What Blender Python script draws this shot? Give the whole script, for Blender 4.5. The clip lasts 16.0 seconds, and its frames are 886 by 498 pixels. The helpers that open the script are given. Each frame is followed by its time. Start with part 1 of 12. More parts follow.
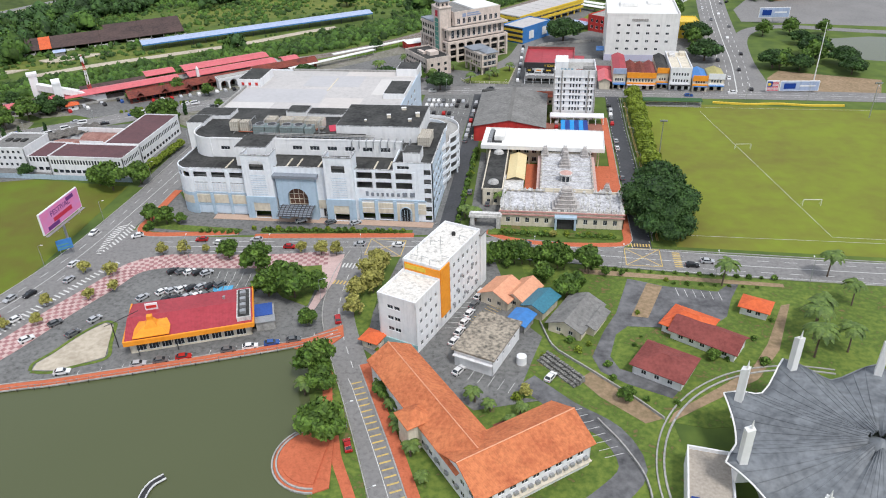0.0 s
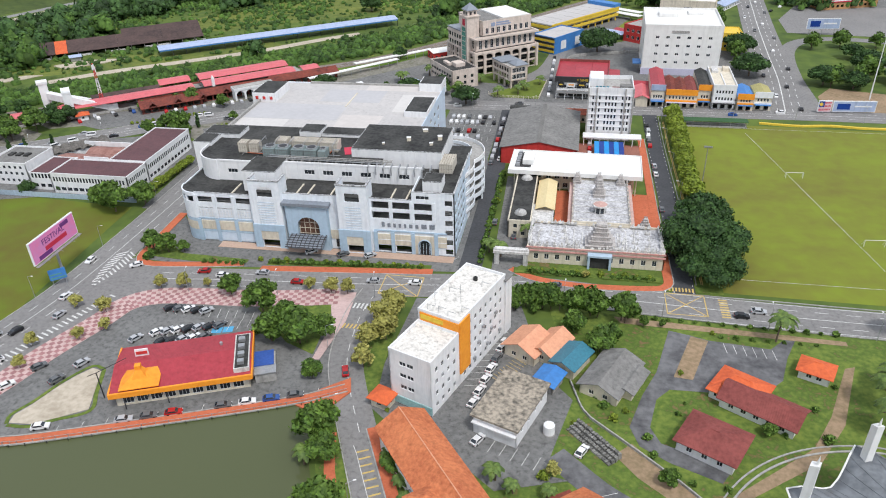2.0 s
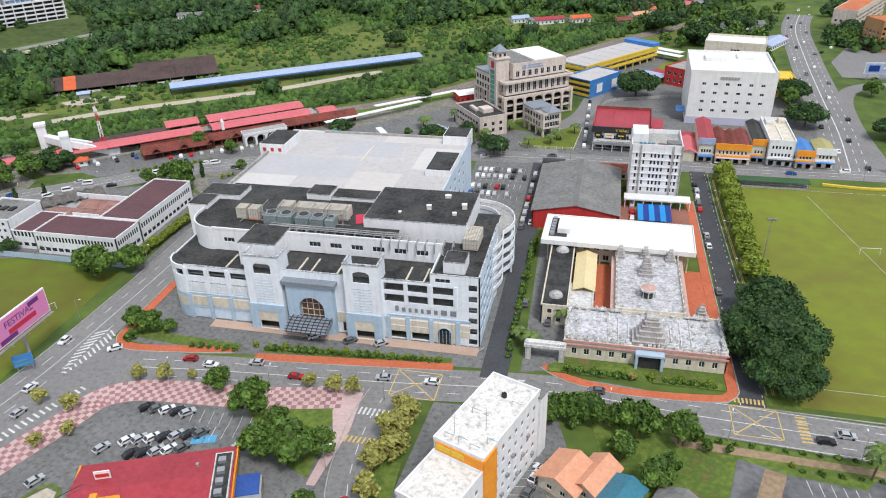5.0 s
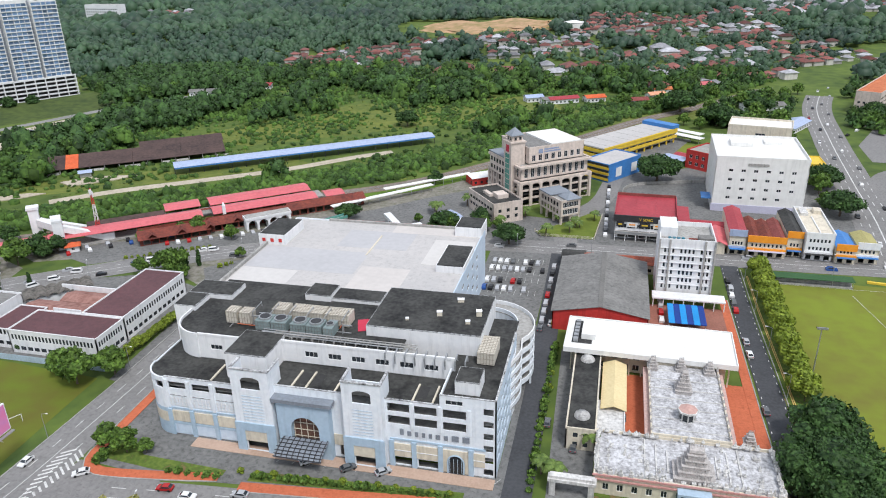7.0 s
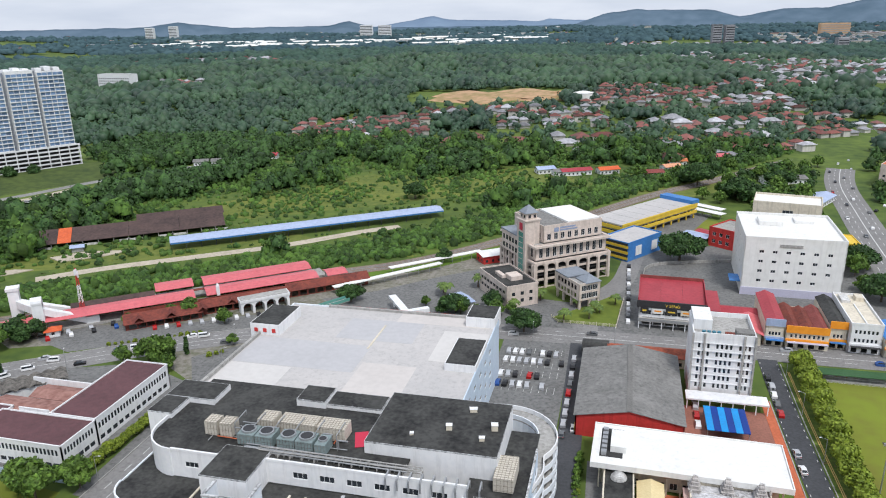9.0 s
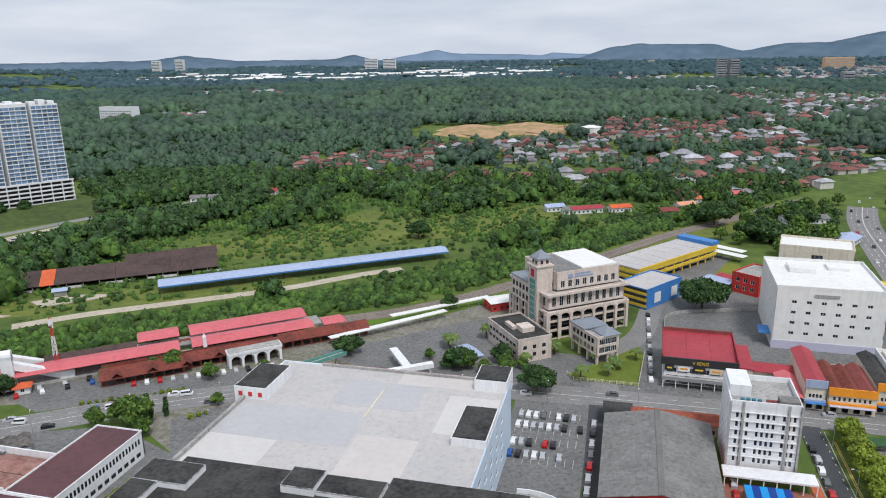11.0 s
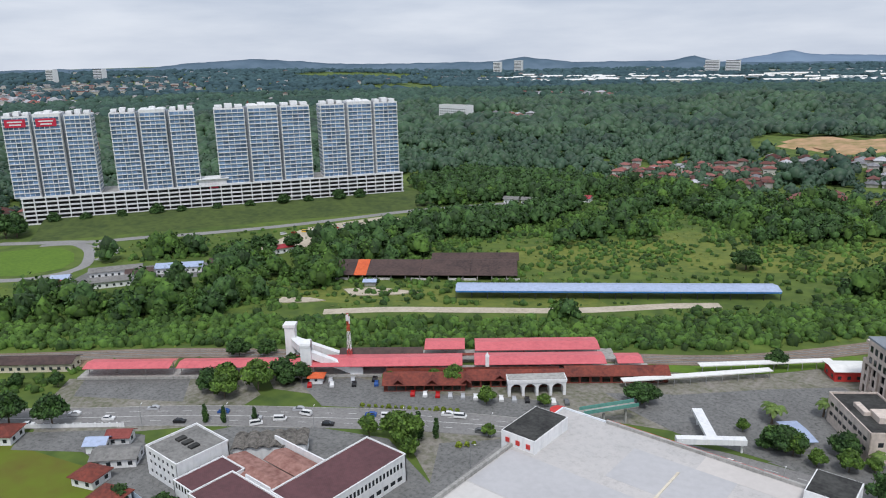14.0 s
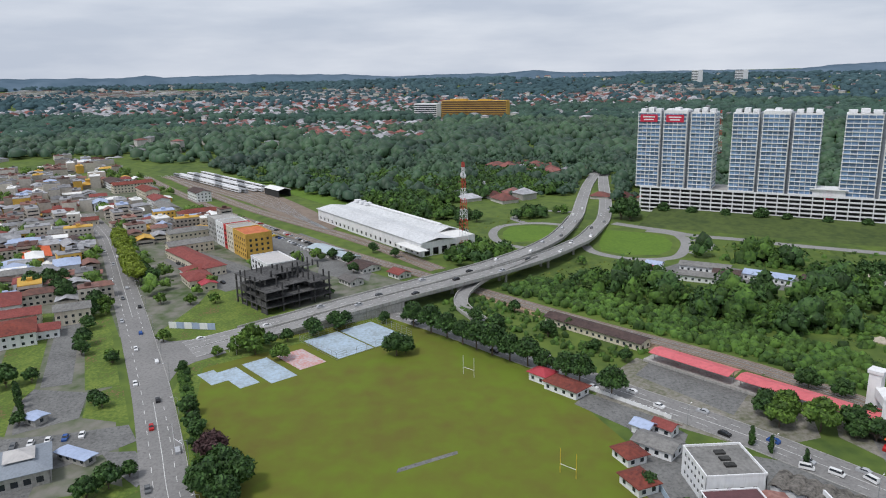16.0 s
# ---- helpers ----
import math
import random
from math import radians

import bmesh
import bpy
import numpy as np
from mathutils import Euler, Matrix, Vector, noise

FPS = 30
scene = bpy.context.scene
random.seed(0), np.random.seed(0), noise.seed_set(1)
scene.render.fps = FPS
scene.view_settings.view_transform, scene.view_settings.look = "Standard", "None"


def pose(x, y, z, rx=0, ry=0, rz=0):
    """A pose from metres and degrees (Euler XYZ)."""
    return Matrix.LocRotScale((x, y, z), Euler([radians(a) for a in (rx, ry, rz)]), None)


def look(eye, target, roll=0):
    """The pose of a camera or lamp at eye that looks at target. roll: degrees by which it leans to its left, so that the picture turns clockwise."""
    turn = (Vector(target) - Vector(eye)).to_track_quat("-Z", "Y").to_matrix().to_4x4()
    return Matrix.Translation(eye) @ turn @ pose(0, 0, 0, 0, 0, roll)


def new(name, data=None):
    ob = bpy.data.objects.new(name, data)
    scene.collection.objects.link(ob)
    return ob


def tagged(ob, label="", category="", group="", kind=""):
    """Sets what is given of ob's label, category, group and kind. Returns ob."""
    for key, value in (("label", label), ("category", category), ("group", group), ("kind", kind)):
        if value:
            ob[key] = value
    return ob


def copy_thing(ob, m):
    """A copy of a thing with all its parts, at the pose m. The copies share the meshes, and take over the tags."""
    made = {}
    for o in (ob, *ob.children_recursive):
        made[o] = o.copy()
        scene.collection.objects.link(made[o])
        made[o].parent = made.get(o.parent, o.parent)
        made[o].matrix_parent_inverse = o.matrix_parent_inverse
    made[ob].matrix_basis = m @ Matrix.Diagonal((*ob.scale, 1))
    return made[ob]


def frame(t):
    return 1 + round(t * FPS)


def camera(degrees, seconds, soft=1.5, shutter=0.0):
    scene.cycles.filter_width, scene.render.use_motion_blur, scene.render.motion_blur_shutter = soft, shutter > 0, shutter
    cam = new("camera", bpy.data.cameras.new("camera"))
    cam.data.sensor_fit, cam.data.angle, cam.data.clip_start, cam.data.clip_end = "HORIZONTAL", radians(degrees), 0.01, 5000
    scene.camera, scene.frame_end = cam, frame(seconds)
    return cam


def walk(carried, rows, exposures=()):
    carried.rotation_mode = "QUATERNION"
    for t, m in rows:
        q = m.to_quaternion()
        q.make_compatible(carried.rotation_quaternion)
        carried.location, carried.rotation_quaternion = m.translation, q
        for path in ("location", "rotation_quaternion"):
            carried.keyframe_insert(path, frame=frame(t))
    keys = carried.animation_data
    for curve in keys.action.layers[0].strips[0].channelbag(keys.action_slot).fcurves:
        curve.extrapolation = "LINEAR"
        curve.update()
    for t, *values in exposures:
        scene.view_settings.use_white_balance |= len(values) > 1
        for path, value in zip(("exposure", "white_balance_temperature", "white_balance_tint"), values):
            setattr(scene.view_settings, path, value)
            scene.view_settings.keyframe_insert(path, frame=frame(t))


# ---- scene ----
cam = camera(63.2, 16.0, 1.05)
METRES, EYE, TILT, LEAN, TURN = 179.4, 120.5, 0.6, 0.4, 8.7
ROWS = [
    (0.0, 0.0, 0.0, 0.0, -0.72, -31.03, 1.2),
    (0.5, 0.0027, 0.0335, -0.0008, -0.09, -31.03, 1.2),
    (1.0, 0.0046, 0.0671, -0.0014, 0.34, -31.03, 1.2),
    (1.5, 0.0055, 0.1008, -0.0012, 1.0, -31.05, 1.18),
    (2.0, 0.0058, 0.134, -0.0011, 1.56, -31.06, 1.16),
    (2.5, 0.0054, 0.1675, -0.0013, 1.99, -31.06, 1.13),
    (3.0, 0.0049, 0.2012, -0.0015, 2.38, -30.98, 1.12),
    (3.5, 0.0038, 0.2347, -0.0017, 2.75, -30.88, 1.1),
    (4.0, 0.0022, 0.2683, -0.0021, 3.1, -30.78, 1.09),
    (6.5, -0.0105, 0.4365, -0.0033, 4.46, -25.01, 0.92),
    (7.0, -0.0138, 0.4703, -0.0042, 4.7, -23.76, 0.89),
    (7.5, -0.0171, 0.5041, -0.0051, 4.91, -22.48, 0.89),
    (8.0, -0.0209, 0.5378, -0.0058, 5.09, -21.21, 0.86),
    (8.5, -0.0248, 0.5714, -0.0065, 5.25, -19.94, 0.83),
    (9.0, -0.0292, 0.6051, -0.0074, 5.37, -18.67, 0.81),
    (11.5, -0.0509, 0.773, -0.0121, 5.74, -16.11, 0.72),
    (12.0, -0.0556, 0.8066, -0.0129, 5.77, -16.11, 0.73),
    (12.5, -0.0601, 0.8403, -0.0139, 5.81, -16.1, 0.73),
    (13.0, -0.0682, 0.8731, -0.0137, 7.49, -16.11, 0.76),
    (13.5, -0.0764, 0.9038, -0.0131, 17.42, -15.92, 0.97),
    (14.0, -0.0805, 0.9349, -0.0149, 31.14, -15.69, 1.19),
    (14.5, -0.0863, 0.9574, -0.0166, 43.21, -15.43, 1.4),
    (15.0, -0.0883, 0.9753, -0.018, 56.33, -15.01, 1.59),
    (15.5, -0.0907, 0.9858, -0.0191, 67.85, -14.72, 1.68),
    (16.0, -0.0935, 0.9892, -0.0209, 78.05, -14.37, 1.65),
]
walk(cam, [(t, pose(0, 0, EYE, TILT, LEAN, TURN) @ pose(METRES * x, METRES * y, METRES * z, 90 + pitch, roll, yaw)) for t, x, y, z, yaw, pitch, roll in ROWS],
     [(0.0, 0.42, 6280, 11), (4.0, 0.40, 6280, 11), (7.0, 0.42, 6210, 11), (9.0, 0.34, 6210, 11), (12.5, 0.14, 6210, 11), (14.0, 0.15, 6150, 11), (16.0, 0.10, 6230, 11)])

# ---- world and light: a bright overcast sky ----
world = bpy.data.worlds.new("sky")
scene.world = world
world.use_nodes = True
wn, wl = world.node_tree.nodes, world.node_tree.links
wn.clear()
sky = wn.new("ShaderNodeTexSky")
sky.sky_type, sky.sun_disc = "NISHITA", False
sky.sun_elevation, sky.sun_rotation = radians(58), radians(140)
sky.air_density, sky.dust_density = 1.0, 3.0
coord = wn.new("ShaderNodeTexCoord")
squash = wn.new("ShaderNodeMapping")
squash.inputs["Scale"].default_value = (1.6, 1.6, 9.0)
clouds = wn.new("ShaderNodeTexNoise")
clouds.inputs["Scale"].default_value, clouds.inputs["Detail"].default_value = 2.2, 7
clouds.inputs["Roughness"].default_value = 0.52
cover = wn.new("ShaderNodeValToRGB")
cover.color_ramp.elements[0].position, cover.color_ramp.elements[0].color = 0.36, (6.9, 7.5, 8.5, 1)
cover.color_ramp.elements[1].position, cover.color_ramp.elements[1].color = 0.66, (9.4, 9.75, 10.3, 1)
blend = wn.new("ShaderNodeMix")
blend.data_type = "RGBA"
blend.inputs["Factor"].default_value = 0.9
back = wn.new("ShaderNodeBackground")
back.inputs["Strength"].default_value = 0.077
out = wn.new("ShaderNodeOutputWorld")
wl.new(coord.outputs["Generated"], squash.inputs["Vector"])
wl.new(squash.outputs["Vector"], clouds.inputs["Vector"])
wl.new(clouds.outputs["Fac"], cover.inputs["Fac"])
wl.new(sky.outputs["Color"], blend.inputs["A"])
wl.new(cover.outputs["Color"], blend.inputs["B"])
wl.new(blend.outputs["Result"], back.inputs["Color"])
wl.new(back.outputs["Background"], out.inputs["Surface"])

sun_data = bpy.data.lights.new("sun", "SUN")
sun_data.energy, sun_data.angle, sun_data.color = 1.95, radians(12), (1.0, 0.96, 0.90)
sun = new("sun", sun_data)
sun.matrix_world = look((90, -110, 230), (0, 0, 0))

# ---- materials ----
MATS = {}


def mat(name, light, dark=None, rough=0.85, metal=0.0, big=0.08, small=1.6, bump=0.15, mottle=0.5, vary=0.0, island=0.0, stripe=None, spec=0.3, streak=0.0):
    """A surface with stains at two scales (cycles a metre), fine relief and, where asked, a tint of its own for each object or island.
    stripe: (axis, cycles a metre, depth) for ribbed sheets and courses of tiles. streak: how strongly rain has run dirt down the walls."""
    m = bpy.data.materials.new(name)
    m.use_nodes = True
    n, l = m.node_tree.nodes, m.node_tree.links
    b = n["Principled BSDF"]
    b.inputs["Roughness"].default_value, b.inputs["Metallic"].default_value = rough, metal
    b.inputs["Specular IOR Level"].default_value = spec
    dark = dark or tuple(c * 0.68 for c in light)
    geo = n.new("ShaderNodeNewGeometry")
    n1, n2 = n.new("ShaderNodeTexNoise"), n.new("ShaderNodeTexNoise")
    n1.inputs["Scale"].default_value, n1.inputs["Detail"].default_value, n1.inputs["Roughness"].default_value = big, 5, 0.62
    n2.inputs["Scale"].default_value, n2.inputs["Detail"].default_value = small, 4
    for q in (n1, n2):
        l.new(geo.outputs["Position"], q.inputs["Vector"])
    mixn = n.new("ShaderNodeMix")
    mixn.inputs["Factor"].default_value = mottle
    l.new(n1.outputs["Fac"], mixn.inputs["A"])
    l.new(n2.outputs["Fac"], mixn.inputs["B"])
    ramp = n.new("ShaderNodeValToRGB")
    ramp.color_ramp.elements[0].position, ramp.color_ramp.elements[0].color = 0.36, (*dark, 1)
    ramp.color_ramp.elements[1].position, ramp.color_ramp.elements[1].color = 0.60, (*light, 1)
    l.new(mixn.outputs["Result"], ramp.inputs["Fac"])
    last = ramp.outputs["Color"]
    if streak:
        run, n3, grime, soil = n.new("ShaderNodeMapping"), n.new("ShaderNodeTexNoise"), n.new("ShaderNodeMapRange"), n.new("ShaderNodeMix")
        run.inputs["Scale"].default_value = (0.8, 0.8, 0.07)
        n3.inputs["Scale"].default_value, n3.inputs["Detail"].default_value, n3.inputs["Roughness"].default_value = 1.0, 6, 0.68
        grime.inputs["From Min"].default_value, grime.inputs["From Max"].default_value, grime.inputs["To Max"].default_value = 0.50, 0.74, streak
        soil.data_type = "RGBA"
        soil.inputs["B"].default_value = (dark[0] * 0.24, dark[1] * 0.235, dark[2] * 0.22, 1)
        l.new(geo.outputs["Position"], run.inputs["Vector"])
        l.new(run.outputs["Vector"], n3.inputs["Vector"])
        l.new(n3.outputs["Fac"], grime.inputs["Value"])
        l.new(grime.outputs["Result"], soil.inputs["Factor"])
        l.new(last, soil.inputs["A"])
        last = soil.outputs["Result"]
    if vary or island:
        hsv = n.new("ShaderNodeHueSaturation")
        span = n.new("ShaderNodeMapRange")
        amount = vary or island
        span.inputs["To Min"].default_value, span.inputs["To Max"].default_value = 1 - amount, 1 + amount
        if vary:
            l.new(n.new("ShaderNodeObjectInfo").outputs["Random"], span.inputs["Value"])
        else:
            l.new(geo.outputs["Random Per Island"], span.inputs["Value"])
        l.new(span.outputs["Result"], hsv.inputs["Value"])
        l.new(last, hsv.inputs["Color"])
        last = hsv.outputs["Color"]
    l.new(last, b.inputs["Base Color"])
    height = n2.outputs["Fac"]
    if stripe:
        wave = n.new("ShaderNodeTexWave")
        wave.bands_direction = stripe[0]
        wave.inputs["Scale"].default_value = stripe[1]
        wave.inputs["Distortion"].default_value = 0.4
        tc = n.new("ShaderNodeTexCoord")
        l.new(tc.outputs["Object"], wave.inputs["Vector"])
        both = n.new("ShaderNodeMath")
        both.operation = "ADD"
        l.new(wave.outputs["Fac"], both.inputs[0])
        l.new(n2.outputs["Fac"], both.inputs[1])
        height = both.outputs["Value"]
    bm_node = n.new("ShaderNodeBump")
    bm_node.inputs["Strength"].default_value, bm_node.inputs["Distance"].default_value = bump, 0.1
    l.new(height, bm_node.inputs["Height"])
    l.new(bm_node.outputs["Normal"], b.inputs["Normal"])
    MATS[name] = m
    return m


ASPHALT = mat("asphalt", (0.245, 0.238, 0.232), (0.19, 0.186, 0.183), 0.9, big=0.05, small=0.9, streak=0.55)
PALEROAD = mat("pale_concrete_road", (0.30, 0.295, 0.29), (0.22, 0.215, 0.21), 0.9, big=0.04, small=0.6, streak=0.35)
FRESH = mat("fresh_asphalt", (0.075, 0.078, 0.085), (0.05, 0.052, 0.057), 0.9, big=0.08, small=1.2)
YARD = mat("worn_yard_asphalt", (0.20, 0.20, 0.195), (0.125, 0.125, 0.122), 0.9, big=0.09, small=0.7, streak=0.75)
CONC = mat("concrete", (0.42, 0.41, 0.39), (0.27, 0.265, 0.25), 0.9, big=0.12, small=1.0, streak=0.50)
PALE = mat("pale_roof_concrete", (0.525, 0.502, 0.487), (0.45, 0.437, 0.43), 0.85, big=0.035, small=0.5, mottle=0.3, streak=0.30)
BLACKROOF = mat("black_stained_roof", (0.064, 0.064, 0.060), (0.012, 0.012, 0.012), 0.75, big=0.14, small=0.9, mottle=0.4)
WHITE = mat("white_paint", (0.80, 0.80, 0.80), (0.71, 0.72, 0.735), 0.6, big=0.12, small=0.7, bump=0.05, streak=0.26)
BRIGHT = mat("clean_white_paint", (0.80, 0.795, 0.77), (0.72, 0.715, 0.69), 0.5, big=0.05, small=0.4, bump=0.03, streak=0.18)
DIRTYWHITE = mat("weathered_white_paint", (0.70, 0.69, 0.67), (0.45, 0.44, 0.425), 0.8, big=0.22, small=1.1, streak=0.75)
MALL = mat("pale_blue_paint", (0.80, 0.835, 0.87), (0.69, 0.735, 0.785), 0.6, big=0.14, small=0.9, bump=0.05, streak=0.24)
MALLBLUE = mat("grey_blue_paint", (0.44, 0.56, 0.67), (0.37, 0.485, 0.59), 0.6, big=0.2, small=1.0, bump=0.05, streak=0.22)
CREAM = mat("cream_paint", (0.70, 0.64, 0.52), (0.58, 0.52, 0.42), 0.7, big=0.2, small=0.9, streak=0.45)
PINK = mat("pinkish_stone_paint", (0.68, 0.585, 0.52), (0.53, 0.455, 0.40), 0.7, big=0.15, small=0.8, streak=0.40)
ORANGE = mat("orange_paint", (0.85, 0.33, 0.03), (0.75, 0.26, 0.02), 0.55, big=0.2, small=1)
YELLOW = mat("yellow_paint", (0.78, 0.55, 0.06), (0.66, 0.45, 0.05), 0.6, big=0.2, small=1, streak=0.30)
BLUE = mat("blue_sheet", (0.06, 0.22, 0.55), (0.05, 0.17, 0.42), 0.5, big=0.2, small=1)
TEAL = mat("teal_sheet_roof", (0.05, 0.20, 0.27), (0.04, 0.14, 0.2), 0.5, stripe=("X", 1.2, 1))
REDROOF = mat("red_sheet_roof", (0.40, 0.05, 0.065), (0.31, 0.035, 0.048), 0.5, big=0.12, small=0.9, stripe=("X", 0.8, 1), bump=0.3, streak=0.30)
REDWALL = mat("red_paint", (0.58, 0.05, 0.045), (0.47, 0.04, 0.035), 0.6, big=0.2, small=1, streak=0.40)
PINKROOF = mat("salmon_red_sheet_roof", (0.63, 0.15, 0.165), (0.53, 0.115, 0.13), 0.5, big=0.1, small=0.6, stripe=("X", 0.7, 1), bump=0.25, streak=0.30)
BLUEROOF = mat("pale_blue_sheet_roof", (0.40, 0.47, 0.64), (0.33, 0.40, 0.56), 0.5, big=0.08, small=0.5, stripe=("X", 0.6, 1), bump=0.25, streak=0.35)
ORANGETILE = mat("orange_clay_tiles", (0.63, 0.215, 0.09), (0.42, 0.115, 0.05), 0.85, big=0.16, small=1.3, stripe=("Y", 1.4, 1), bump=0.5, streak=0.35)
BRIGHTTILE = mat("bright_orange_tiles", (0.70, 0.15, 0.05), (0.55, 0.10, 0.04), 0.8, big=0.2, small=1.3, stripe=("Y", 1.4, 1), bump=0.5)
MAROONTILE = mat("maroon_tiles", (0.27, 0.075, 0.065), (0.17, 0.045, 0.04), 0.85, big=0.2, small=1.3, stripe=("Y", 1.4, 1), bump=0.5)
RUSTTILE = mat("rusty_red_tiles", (0.42, 0.11, 0.06), (0.20, 0.06, 0.04), 0.85, big=0.3, small=1.3, stripe=("Y", 1.4, 1), bump=0.5)
PEACHTILE = mat("faded_peach_tiles", (0.72, 0.36, 0.22), (0.60, 0.28, 0.17), 0.85, big=0.2, small=1.3, stripe=("Y", 1.4, 1), bump=0.4)
BROWNROOF = mat("rusty_brown_sheet_roof", (0.098, 0.064, 0.057), (0.047, 0.033, 0.032), 0.85, big=0.1, small=0.7, stripe=("X", 0.9, 1), bump=0.3)
OLDTILE = mat("old_dark_red_tiles", (0.25, 0.065, 0.045), (0.11, 0.035, 0.03), 0.9, big=0.12, small=0.9, stripe=("Y", 1.2, 1), bump=0.6)
GREYROOF = mat("grey_fibre_cement_roof", (0.24, 0.235, 0.225), (0.15, 0.148, 0.142), 0.9, big=0.12, small=0.8, stripe=("X", 0.9, 1), bump=0.3, streak=0.50)
GLASS = mat("dark_window_glass", (0.035, 0.042, 0.05), (0.02, 0.025, 0.03), 0.12, big=0.3, small=1, bump=0.0, vary=0.3, spec=0.5)
BLUEGLASS = mat("blue_window_glass", (0.17, 0.26, 0.40), (0.09, 0.145, 0.24), 0.15, big=0.1, small=0.6, bump=0.0, island=0.45, spec=0.5)
GREENGLASS = mat("green_window_glass", (0.13, 0.33, 0.28), (0.08, 0.24, 0.2), 0.15, bump=0.0, spec=0.5)
# Near-black that stands for the shade inside openings, pits and gaps.
SHADOW = mat("painted_interior_shade", (0.05, 0.05, 0.05), (0.03, 0.03, 0.03), 0.9)
STEEL = mat("galvanised_steel", (0.45, 0.46, 0.47), (0.32, 0.33, 0.34), 0.45, 0.6, big=0.5, small=3)
DARKSTEEL = mat("dark_steel", (0.06, 0.06, 0.065), (0.04, 0.04, 0.04), 0.5, 0.4, big=0.5, small=3)
CHAR = mat("blackened_concrete", (0.115, 0.112, 0.11), (0.028, 0.028, 0.029), 0.95, big=0.13, small=0.8, streak=0.6)
BRICKRED = mat("brick_red_paving", (0.55, 0.155, 0.075), (0.44, 0.115, 0.055), 0.9, big=0.15, small=2.0, streak=0.40)
PINKPAVE = mat("pale_pink_paving", (0.58, 0.43, 0.41), (0.46, 0.33, 0.31), 0.9, big=0.15, small=1.5)
MAROONPAVE = mat("maroon_paving_tile", (0.38, 0.20, 0.20), (0.29, 0.145, 0.15), 0.9, big=0.2, small=1.5, vary=0.12)
LINE = mat("white_road_paint", (0.70, 0.70, 0.68), (0.42, 0.42, 0.41), 0.8, big=0.3, small=2.5)
YLINE = mat("yellow_road_paint", (0.66, 0.47, 0.14), (0.42, 0.32, 0.14), 0.8, big=0.3, small=2.5)
GRASS = mat("mown_grass", (0.160, 0.205, 0.030), (0.105, 0.145, 0.022), 0.95, big=0.016, small=0.30, mottle=0.26)
turf = GRASS.node_tree.nodes["Color Ramp"].color_ramp
turf.elements[0].position, turf.elements[1].position = 0.44, 0.62
stop = turf.elements.new(0.35)
stop.color = (0.155, 0.125, 0.036, 1)
MEADOW = mat("rough_yellow_meadow", (0.165, 0.190, 0.038), (0.085, 0.125, 0.026), 0.95, big=0.03, small=0.25, bump=0.3)
TOWNGROUND = mat("town_ground", (0.20, 0.19, 0.165), (0.055, 0.09, 0.024), 0.95, big=0.03, small=0.14, mottle=0.5)
ROOFWHITE = mat("weathered_white_roof", (0.76, 0.735, 0.69), (0.60, 0.575, 0.53), 0.8, big=0.25, small=1.6, mottle=0.6, streak=0.70)
GABION = mat("grey_rubble", (0.24, 0.235, 0.22), (0.11, 0.108, 0.10), 0.95, big=0.5, small=3, vary=0.3)
LAWN = mat("lawn", (0.155, 0.205, 0.038), (0.075, 0.125, 0.022), 0.95, big=0.08, small=0.7)
lawn_ramp = LAWN.node_tree.nodes["Color Ramp"].color_ramp
lawn_ramp.elements[0].position = 0.44
lawn_ramp.elements.new(0.37).color = (0.175, 0.125, 0.055, 1)
DIRT = mat("bare_earth", (0.33, 0.235, 0.15), (0.20, 0.15, 0.085), 0.95, big=0.1, small=0.8)
SAND = mat("pale_sand", (0.52, 0.46, 0.37), (0.36, 0.31, 0.24), 0.95, big=0.12, small=0.7)
CLAY = mat("cut_clay_slope", (0.50, 0.31, 0.19), (0.22, 0.19, 0.07), 0.95, big=0.02, small=0.1)
BALLAST = mat("railway_ballast", (0.25, 0.20, 0.16), (0.15, 0.115, 0.09), 0.95, big=0.1, small=1.5)
BARK = mat("bark", (0.16, 0.12, 0.09), (0.09, 0.07, 0.05), 0.95)
LEAF = mat("green_leaves", (0.115, 0.195, 0.03), (0.036, 0.08, 0.014), 0.7, big=0.25, small=1.2, island=0.5, bump=0)
DARKLEAF = mat("dark_green_leaves", (0.055, 0.112, 0.026), (0.015, 0.042, 0.013), 0.7, big=0.2, small=1.2, island=0.5, bump=0)
YELLOWLEAF = mat("yellow_green_leaves", (0.38, 0.36, 0.10), (0.20, 0.20, 0.05), 0.7, big=0.3, small=1.2, island=0.35, bump=0)
LIMELEAF = mat("lime_green_leaves", (0.22, 0.28, 0.03), (0.11, 0.16, 0.018), 0.7, big=0.3, small=1.2, island=0.35, bump=0)
PURPLELEAF = mat("dull_purple_leaves", (0.085, 0.045, 0.045), (0.04, 0.02, 0.022), 0.7, big=0.3, small=1.2, island=0.3, bump=0)
PALM = mat("palm_fronds", (0.125, 0.185, 0.04), (0.06, 0.105, 0.024), 0.6, big=0.3, small=1.2, island=0.3, bump=0)
SCRUB = mat("scrub_leaves", (0.080, 0.150, 0.024), (0.020, 0.052, 0.012), 0.8, big=0.03, small=0.5, island=0.5, bump=0)
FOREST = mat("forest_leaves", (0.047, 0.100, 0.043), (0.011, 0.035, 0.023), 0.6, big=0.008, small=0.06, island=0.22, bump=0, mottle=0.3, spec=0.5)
# Distance haze is mixed into both hill colours as blue.
HILLS = mat("far_hill_haze_tint", (0.122, 0.172, 0.225), (0.082, 0.126, 0.168), 1.0, big=0.0022, small=0.012, bump=0, spec=0)
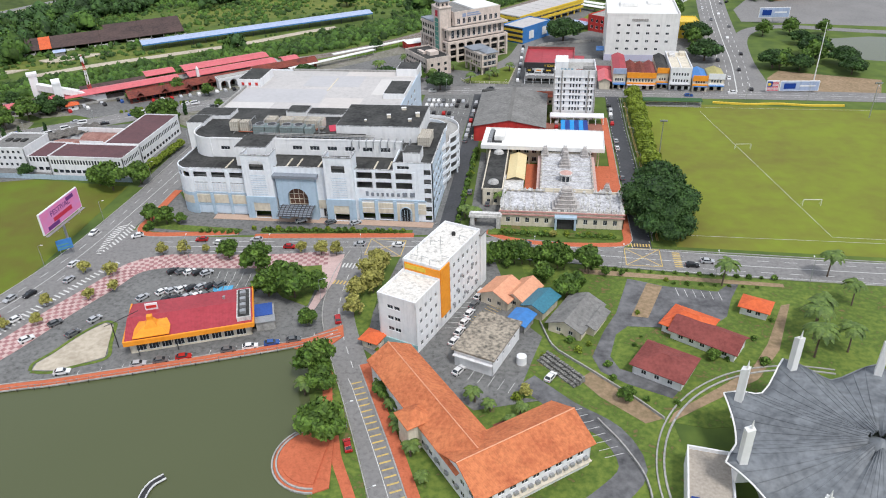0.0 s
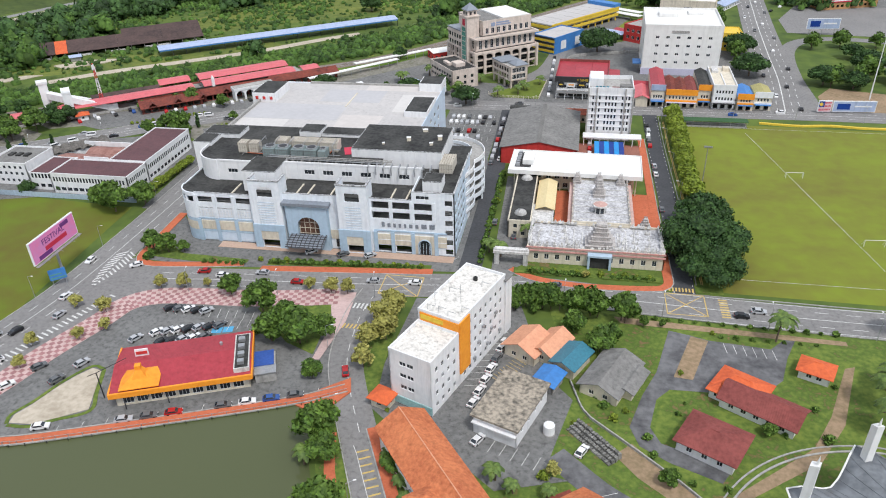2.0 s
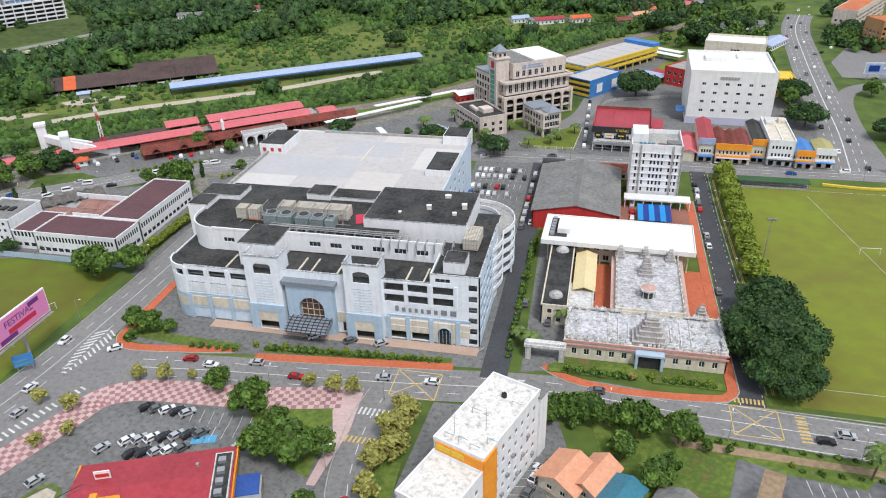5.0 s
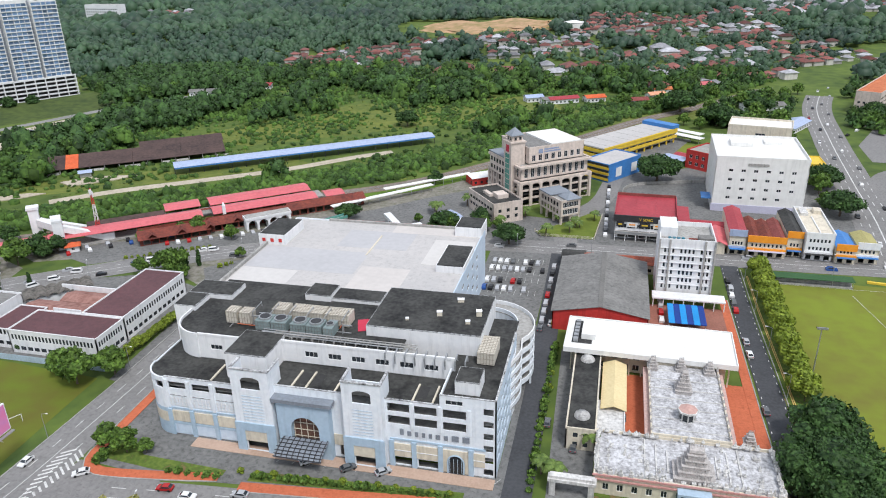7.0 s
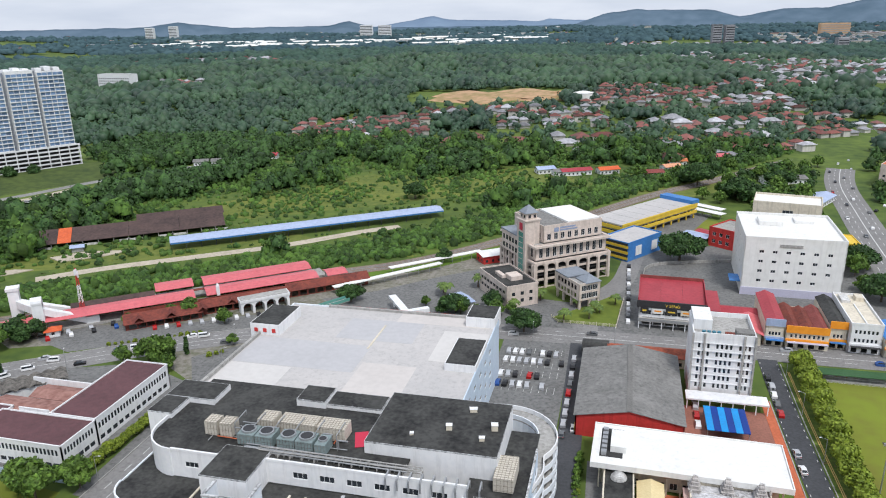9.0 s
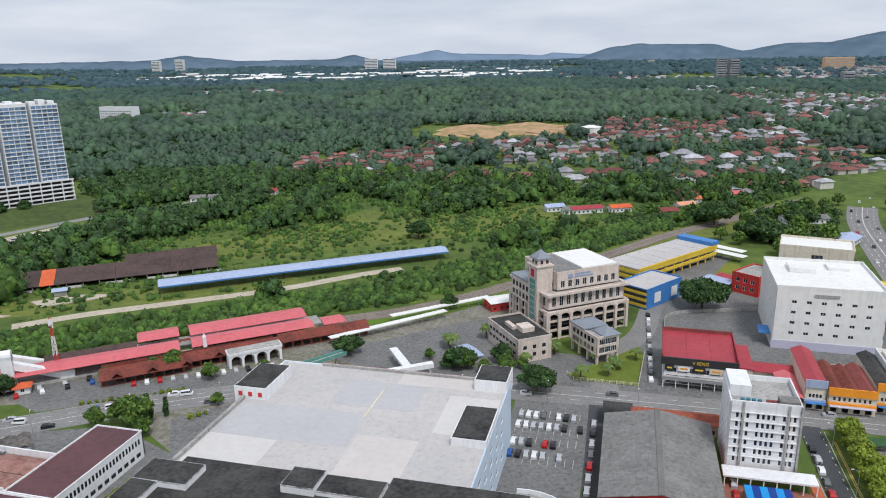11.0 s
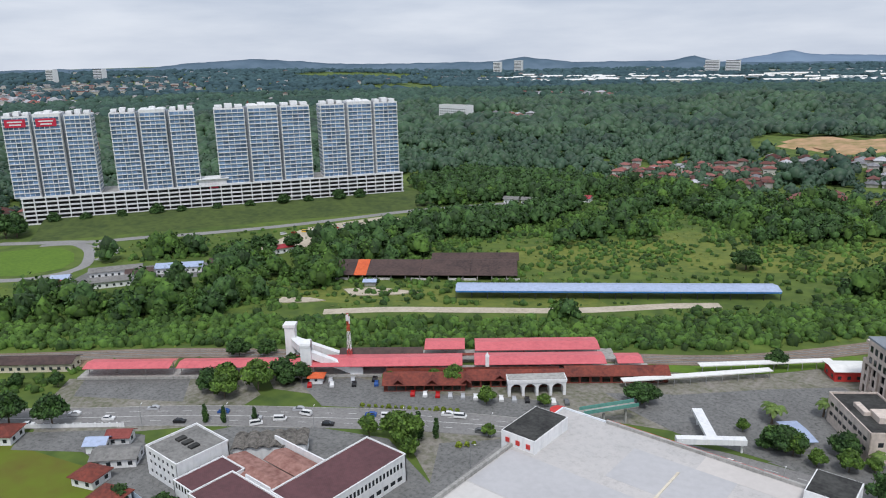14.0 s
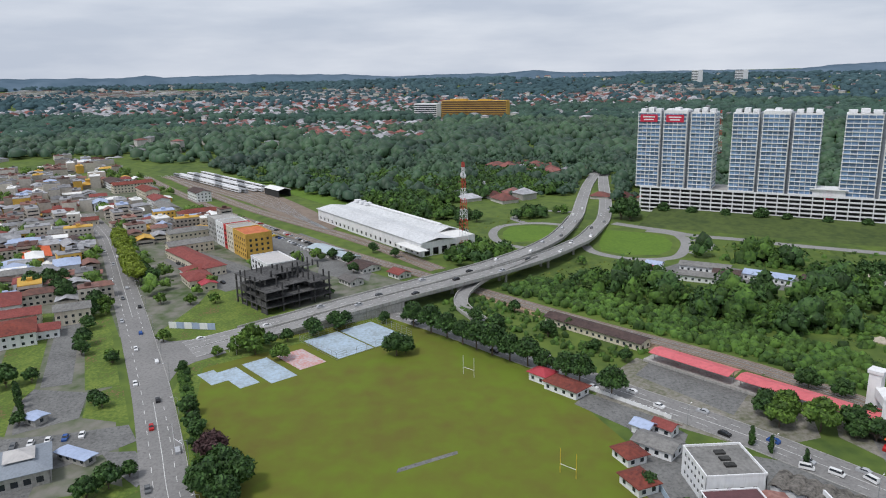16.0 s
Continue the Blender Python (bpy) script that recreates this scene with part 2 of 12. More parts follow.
FARHILLS = mat("farthest_hill_haze_tint", (0.19, 0.26, 0.35), (0.155, 0.215, 0.30), 1.0, big=0.002, small=0.01, bump=0, spec=0)
# Bluish cast of these far crowns is air haze put in the colour.
HAZYFOREST = mat("far_forest_haze_tint", (0.052, 0.100, 0.069), (0.023, 0.052, 0.046), 0.8, big=0.004, small=0.02, island=0.18, bump=0)
FARFOREST = mat("farthest_forest_haze_tint", (0.070, 0.116, 0.126), (0.045, 0.078, 0.095), 1.0, big=0.003, small=0.02, island=0.14, bump=0, spec=0)
FARROOF = mat("far_tiled_roofs", (0.23, 0.082, 0.068), (0.11, 0.066, 0.062), 0.9, big=0.02, small=0.3, island=0.6, bump=0)
FARGREY = mat("far_pale_roofs", (0.36, 0.36, 0.38), (0.17, 0.17, 0.185), 0.8, big=0.03, small=0.3, island=0.5, bump=0)
FARWALL = mat("far_house_walls", (0.55, 0.53, 0.49), (0.42, 0.40, 0.37), 0.9, big=0.02, small=0.3, island=0.25, bump=0, streak=0.30)
PURPLEWALL = mat("lavender_paint", (0.55, 0.54, 0.66), (0.47, 0.46, 0.58), 0.7)
RUBBER = mat("tyre_rubber", (0.02, 0.02, 0.02), (0.015, 0.015, 0.015), 0.9)
MAGENTA = mat("pink_poster", (0.72, 0.22, 0.42), (0.62, 0.25, 0.5), 0.5, big=0.25, small=0.6)
PURPLE = mat("purple_print", (0.16, 0.04, 0.20), (0.12, 0.03, 0.15), 0.5)
REDPRINT = mat("red_print", (0.55, 0.03, 0.07), (0.48, 0.03, 0.06), 0.5)
SHELL = mat("dark_grey_shell_roof", (0.20, 0.215, 0.23), (0.10, 0.108, 0.118), 0.5, big=0.12, small=0.7)
GUNMETAL = mat("slate_roof", (0.25, 0.28, 0.32), (0.18, 0.20, 0.23), 0.7)
GREENBOARD = mat("green_netting", (0.05, 0.12, 0.05), (0.03, 0.08, 0.03), 0.9)
POOLBLUE = mat("blue_canopy", (0.02, 0.30, 0.70), (0.02, 0.24, 0.58), 0.4)
NAVY = mat("navy_canopy", (0.01, 0.05, 0.28), (0.01, 0.04, 0.22), 0.4)
COURT = mat("worn_blue_court", (0.40, 0.50, 0.60), (0.27, 0.31, 0.33), 0.9, big=0.15, small=0.7)
CARCOL = [mat("car_paint_" + k, c, tuple(v * 0.92 for v in c), 0.25, 0.1, bump=0, spec=0.5) for k, c in
          (("white", (0.78, 0.78, 0.78)), ("silver", (0.45, 0.46, 0.48)), ("black", (0.02, 0.02, 0.022)), ("grey", (0.13, 0.135, 0.14)),
           ("red", (0.42, 0.015, 0.015)), ("blue", (0.03, 0.09, 0.30)), ("yellow", (0.75, 0.50, 0.02)))]

water_mat = bpy.data.materials.new("olive_pond_water")
water_mat.use_nodes = True
wb = water_mat.node_tree.nodes["Principled BSDF"]
wb.inputs["Base Color"].default_value = (0.085, 0.098, 0.045, 1)
wb.inputs["Roughness"].default_value = 0.12
wb.inputs["Specular IOR Level"].default_value = 0.25
wtex = water_mat.node_tree.nodes.new("ShaderNodeTexNoise")
wtex.inputs["Scale"].default_value = 40
wbump = water_mat.node_tree.nodes.new("ShaderNodeBump")
wbump.inputs["Strength"].default_value, wbump.inputs["Distance"].default_value = 0.06, 0.05
water_mat.node_tree.links.new(wtex.outputs["Fac"], wbump.inputs["Height"])
water_mat.node_tree.links.new(wbump.outputs["Normal"], wb.inputs["Normal"])


# ---- mesh building ----
class Shape:
    """Gathers vertices and faces of one mesh."""

    def __init__(self):
        self.v, self.f = [], []

    def add(self, vs, fs):
        o = len(self.v)
        self.v += [tuple(p) for p in vs]
        self.f += [tuple(i + o for i in q) for q in fs]
        return self

    def box(self, x0, x1, y0, y1, z0, z1):
        return self.add([(x0, y0, z0), (x1, y0, z0), (x1, y1, z0), (x0, y1, z0), (x0, y0, z1), (x1, y0, z1), (x1, y1, z1), (x0, y1, z1)],
                        [(0, 3, 2, 1), (4, 5, 6, 7), (0, 1, 5, 4), (1, 2, 6, 5), (2, 3, 7, 6), (3, 0, 4, 7)])

    def prism(self, pts, z0, z1):
        n = len(pts)
        if sum(pts[i][0] * pts[(i + 1) % n][1] - pts[(i + 1) % n][0] * pts[i][1] for i in range(n)) < 0:
            pts = pts[::-1]
        return self.add([(x, y, z0) for x, y in pts] + [(x, y, z1) for x, y in pts],
                        [tuple(range(n))[::-1], tuple(range(n, 2 * n))] + [(i, (i + 1) % n, n + (i + 1) % n, n + i) for i in range(n)])

    def tube(self, p, q, r, n=6, r2=None):
        p, q = Vector(p), Vector(q)
        d = (q - p).normalized()
        a = d.orthogonal().normalized()
        b = d.cross(a)
        ring = [a * math.cos(6.28319 * i / n) + b * math.sin(6.28319 * i / n) for i in range(n)]
        r2 = r if r2 is None else r2
        return self.add([p + c * r for c in ring] + [q + c * r2 for c in ring],
                        [tuple(range(n))[::-1], tuple(range(n, 2 * n))] + [(i, (i + 1) % n, n + (i + 1) % n, n + i) for i in range(n)])

    def gable(self, x0, x1, y0, y1, z, rise, over=0.5, th=0.18, along="x"):
        """A gabled roof as a thick sheet; the ridge runs along x or y."""
        x0, x1, y0, y1 = x0 - over, x1 + over, y0 - over, y1 + over
        if along == "x":
            m = (y0 + y1) / 2
            a = [(x0, y0, z), (x1, y0, z), (x1, m, z + rise), (x0, m, z + rise), (x1, y1, z), (x0, y1, z)]
        else:
            m = (x0 + x1) / 2
            a = [(x1, y0, z), (x1, y1, z), (m, y1, z + rise), (m, y0, z + rise), (x0, y1, z), (x0, y0, z)]
        b = [(x, y, h + th) for x, y, h in a]
        return self.add(a + b, [(6, 7, 8, 9), (9, 8, 10, 11), (0, 3, 2, 1), (3, 5, 4, 2), (0, 1, 7, 6), (4, 5, 11, 10),
                                (1, 2, 8, 7), (2, 4, 10, 8), (5, 3, 9, 11), (3, 0, 6, 9)])

    def hip(self, x0, x1, y0, y1, z, rise, over=0.6, th=0.2, inset=None):
        x0, x1, y0, y1 = x0 - over, x1 + over, y0 - over, y1 + over
        w, d = x1 - x0, y1 - y0
        if w >= d:
            i = d / 2 if inset is None else inset
            r = [(x0 + i, (y0 + y1) / 2, z + rise), (x1 - i, (y0 + y1) / 2, z + rise)]
            fs = [(4, 5, 9, 8), (5, 6, 9), (6, 7, 8, 9), (7, 4, 8)]
        else:
            i = w / 2 if inset is None else inset
            r = [((x0 + x1) / 2, y0 + i, z + rise), ((x0 + x1) / 2, y1 - i, z + rise)]
            fs = [(4, 5, 8), (5, 6, 9, 8), (6, 7, 9), (7, 4, 8, 9)]
        base = [(x0, y0), (x1, y0), (x1, y1), (x0, y1)]
        return self.add([(*p, z - th) for p in base] + [(*p, z) for p in base] + r,
                        fs + [(0, 1, 5, 4), (1, 2, 6, 5), (2, 3, 7, 6), (3, 0, 4, 7), (3, 2, 1, 0)])

    def turned(self, x, y, z=0.0, deg=0.0):
        c, s = math.cos(radians(deg)), math.sin(radians(deg))
        self.v = [(x + c * p[0] - s * p[1], y + s * p[0] + c * p[1], z + p[2]) for p in self.v]
        return self

    def mesh(self, name, material, smooth=False):
        me = bpy.data.meshes.new(name)
        me.from_pydata(self.v, [], self.f)
        me.materials.append(material)
        if smooth:
            me.polygons.foreach_set("use_smooth", [True] * len(me.polygons))
        me.update()
        return me


def part(name, shape, material, parent=None, label="", smooth=False, at=None):
    """One mesh object under a thing or under a part."""
    me = shape if isinstance(shape, bpy.types.Mesh) else shape.mesh(name, material, smooth)
    ob = new(name, me)
    if parent:
        ob.parent = parent
    if at is not None:
        ob.matrix_local = at
    if label:
        ob["label"] = label
    return ob


def thing(name, x, y, z, deg, label, category, group="", kind=""):
    ob = new(name)
    ob.matrix_world = pose(x, y, z, 0, 0, deg)
    return tagged(ob, label, category, group, kind)


def setting(name, shape, material, label, category="", smooth=False, kind="structure"):
    return tagged(part(name, shape, material, smooth=smooth), label, category or name.replace("_", " "), kind=kind)


def spline(pts, step=4.0):
    """A smooth line through plan points."""
    P = [Vector((*p, 0)) if len(p) == 2 else Vector(p) for p in pts]
    P = [P[0] * 2 - P[1]] + P + [P[-1] * 2 - P[-2]]
    res = []
    for i in range(1, len(P) - 2):
        a, b, c, d = P[i - 1:i + 3]
        n = max(1, int((c - b).length / step))
        for k in range(n):
            t = k / n
            res.append(0.5 * ((2 * b) + (c - a) * t + (2 * a - 5 * b + 4 * c - d) * t * t + (3 * b - a - 3 * c + d) * t ** 3))
    return res + [P[-2]]


def sides(line):
    """Unit vectors to the left of a line, point by point."""
    res = []
    for i in range(len(line)):
        d = line[min(i + 1, len(line) - 1)] - line[max(i - 1, 0)]
        res.append(Vector((-d.y, d.x, 0)).normalized())
    return res


def ribbon(shape, pts, left, right, z, th=0.05, step=4.0):
    """A road, kerb or deck along a line, from left to right of it (metres; left is positive)."""
    line = spline(pts, step)
    n = sides(line)
    vs, fs = [], []
    for p, s in zip(line, n):
        a, b, up = p + s * left, p + s * right, p.z + z
        vs += [(a.x, a.y, up - th), (a.x, a.y, up), (b.x, b.y, up), (b.x, b.y, up - th)]
    for i in range(len(line) - 1):
        o = 4 * i
        fs += [(o, o + 1, o + 5, o + 4), (o + 1, o + 2, o + 6, o + 5), (o + 2, o + 3, o + 7, o + 6), (o + 3, o, o + 4, o + 7)]
    k = 4 * (len(line) - 1)
    return shape.add(vs, fs + [(0, 3, 2, 1), (k, k + 1, k + 2, k + 3)])


def dashes(shape, pts, off, dash, gap, w, z):
    if dash > 50:
        return ribbon(shape, pts, off + w / 2, off - w / 2, z, 0.01, 3)
    line = spline(pts, 1.0)
    n = sides(line)
    i = 0
    while i < len(line) - 2:
        j, length = i, 0.0
        while j < len(line) - 1 and length < dash:
            length += (line[j + 1] - line[j]).length
            j += 1
        a, b = line[i] + n[i] * off, line[j] + n[j] * off
        s = n[i] * w / 2
        shape.add([(*(a - s).xy, a.z + z), (*(b - s).xy, b.z + z), (*(b + s).xy, b.z + z), (*(a + s).xy, a.z + z)], [(0, 1, 2, 3)])
        i, length = j, 0.0
        while i < len(line) - 1 and length < gap:
            length += (line[i + 1] - line[i]).length
            i += 1
    return shape

# ---- ground, far hills ----
def land(x, y):
    """Height of the ground: level in the town, rolling beyond it."""
    d = math.hypot(max(0, -900 - x, x - 260), max(0, -320 - y, y - 700))
    if d <= 0:
        return 0.0
    far = math.hypot(x + 36, y - 155)
    west = max(0.0, min(1.0, (math.degrees(math.atan2(-36 - x, y - 155)) - 34) / 24))
    rise = (32 + 42 * west * west * (3 - 2 * west)) * (max(0.0, far - 2150) / 2200) ** 1.25
    k = min(1.0, d / 450)
    k = k * k * (3 - 2 * k)
    fade = 1.0 if x > -900 else max(0.35, 1 - (-900 - x) / 900)
    fade *= max(0.22, min(1.0, (2600 - far) / 1100))
    return rise + k * fade * (14 + 26 * noise.noise((x * 0.0021, y * 0.0021, 3.7)) + 9 * noise.noise((x * 0.007, y * 0.007, 9.1)))


ground_mat = mat("rough_grass_and_scrub", (0.115, 0.165, 0.030), (0.050, 0.085, 0.020), 0.95, big=0.012, small=0.11, bump=0.4)
ground = Shape()
rings = [0, 40, 90, 150, 220, 300, 380, 460, 540, 620, 700, 780, 860, 950, 1050, 1150, 1260, 1380, 1500, 1650, 1800, 2000, 2250, 2550, 2900, 3300, 3800, 4300, 4650]
for i, r in enumerate(rings):
    for k in range(144):
        a = 6.2831853 * k / 144
        x, y = -150 + r * math.cos(a), 250 + r * math.sin(a)
        ground.v.append((x, y, land(x, y)))
for i in range(len(rings) - 1):
    for k in range(144):
        a, b = i * 144 + k, i * 144 + (k + 1) % 144
        ground.f.append((a, a + 144, b + 144, b) if i else (a, a + 144, b + 144))
POND = [(-53.5, 151.5), (-67, 145.3), (-90, 136.3), (-121, 125), (-134, 121), (-190, 100), (-200, 40), (-150, 10), (-60, 15), (-32, 60), (-43, 98), (-50, 118), (-55, 129), (-58, 141)]
setting("ground", ground, ground_mat, "rolling ground of rough grass and scrub", "ground", smooth=True)


def ridge(name, marks, far, material, label):
    """A range of far hills from its height over the eye's level, in hundredths of a degree, at compass angles anticlockwise from north."""
    s = Shape()
    turns = np.arange(-60, 150.1, 0.4)
    tops = 120 + far * np.tan(np.radians(np.interp(turns, [m[0] for m in marks], [m[1] / 100 for m in marks])))
    for a, h in zip(turns, tops):
        h += 4 * noise.noise((a * 0.9, far, 0)) + 3 * noise.noise((a * 3.1, far, 5))
        for r, k in ((far - 420, 0.0), (far - 240, 0.5), (far - 120, 0.83), (far, 1.0), (far + 60, 0.0)):
            wob = 1 + 0.16 * noise.noise((a * 1.1, r * 0.01, 2)) * (k < 1)
            s.v.append((-36 - r * math.sin(radians(a)), 155 + r * math.cos(radians(a)), h * k * wob))
    n = len(turns)
    s.f = [(5 * i + k, 5 * i + k + 1, 5 * i + k + 6, 5 * i + k + 5) for i in range(n - 1) for k in range(4)]
    setting(name, s, material, label, "hills", smooth=True)


# Blue of both ranges is haze put into the base colour.
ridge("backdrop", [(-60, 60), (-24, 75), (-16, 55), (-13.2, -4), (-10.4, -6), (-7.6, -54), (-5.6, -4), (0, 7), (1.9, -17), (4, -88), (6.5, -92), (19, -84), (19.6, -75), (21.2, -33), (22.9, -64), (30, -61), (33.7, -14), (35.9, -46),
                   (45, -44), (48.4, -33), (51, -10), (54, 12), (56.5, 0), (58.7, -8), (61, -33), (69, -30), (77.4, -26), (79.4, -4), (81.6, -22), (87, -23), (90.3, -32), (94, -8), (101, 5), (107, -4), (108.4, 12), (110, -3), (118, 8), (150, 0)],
      4350, HILLS, "wooded hills along the horizon, tinted blue as haze")
ridge("backdrop_far", [(-60, -90), (4, -59), (5.9, -43), (6.9, -64), (8.6, -51), (11, -46), (13.8, -36), (14.9, -4), (16, -30), (18.6, -70), (21, -90), (150, -90)], 4600, FARHILLS, "farthest hills, tinted pale blue as haze")

# ---- roads ----
MAIN = [(-700, -116), (-608, -63), (-541, -31), (-467, 2), (-402, 31), (-340, 58), (-305, 73), (-261, 90.5), (-234, 101), (-190, 120), (-164, 143), (-153, 178), (-150, 230), (-150, 290), (-152, 330)]
STREET = [(-128, 195), (-105, 197.5), (-62, 201), (-16, 205.5), (20, 203), (60, 201), (110, 200), (180, 199)]
STATION = [(-420, 140), (-366, 190), (-326, 223), (-288, 254), (-256, 281), (-221, 306), (-185, 330), (-150, 348), (-110, 361), (-63, 366), (0, 367), (60, 367), (105, 368), (200, 366)]
LANE_C = [(-31.8, 208), (-32, 260), (-33, 306), (-34, 361)]
LANE_D = [(32.5, 209), (33, 260), (32, 318), (32, 361)]
SOUTH = [(-24, 90), (-38, 121), (-47, 140), (-53.5, 154), (-58, 167), (-59.5, 185), (-58, 198)]
HIGHWAY = [(95, 372), (102, 423), (107, 478), (117, 575), (131, 675), (165, 784), (201, 850), (234, 913), (300, 1010)]
PARK_ROAD = [(108, 371), (109, 388), (111, 431), (118, 478), (132, 503), (156, 510), (196, 500), (270, 486)]
FLY = [(-352, 74, -0.12), (-366, 96, 0.6), (-378, 118, 2.4), (-390, 140, 4.4), (-404.5, 165, 6.0), (-424, 195, 7), (-446, 223, 7), (-475, 252, 6.6), (-508, 275, 5.2), (-539, 292, 3.5), (-592, 314, 1.6), (-652, 335, 0.6), (-741, 360, 0.8), (-845, 393, 3), (-940, 422, 8)]
FLY_W = [(-357, 71, -0.12), (-371, 93, 0.6), (-383, 115, 2.4), (-395, 137, 4.4), (-409.5, 162, 6.0), (-429, 191.5, 7), (-451, 219, 7), (-480, 246.5, 6.6), (-515, 269.5, 5), (-553, 287.5, 3.2), (-615, 312, 1.2), (-693, 336, 0.5), (-775, 362, 1), (-842, 386, 0.8), (-940, 419, 0.6)]
FLY_E = [(-347, 77, -0.12), (-361, 99, 0.6), (-373, 121, 2.4), (-385, 143, 4.4), (-399.5, 168, 6.0), (-419, 198.5, 7), (-441, 227.5, 7), (-469.5, 257.5, 6.6), (-499, 280, 5.5), (-525, 296.5, 4), (-569, 317, 2.2), (-611, 334, 1.0), (-689, 357, 0.5), (-790, 383, 1), (-850, 400, 0.8), (-940, 434, 0.6)]
SLIP = [(-590, 336), (-572, 352), (-556, 367), (-539, 380), (-524, 405), (-507, 426), (-491, 450), (-469, 487), (-444, 540), (-423, 586), (-380, 650)]

roads = Shape()
ribbon(roads, MAIN, 7, -7, 0.06, 0.1)
ribbon(roads, STREET, 6.4, -6.4, 0.09, 0.1)
ribbon(roads, STATION, 7, -7, 0.075, 0.1)
ribbon(roads, SOUTH, 4.2, -4.6, 0.05, 0.1)
ribbon(roads, [(-32, 361), (-33, 400), (-20, 430), (-14, 470)], 5, -5, 0.05, 0.1)
ribbon(roads, HIGHWAY, 10, -10, 0.085, 0.1, 12)
ribbon(roads, PARK_ROAD, 4.4, -4.4, 0.07, 0.1)
roads.prism([(128, 524), (255, 506), (300, 560), (240, 600), (150, 604), (130, 560)], 0, 0.05)
roads.prism([(-166, 112), (-158, 110), (-147, 131), (-139, 156), (-130, 180), (-120, 192), (-130, 203), (-143, 206), (-150, 178), (-160, 143)], 0.0, 0.052)
roads.prism([(-141, 206), (-142, 190), (-134, 183), (-118, 190), (-118, 204), (-135, 202)], 0.0, 0.065)
roads.prism([(-402, 31), (-372, 50), (-363, 62), (-366, 82), (-346, 92), (-337, 81), (-330, 76), (-314, 76), (-294, 81), (-300, 74), (-360, 48)], 0.0, 0.085)
roads.prism([(26, 197), (40, 197), (40, 209), (26, 209)], 0.0, 0.08)
setting("road", roads, ASPHALT, "worn grey asphalt town roads", "road").location.z = 0.04
lanes = Shape()
ribbon(lanes, LANE_D, 3.2, -3.4, 0.10, 0.1)
setting("road_east_lane", lanes, FRESH, "dark fresh asphalt lane beside the playing field", "road").location.z = 0.04
lane_c = Shape()
ribbon(lane_c, LANE_C, 3.6, -3.6, 0.11, 0.1)
setting("road_mall_lane", lane_c, FRESH, "narrow dark asphalt lane beside the shopping mall", "road").location.z = 0.04

for k, pts in enumerate((
        [(-152, 118), (-118, 127), (-56, 153), (-57, 166), (-62, 166), (-62, 196), (-122, 190), (-134, 182), (-143, 150)],
        [(-141, 206), (-120, 204), (-34, 212), (-34, 224), (-128, 221), (-140, 236)],
        [(-62, 268), (-37, 268), (-37, 360), (-63, 360)],
        [(-160, 240), (-132, 236), (-132, 332), (-150, 345), (-175, 320), (-162, 300)],
        [(-40, 140), (-28, 139), (-14, 128), (4, 134), (2, 158), (-5, 166), (-14, 196), (-19, 196), (-30, 150)],
        [(-317, 272), (-317, 285), (-290, 303), (-268, 285), (-305, 262)],
        [(-291, 239), (-282, 232), (-262, 246), (-240, 247), (-236, 252), (-256, 264), (-269, 258)],
        [(-248, 322), (-225, 314), (-182, 340), (-150, 356), (-160, 368), (-200, 345), (-232, 338)],
        [(-48, 150), (-45, 196), (-14, 198), (-30, 160), (-38, 142)],
        [(-150, 384), (-128, 399), (-105, 422), (-84, 440), (-60, 425), (-66, 388), (-118, 372)],
        [(-118, 372), (-62, 374), (-60, 392), (-85, 410), (-84, 425), (-118, 400), (-140, 378)],
        [(-90, 372), (-30, 372), (-28, 400), (-60, 404)],
        [(-28, 374), (100, 374), (98, 500), (44, 506), (30, 500), (-4, 470), (-28, 420)],
        [(-25, 212), (-15, 215), (-14, 282), (-27, 285)],
        [(-37.4, 214), (-28.2, 214), (-28.6, 268), (-37, 300), (-37.4, 300)],
        [(-255, 252), (-232, 236), (-205, 244), (-166, 246), (-160, 300), (-190, 312), (-232, 296)],
        [(-16, 440), (0, 470), (32, 560), (20, 566), (-22, 500)],
        [(-300, 25), (-315, 24), (-310, 47), (-288, 53), (-277, 35)],
        [(-412, -9), (-410, 3), (-319, 37), (-316, 26)],
        [(-274, 30), (-276, 52), (-281, 73), (-269, 80), (-259, 70), (-251, 57), (-236, 60), (-238, 30)],
        [(-262, 71), (-262, 82), (-248, 92), (-240, 90), (-250, 80)],
        [(-640, 36), (-600, 68), (-539, 106), (-505, 124), (-488, 108), (-540, 70), (-600, 30)],
        [(-500, 24), (-470, 40), (-440, 70), (-462, 92), (-495, 70), (-540, 30), (-520, 10)],
        [(-452, 320), (-470, 345), (-438, 388), (-410, 410), (-396, 400), (-415, 350)],
        [(140, 560), (260, 620), (330, 800), (250, 760), (160, 640)])):
    setting("pavement_yard_%d" % (k + 1), Shape().prism(pts, 0.0, 0.0301 + 0.002 * k), YARD, "stained worn asphalt parking yard", "yard")

DUSTYARD = mat("dusty_weedy_yard", (0.27, 0.25, 0.225), (0.115, 0.122, 0.07), 0.95, big=0.07, small=0.5, streak=0.4)
dusty = Shape()
dusty.prism([(-262, 318), (-250, 312), (-225, 322), (-185, 342), (-150, 362), (-110, 376), (-70, 384), (-62, 430), (-78, 452), (-96, 452), (-122, 432), (-150, 410), (-182, 386), (-222, 358)], 0, 0.0275)
dusty.prism([(-322, 268), (-306, 252), (-286, 240), (-262, 262), (-244, 282), (-250, 306), (-266, 312), (-296, 292)], 0, 0.0285)
dusty.prism([(-190, 318), (-160, 300), (-140, 332), (-150, 352), (-176, 336)], 0, 0.029)
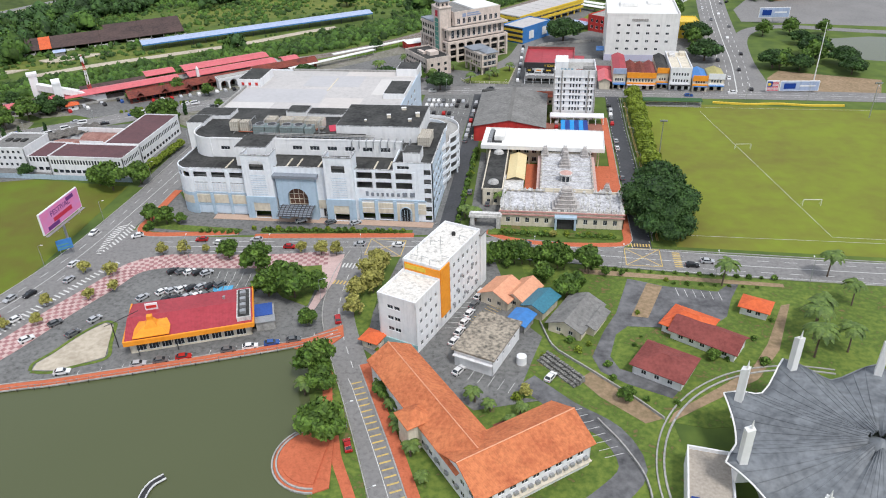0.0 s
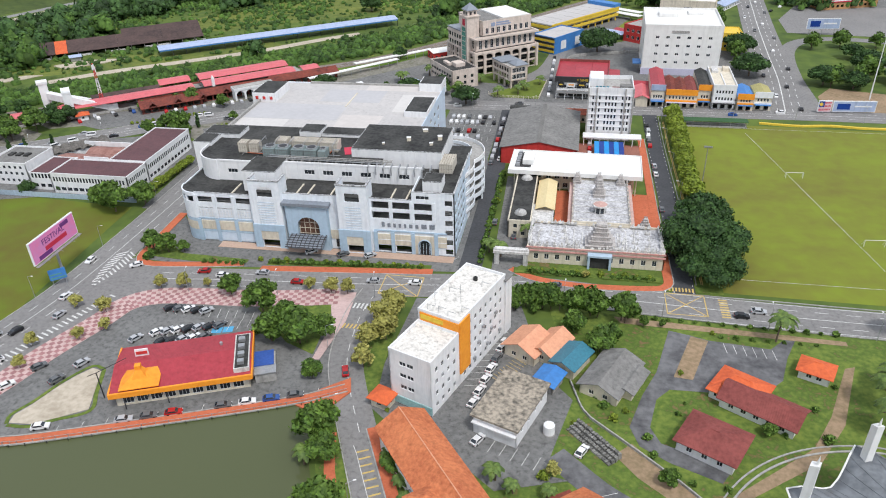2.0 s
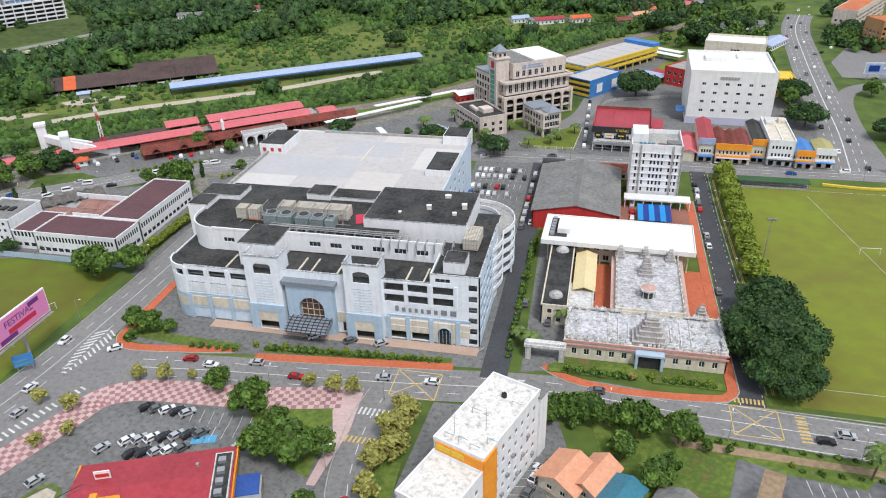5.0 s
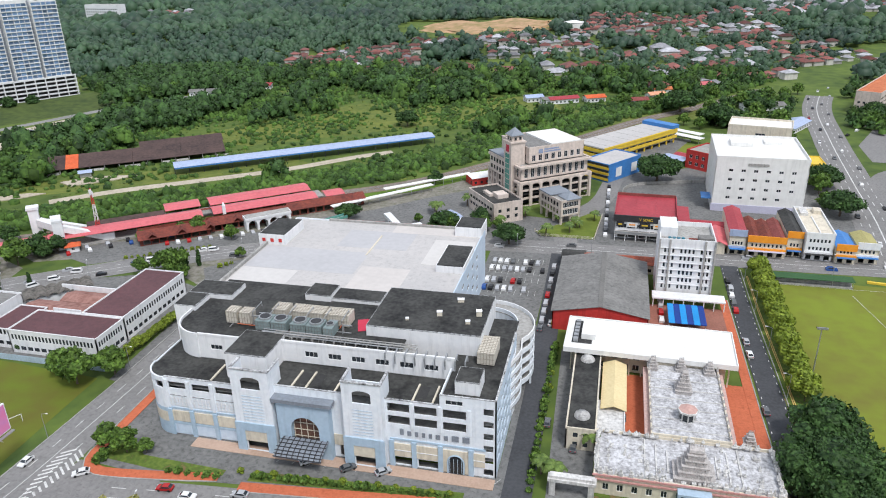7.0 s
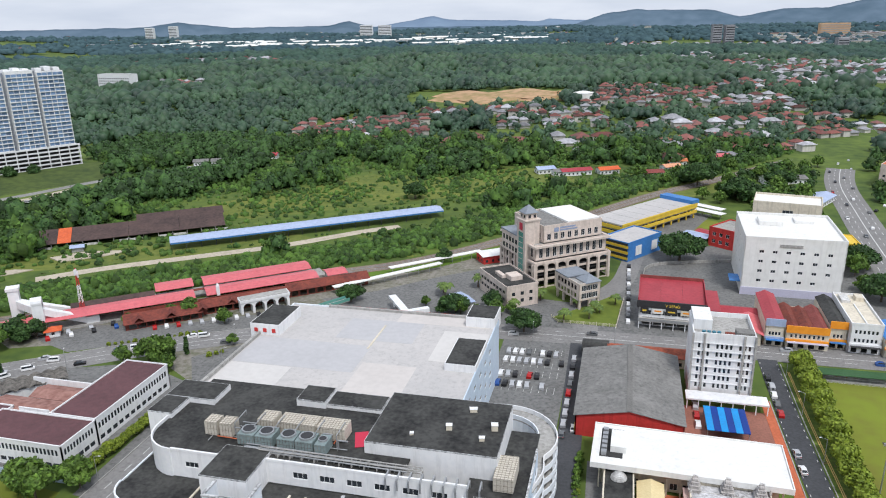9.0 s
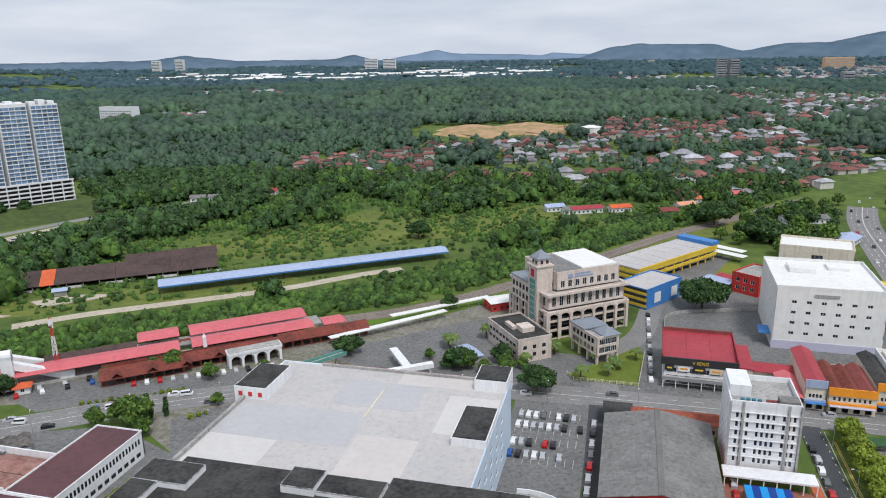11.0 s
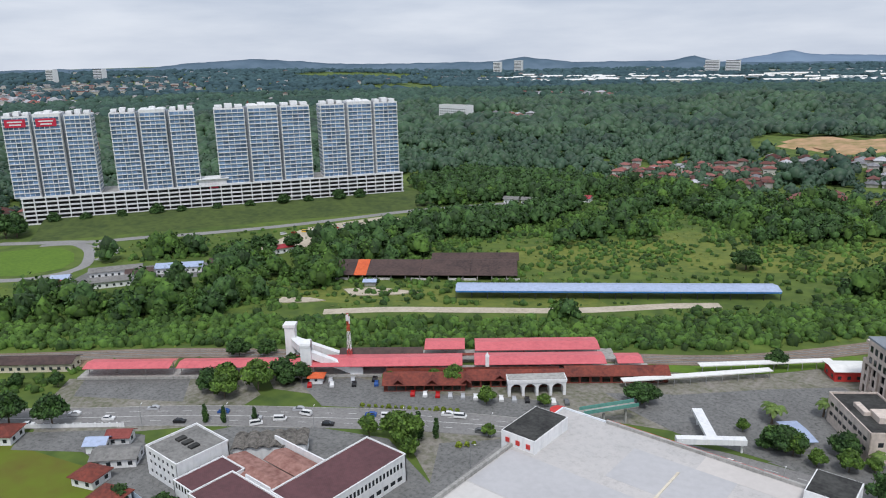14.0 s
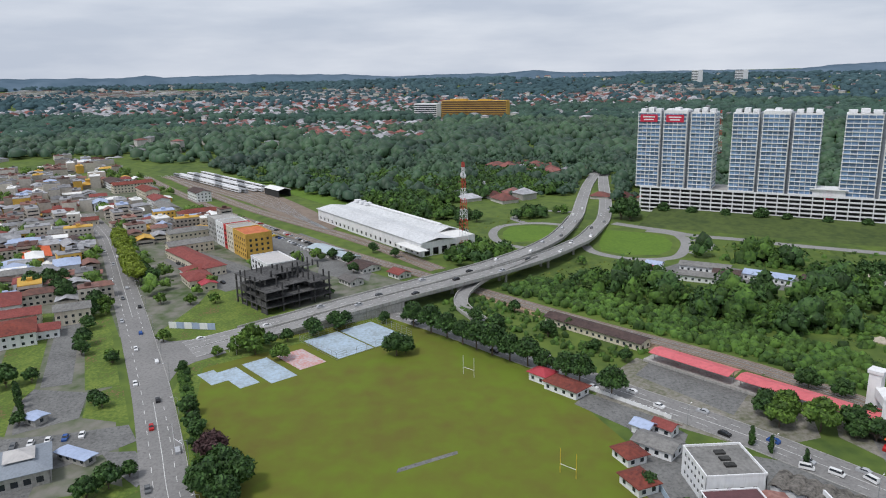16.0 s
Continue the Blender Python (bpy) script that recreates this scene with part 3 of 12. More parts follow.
setting("pavement_station_yard", dusty, DUSTYARD, "dusty worn yard with weeds beside the station", "yard")

# ---- water and promenade ----
setting("water", Shape().prism(POND, 0.0, 0.055), water_mat, "still olive-green pond water", "pond")
lake = Shape().prism([(163, 446), (173, 434), (210, 424), (280, 420), (330, 440), (330, 476), (250, 478), (196, 486), (172, 480), (162, 461)], 0, 0.06)
setting("water_lake", lake, water_mat, "small lake beside the highway", "lake")
prom = Shape()
PROM = [(-190, 104), (-134, 122.5), (-121, 126.5), (-90, 138), (-67, 147), (-59, 151), (-54, 154)]
ribbon(prom, PROM, 1.3, -1.2, 0.45, 0.6, 3)
prom.prism([(-66, 147), (-61, 145), (-56, 147), (-52.5, 153), (-54, 158), (-60, 153)], 0.05, 0.40)
ribbon(prom, [(-53, 139), (-50, 128), (-46.5, 120), (-43, 110), (-37, 99), (-30, 84)], 1.2, -1.2, 0.12, 0.2)
prom.prism([(-49, 119), (-45.5, 119), (-42, 101), (-45.5, 99)], 0.05, 0.35)
setting("pavement_promenade", prom, BRICKRED, "brick-red paved promenade along the pond", "promenade")
disc = Shape()
for r, h in ((9.6, 0.25), (8.7, 0.5), (7.8, 0.72)):
    disc.prism([(-47 + r * math.cos(a), 109 + r * math.sin(a)) for a in np.linspace(1.4, 4.9, 22)], 0.0, h)
setting("pavement_terrace", disc, BRICKRED, "round stepped brick-red terrace at the pond", "terrace")
rim = Shape()
for r, h in ((9.9, 0.45), (8.95, 0.66)):
    arc = [(-47 + r * math.cos(a), 109 + r * math.sin(a)) for a in np.linspace(1.4, 4.9, 22)]
    ribbon(rim, arc, 0.18, -0.18, h, 0.5, 1.0)
setting("trim_terrace", rim, CONC, "pale concrete rim of the round terrace", "rim")
walks = Shape()
ribbon(walks, [(-142, 238), (-141.5, 215), (-141, 207), (-136, 203), (-120, 204.5), (-104.5, 207)], 1.7, -1.2, 0.2, 0.25, 2)
ribbon(walks, [(-98, 205), (-73, 207.5), (-43, 210.5)], 1.7, -1.4, 0.2, 0.25, 2)
ribbon(walks, [(-19, 216), (-12, 211.5), (2, 209), (22, 210), (28, 212.5), (28.5, 222), (27.5, 260), (27, 300), (26.5, 330)], 1.4, -1.3, 0.2, 0.25, 2)
ribbon(walks, [(-21, 95), (-30, 114), (-39, 132), (-44, 142)], 1.3, -1.3, 0.2, 0.25, 2)
walks.box(-7.2, -1.4, 238, 274, 0.0, 0.12)
walks.box(19.2, 27, 236, 274, 0.0, 0.12)
setting("pavement_walks", walks, BRICKRED, "brick-red paved sidewalks with pale kerbs", "sidewalk")
kerbs = Shape()
for pts, o in (([(-142, 238), (-141.5, 215), (-141, 207), (-136, 203), (-120, 204.5), (-104.5, 207)], -1.4), ([(-98, 205), (-73, 207.5), (-43, 210.5)], -1.6),
               ([(-19, 216), (-12, 211.5), (2, 209), (22, 210), (28, 212.5), (28.5, 222), (27.5, 260), (27, 300), (26.5, 330)], -1.5),
               ([(-21, 95), (-30, 114), (-39, 132), (-44, 142)], 1.5), (PROM, 1.45), (PROM, -1.4), (SOUTH, 4.4), (MAIN[:-1], 7.2), (STATION[:8], 7.2), (STATION[:6], -7.2),
               ([(36.6, 214), (37, 260), (36, 318), (36, 358)], 0.0), ([(40, 208.5), (60, 208.2), (110, 207), (180, 206)], 0.0), ([(-16, 199), (20, 197), (60, 194.5), (110, 193)], 0.0)):
    ribbon(kerbs, pts, o + 0.14, o - 0.14, 0.26 if pts is not PROM else 0.62, 0.35, 3)
setting("trim_kerbs", kerbs, CONC, "pale concrete kerbs along roads and walks", "kerb")

# checkered walk round the restaurant car park
CHECK = [(-158, 112), (-147, 133), (-142.5, 145), (-139, 157), (-133.5, 171), (-130, 181), (-122, 186), (-110, 187.6), (-96, 188.6), (-82, 190.5), (-68, 193.5)]
checkbase = Shape()
ribbon(checkbase, CHECK, 4.2, -4.2, 0.15, 0.2, 2)
checkbase.prism([(-69, 196), (-63.5, 196), (-62.5, 182), (-64.5, 164), (-66.5, 164), (-66, 180), (-69, 188)], 0, 0.16)
setting("pavement_checkered", checkbase, PINKPAVE, "pale pink paved walk under a checkered tile pattern", "sidewalk").location.z = 0.04

# ---- lawns, fields, bare ground ----
lawns = Shape()
for k, pts in enumerate((
        [(-4, 134), (40, 128), (95, 140), (110, 193), (60, 193), (20, 196.5), (-6, 196), (2, 160)],
        [(-56, 152), (-50, 139), (-33, 100), (-28, 88), (-36, 80), (-46, 98), (-49, 112), (-52, 125), (-58, 140)],
        [(-88, 190), (-68, 190), (-67, 166), (-76, 170), (-90, 184)],
        [(-22, 93), (-40, 132), (-28, 139), (-14, 128), (6, 134), (32, 130), (38, 96), (20, 80)],
        [(-52.5, 188), (-48.5, 191), (-47, 165), (-46, 154), (-49, 153), (-53, 166)],
        [(-104, 208), (-104, 210), (-128, 211), (-140, 220), (-139, 208), (-122, 206.5)],
        [(-97, 207.5), (-44, 211.8), (-44, 214.5), (-97, 211)],
        [(-18, 216), (22, 213), (26, 220), (-14, 221)],
        [(36, 210), (44, 210), (46, 350), (36.5, 360)])):
    lawns.prism(pts, 0.0, 0.069 + 0.002 * k)
setting("ground_lawns", lawns, LAWN, "green lawns and verges round houses and walks", "lawn")
fields = Shape()
fields.prism([(44, 211), (180, 209), (260, 215), (260, 345), (150, 349), (44, 353)], 0.0, 0.0253)
west_field = Shape()
west_field.prism([(-160, 140), (-190, 127), (-236, 107), (-300, 82), (-334, 78), (-370, 122), (-388, 166), (-343, 208), (-299, 230), (-251, 243), (-222, 242), (-205, 243), (-164, 240)], 0.0, 0.0256)
island = Shape()
island.prism([(-569, 322), (-555, 345), (-541, 358), (-520, 357), (-500, 348), (-489, 336), (-492, 316), (-505, 303), (-522, 306)], 0.0, 0.0653)
fields.prism([(0, 508), (18, 553), (34, 545), (36, 533), (20, 506)], 0, 0.0362)
TURF = mat("patchy_mown_turf", (0.182, 0.226, 0.024), (0.150, 0.140, 0.028), 0.95, big=0.017, small=0.16, mottle=0.36, bump=0.25)
setting("ground_playing_fields", fields, TURF, "mown yellow-green grass of the playing fields", "playing field")
VERGE = mat("lush_green_lawn", (0.115, 0.195, 0.022), (0.082, 0.150, 0.018), 0.95, big=0.05, small=0.4)
setting("ground_slip_lawn", island, VERGE, "lush green lawn between the slip roads", "lawn")
setting("ground_west_field", west_field, mat("worn_mown_turf", (0.122, 0.170, 0.014), (0.118, 0.104, 0.020), 0.95, big=0.02, small=0.12, mottle=0.36, bump=0.25), "mown grass field with worn brownish patches", "playing field")
bare = Shape()
for k, (pts, h) in enumerate((
        ([(33, 132.5), (31, 128.5), (55, 146.6), (63, 159), (71.2, 181), (68.6, 180), (60.7, 161.6), (54.4, 150.6)], 0.04),
        ([(32.2, 188.2), (36.5, 186.7), (30.8, 170.1), (26.2, 170.5)], 0.075),
        ([(12, 194.5), (72, 191.5), (72, 189.6), (14, 191.6)], 0.035), ([(15, 146), (22, 138.5), (30, 130), (26, 128), (16, 136), (11, 142)], 0.03),
)):
    bare.prism(pts, 0, h + 0.053 + 0.006 * k)
bare.prism([(101, 363), (160, 363), (172, 396), (150, 402), (124, 410), (115, 396), (114, 376)], 0, 0.04)
bare.prism([(-430, 205), (-395, 222), (-340, 268), (-300, 300), (-306, 306), (-350, 268), (-400, 230)], 0, 0.03)
drive = Shape().prism([(26.6, 190), (31.6, 188.7), (36.6, 187), (52.1, 185.4), (56.2, 190), (59, 190), (55.4, 182), (52.5, 173), (47.7, 168), (35.2, 166), (24.8, 165.6), (21.4, 161.5), (19.3, 151.8), (21.4, 147), (28.6, 144.5), (35.4, 140.7), (33.2, 137.3), (22.8, 141.5), (16.6, 145.5), (14.7, 151.3), (18.2, 162.7), (22.1, 171.7)], 0, 0.103)
setting("pavement_bungalow_drive", drive, mat("wet_patched_asphalt", (0.17, 0.17, 0.175), (0.06, 0.06, 0.064), 0.75, big=0.11, small=0.6, mottle=0.35), "patched damp asphalt drive and parking by the bungalows", "drive")
setting("ground_bare_earth", bare, DIRT, "bare brown earth paths", "earth")
sandy = Shape().prism([(-131, 130.4), (-131.5, 133), (-129.5, 137.2), (-127.3, 144.1), (-125.2, 148.6), (-122.8, 152), (-119.9, 151.4), (-116.8, 143.6), (-114.5, 137.6), (-120.5, 133.6), (-125.4, 130.8)], 0, 0.13)
ribbon(sandy, [(-300, 380), (-276, 402), (-242, 426), (-202, 455), (-169, 487), (-150, 502)], 3.8, -3.6, 0.09, 0.1, 6)
sandy.prism([(-318, 410), (-306, 423), (-282, 430), (-290, 419), (-307, 405)], 0, 0.5)
sandy.prism([(-331, 373), (-318, 384), (-312, 392), (-322, 390), (-334, 382)], 0, 0.4)
setting("ground_sandy_patches", sandy, SAND, "pale bare sand and gravel tracks", "sand")
clearing = Shape()
for i in range(13):
    for j in range(9):
        x, y = -272 + 14.5 * i + 12 * math.sin(2.1 * j), 1018 + 10.5 * j + 12 * math.sin(1.1 * i)
        clearing.v.append((x, y, land(x, y) + (2.2 if 0 < i < 12 and 0 < j < 8 else -1.5) + 0.1 * j))
clearing.f += [(9 * i + j, 9 * i + j + 9, 9 * i + j + 10, 9 * i + j + 1) for i in range(12) for j in range(8)]
clearing.prism([(-462, 632), (-438, 655), (-440, 690), (-478, 722), (-505, 770), (-492, 705), (-474, 668)], 0, 3)
setting("ground_clearing", clearing, CLAY, "orange clay of a cleared hillside", "clearing")

meadow = Shape()
for k, pts in enumerate(([(-300, 520), (-250, 500), (-200, 535), (-120, 590), (-50, 640), (-70, 670), (-130, 640), (-220, 640), (-270, 570)], [(-345, 400), (-320, 385), (-250, 425), (-190, 470), (-215, 480), (-265, 448)],
                         [(-20, 560), (40, 620), (70, 700), (20, 720), (-30, 660)], [(-250, 790), (-225, 790), (-215, 815), (-245, 820)], [(-120, 640), (-60, 660), (-50, 690), (-120, 680)])):
    meadow.prism(pts, 0, 0.02 + 0.003 * k)
setting("ground_meadow", meadow, MEADOW, "rough yellow-green meadow between scrub", "meadow")
town_g = Shape()
town_g.prism([(-900, -230), (-640, -95), (-450, -2), (-372, 36), (-345, 60), (-360, 84), (-395, 130), (-440, 178), (-520, 105), (-690, -20), (-880, -130)], 0, 0.012)
town_g.prism([(-1000, -330), (-700, -130), (-450, -6), (-330, 48), (-240, 86), (-235, 60), (-330, -10), (-450, -100), (-640, -220), (-900, -420)], 0, 0.0145)
setting("ground_town", town_g, TOWNGROUND, "mixed paved and grassy town ground", "town ground")

verges = Shape()
for k, pts in enumerate(([(-410, 4), (-409, 17), (-316, 57), (-312, 45)], [(-316, 24), (-300, 24), (-276, 33), (-280, 20), (-330, 2), (-412, -30), (-412, -12)], [(-288, 54), (-308, 48), (-316, 58), (-282, 73)], [(-245, 76), (-238, 92), (-232, 84), (-238, 74)],
                         [(-360, 50), (-352, 62), (-372, 88), (-396, 126), (-412, 100), (-452, 92), (-480, 60), (-420, 60)], [(-339, 79), (-368, 128), (-360, 132), (-330, 86), (-276, 96), (-240, 108), (-236, 104), (-300, 80)])):
    verges.prism(pts, 0, 0.040 + 0.003 * k)
setting("ground_verges", verges, LAWN, "rough green verges beside the roads", "verge")

# ---- road paint ----
paint = Shape()
dashes(paint, MAIN, 0.2, 400, 1, 0.2, 0.075)
for o in (-3.4, 3.4):
    dashes(paint, MAIN, o, 3, 5, 0.2, 0.075)
    dashes(paint, STATION, o, 3, 5, 0.2, 0.09)
    dashes(paint, STREET, o, 3, 4.5, 0.2, 0.105)
dashes(paint, STREET, 0, 900, 1, 0.22, 0.105)
dashes(paint, STATION, 0, 900, 1, 0.22, 0.09)
for o in (-5.9, 5.9):
    dashes(paint, STREET[3:], o, 900, 1, 0.18, 0.105)
dashes(paint, LANE_D, -2.9, 0.8, 2.6, 0.2, 0.115)
dashes(paint, LANE_D, 2.7, 0.8, 2.6, 0.2, 0.115)
dashes(paint, SOUTH[2:], -0.4, 2.2, 2.6, 0.18, 0.065)
for o in (-6.8, -3.4, 3.4, 6.8):
    dashes(paint, HIGHWAY, o, 4, 6, 0.3, 0.1)
dashes(paint, HIGHWAY, 0, 900, 1, 0.5, 0.1)


def bar(shape, x, y, deg, length, w, z):
    c, s = math.cos(radians(deg)), math.sin(radians(deg))
    shape.add([(x + c * a - s * b, y + s * a + c * b, z) for a, b in ((-length / 2, -w / 2), (length / 2, -w / 2), (length / 2, w / 2), (-length / 2, w / 2))], [(0, 1, 2, 3)])


# chevrons on the island at the bend, and beside the checkered walk
for i in range(12):
    k = i / 11
    y = 189 + 19 * k
    half = 0.8 + 3.0 * math.sin(min(1, k * 1.2) * 1.6)
    bar(paint, -146.5 - half / 2, y, 38, half, 0.55, 0.085)
    bar(paint, -146.5 + half / 2, y, -38, half, 0.55, 0.085)
for i in range(46):
    k = i / 45
    bar(paint, -157.5 + 20.5 * k - 2.2 * math.sin(3.14 * k), 118 + 66 * k, -12 - 10 * k, 4.4 - 2.2 * k, 0.55, 0.08)
for i in range(7):
    bar(paint, -62.2 + i * 1.15, 189.5, 86, 2.6, 0.55, 0.105)
    bar(paint, -25 + 0.2 * i, 200.6 + 1.3 * i, 0, 2.6, 0.6, 0.108)
# bays of the restaurant yard and of the mall yards
for i in range(12):
    bar(paint, -113 + 2.6 * i, 168.5 + 0.9 * i, 95, 4.6, 0.12, 0.075)
    bar(paint, -116 + 2.6 * i, 180.0, 100, 4.4, 0.12, 0.075)
for i in range(13):
    bar(paint, -118 + 5.2 * i, 130.3 + 2.0 * i, 100, 2.4, 0.12, 0.075)
for i in range(9):
    for y in (322, 333, 340, 351):
        bar(paint, -60 + 2.5 * i, y, 90, 4.5, 0.12, 0.075)
for i in range(14):
    bar(paint, -92 + 4.2 * i, 217.3 + 0.14 * i, 60, 4.2, 0.12, 0.075)
for i in range(6):
    bar(paint, 40.5 + 2.4 * i, 184.2 - 0.25 * i, 96, 4.0, 0.14, 0.075)
for i in range(11):
    bar(paint, -23 + 1.2 * i * 0.4, 160 + 2.5 * i, 10, 4.5, 0.12, 0.075)
for y in (349.5, 221):
    dashes(paint, [(48, y - 2), (150, y - 2)], 0, 400, 1, 0.12, 0.06)
dashes(paint, [(72, 342), (82, 290), (95, 222)], 0, 400, 1, 0.14, 0.06)
dashes(paint, [(95, 222), (140, 221)], 0, 400, 1, 0.14, 0.06)
setting("trim_blue_bays", Shape().prism([(-99, 173.1), (-96.3, 173.9), (-95.8, 171.4), (-98.5, 170.6)], 0, 0.085).prism([(-96, 174), (-93.3, 174.8), (-92.8, 172.3), (-95.5, 171.5)], 0, 0.085), mat("pale_blue_bay_paint", (0.10, 0.38, 0.62), (0.08, 0.30, 0.50)), "bright blue painted parking bays", "road marking")
fringe = Shape()
ribbon(fringe, [(-131.4, 130), (-132.3, 133), (-130, 138), (-127.9, 144.3), (-125.8, 149), (-123, 152.8), (-119.4, 152)], 0.5, -0.4, 0.12, 0.12, 1)
ribbon(fringe, [(-119.4, 152), (-116.2, 143.6), (-113.9, 137.2), (-120.4, 133), (-125.4, 130), (-131, 129.6)], 0.5, -0.5, 0.12, 0.12, 1)
setting("ground_grass_fringe", fringe, LAWN, "ragged grass fringe round a sandy patch", "grass")
for i in range(8):
    bar(paint, 9.5 + 1.25 * i, 130.5 - 1.9 * i, 24, 4.6, 0.13, 0.11)
for i in range(7):
    bar(paint, -18.5 + 2.6 * i, 141.6 - 0.95 * i, 70, 4.2, 0.12, 0.09)
setting("trim_road_paint", paint, LINE, "worn white lane lines, arrows and chevrons", "road marking").location.z = 0.04

ypaint, paint_e = Shape(), Shape()
for i in range(19):
    k = i / 18
    bar(ypaint, -44.3 + 17.5 * k, 134.6 - 34.6 * k, 27, 2.7, 0.45, 0.08)
dashes(paint_e, [(-46.9, 136), (-45.6, 133.9), (-34.6, 111.9), (-28, 98)], 0, 300, 1, 0.16, 0.08)
for x0, x1, y0, y1 in ((-57, -45, 196.5, 207), (27, 38, 198, 208.5)):
    for p, q in (((x0, y0), (x1, y1)), ((x0, y1), (x1, y0)), ((x0, y0), (x1, y0)), ((x0, y1), (x1, y1)), ((x0, y0), (x0, y1)), ((x1, y0), (x1, y1))):
        dashes(ypaint, [p, q], 0, 300, 1, 0.28, 0.112)
for i in range(8):
    bar(ypaint, 28.6 + 0.95 * i, 210.8, 88, 2.0, 0.5, 0.118)
    bar(ypaint, -62.5 + 1.1 * i, 179.5, 80, 2.2, 0.5, 0.1)
    bar(ypaint, 43.0, 198.4 + 1.2 * i, 0, 2.4, 0.6, 0.112)
for i in range(9):
    bar(ypaint, -17.5 + 0.75 * i * 0.9, 163 + 1.0 * i, -35, 4, 0.14, 0.08)
for o in (1.2, -1.2):
    dashes(ypaint, [(38.2, 214), (38.6, 260), (37.6, 318), (37.6, 352)], o * 0.2, 900, 1, 0.3, 0.3)
setting("trim_yellow_paint", ypaint, YLINE, "yellow box junctions, zebra bars and kerb paint", "road marking").location.z = 0.04

setting("trim_ladder_edge", paint_e, LINE, "white edge line beside the yellow ladder bars", "road marking").location.z = 0.04

# ---- railway ----
RAIL = [(-1100, -230), (-900, -120), (-700, 2), (-540, 118), (-415, 219), (-367, 258), (-308, 310), (-250, 350), (-180, 402), (-120, 443), (-64, 512), (-2, 604), (48, 664), (140, 790), (260, 980)]
bed = Shape()
ribbon(bed, RAIL, 5.5, -4.5, 0.28, 0.4, 10)
YARD_LINE = [(-1000, -150), (-860, -70), (-700, 30), (-560, 135), (-470, 190)]
ribbon(bed, YARD_LINE, 8, -4, 0.2, 0.3, 12)
bed.prism([(-595, 112), (-661, 66), (-735, 22), (-795, -20), (-940, -126), (-1141, -276), (-1151, -252), (-1035, -160), (-960, -78), (-815, 24), (-680, 92), (-610, 118)], 0, 0.17)
setting("road_railway_bed", bed, BALLAST, "brown gravel railway bed", "railway bed")
setting("ground_rail_verge", ribbon(Shape(), [(-178, 403), (-150, 423), (-120, 443), (-92, 477)], -4.6, -13, 0.15, 0.1, 6), VERGE, "green grass verge beside the tracks", "verge")
rails = Shape()
for o in (-2.6, -1.1, 1.6, 3.1):
    ribbon(rails, RAIL, o + 0.09, o - 0.09, 0.46, 0.2, 8)
for o in (-1.5, 0, 4, 5.5):
    ribbon(rails, YARD_LINE, o + 0.09, o - 0.09, 0.36, 0.2, 12)
for o in (-20, -13.5, -7, 0, 7, 13.5, 20):
    fan = [(-1080 - 0.6 * o, -208 + 0.8 * o), (-921 - 0.6 * o, -82 + 0.8 * o), (-794 - 0.55 * o, 6 + 0.75 * o), (-700 - 0.22 * o, 60 + 0.3 * o), (-640 - 0.08 * o, 90 + 0.1 * o), (-596, 114)]
    for d in (-0.75, 0.75):
        ribbon(rails, fan, d + 0.09, d - 0.09, 0.32, 0.2, 10)
setting("trim_rails", rails, STEEL, "worn steel rails", "rail")

# ---- builders for houses and blocks ----
WINDOWS = {}
FAR = [False]  # far blocks keep all panes of a wall in one part


def window(parent, w, h, at, glass, frame, bars=1):
    """A framed pane set into an opening: a frame with the pane under it."""
    key = (round(w, 1), round(h, 1), glass.name, frame.name, bars)
    if key not in WINDOWS:
        s, t = Shape(), 0.09
        s.box(-w / 2, w / 2, 0.0, 0.12, 0, t).box(-w / 2, w / 2, 0.0, 0.12, h - t, h)
        s.box(-w / 2, -w / 2 + t, 0.0, 0.12, t, h - t).box(w / 2 - t, w / 2, 0.0, 0.12, t, h - t)
        for i in range(bars):
            x = -w / 2 + w * (i + 1) / (bars + 1)
            s.box(x - 0.04, x + 0.04, 0.01, 0.11, t, h - t)
        WINDOWS[key] = s.mesh("window", frame), Shape().box(-w / 2 + t, w / 2 - t, 0.05, 0.08, t, h - t).mesh("pane", glass)
    a, b = WINDOWS[key]
    ob = part("window", a, frame, parent, at=at)
    part("pane", b, glass, ob)


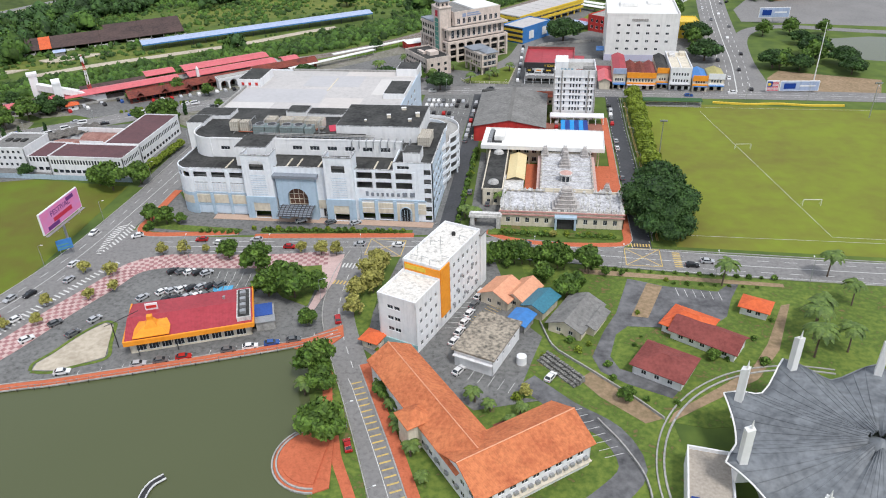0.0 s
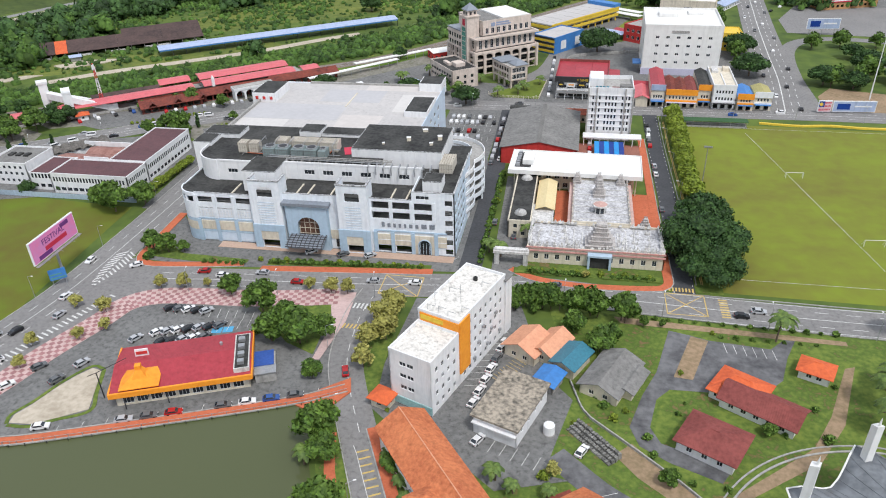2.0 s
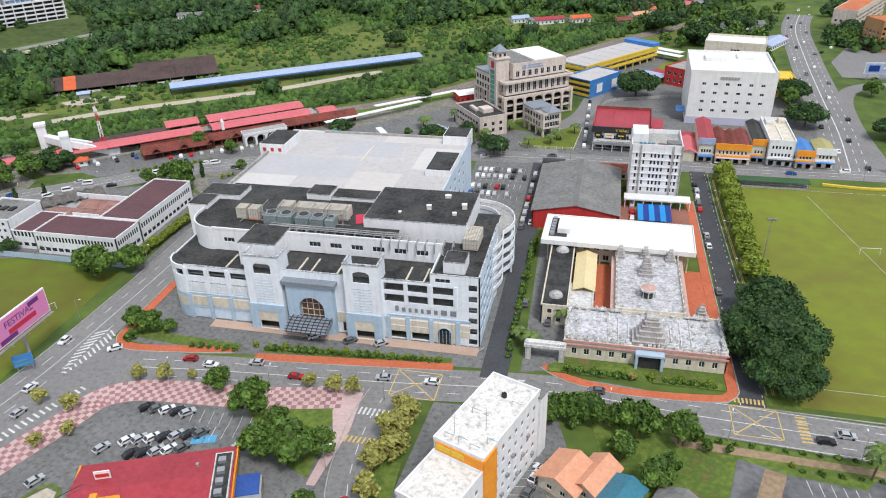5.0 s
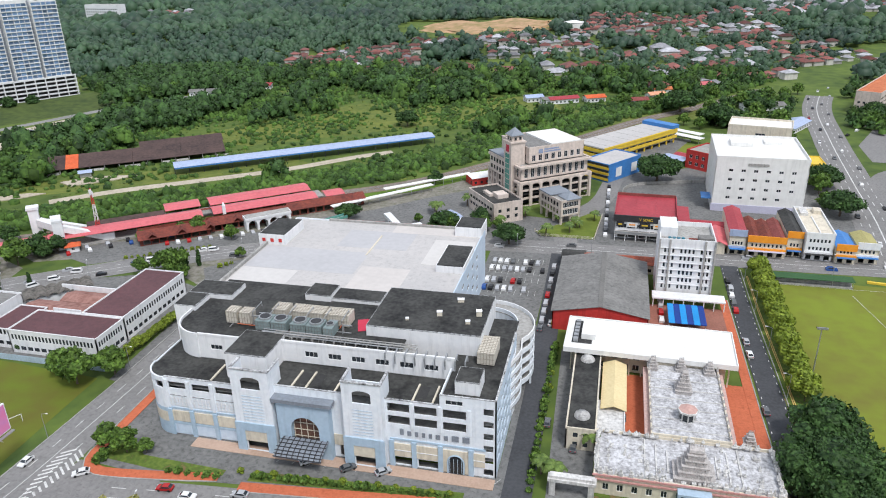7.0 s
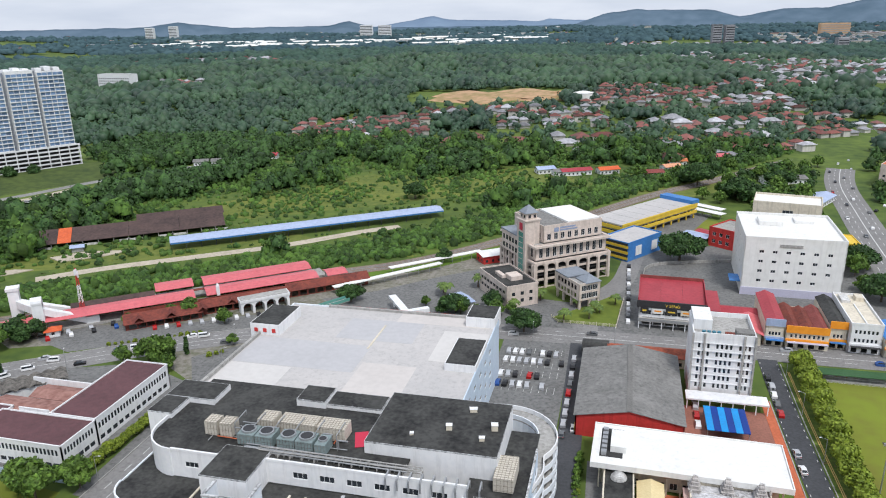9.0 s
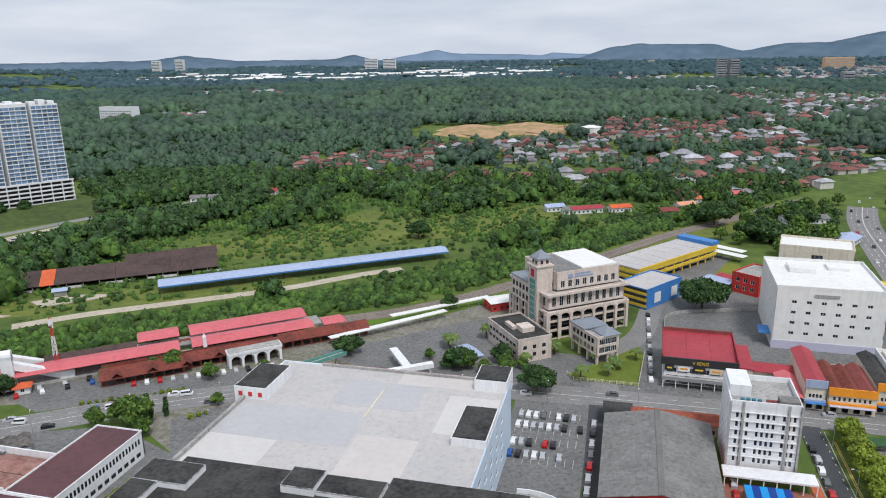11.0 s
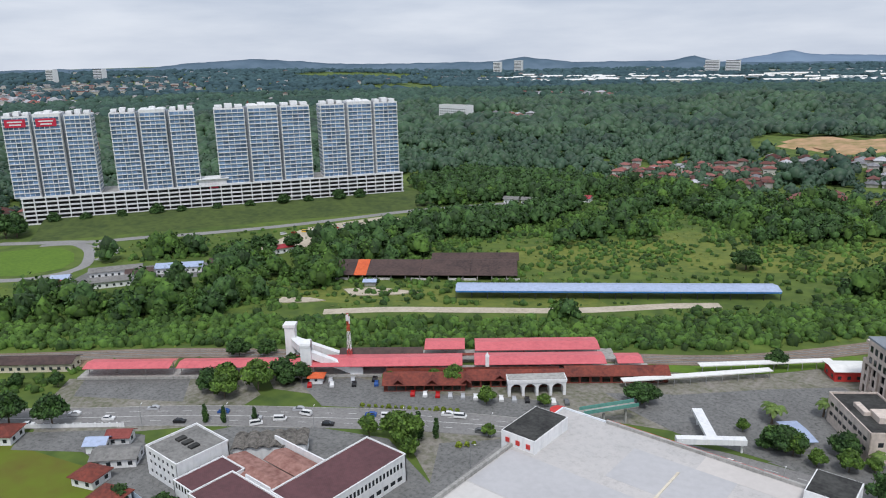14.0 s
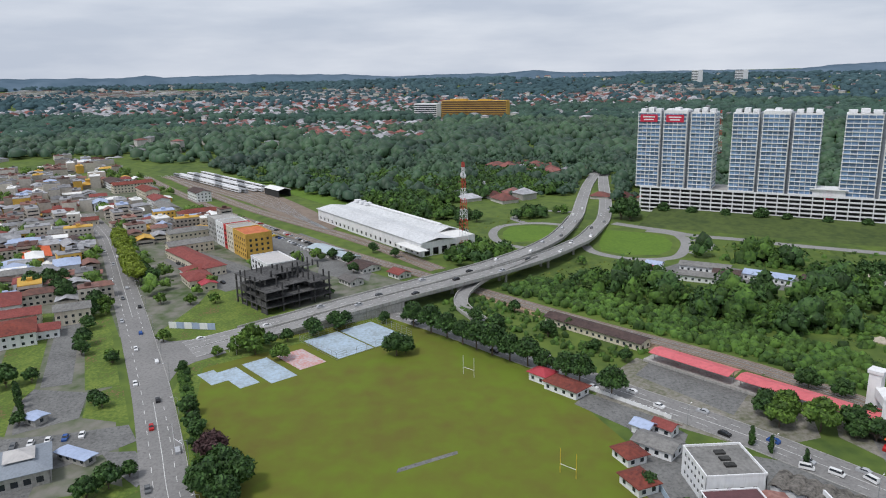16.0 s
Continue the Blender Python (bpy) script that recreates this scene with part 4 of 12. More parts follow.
def facade(parent, p, q, z0, z1, ops, material, glass=None, frame=None, th=0.35, name="wall"):
    """A wall from p to q (outside on the right) with openings that go through it: (u0, u1, z0, z1, kind); g: glazed, o: open."""
    L = math.hypot(q[0] - p[0], q[1] - p[1])
    ang = math.degrees(math.atan2(q[1] - p[1], q[0] - p[0]))
    ops = [o for o in ops if o[0] >= 0 and o[1] <= L]
    s = Shape()
    xs = sorted({0.0, L, *[o[0] for o in ops], *[o[1] for o in ops]})
    for a, b in zip(xs, xs[1:]):
        if b - a < 0.005:
            continue
        cuts = sorted((o[2], o[3]) for o in ops if o[0] <= a + 1e-6 and o[1] >= b - 1e-6)
        low = z0
        for c0, c1 in cuts:
            if c0 > low:
                s.box(a, b, 0, th, low, c0)
            low = max(low, c1)
        if z1 > low:
            s.box(a, b, 0, th, low, z1)
    m = pose(p[0], p[1], 0, 0, 0, ang)
    part(name, s, material, parent, at=m)
    if FAR[0]:
        panes = Shape()
        for u0, u1, w0, w1, kind in ops:
            if kind == "g":
                panes.box(u0, u1, 0.12, 0.18, w0, w1)
        if panes.v:
            tagged(part("window", panes, glass or GLASS, parent, at=m), kind="stuff")
        return
    for u0, u1, w0, w1, kind in ops:
        if kind == "g":
            w = u1 - u0
            window(parent, w, w1 - w0, m @ Matrix.Translation(((u0 + u1) / 2, 0.12, w0)), glass or GLASS, frame or WHITE, 0 if w < 1.1 else 1 if w < 2.4 else 2)


def grid(L, n, w, sills, h, kind="g", margin=1.2):
    """Openings in n columns spread over a length, with sills at these heights."""
    gap = (L - 2 * margin) / n
    return [(margin + gap * (i + 0.5) - w / 2, margin + gap * (i + 0.5) + w / 2, s, s + h, kind) for i in range(n) for s in sills]


def block(parent, x0, x1, y0, y1, z0, z1, wall, S=(), E=(), N=(), W=(), roof=None, parapet=0.8, glass=None, frame=None, fill=None):
    """Four walls with openings, a roof slab, a parapet and a dark filling that paints the shade inside."""
    for p, q, ops in (((x0, y0), (x1, y0), S), ((x1, y0), (x1, y1), E), ((x1, y1), (x0, y1), N), ((x0, y1), (x0, y0), W)):
        facade(parent, p, q, z0, z1, list(ops), wall, glass, frame)
    core = Shape()
    if z1 - z0 > 2:
        k = max(1, int(round((z1 - z0) / 3.4)))
        for i in range(1, k):
            z = z0 + (z1 - z0) * i / k
            core.box(x0 + 0.36, x1 - 0.36, y0 + 0.36, y1 - 0.36, z - 0.12, z + 0.12)
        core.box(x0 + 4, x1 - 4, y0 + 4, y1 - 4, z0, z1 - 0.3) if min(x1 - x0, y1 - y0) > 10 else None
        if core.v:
            # Slabs and inner block are coloured dark to paint the shade indoors.
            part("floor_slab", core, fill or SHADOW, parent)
    part("roof", Shape().box(x0 + 0.36, x1 - 0.36, y0 + 0.36, y1 - 0.36, z1 - 0.25, z1 + 0.02), roof or CONC, parent)
    if parapet:
        s = Shape()
        s.box(x0 - 0.06, x1 + 0.06, y0 - 0.06, y0 + 0.3, z1 + 0.002, z1 + parapet).box(x0 - 0.06, x1 + 0.06, y1 - 0.3, y1 + 0.06, z1 + 0.002, z1 + parapet)
        s.box(x0 - 0.06, x0 + 0.3, y0 + 0.3, y1 - 0.3, z1 + 0.002, z1 + parapet).box(x1 - 0.3, x1 + 0.06, y0 + 0.3, y1 - 0.3, z1 + 0.002, z1 + parapet)
        part("parapet", s, wall, parent)


def gable_end(parent, x0, x1, y0, y1, z, rise, wall, along):
    s = Shape()
    if along == "x":
        m = (y0 + y1) / 2
        for x in (x0 + 0.02, x1 - 0.32):
            s.add([(x, y0, z), (x, y1, z), (x, m, z + rise), (x + 0.3, y0, z), (x + 0.3, y1, z), (x + 0.3, m, z + rise)], [(0, 2, 1), (3, 4, 5), (0, 1, 4, 3), (1, 2, 5, 4), (2, 0, 3, 5)])
    else:
        m = (x0 + x1) / 2
        for y in (y0 + 0.02, y1 - 0.32):
            s.add([(x0, y, z), (x1, y, z), (m, y, z + rise), (x0, y + 0.3, z), (x1, y + 0.3, z), (m, y + 0.3, z + rise)], [(0, 1, 2), (3, 5, 4), (0, 3, 4, 1), (1, 4, 5, 2), (2, 5, 3, 0)])
    part("gable_wall", s, wall, parent)


def house(name, label, x, y, deg, w, d, h, wall, roofmat, rise=2.2, style="hip", group="", over=0.8, windows=True, category="house", along="x", z=0.0):
    t = thing(name, x, y, z, deg, label, category, group)
    n, m = max(1, int(w / 3.2)), max(1, int(d / 3.2))
    if FAR[0]:
        walls, panes = Shape().box(-w / 2, w / 2, -d / 2, d / 2, 0, h), Shape()
        for i in range(n):
            for k in range(max(1, int(h / 3.0))):
                u, z0 = -w / 2 + w * (i + 0.5) / n, 0.9 + 3.1 * k
                panes.box(u - 0.65, u + 0.65, -d / 2 - 0.05, -d / 2 - 0.01, z0, z0 + 1.3).box(u - 0.65, u + 0.65, d / 2 + 0.01, d / 2 + 0.05, z0, z0 + 1.3)
        for i in range(m):
            for k in range(max(1, int(h / 3.0))):
                u, z0 = -d / 2 + d * (i + 0.5) / m, 0.9 + 3.1 * k
                panes.box(-w / 2 - 0.05, -w / 2 - 0.01, u - 0.65, u + 0.65, z0, z0 + 1.3).box(w / 2 + 0.01, w / 2 + 0.05, u - 0.65, u + 0.65, z0, z0 + 1.3)
        tagged(part("window", panes, GLASS, t), kind="stuff")
        roof = Shape()
        if style == "hip":
            roof.hip(-w / 2, w / 2, -d / 2, d / 2, h + 0.21, rise, over)
        else:
            roof.gable(-w / 2, w / 2, -d / 2, d / 2, h - 0.1, rise, over)
            walls.add([(x, y, z) for x in (-w / 2 + 0.1, w / 2 - 0.1) for y, z in ((-d / 2, h), (d / 2, h), (0, h + rise * 0.8))], [(0, 2, 1), (3, 4, 5)])
        part("wall", walls, wall, t)
        part("roof", roof, roofmat, t)
        return t
    sills = [0.9 + 3.1 * i for i in range(max(1, int(h / 3.0)))]
    S, E = (grid(w, n, 1.3, sills, 1.3), grid(d, m, 1.3, sills, 1.3)) if windows else ((), ())
    for p, q, ops in (((-w / 2, -d / 2), (w / 2, -d / 2), S), ((w / 2, -d / 2), (w / 2, d / 2), E), ((w / 2, d / 2), (-w / 2, d / 2), S), ((-w / 2, d / 2), (-w / 2, -d / 2), E)):
        facade(t, p, q, 0, h, list(ops), wall, th=0.25)
    part("floor_slab", Shape().box(-w / 2 + 0.26, w / 2 - 0.26, -d / 2 + 0.26, d / 2 - 0.26, 0, 0.2), CONC, t)
    if style == "hip":
        part("roof", Shape().hip(-w / 2, w / 2, -d / 2, d / 2, h + 0.21, rise, over), roofmat, t)
    else:
        part("roof", Shape().gable(-w / 2, w / 2, -d / 2, d / 2, h - (0 if style == "gable" else 0) - over * rise / ((d if along == "x" else w) / 2 + over) + 0.05, rise + 0.3, over, along=along), roofmat, t)
        gable_end(t, -w / 2, w / 2, -d / 2, d / 2, h, rise - 0.2, wall, along)
    ridge_cap = Shape()
    if style == "hip" and w >= d:
        ridge_cap.tube((-w / 2 + d / 2, 0, h + rise + 0.22), (w / 2 - d / 2, 0, h + rise + 0.22), 0.14)
        if w - d > 0.5:
            part("ridge_cap", ridge_cap, roofmat, t)
    return t


# ---- the shopping mall ----
mall = thing("shopping_mall", -85, 245, 0, 0, "large pale blue shopping mall with stained black roofs", "shopping mall")


def mx(x):
    return x + 85


def my(y):
    return y - 245


def mbox(name, x0, x1, y0, y1, z0, z1, material, label=""):
    return part(name, Shape().box(mx(x0), mx(x1), my(y0), my(y1), z0, z1), material, mall, label)


# front wall: low west, middle between the turrets, stepped east
STAIN = mat("black_mould_on_white", (0.62, 0.63, 0.64), (0.07, 0.07, 0.068), 0.9, big=0.35, small=1.5, mottle=0.55)
PALEBLUE = mat("light_blue_paint", (0.60, 0.70, 0.80), (0.51, 0.61, 0.72), 0.6, big=0.14, small=0.9, bump=0.05, streak=0.22)
left_ops = [(1.0 + 6.8 * i, 6.3 + 6.8 * i, 14.5, 16.5, "o") for i in range(3)]
facade(mall, (mx(-125.5), my(221)), (mx(-104.5), my(221)), 0, 17.9, left_ops, MALL)
facade(mall, (mx(-94), my(221)), (mx(-75), my(221)), 0, 19.4, [(16.4, 18.3, 0.5, 4, "g")], MALL)
right_ops = [(x, x + 5.6, z, z + 2.4, "o") for z in (12.4, 16.0) for x in (0.6, 7.4)]
right_ops += [(1.2, 6.4, 0.3, 2.6, "o"), (8.0, 13.2, 0.3, 2.6, "o")]
facade(mall, (mx(-65), my(221)), (mx(-51.2), my(221)), 0, 19.4, right_ops, MALL)
east_ops = [(0.7, 6.4, z, z + 2.4, "o") for z in (12.4, 16.0)] + [(1.4, 5.6, 19.9, 21.1, "g")] + [(10.6, 13.0, z, z + 1.9, "o") for z in (0.5, 4.0, 7.5, 11.0, 14.5, 18.0)]
facade(mall, (mx(-51.2), my(221)), (mx(-37.5), my(221)), 0, 22.3, east_ops, MALL)
side_ops = []
for z in (3.2, 6.6, 10.0, 13.4, 16.8):
    side_ops += [(1.4 + 5.2 * i, 1.4 + 5.2 * i + 4.3, z, z + 2.1, "o") for i in range(6)]
facade(mall, (mx(-37.5), my(221)), (mx(-37.5), my(254)), 0, 22.3, side_ops, PALEBLUE)
for x0, x1, z in ((-125.5, -104.5, 17.9), (-94, -75, 19.4), (-65, -51.2, 19.4), (-51.2, -37.5, 22.3)):
    mbox("stained_coping", x0, x1, 220.94, 221.4, z + 0.002, z + 0.16, STAIN)
mbox("stained_coping", -37.95, -37.44, 221.5, 254, 22.302, 22.46, STAIN)
mbox("cheek_wall", -51.2, -50.8, 221.4, 233, 19, 22.3, MALL)
# rounded west corner
bend = Shape()
arc = [(-125.5 - 6.5 * math.sin(a), 227.5 - 6.5 * math.cos(a)) for a in np.linspace(0, 1.5708, 10)]
ribbon(bend, [(mx(x), my(y)) for x, y in arc], 0.0, 0.4, 14.5, 14.5, 1.5)
part("corner_wall", bend, MALL, mall)
bend2 = Shape()
ribbon(bend2, [(mx(x), my(y)) for x, y in arc], 0.0, 0.4, 17.9, 1.4, 1.5)
part("corner_parapet", bend2, MALL, mall)
bend3 = Shape()
ribbon(bend3, [(mx(x), my(y)) for x, y in arc], 0.5, 0.46, 8.4, 8.4, 1.5)
part("corner_band", bend3, MALLBLUE, mall)
bend4 = Shape()
ribbon(bend4, [(mx(x), my(y)) for x, y in arc], 0.56, 0.51, 7.2, 3.2, 1.5)
part("corner_panel", bend4, CREAM, mall)
for k in (0, 3, 6, 9):
    x, y = arc[k]
    part("corner_post", Shape().box(mx(x) - 0.35, mx(x) + 0.35, my(y) - 0.35, my(y) + 0.35, 14.0, 16.6), MALL, mall)
facade(mall, (mx(-132), my(275)), (mx(-132), my(227.5)), 0, 17.9, [(4 + 6.5 * i, 8.6 + 6.5 * i, z, z + 2, "o") for i in range(6) for z in (11.5, 15.2)], MALL)
# decks inside
decks = Shape()
for z in (4.4, 7.8, 11.4, 14.9):
    decks.box(mx(-125), mx(-38), my(222), my(266), z - 0.3, z)
decks.box(mx(-120), mx(-44), my(238), my(262), 0, 18)
part("floor_slab", decks, CONC, mall)
# roof terraces: low west, middle, and east
mbox("roof_terrace", -131.6, -104.5, 227.5, 275, 17.3, 17.6, BLACKROOF)
mbox("roof_terrace", -125.5, -104.5, 221.4, 227.49, 17.3, 17.59, BLACKROOF)
corner_deck = Shape().prism([(mx(x), my(y)) for x, y in arc] + [(mx(-125.5), my(227.4))], 17.3, 17.58)
part("roof_terrace", corner_deck, BLACKROOF, mall)
mbox("roof_terrace", -104.4, -51.3, 222.0, 233, 18.4, 18.7, BLACKROOF)
mbox("roof_terrace", -51.2, -37.9, 221.4, 262, 21.2, 21.5, BLACKROOF)
for x in (-112.5, -106.5, -90, -86.2, -78.5, -58.5, -53.5):
    z = 17.6 if x < -104 else 18.7
    part("light_well_beam", Shape().box(mx(x), mx(x + 0.45), my(222), my(229.5), z, z + 0.35), CREAM, mall)
    # Flat dark sheet paints the shade of a sunken well.
    part("light_well", Shape().box(mx(x + 0.8), mx(x + 3.2), my(224), my(229), z + 0.004, z + 0.03), SHADOW, mall)
# upper storey set back, with a round west end
up = [(mx(-104.5), my(232)), (mx(-65), my(232))]
facade(mall, (mx(-121), my(232)), (mx(-104.5), my(232)), 17.7, 24.6, [(3.5, 7.0, 20.6, 22.0, "g"), (10, 13.2, 20.6, 22.0, "g")], WHITE)
facade(mall, (mx(-104.5), my(233)), (mx(-50), my(233)), 18.9, 24.6, [(14 + 6.5 * i, 17.6 + 6.5 * i, 20.9, 22.5, "g") for i in range(6)], WHITE)
rnd = Shape()
arc2 = [(-121 - 9 * math.sin(a), 241 - 9 * math.cos(a)) for a in np.linspace(0, 1.5708, 12)]
ribbon(rnd, [(mx(x), my(y)) for x, y in arc2] + [(mx(-130), my(252))], 0.0, 0.4, 25.2, 7.5, 1.5)
part("round_wall", rnd, WHITE, mall)
top = Shape().prism([(mx(x), my(y)) for x, y in arc2] + [(mx(-130), my(266)), (mx(-65), my(266)), (mx(-65), my(233.4)), (mx(-104), my(233.4)), (mx(-104), my(232.4))], 24.0, 24.4)
part("upper_roof", top, BLACKROOF, mall)
mbox("roof_edge", -121, -104.4, 231.9, 232.4, 24.6, 25.2, WHITE)
mbox("roof_edge", -104.3, -50, 232.9, 233.4, 24.602, 25.2, WHITE)
# raised black-roofed stair and lift blocks
for x0, x1, y0, y1, z1 in ((-136, -122, 253, 261.5, 25.6), (-136, -129.2, 244.8, 252.95, 25.58), (-100.6, -92.6, 257.4, 265, 26.0), (-92.4, -77.6, 258, 264.8, 25.2), (-76, -45, 241, 264, 27.2), (-48, -42, 223.5, 230, 24.8), (-108.5, -97, 224, 236, 25.0)):
    mbox("roof_block", x0, x1, y0, y1, 0 if x0 < -130 else 17.6 if z1 < 25 else 18, z1, WHITE)
    mbox("block_roof", x0 + 0.12, x1 - 0.12, y0 + 0.12, y1 - 0.12, z1 - 0.1, z1 + 0.36, BLACKROOF)
    rim_s = Shape()
    rim_s.box(mx(x0), mx(x1), my(y0), my(y0 + 0.24), z1, z1 + 0.35).box(mx(x0), mx(x1), my(y1 - 0.24), my(y1), z1, z1 + 0.35)
    rim_s.box(mx(x0), mx(x0 + 0.24), my(y0 + 0.24), my(y1 - 0.24), z1, z1 + 0.35).box(mx(x1 - 0.24), mx(x1), my(y0 + 0.24), my(y1 - 0.24), z1, z1 + 0.35)
    part("roof_rim", rim_s, STAIN, mall)
# the two turrets on the front
for x0, x1 in ((-104.5, -94), (-75, -65)):
    facade(mall, (mx(x0), my(218.6)), (mx(x1), my(218.6)), 0, 24.4, [(2.6, x1 - x0 - 2.6, 18.8, 22.4, "o"), (2.4, x1 - x0 - 2.4, 0.3, 3.0, "o")], MALL)
    for xx in (x0, x1 - 0.4):
        mbox("turret_side", xx, xx + 0.4, 219.0, 225, 0, 24.4, MALL)
    mbox("turret_back", x0 + 0.4, x1 - 0.4, 224.6, 225, 18.5, 21.2, MALL)
    mbox("turret_deck", x0 + 0.4, x1 - 0.4, 219.0, 224.6, 17.9, 18.4, BLACKROOF)
    cap = Shape().box(mx(x0 - 0.15), mx(x1 + 0.15), my(218.45), my(219.1), 24.4, 24.75)
    cap.box(mx(x0 - 0.15), mx(x0 + 0.5), my(219.1), my(225), 24.4, 24.75).box(mx(x1 - 0.5), mx(x1 + 0.15), my(219.1), my(225), 24.4, 24.75)
    part("turret_cap", cap, STAIN, mall)
    arch = Shape()
    for i in range(9):
        a, b = math.pi * i / 8 if i < 8 else math.pi, math.pi * min(i + 1, 8) / 8
        w = (x1 - x0) / 2 - 2.6
        cx = (x0 + x1) / 2
        if i < 8:
            pts = [(cx - w * math.cos(a), 22.4 - 1.0 + 1.0 * math.sin(a)), (cx - w * math.cos(b), 22.4 - 1.0 + 1.0 * math.sin(b))]
            arch.add([(mx(pts[0][0]), my(218.62), pts[0][1]), (mx(pts[1][0]), my(218.62), pts[1][1]), (mx(pts[1][0]), my(218.62), 22.45), (mx(pts[0][0]), my(218.62), 22.45),
                      (mx(pts[0][0]), my(218.95), pts[0][1]), (mx(pts[1][0]), my(218.95), pts[1][1]), (mx(pts[1][0]), my(218.95), 22.45), (mx(pts[0][0]), my(218.95), 22.45)],
                     [(0, 1, 2, 3), (4, 7, 6, 5), (0, 4, 5, 1)])
    part("arch_head", arch, MALL, mall)
    # blue base of the turret, with courses above
    base = Shape()
    for xa, xb in ((x0 - 0.3, x0 + 2.2), (x1 - 2.2, x1 + 0.3)):
        base.box(mx(xa), mx(xb), my(218.2), my(218.58), 0, 8.8)
    base.box(mx(x0 + 2.2), mx(x1 - 2.2), my(218.2), my(218.58), 6.4, 8.8)
    part("turret_base", base, MALLBLUE, mall, "grey-blue painted base")
    mbox("shop_panel", x0 + 2.2, x1 - 2.2, 218.35, 218.58, 3.2, 6.4, CREAM)
    lines = Shape()
    for i in range(9):
        lines.box(mx(x0 + 2.4), mx(x1 - 2.4), my(218.5), my(218.59), 9.6 + 0.9 * i, 9.68 + 0.9 * i)
    part("course_line", lines, MALLBLUE, mall)
# pilasters, blue wall panels and cream shop panels
for x in (-125.2, -118.7, -111.9, -105.3):
    mbox("pilaster", x - 0.6, x + 0.6, 220.4, 220.99, 0, 8.2, MALLBLUE)
    mbox("pilaster", x - 0.5, x + 0.5, 220.6, 220.985, 8.7, 17.2, MALL)
for x in (-63.6, -57.9, -51.2, -43.6):
    mbox("pilaster", x - 0.6, x + 0.6, 220.4, 220.99, 0, 7.8, MALLBLUE)
for x in (-58.1, -51.2, -44.0):
    mbox("pilaster", x - 0.4, x + 0.4, 220.7, 220.985, 11.6, 19.0, MALL)
for x0, x1 in ((-124.6, -119.3), (-118.1, -112.5), (-111.3, -105.9)):
    mbox("shop_panel", x0, x1, 220.7, 220.99, 4.4, 7.6, CREAM)
    mbox("blue_panel", x0, x1, 220.75, 220.99, 0.4, 3.5, PALEBLUE)
    mbox("blue_panel", x0, x1, 220.65, 220.99, 3.5, 4.2, MALLBLUE)
    mbox("recessed_frame", x0 + 0.2, x1 - 0.2, 220.85, 220.99, 12.4, 12.6, STAIN)
for x0, x1 in ((-63.0, -58.5), (-57.3, -51.8), (-43.0, -40.2)):
    mbox("shop_panel", x0, x1, 220.7, 220.99, 3.0, 6.8, CREAM)
    mbox("shop_panel_rail", x0, x1, 220.6, 220.7, 4.7, 4.9, WHITE)
mbox("door_surround", -50.6, -44.2, 220.7, 220.99, 0.2, 6.8, CREAM)
mbox("blue_band", -125.4, -105.5, 220.75, 220.99, 8.2, 8.7, MALLBLUE)
mbox("blue_band", -64, -40, 220.75, 220.99, 7.8, 8.3, MALLBLUE)
mbox("cream_band", -94, -93.1, 220.8, 220.99, 3.8, 7.0, CREAM)
mbox("cream_band", -78.9, -75, 220.8, 220.99, 3.8, 7.0, CREAM)
louvres = Shape()
for x in (-124.5, -117.6, -110.8):
    for i in range(5):
        louvres.box(mx(x + i * 1.1), mx(x + i * 1.1 + 0.12), my(220.75), my(220.99), 9.4, 12.0)
    for z in (9.6, 10.6, 11.6):
        louvres.box(mx(x - 0.2), mx(x + 4.8), my(220.7), my(220.74), z, z + 0.12)
part("louvre", louvres, WHITE, mall)
# entrance portal: blue frame with an arch of brown glass and a curved steel canopy
portal = Shape()
for xa, xb in ((-93, -89.5), (-82, -79)):
    portal.box(mx(xa), mx(xb), my(218.9), my(220.98), 0, 16.2)
n = 12
for i in range(n):
    a, b = math.pi * i / n, math.pi * (i + 1) / n
    xa, xb = -85.75 - 3.75 * math.cos(a), -85.75 - 3.75 * math.cos(b)
    za, zb = 8.4 + 3.75 * math.sin(a), 8.4 + 3.75 * math.sin(b)
    portal.add([(mx(xa), my(218.9), za), (mx(xb), my(218.9), zb), (mx(xb), my(218.9), 16.2), (mx(xa), my(218.9), 16.2),
                (mx(xa), my(220.98), za), (mx(xb), my(220.98), zb), (mx(xb), my(220.98), 16.2), (mx(xa), my(220.98), 16.2)],
               [(0, 1, 2, 3), (4, 7, 6, 5), (0, 4, 5, 1), (3, 2, 6, 7)])
part("portal", portal, MALLBLUE, mall, "grey-blue entrance portal")
part("portal_cornice", Shape().box(mx(-94), mx(-78), my(218.2), my(221), 16.2, 17.2), GUNMETAL, mall)
glassbrown = mat("brown_arch_glass", (0.16, 0.085, 0.06), (0.10, 0.055, 0.04), 0.2, spec=0.5)
part("arch_glass", Shape().box(mx(-89.5), mx(-82), my(220.4), my(220.6), 3.5, 12.3), glassbrown, mall, "brown glazed entrance arch")
mull = Shape()
for i in range(5):
    mull.box(mx(-89.3 + 1.75 * i), mx(-89.15 + 1.75 * i), my(220.2), my(220.38), 3.5, 11.5)
for z in (5.5, 7.5, 9.5):
    mull.box(mx(-89.4), mx(-82.1), my(220.2), my(220.37), z, z + 0.14)
part("mullion", mull, CREAM, mall)
canopy = Shape()
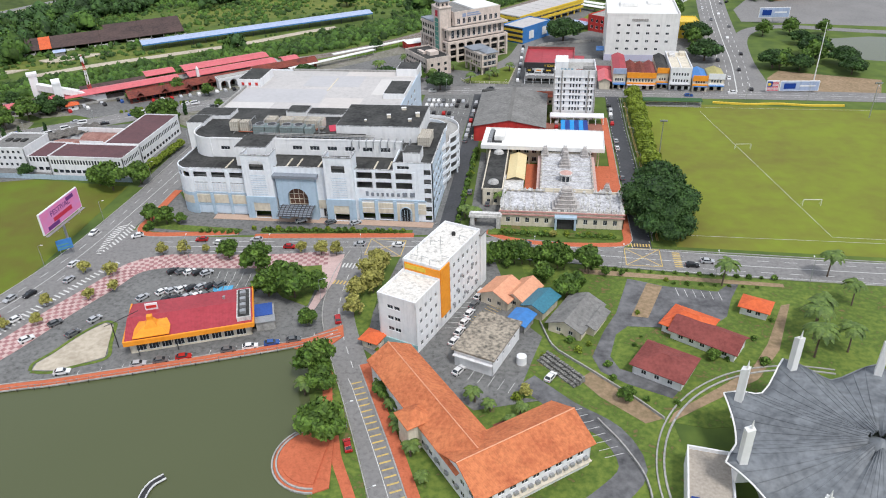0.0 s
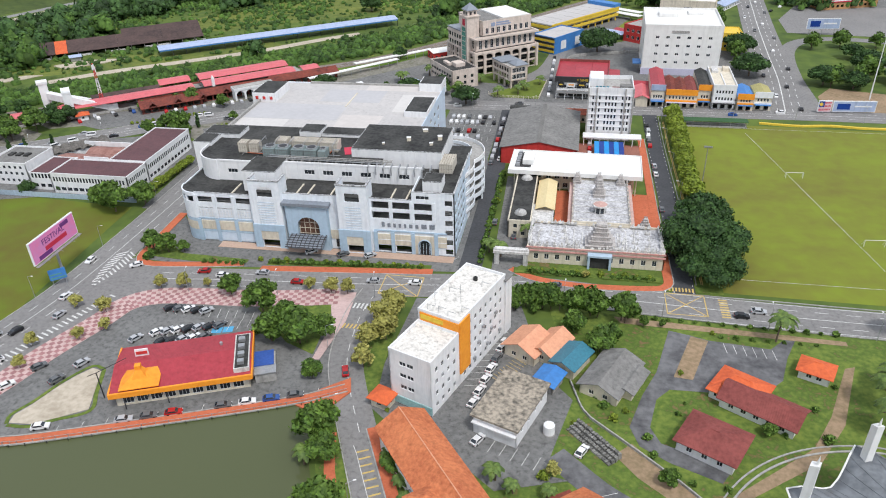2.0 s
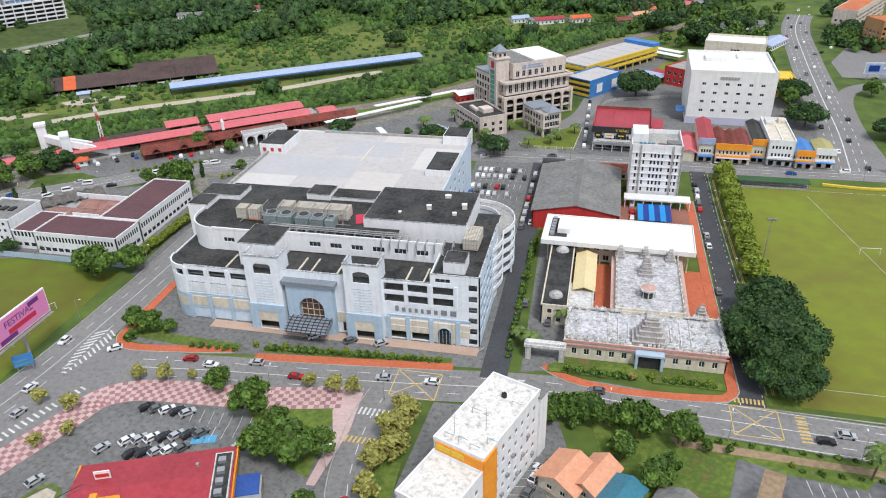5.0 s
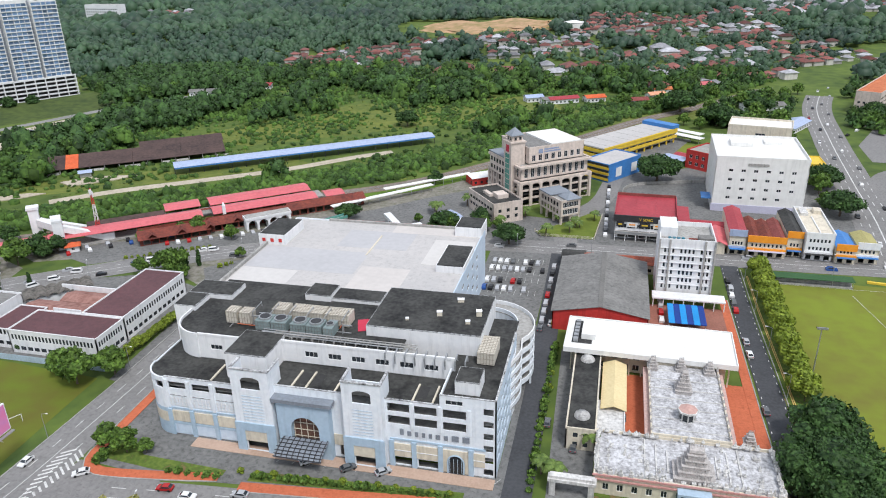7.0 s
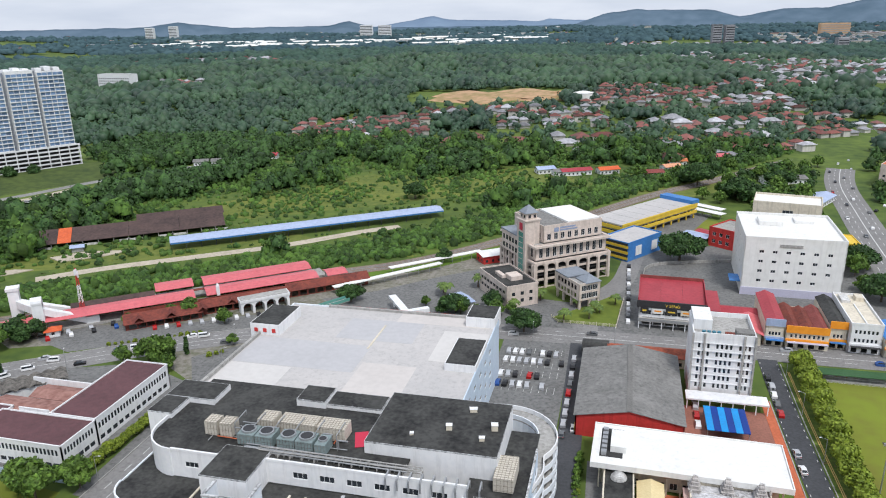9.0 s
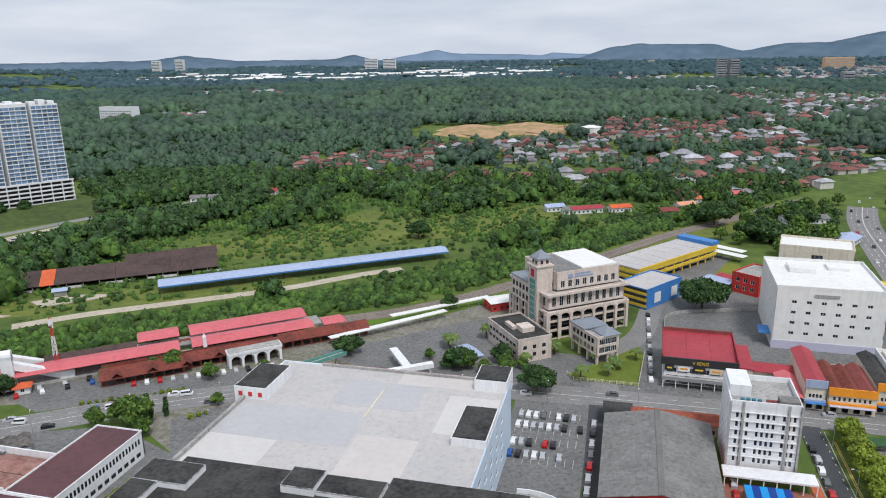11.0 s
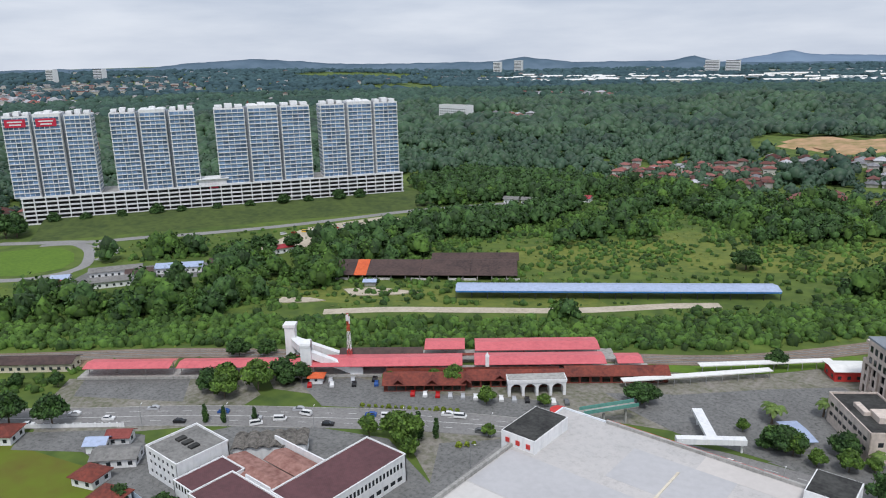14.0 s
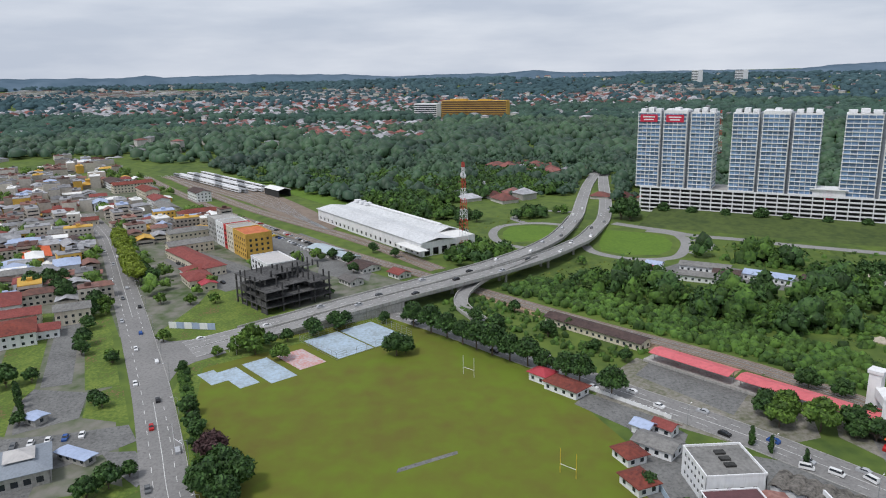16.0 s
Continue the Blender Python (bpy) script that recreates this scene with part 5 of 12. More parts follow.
for i in range(9):
    x = -91.5 + 1.45 * i
    for k in range(6):
        a, b = 1.2 * k / 6, 1.2 * (k + 1) / 6
        canopy.tube((mx(x), my(219 - 6.2 * math.sin(a) / 0.93), 4.2 + 2.6 * (math.cos(a) - 0.36)), (mx(x), my(219 - 6.2 * math.sin(b) / 0.93), 4.2 + 2.6 * (math.cos(b) - 0.36)), 0.13, 5)
for k in range(7):
    a = 1.2 * k / 6
    canopy.tube((mx(-92.2), my(219 - 6.2 * math.sin(a) / 0.93), 4.3 + 2.6 * (math.cos(a) - 0.36)), (mx(-79.4), my(219 - 6.2 * math.sin(a) / 0.93), 4.3 + 2.6 * (math.cos(a) - 0.36)), 0.11, 5)
part("entrance_canopy", canopy, DARKSTEEL, mall, "curved dark steel lattice canopy")
sheet = Shape()
for k in range(6):
    a, b = 1.2 * k / 6, 1.2 * (k + 1) / 6
    ya, yb, za, zb = (my(219 - 6.2 * math.sin(v) / 0.93) for v in (a, b)), None, 0, 0
    ya, yb = list(ya)
    za, zb = (4.1 + 2.6 * (math.cos(v) - 0.36) for v in (a, b))
    sheet.add([(mx(-92), ya, za), (mx(-79.5), ya, za), (mx(-79.5), yb, zb), (mx(-92), yb, zb), (mx(-92), ya, za - 0.05), (mx(-79.5), ya, za - 0.05), (mx(-79.5), yb, zb - 0.05), (mx(-92), yb, zb - 0.05)],
              [(0, 1, 2, 3), (4, 7, 6, 5), (0, 4, 5, 1), (3, 2, 6, 7)])
part("canopy_sheet", sheet, GUNMETAL, mall)
# glazed arched door on the east stretch
door = Shape().box(mx(-49.2), mx(-45.6), my(220.5), my(220.68), 0.2, 3.6)
for i in range(8):
    a_, b_ = math.pi * i / 8, math.pi * (i + 1) / 8
    door.add([(mx(-47.4), my(220.5), 3.6), (mx(-47.4 - 1.8 * math.cos(a_)), my(220.5), 3.6 + 1.8 * math.sin(a_)), (mx(-47.4 - 1.8 * math.cos(b_)), my(220.5), 3.6 + 1.8 * math.sin(b_))], [(0, 1, 2)])
part("arched_door", door, GLASS, mall)
frame_d = Shape()
for i in range(10):
    a_, b_ = math.pi * i / 10, math.pi * (i + 1) / 10
    frame_d.tube((mx(-47.4 - 2 * math.cos(a_)), my(220.5), 3.6 + 2 * math.sin(a_)), (mx(-47.4 - 2 * math.cos(b_)), my(220.5), 3.6 + 2 * math.sin(b_)), 0.2, 5)
frame_d.box(mx(-49.6), mx(-49.2), my(220.4), my(220.69), 0.2, 3.6).box(mx(-45.6), mx(-45.2), my(220.4), my(220.69), 0.2, 3.6)
part("door_frame", frame_d, MALLBLUE, mall)
for k in range(4):
    mbox("door_bar", -48.95 + 1.0 * k, -48.85 + 1.0 * k, 220.42, 220.49, 0.2, 4.6, MALLBLUE)
# raised sign: the brand is shown as plain slim blocks
x = -61.4
for w, h in ((0.95, 1.75), (1.0, 1.3), (0.8, 1.3), (0.8, 1.3), (0.75, 1.3), (1.1, 1.3), (1.0, 1.3), (1.7, 1.6), (1.7, 1.6)):
    part("sign_block", Shape().box(mx(x), mx(x + w), my(220.8), my(220.98), 9.5, 9.5 + h), GUNMETAL, mall)
    x += w + 0.95
# rear block with its wide pale roof
rear_E = [(4 + 8 * i, 7.5 + 8 * i, z, z + 1.7, "g") for i in range(6) for z in (4, 8, 12, 16)]
facade(mall, (mx(-60), my(268)), (mx(-60), my(330)), 0, 21.2, rear_E, PALEBLUE)
facade(mall, (mx(-60), my(330)), (mx(-136), my(330)), 0, 21.2, [(4 + 8 * i, 8 + 8 * i, z, z + 1.6, "g") for i in range(8) for z in (8, 14)], MALL)
facade(mall, (mx(-136), my(330)), (mx(-136), my(268)), 0, 21.2, [(4 + 9 * i, 8 + 9 * i, z, z + 1.6, "g") for i in range(5) for z in (8, 14)], MALL)
mbox("rear_front_wall", -135.6, -60, 267.6, 268, 17, 21.2, WHITE)
part("wide_roof", Shape().box(mx(-135.6), mx(-60.4), my(268), my(329.6), 20.3, 20.7), PALE, mall, "wide pale grey concrete roof")
tones = [mat("roof_patch_" + k, c, tuple(v * 0.9 for v in c), 0.85, big=0.06, small=0.6) for k, c in (("grey", (0.47, 0.465, 0.475)), ("white", (0.59, 0.57, 0.55)), ("warm", (0.57, 0.535, 0.51)))]
for i, (x0, x1, y0, y1) in enumerate(((-135, -96, 284, 302), (-135, -115, 269, 283.5), (-95, -78, 269, 291), (-110, -84, 306, 322), (-76, -61, 296, 318), (-94, -62, 322, 329))):
    mbox("roof_patch", x0, x1, y0, y1, 20.702, 20.72 + 0.004 * i, tones[i % 3])
mbox("roof_seam", -97, -96.4, 300, 318, 20.72, 20.9, CREAM)
edge = Shape()
edge.box(mx(-136.3), mx(-135.4), my(268.1), my(303.4), 20.7, 21.7).box(mx(-122), mx(-60), my(329.4), my(330.2), 20.7, 21.5)
part("roof_edge_wall", edge, CONC, mall)
mbox("roof_edge_trim", -122, -75, 330.2, 330.5, 20.6, 21.4, REDWALL)
for x0, x1, y0, y1, z1 in ((-139, -128.6, 303.5, 320, 24.4), (-70, -60.1, 323, 334, 24.2), (-69.5, -60.1, 291, 309, 23.0)):
    mbox("stair_tower", x0, x1, y0, y1, 18 if x0 > -100 else 0, z1, WHITE)
    mbox("stair_roof", x0 + 0.3, x1 - 0.3, y0 + 0.3, y1 - 0.3, z1 - 0.05, z1 + 0.12, BLACKROOF)
red_win = Shape()
for i in range(3):
    red_win.box(mx(-137.6 + 3.2 * i), mx(-136.4 + 3.2 * i), my(303.3), my(303.48), 21.6, 22.9)
part("red_window", red_win, REDWALL, mall)
# curved car ramp at the east side
def ramp_curve(r):
    return [(mx(-38), my(244)), (mx(-36 + (r - 14) * 0.3), my(252))] + [(mx(-48 + r * math.cos(a)), my(266 + r * math.sin(a))) for a in np.linspace(-0.6, 1.75, 12)]


for i, z in enumerate((3.2, 6.6, 10.0, 13.4, 17.0)):
    s = Shape()
    ribbon(s, ramp_curve(13.6), 4.6, -0.2, z, 0.35, 2)
    part("ramp_deck", s, CONC, mall)
    s = Shape()
    ribbon(s, ramp_curve(14.0), 0.15, -0.15, z + 1.15, 1.5, 2)
    part("ramp_parapet", s, MALL if i < 4 else WHITE, mall)
core_s = Shape()
ribbon(core_s, ramp_curve(9.2), 0.15, -0.15, 18.2, 18.2, 2)
part("ramp_inner_wall", core_s, MALL, mall)
posts = Shape()
for x, y in ramp_curve(13.7)[::2]:
    posts.box(x - 0.3, x + 0.3, y - 0.3, y + 0.3, 0, 17)
part("ramp_post", posts, MALL, mall)
mbox("apron", -118, -37.6, 216.6, 220.3, 0.0, 0.16, mat("tan_apron_tiles", (0.50, 0.36, 0.28), (0.40, 0.28, 0.21), stripe=("X", 0.5, 1)))

mat("tank_rib_paint", (0.30, 0.27, 0.22), (0.20, 0.18, 0.15))
# rooftop plant: cooling towers, chillers, pipes
def cooling_box(x, y, z, w, d, h, label, material, fans):
    t = thing("cooling_unit", x, y, z, 0, label, "cooling unit", "rooftop cooling units")
    part("casing", Shape().box(-w / 2, w / 2, -d / 2, d / 2, 0.3, h), material, t)
    legs = Shape()
    for sx in (-1, 1):
        for sy in (-1, 1):
            legs.box(sx * (w / 2 - 0.2) - 0.08, sx * (w / 2 - 0.2) + 0.08, sy * (d / 2 - 0.2) - 0.08, sy * (d / 2 - 0.2) + 0.08, 0, 0.3)
    part("base_frame", legs, DARKSTEEL, t)
    ribs = Shape()
    for i in range(int(w / 0.8) + 1):
        ribs.box(-w / 2 + 0.8 * i - 0.04, -w / 2 + 0.8 * i + 0.04, -d / 2 - 0.06, -d / 2, 0.4, h - 0.1)
    for k in range(3):
        ribs.box(-w / 2, w / 2, -d / 2 - 0.05, -d / 2 - 0.005, 0.6 + k * (h - 1) / 2, 0.66 + k * (h - 1) / 2)
    if not fans:
        for i in range(int(w / 0.8) + 1):
            ribs.box(-w / 2 + 0.8 * i - 0.05, -w / 2 + 0.8 * i + 0.05, -d / 2, d / 2, h, h + 0.06)
        for i in range(int(d / 0.8) + 1):
            ribs.box(-w / 2, w / 2, -d / 2 + 0.8 * i - 0.05, -d / 2 + 0.8 * i + 0.05, h, h + 0.055)
    part("rib", ribs, MATS["grey_rubble"] if fans else MATS["tank_rib_paint"], t)
    for i in range(fans):
        c = Shape().tube((-w / 2 + w * (i + 0.5) / fans, 0, h), (-w / 2 + w * (i + 0.5) / fans, 0, h + 0.5), min(w / fans, d) * 0.42, 14)
        f = part("fan_cowl", c, STEEL, t)
        part("fan_grille", Shape().tube((-w / 2 + w * (i + 0.5) / fans, 0, h + 0.5), (-w / 2 + w * (i + 0.5) / fans, 0, h + 0.53), min(w / fans, d) * 0.34, 12), DARKSTEEL, f)
    return t


tank_mat = mat("cream_panel_tank", (0.60, 0.56, 0.48), (0.46, 0.42, 0.36), 0.8, small=2)
green_mat = mat("greyish_green_casing", (0.23, 0.29, 0.29), (0.16, 0.2, 0.2), 0.6)
for x, w in ((-102.3, 4.2), (-94.2, 9.8), (-85.4, 7.0)):
    cooling_box(x, 246, 24.4, w, 4.6, 3.6, "cream sectional water tank on the mall roof", tank_mat, 0)
for x in (-104.4, -99.8, -94.2, -89.6):
    cooling_box(x, 239.8, 24.4, 4.3, 4.4, 3.1, "grey-green cooling tower with a fan on top", green_mat, 1)
cooling_box(-85.5, 239.6, 24.4, 2.6, 4.4, 3.0, "slim grey-green cooling tower on the roof", green_mat, 1)
for x in (-114.8, -110.8):
    cooling_box(x, 241.6, 24.4, 3.2, 3.6, 3.8, "pale box cooling unit on the mall roof", tank_mat, 0)
cooling_box(-43.0, 241.5, 21.5, 4.4, 9, 3.6, "large cream panelled water tank on the roof", tank_mat, 0)
pipes = thing("roof_pipework", -80, 238, 24.4, 0, "grey steel pipes and gantry along the mall roof", "pipework")
for k in range(4):
    part("pipe", Shape().tube((-24, -2.4 + 0.6 * k, 0.7 + 0.25 * (k % 2)), (16, -3.0 + 0.6 * k, 0.7 + 0.25 * (k % 2)), 0.17, 7), STEEL, pipes)
for i in range(14):
    part("pipe_bracket", Shape().box(-24 + 3 * i, -23.8 + 3 * i, -3.3, -0.2, 0, 0.6), CONC, pipes)
for i in range(9):
    x = 12 + 2.6 * i
    hoop = Shape()
    hoop.tube((x, -6, 0.0 - 2), (x, -6, 0.6), 0.22, 7).tube((x, -6, 0.6), (x, -3.4, 1.1), 0.22, 7).tube((x, -3.4, 1.1), (x, -3.4, -0.6), 0.22, 7)
    part("bent_pipe", hoop, STEEL, pipes)
for i in range(7):
    part("pipe_riser", Shape().tube((-30 + 4.6 * i, 3 + (i % 3), 0), (-30 + 4.6 * i, 3 + (i % 3), 2.4), 0.2, 7).tube((-30 + 4.6 * i, 3 + (i % 3), 2.4), (-27.5 + 4.6 * i, 3 + (i % 3), 2.4), 0.2, 7), STEEL, pipes)

for k, (x0, y0, x1, y1) in enumerate(((-36, 4, -28, 2), (-36, 3, -34, 9), (-33, 1.5, -24, 1.2), (-30, 8.5, -8, 8.8), (-26, 2.2, 0, 2.4), (-38, 6, -26, 6.6), (-4, 4, -4, 9), (-34, 1, -34, -1))):
    part("floor_pipe", Shape().tube((x0, y0, 0.35 + 0.05 * k), (x1, y1, 0.35 + 0.05 * k), 0.13, 6), (STEEL, BRICKRED)[k % 4 == 2], pipes)
for i in range(6):
    x = -28.5 + 5.2 * i
    part("pipe_frame", Shape().tube((x, 2.4, 0), (x, 2.4, 4.0), 0.12, 6).tube((x, 2.4, 4.0), (x, 8, 4.3), 0.12, 6).tube((x, 8, 4.3), (x, 8, 3), 0.12, 6), STEEL, pipes)
gantry = thing("roof_gantry", -80, 235.4, 24.4, 0, "long pale steel pipe rack on the mall roof edge", "pipe rack")
for z in (0.5, 1.1):
    part("rack_rail", Shape().box(-20, 19, -0.12, 0.12, z, z + 0.16), CONC, gantry)
    part("rack_rail", Shape().box(-20, 19, 1.1, 1.34, z, z + 0.16), CONC, gantry)
for i in range(20):
    part("rack_frame", Shape().box(-19.8 + 2.05 * i, -19.65 + 2.05 * i, -0.12, 1.34, 0, 0.5).box(-19.8 + 2.05 * i, -19.65 + 2.05 * i, -0.1, 1.3, 1.26, 1.36), CONC, gantry)
mat_red = thing("roof_sheet", -78.5, 246, 24.42, 20, "red plastic sheeting lying on the mall roof", "sheet")
part("sheet", Shape().box(-1.6, 1.6, -3.2, 3.2, 0.0, 0.12), REDPRINT, mat_red)
for x, y, w, d, h in ((-58, 250, 1.4, 1.2, 1.2), (-49.6, 247, 1.2, 1.0, 0.8), (-47.5, 252, 1.5, 1.5, 1.4), (-66, 246, 0.8, 0.8, 0.5), (-54, 259, 1.8, 1.2, 0.8)):
    t = thing("roof_box", x, y, 27.56, 12, "small pale service box on the black roof", "service box", "roof service boxes")
    part("casing", Shape().box(-w / 2, w / 2, -d / 2, d / 2, 0, h), CREAM, t)
    part("lid", Shape().box(-w / 2 - 0.08, w / 2 + 0.08, -d / 2 - 0.08, d / 2 + 0.08, h, h + 0.08), WHITE, t)

# ---- temple quarter ----
carved = mat("carved_grey_stucco", (0.55, 0.52, 0.50), (0.30, 0.28, 0.27), 0.9, big=0.6, small=3, bump=0.6)
TEMPLEROOF = mat("black_streaked_white_roof", (0.64, 0.64, 0.66), (0.27, 0.265, 0.27), 0.85, big=0.3, small=1.4, mottle=0.55, streak=0.6)
temple = thing("temple", 6, 250, 0, 0, "weathered white temple with carved towers and a flat stained roof", "temple")
block(temple, -20.5, 21.5, -29, -12, 0, 5.2, CREAM, S=grid(42, 12, 1.4, [1.4], 1.9), E=grid(17, 4, 1.4, [1.4], 1.9), W=grid(17, 4, 1.4, [1.4], 1.9), roof=TEMPLEROOF, parapet=0.7)
block(temple, -7.2, 12, -11.98, 22, 0, 6.0, CREAM, E=grid(34, 8, 1.4, [1.8], 1.9), W=grid(34, 8, 1.4, [1.8], 1.9), roof=TEMPLEROOF, parapet=0.6)
block(temple, -20.5, -13.5, -11.98, 2, 0, 4.6, DIRTYWHITE, roof=DIRTYWHITE, parapet=0.4)
part("pink_cornice", Shape().box(-20.8, 21.8, -29.5, -29.1, 4.3, 4.7).box(-20.8, 21.8, -29.4, -29.1, 5.5, 5.95), mat("pink_trim", (0.62, 0.33, 0.30)), temple)
for x in (-8.6, 12.02):
    part("side_gallery", Shape().box(x, x + 1.38, -11, 21, 4.6, 5.2), mat("pink_ledge", (0.60, 0.42, 0.38)) if x < 0 else MATS["pink_ledge"], temple)
for x in (-7.0, 11.8):
    for i in range(11):
        part("roof_pot", Shape().tube((x, -10.5 + 3.1 * i, 6.6), (x, -10.5 + 3.1 * i, 7.2), 0.42, 7, 0.3).tube((x, -10.5 + 3.1 * i, 7.2), (x, -10.5 + 3.1 * i, 7.9), 0.16, 6, 0.04), carved, temple)
for i in range(7):
    part("roof_ridge", Shape().box(-6.6, 11.4, -9 + 4.6 * i, -8.8 + 4.6 * i, 6.0, 6.22), DIRTYWHITE, temple)
for i in range(18):
    x = -19 + 2.3 * i
    if abs(x - 1) > 4.5:
        part("roof_figure", Shape().box(x - 0.5, x + 0.5, -29.2, -28.4, 5.9, 6.9).box(x - 0.25, x + 0.25, -29, -28.6, 6.9, 7.7), DIRTYWHITE, temple)


def gopuram(parent, x, y, z, w, d, tiers, step, shrink, name="gopuram"):
    """A stepped carved tower: tiers of small niches and a barrel vault on top."""
    s = Shape()
    rng = random.Random(int(x * 7 + y * 3))
    for i in range(tiers):
        k = shrink ** i
        a, b, z0 = w * k / 2, d * k / 2, z + step * i
        s.box(x - a, x + a, y - b, y + b, z0, z0 + step * 0.82)
        s.box(x - a - 0.18, x + a + 0.18, y - b - 0.18, y + b + 0.18, z0 + step * 0.82, z0 + step)
        n = max(3, int(2 * a / 0.75))
        for j in range(n):
            xx = x - a + 2 * a * (j + 0.5) / n
            h = step * (0.55 + 0.35 * rng.random())
            for yy in (y - b - 0.16, y + b - 0.12):
                s.box(xx - 0.2, xx + 0.2, yy, yy + 0.28, z0 + 0.02, z0 + h)
    k = shrink ** tiers
    zt = z + tiers * step
    s.tube((x - w * k * 0.55, y, zt + d * k * 0.3), (x + w * k * 0.55, y, zt + d * k * 0.3), d * k * 0.5, 10)
    for j in range(5):
        xx = x - w * k * 0.45 + w * k * 0.9 * j / 4
        s.tube((xx, y, zt + d * k * 0.7), (xx, y, zt + d * k * 0.7 + 0.9), 0.14, 6, 0.03)
    part(name, s, carved, parent, "carved grey-white tower in tiers")


orn = Shape()
orn_rng = random.Random(44)
for k in range(230):
    side = k % 5
    if side < 2:
        x, y, z = orn_rng.uniform(-20, 21), (-28.2, -12.8)[side] + orn_rng.uniform(-0.3, 0.3), 5.9
    elif side < 4:
        x, y, z = (-20.0, 21.0)[side - 2] + orn_rng.uniform(-0.3, 0.3), orn_rng.uniform(-28, -13), 5.9
    else:
        x, y, z = orn_rng.choice([-17, -13, -9, -5, 9, 13, 17]) + orn_rng.uniform(-1, 1), orn_rng.uniform(-27, -14), 5.2
    w, h = orn_rng.uniform(0.22, 0.5), orn_rng.uniform(0.5, 1.5)
    orn.box(x - w, x + w, y - w, y + w, z, z + 0.4 * h)
    orn.tube((x, y, z + 0.4 * h), (x, y, z + h), w * 0.8, 6, 0.08)
tagged(part("roof_ornament", orn, DIRTYWHITE, temple, "small weathered white roof figures"), kind="stuff")
ledges = Shape()
for i in range(4):
    a, b = 3 + 2.6 * i, 1.6 + 1.7 * i
    for sx in (-1, 1):
        ledges.box(2 + sx * a - 0.16, 2 + sx * a + 0.16, -21.5 - b, -21.5 + b + 1.5, 5.2, 5.55)
part("roof_ledge", ledges, DIRTYWHITE, temple)
gopuram(temple, 2, -24.5, 5.2, 9, 6.5, 5, 1.35, 0.80)
# Dark box before the wall paints the shade of a doorway.
part("entrance", Shape().box(-0.8, 4.8, -30.3, -29.1, 0, 3.8), SHADOW, temple)
part("entrance_porch", Shape().box(-1.6, -0.9, -31.2, -29.1, 0, 4.4).box(4.9, 5.6, -31.2, -29.1, 0, 4.4).box(-1.7, 5.7, -31.4, -29.1, 4.4, 5.0), MALLBLUE, temple)
gopuram(temple, 1.8, 9.5, 6.0, 4.2, 4.2, 5, 1.1, 0.8)
gopuram(temple, -6, 19.5, 6.0, 2.8, 2.8, 3, 0.9, 0.75)
gopuram(temple, 9.5, 19.5, 6.0, 2.8, 2.8, 3, 0.9, 0.75)
gopuram(temple, 1.8, 20, 6.0, 2.8, 2.8, 3, 0.9, 0.75)
gopuram(temple, 17, -7, 3.0, 2.8, 2.8, 3, 0.9, 0.75)
kiosk = Shape()
for i in range(8):
    a = i * math.pi / 4
    kiosk.tube((2 + 2.0 * math.cos(a), -3.5 + 2.0 * math.sin(a), 6.0), (2 + 2.0 * math.cos(a), -3.5 + 2.0 * math.sin(a), 8.6), 0.16)
kiosk.tube((2, -3.5, 8.6), (2, -3.5, 9.1), 2.7, 8)
part("roof_kiosk", kiosk, DIRTYWHITE, temple)
part("kiosk_roof", Shape().tube((2, -3.5, 9.1), (2, -3.5, 10.0), 2.4, 8, 0.5), mat("faded_pink_dome", (0.58, 0.38, 0.33), (0.45, 0.28, 0.25)), temple)
part("kiosk_glass", Shape().tube((2, -3.5, 6.05), (2, -3.5, 8.5), 1.7, 8), GLASS, temple)
garden = Shape()
for x in (-15, 12):
    garden.box(x - 9, x + 9, -36.5, -33.5, 0.0, 0.5)
part("planter", garden, LAWN, temple)

gate = thing("temple_gate", -19.5, 219, 0, 0, "small white carved gateway beside the temple", "gate")
for x in (-5, 4):
    part("gate_post", Shape().box(x, x + 1.4, -1, 1, 0, 4.2), DIRTYWHITE, gate)
part("gate_beam", Shape().box(-5.4, 5.8, -1.2, 1.2, 4.2, 5.0).box(-5.0, 5.4, -0.8, 0.8, 5.0, 5.7), DIRTYWHITE, gate)

FAR[0] = True
annex = thing("temple_annex", -18, 256, 0, 0, "cream side block with a black roof and white domes", "building")
block(annex, -4.2, 3.4, -20, 20, 0, 6.2, CREAM, S=grid(7.6, 2, 1.2, [1, 3.8], 1.4), W=grid(40, 10, 1.3, [1, 3.8], 1.4), roof=BLACKROOF, parapet=0.5)
for y in (-14, 14):
    dome = Shape()
    for i in range(6):
        a, b = math.pi / 2 * i / 6, math.pi / 2 * (i + 1) / 6
        dome.tube((-0.4, y, 6.2 + 1.5 * math.sin(a)), (-0.4, y, 6.2 + 1.5 * math.sin(b)), 2.1 * math.cos(a) + 0.02, 18, 2.1 * math.cos(b) + 0.02)
    part("dome", dome, DIRTYWHITE, annex, smooth=True)
canopy_y = thing("entrance_canopy", -10.5, 258, 0, 0, "pale yellow sheet canopy beside the temple hall", "canopy")
part("canopy_roof", Shape().gable(-3.2, 3.2, -10, 13, 5.0, 1.2, 0.2, along="y"), mat("pale_yellow_sheet", (0.72, 0.60, 0.34), (0.62, 0.50, 0.27), 0.6), canopy_y)
for x in (-3, 3):
    for y in (-9.5, -2, 5, 12.5):
        part("post", Shape().tube((x, y, 0), (x, y, 5.0), 0.12), STEEL, canopy_y)
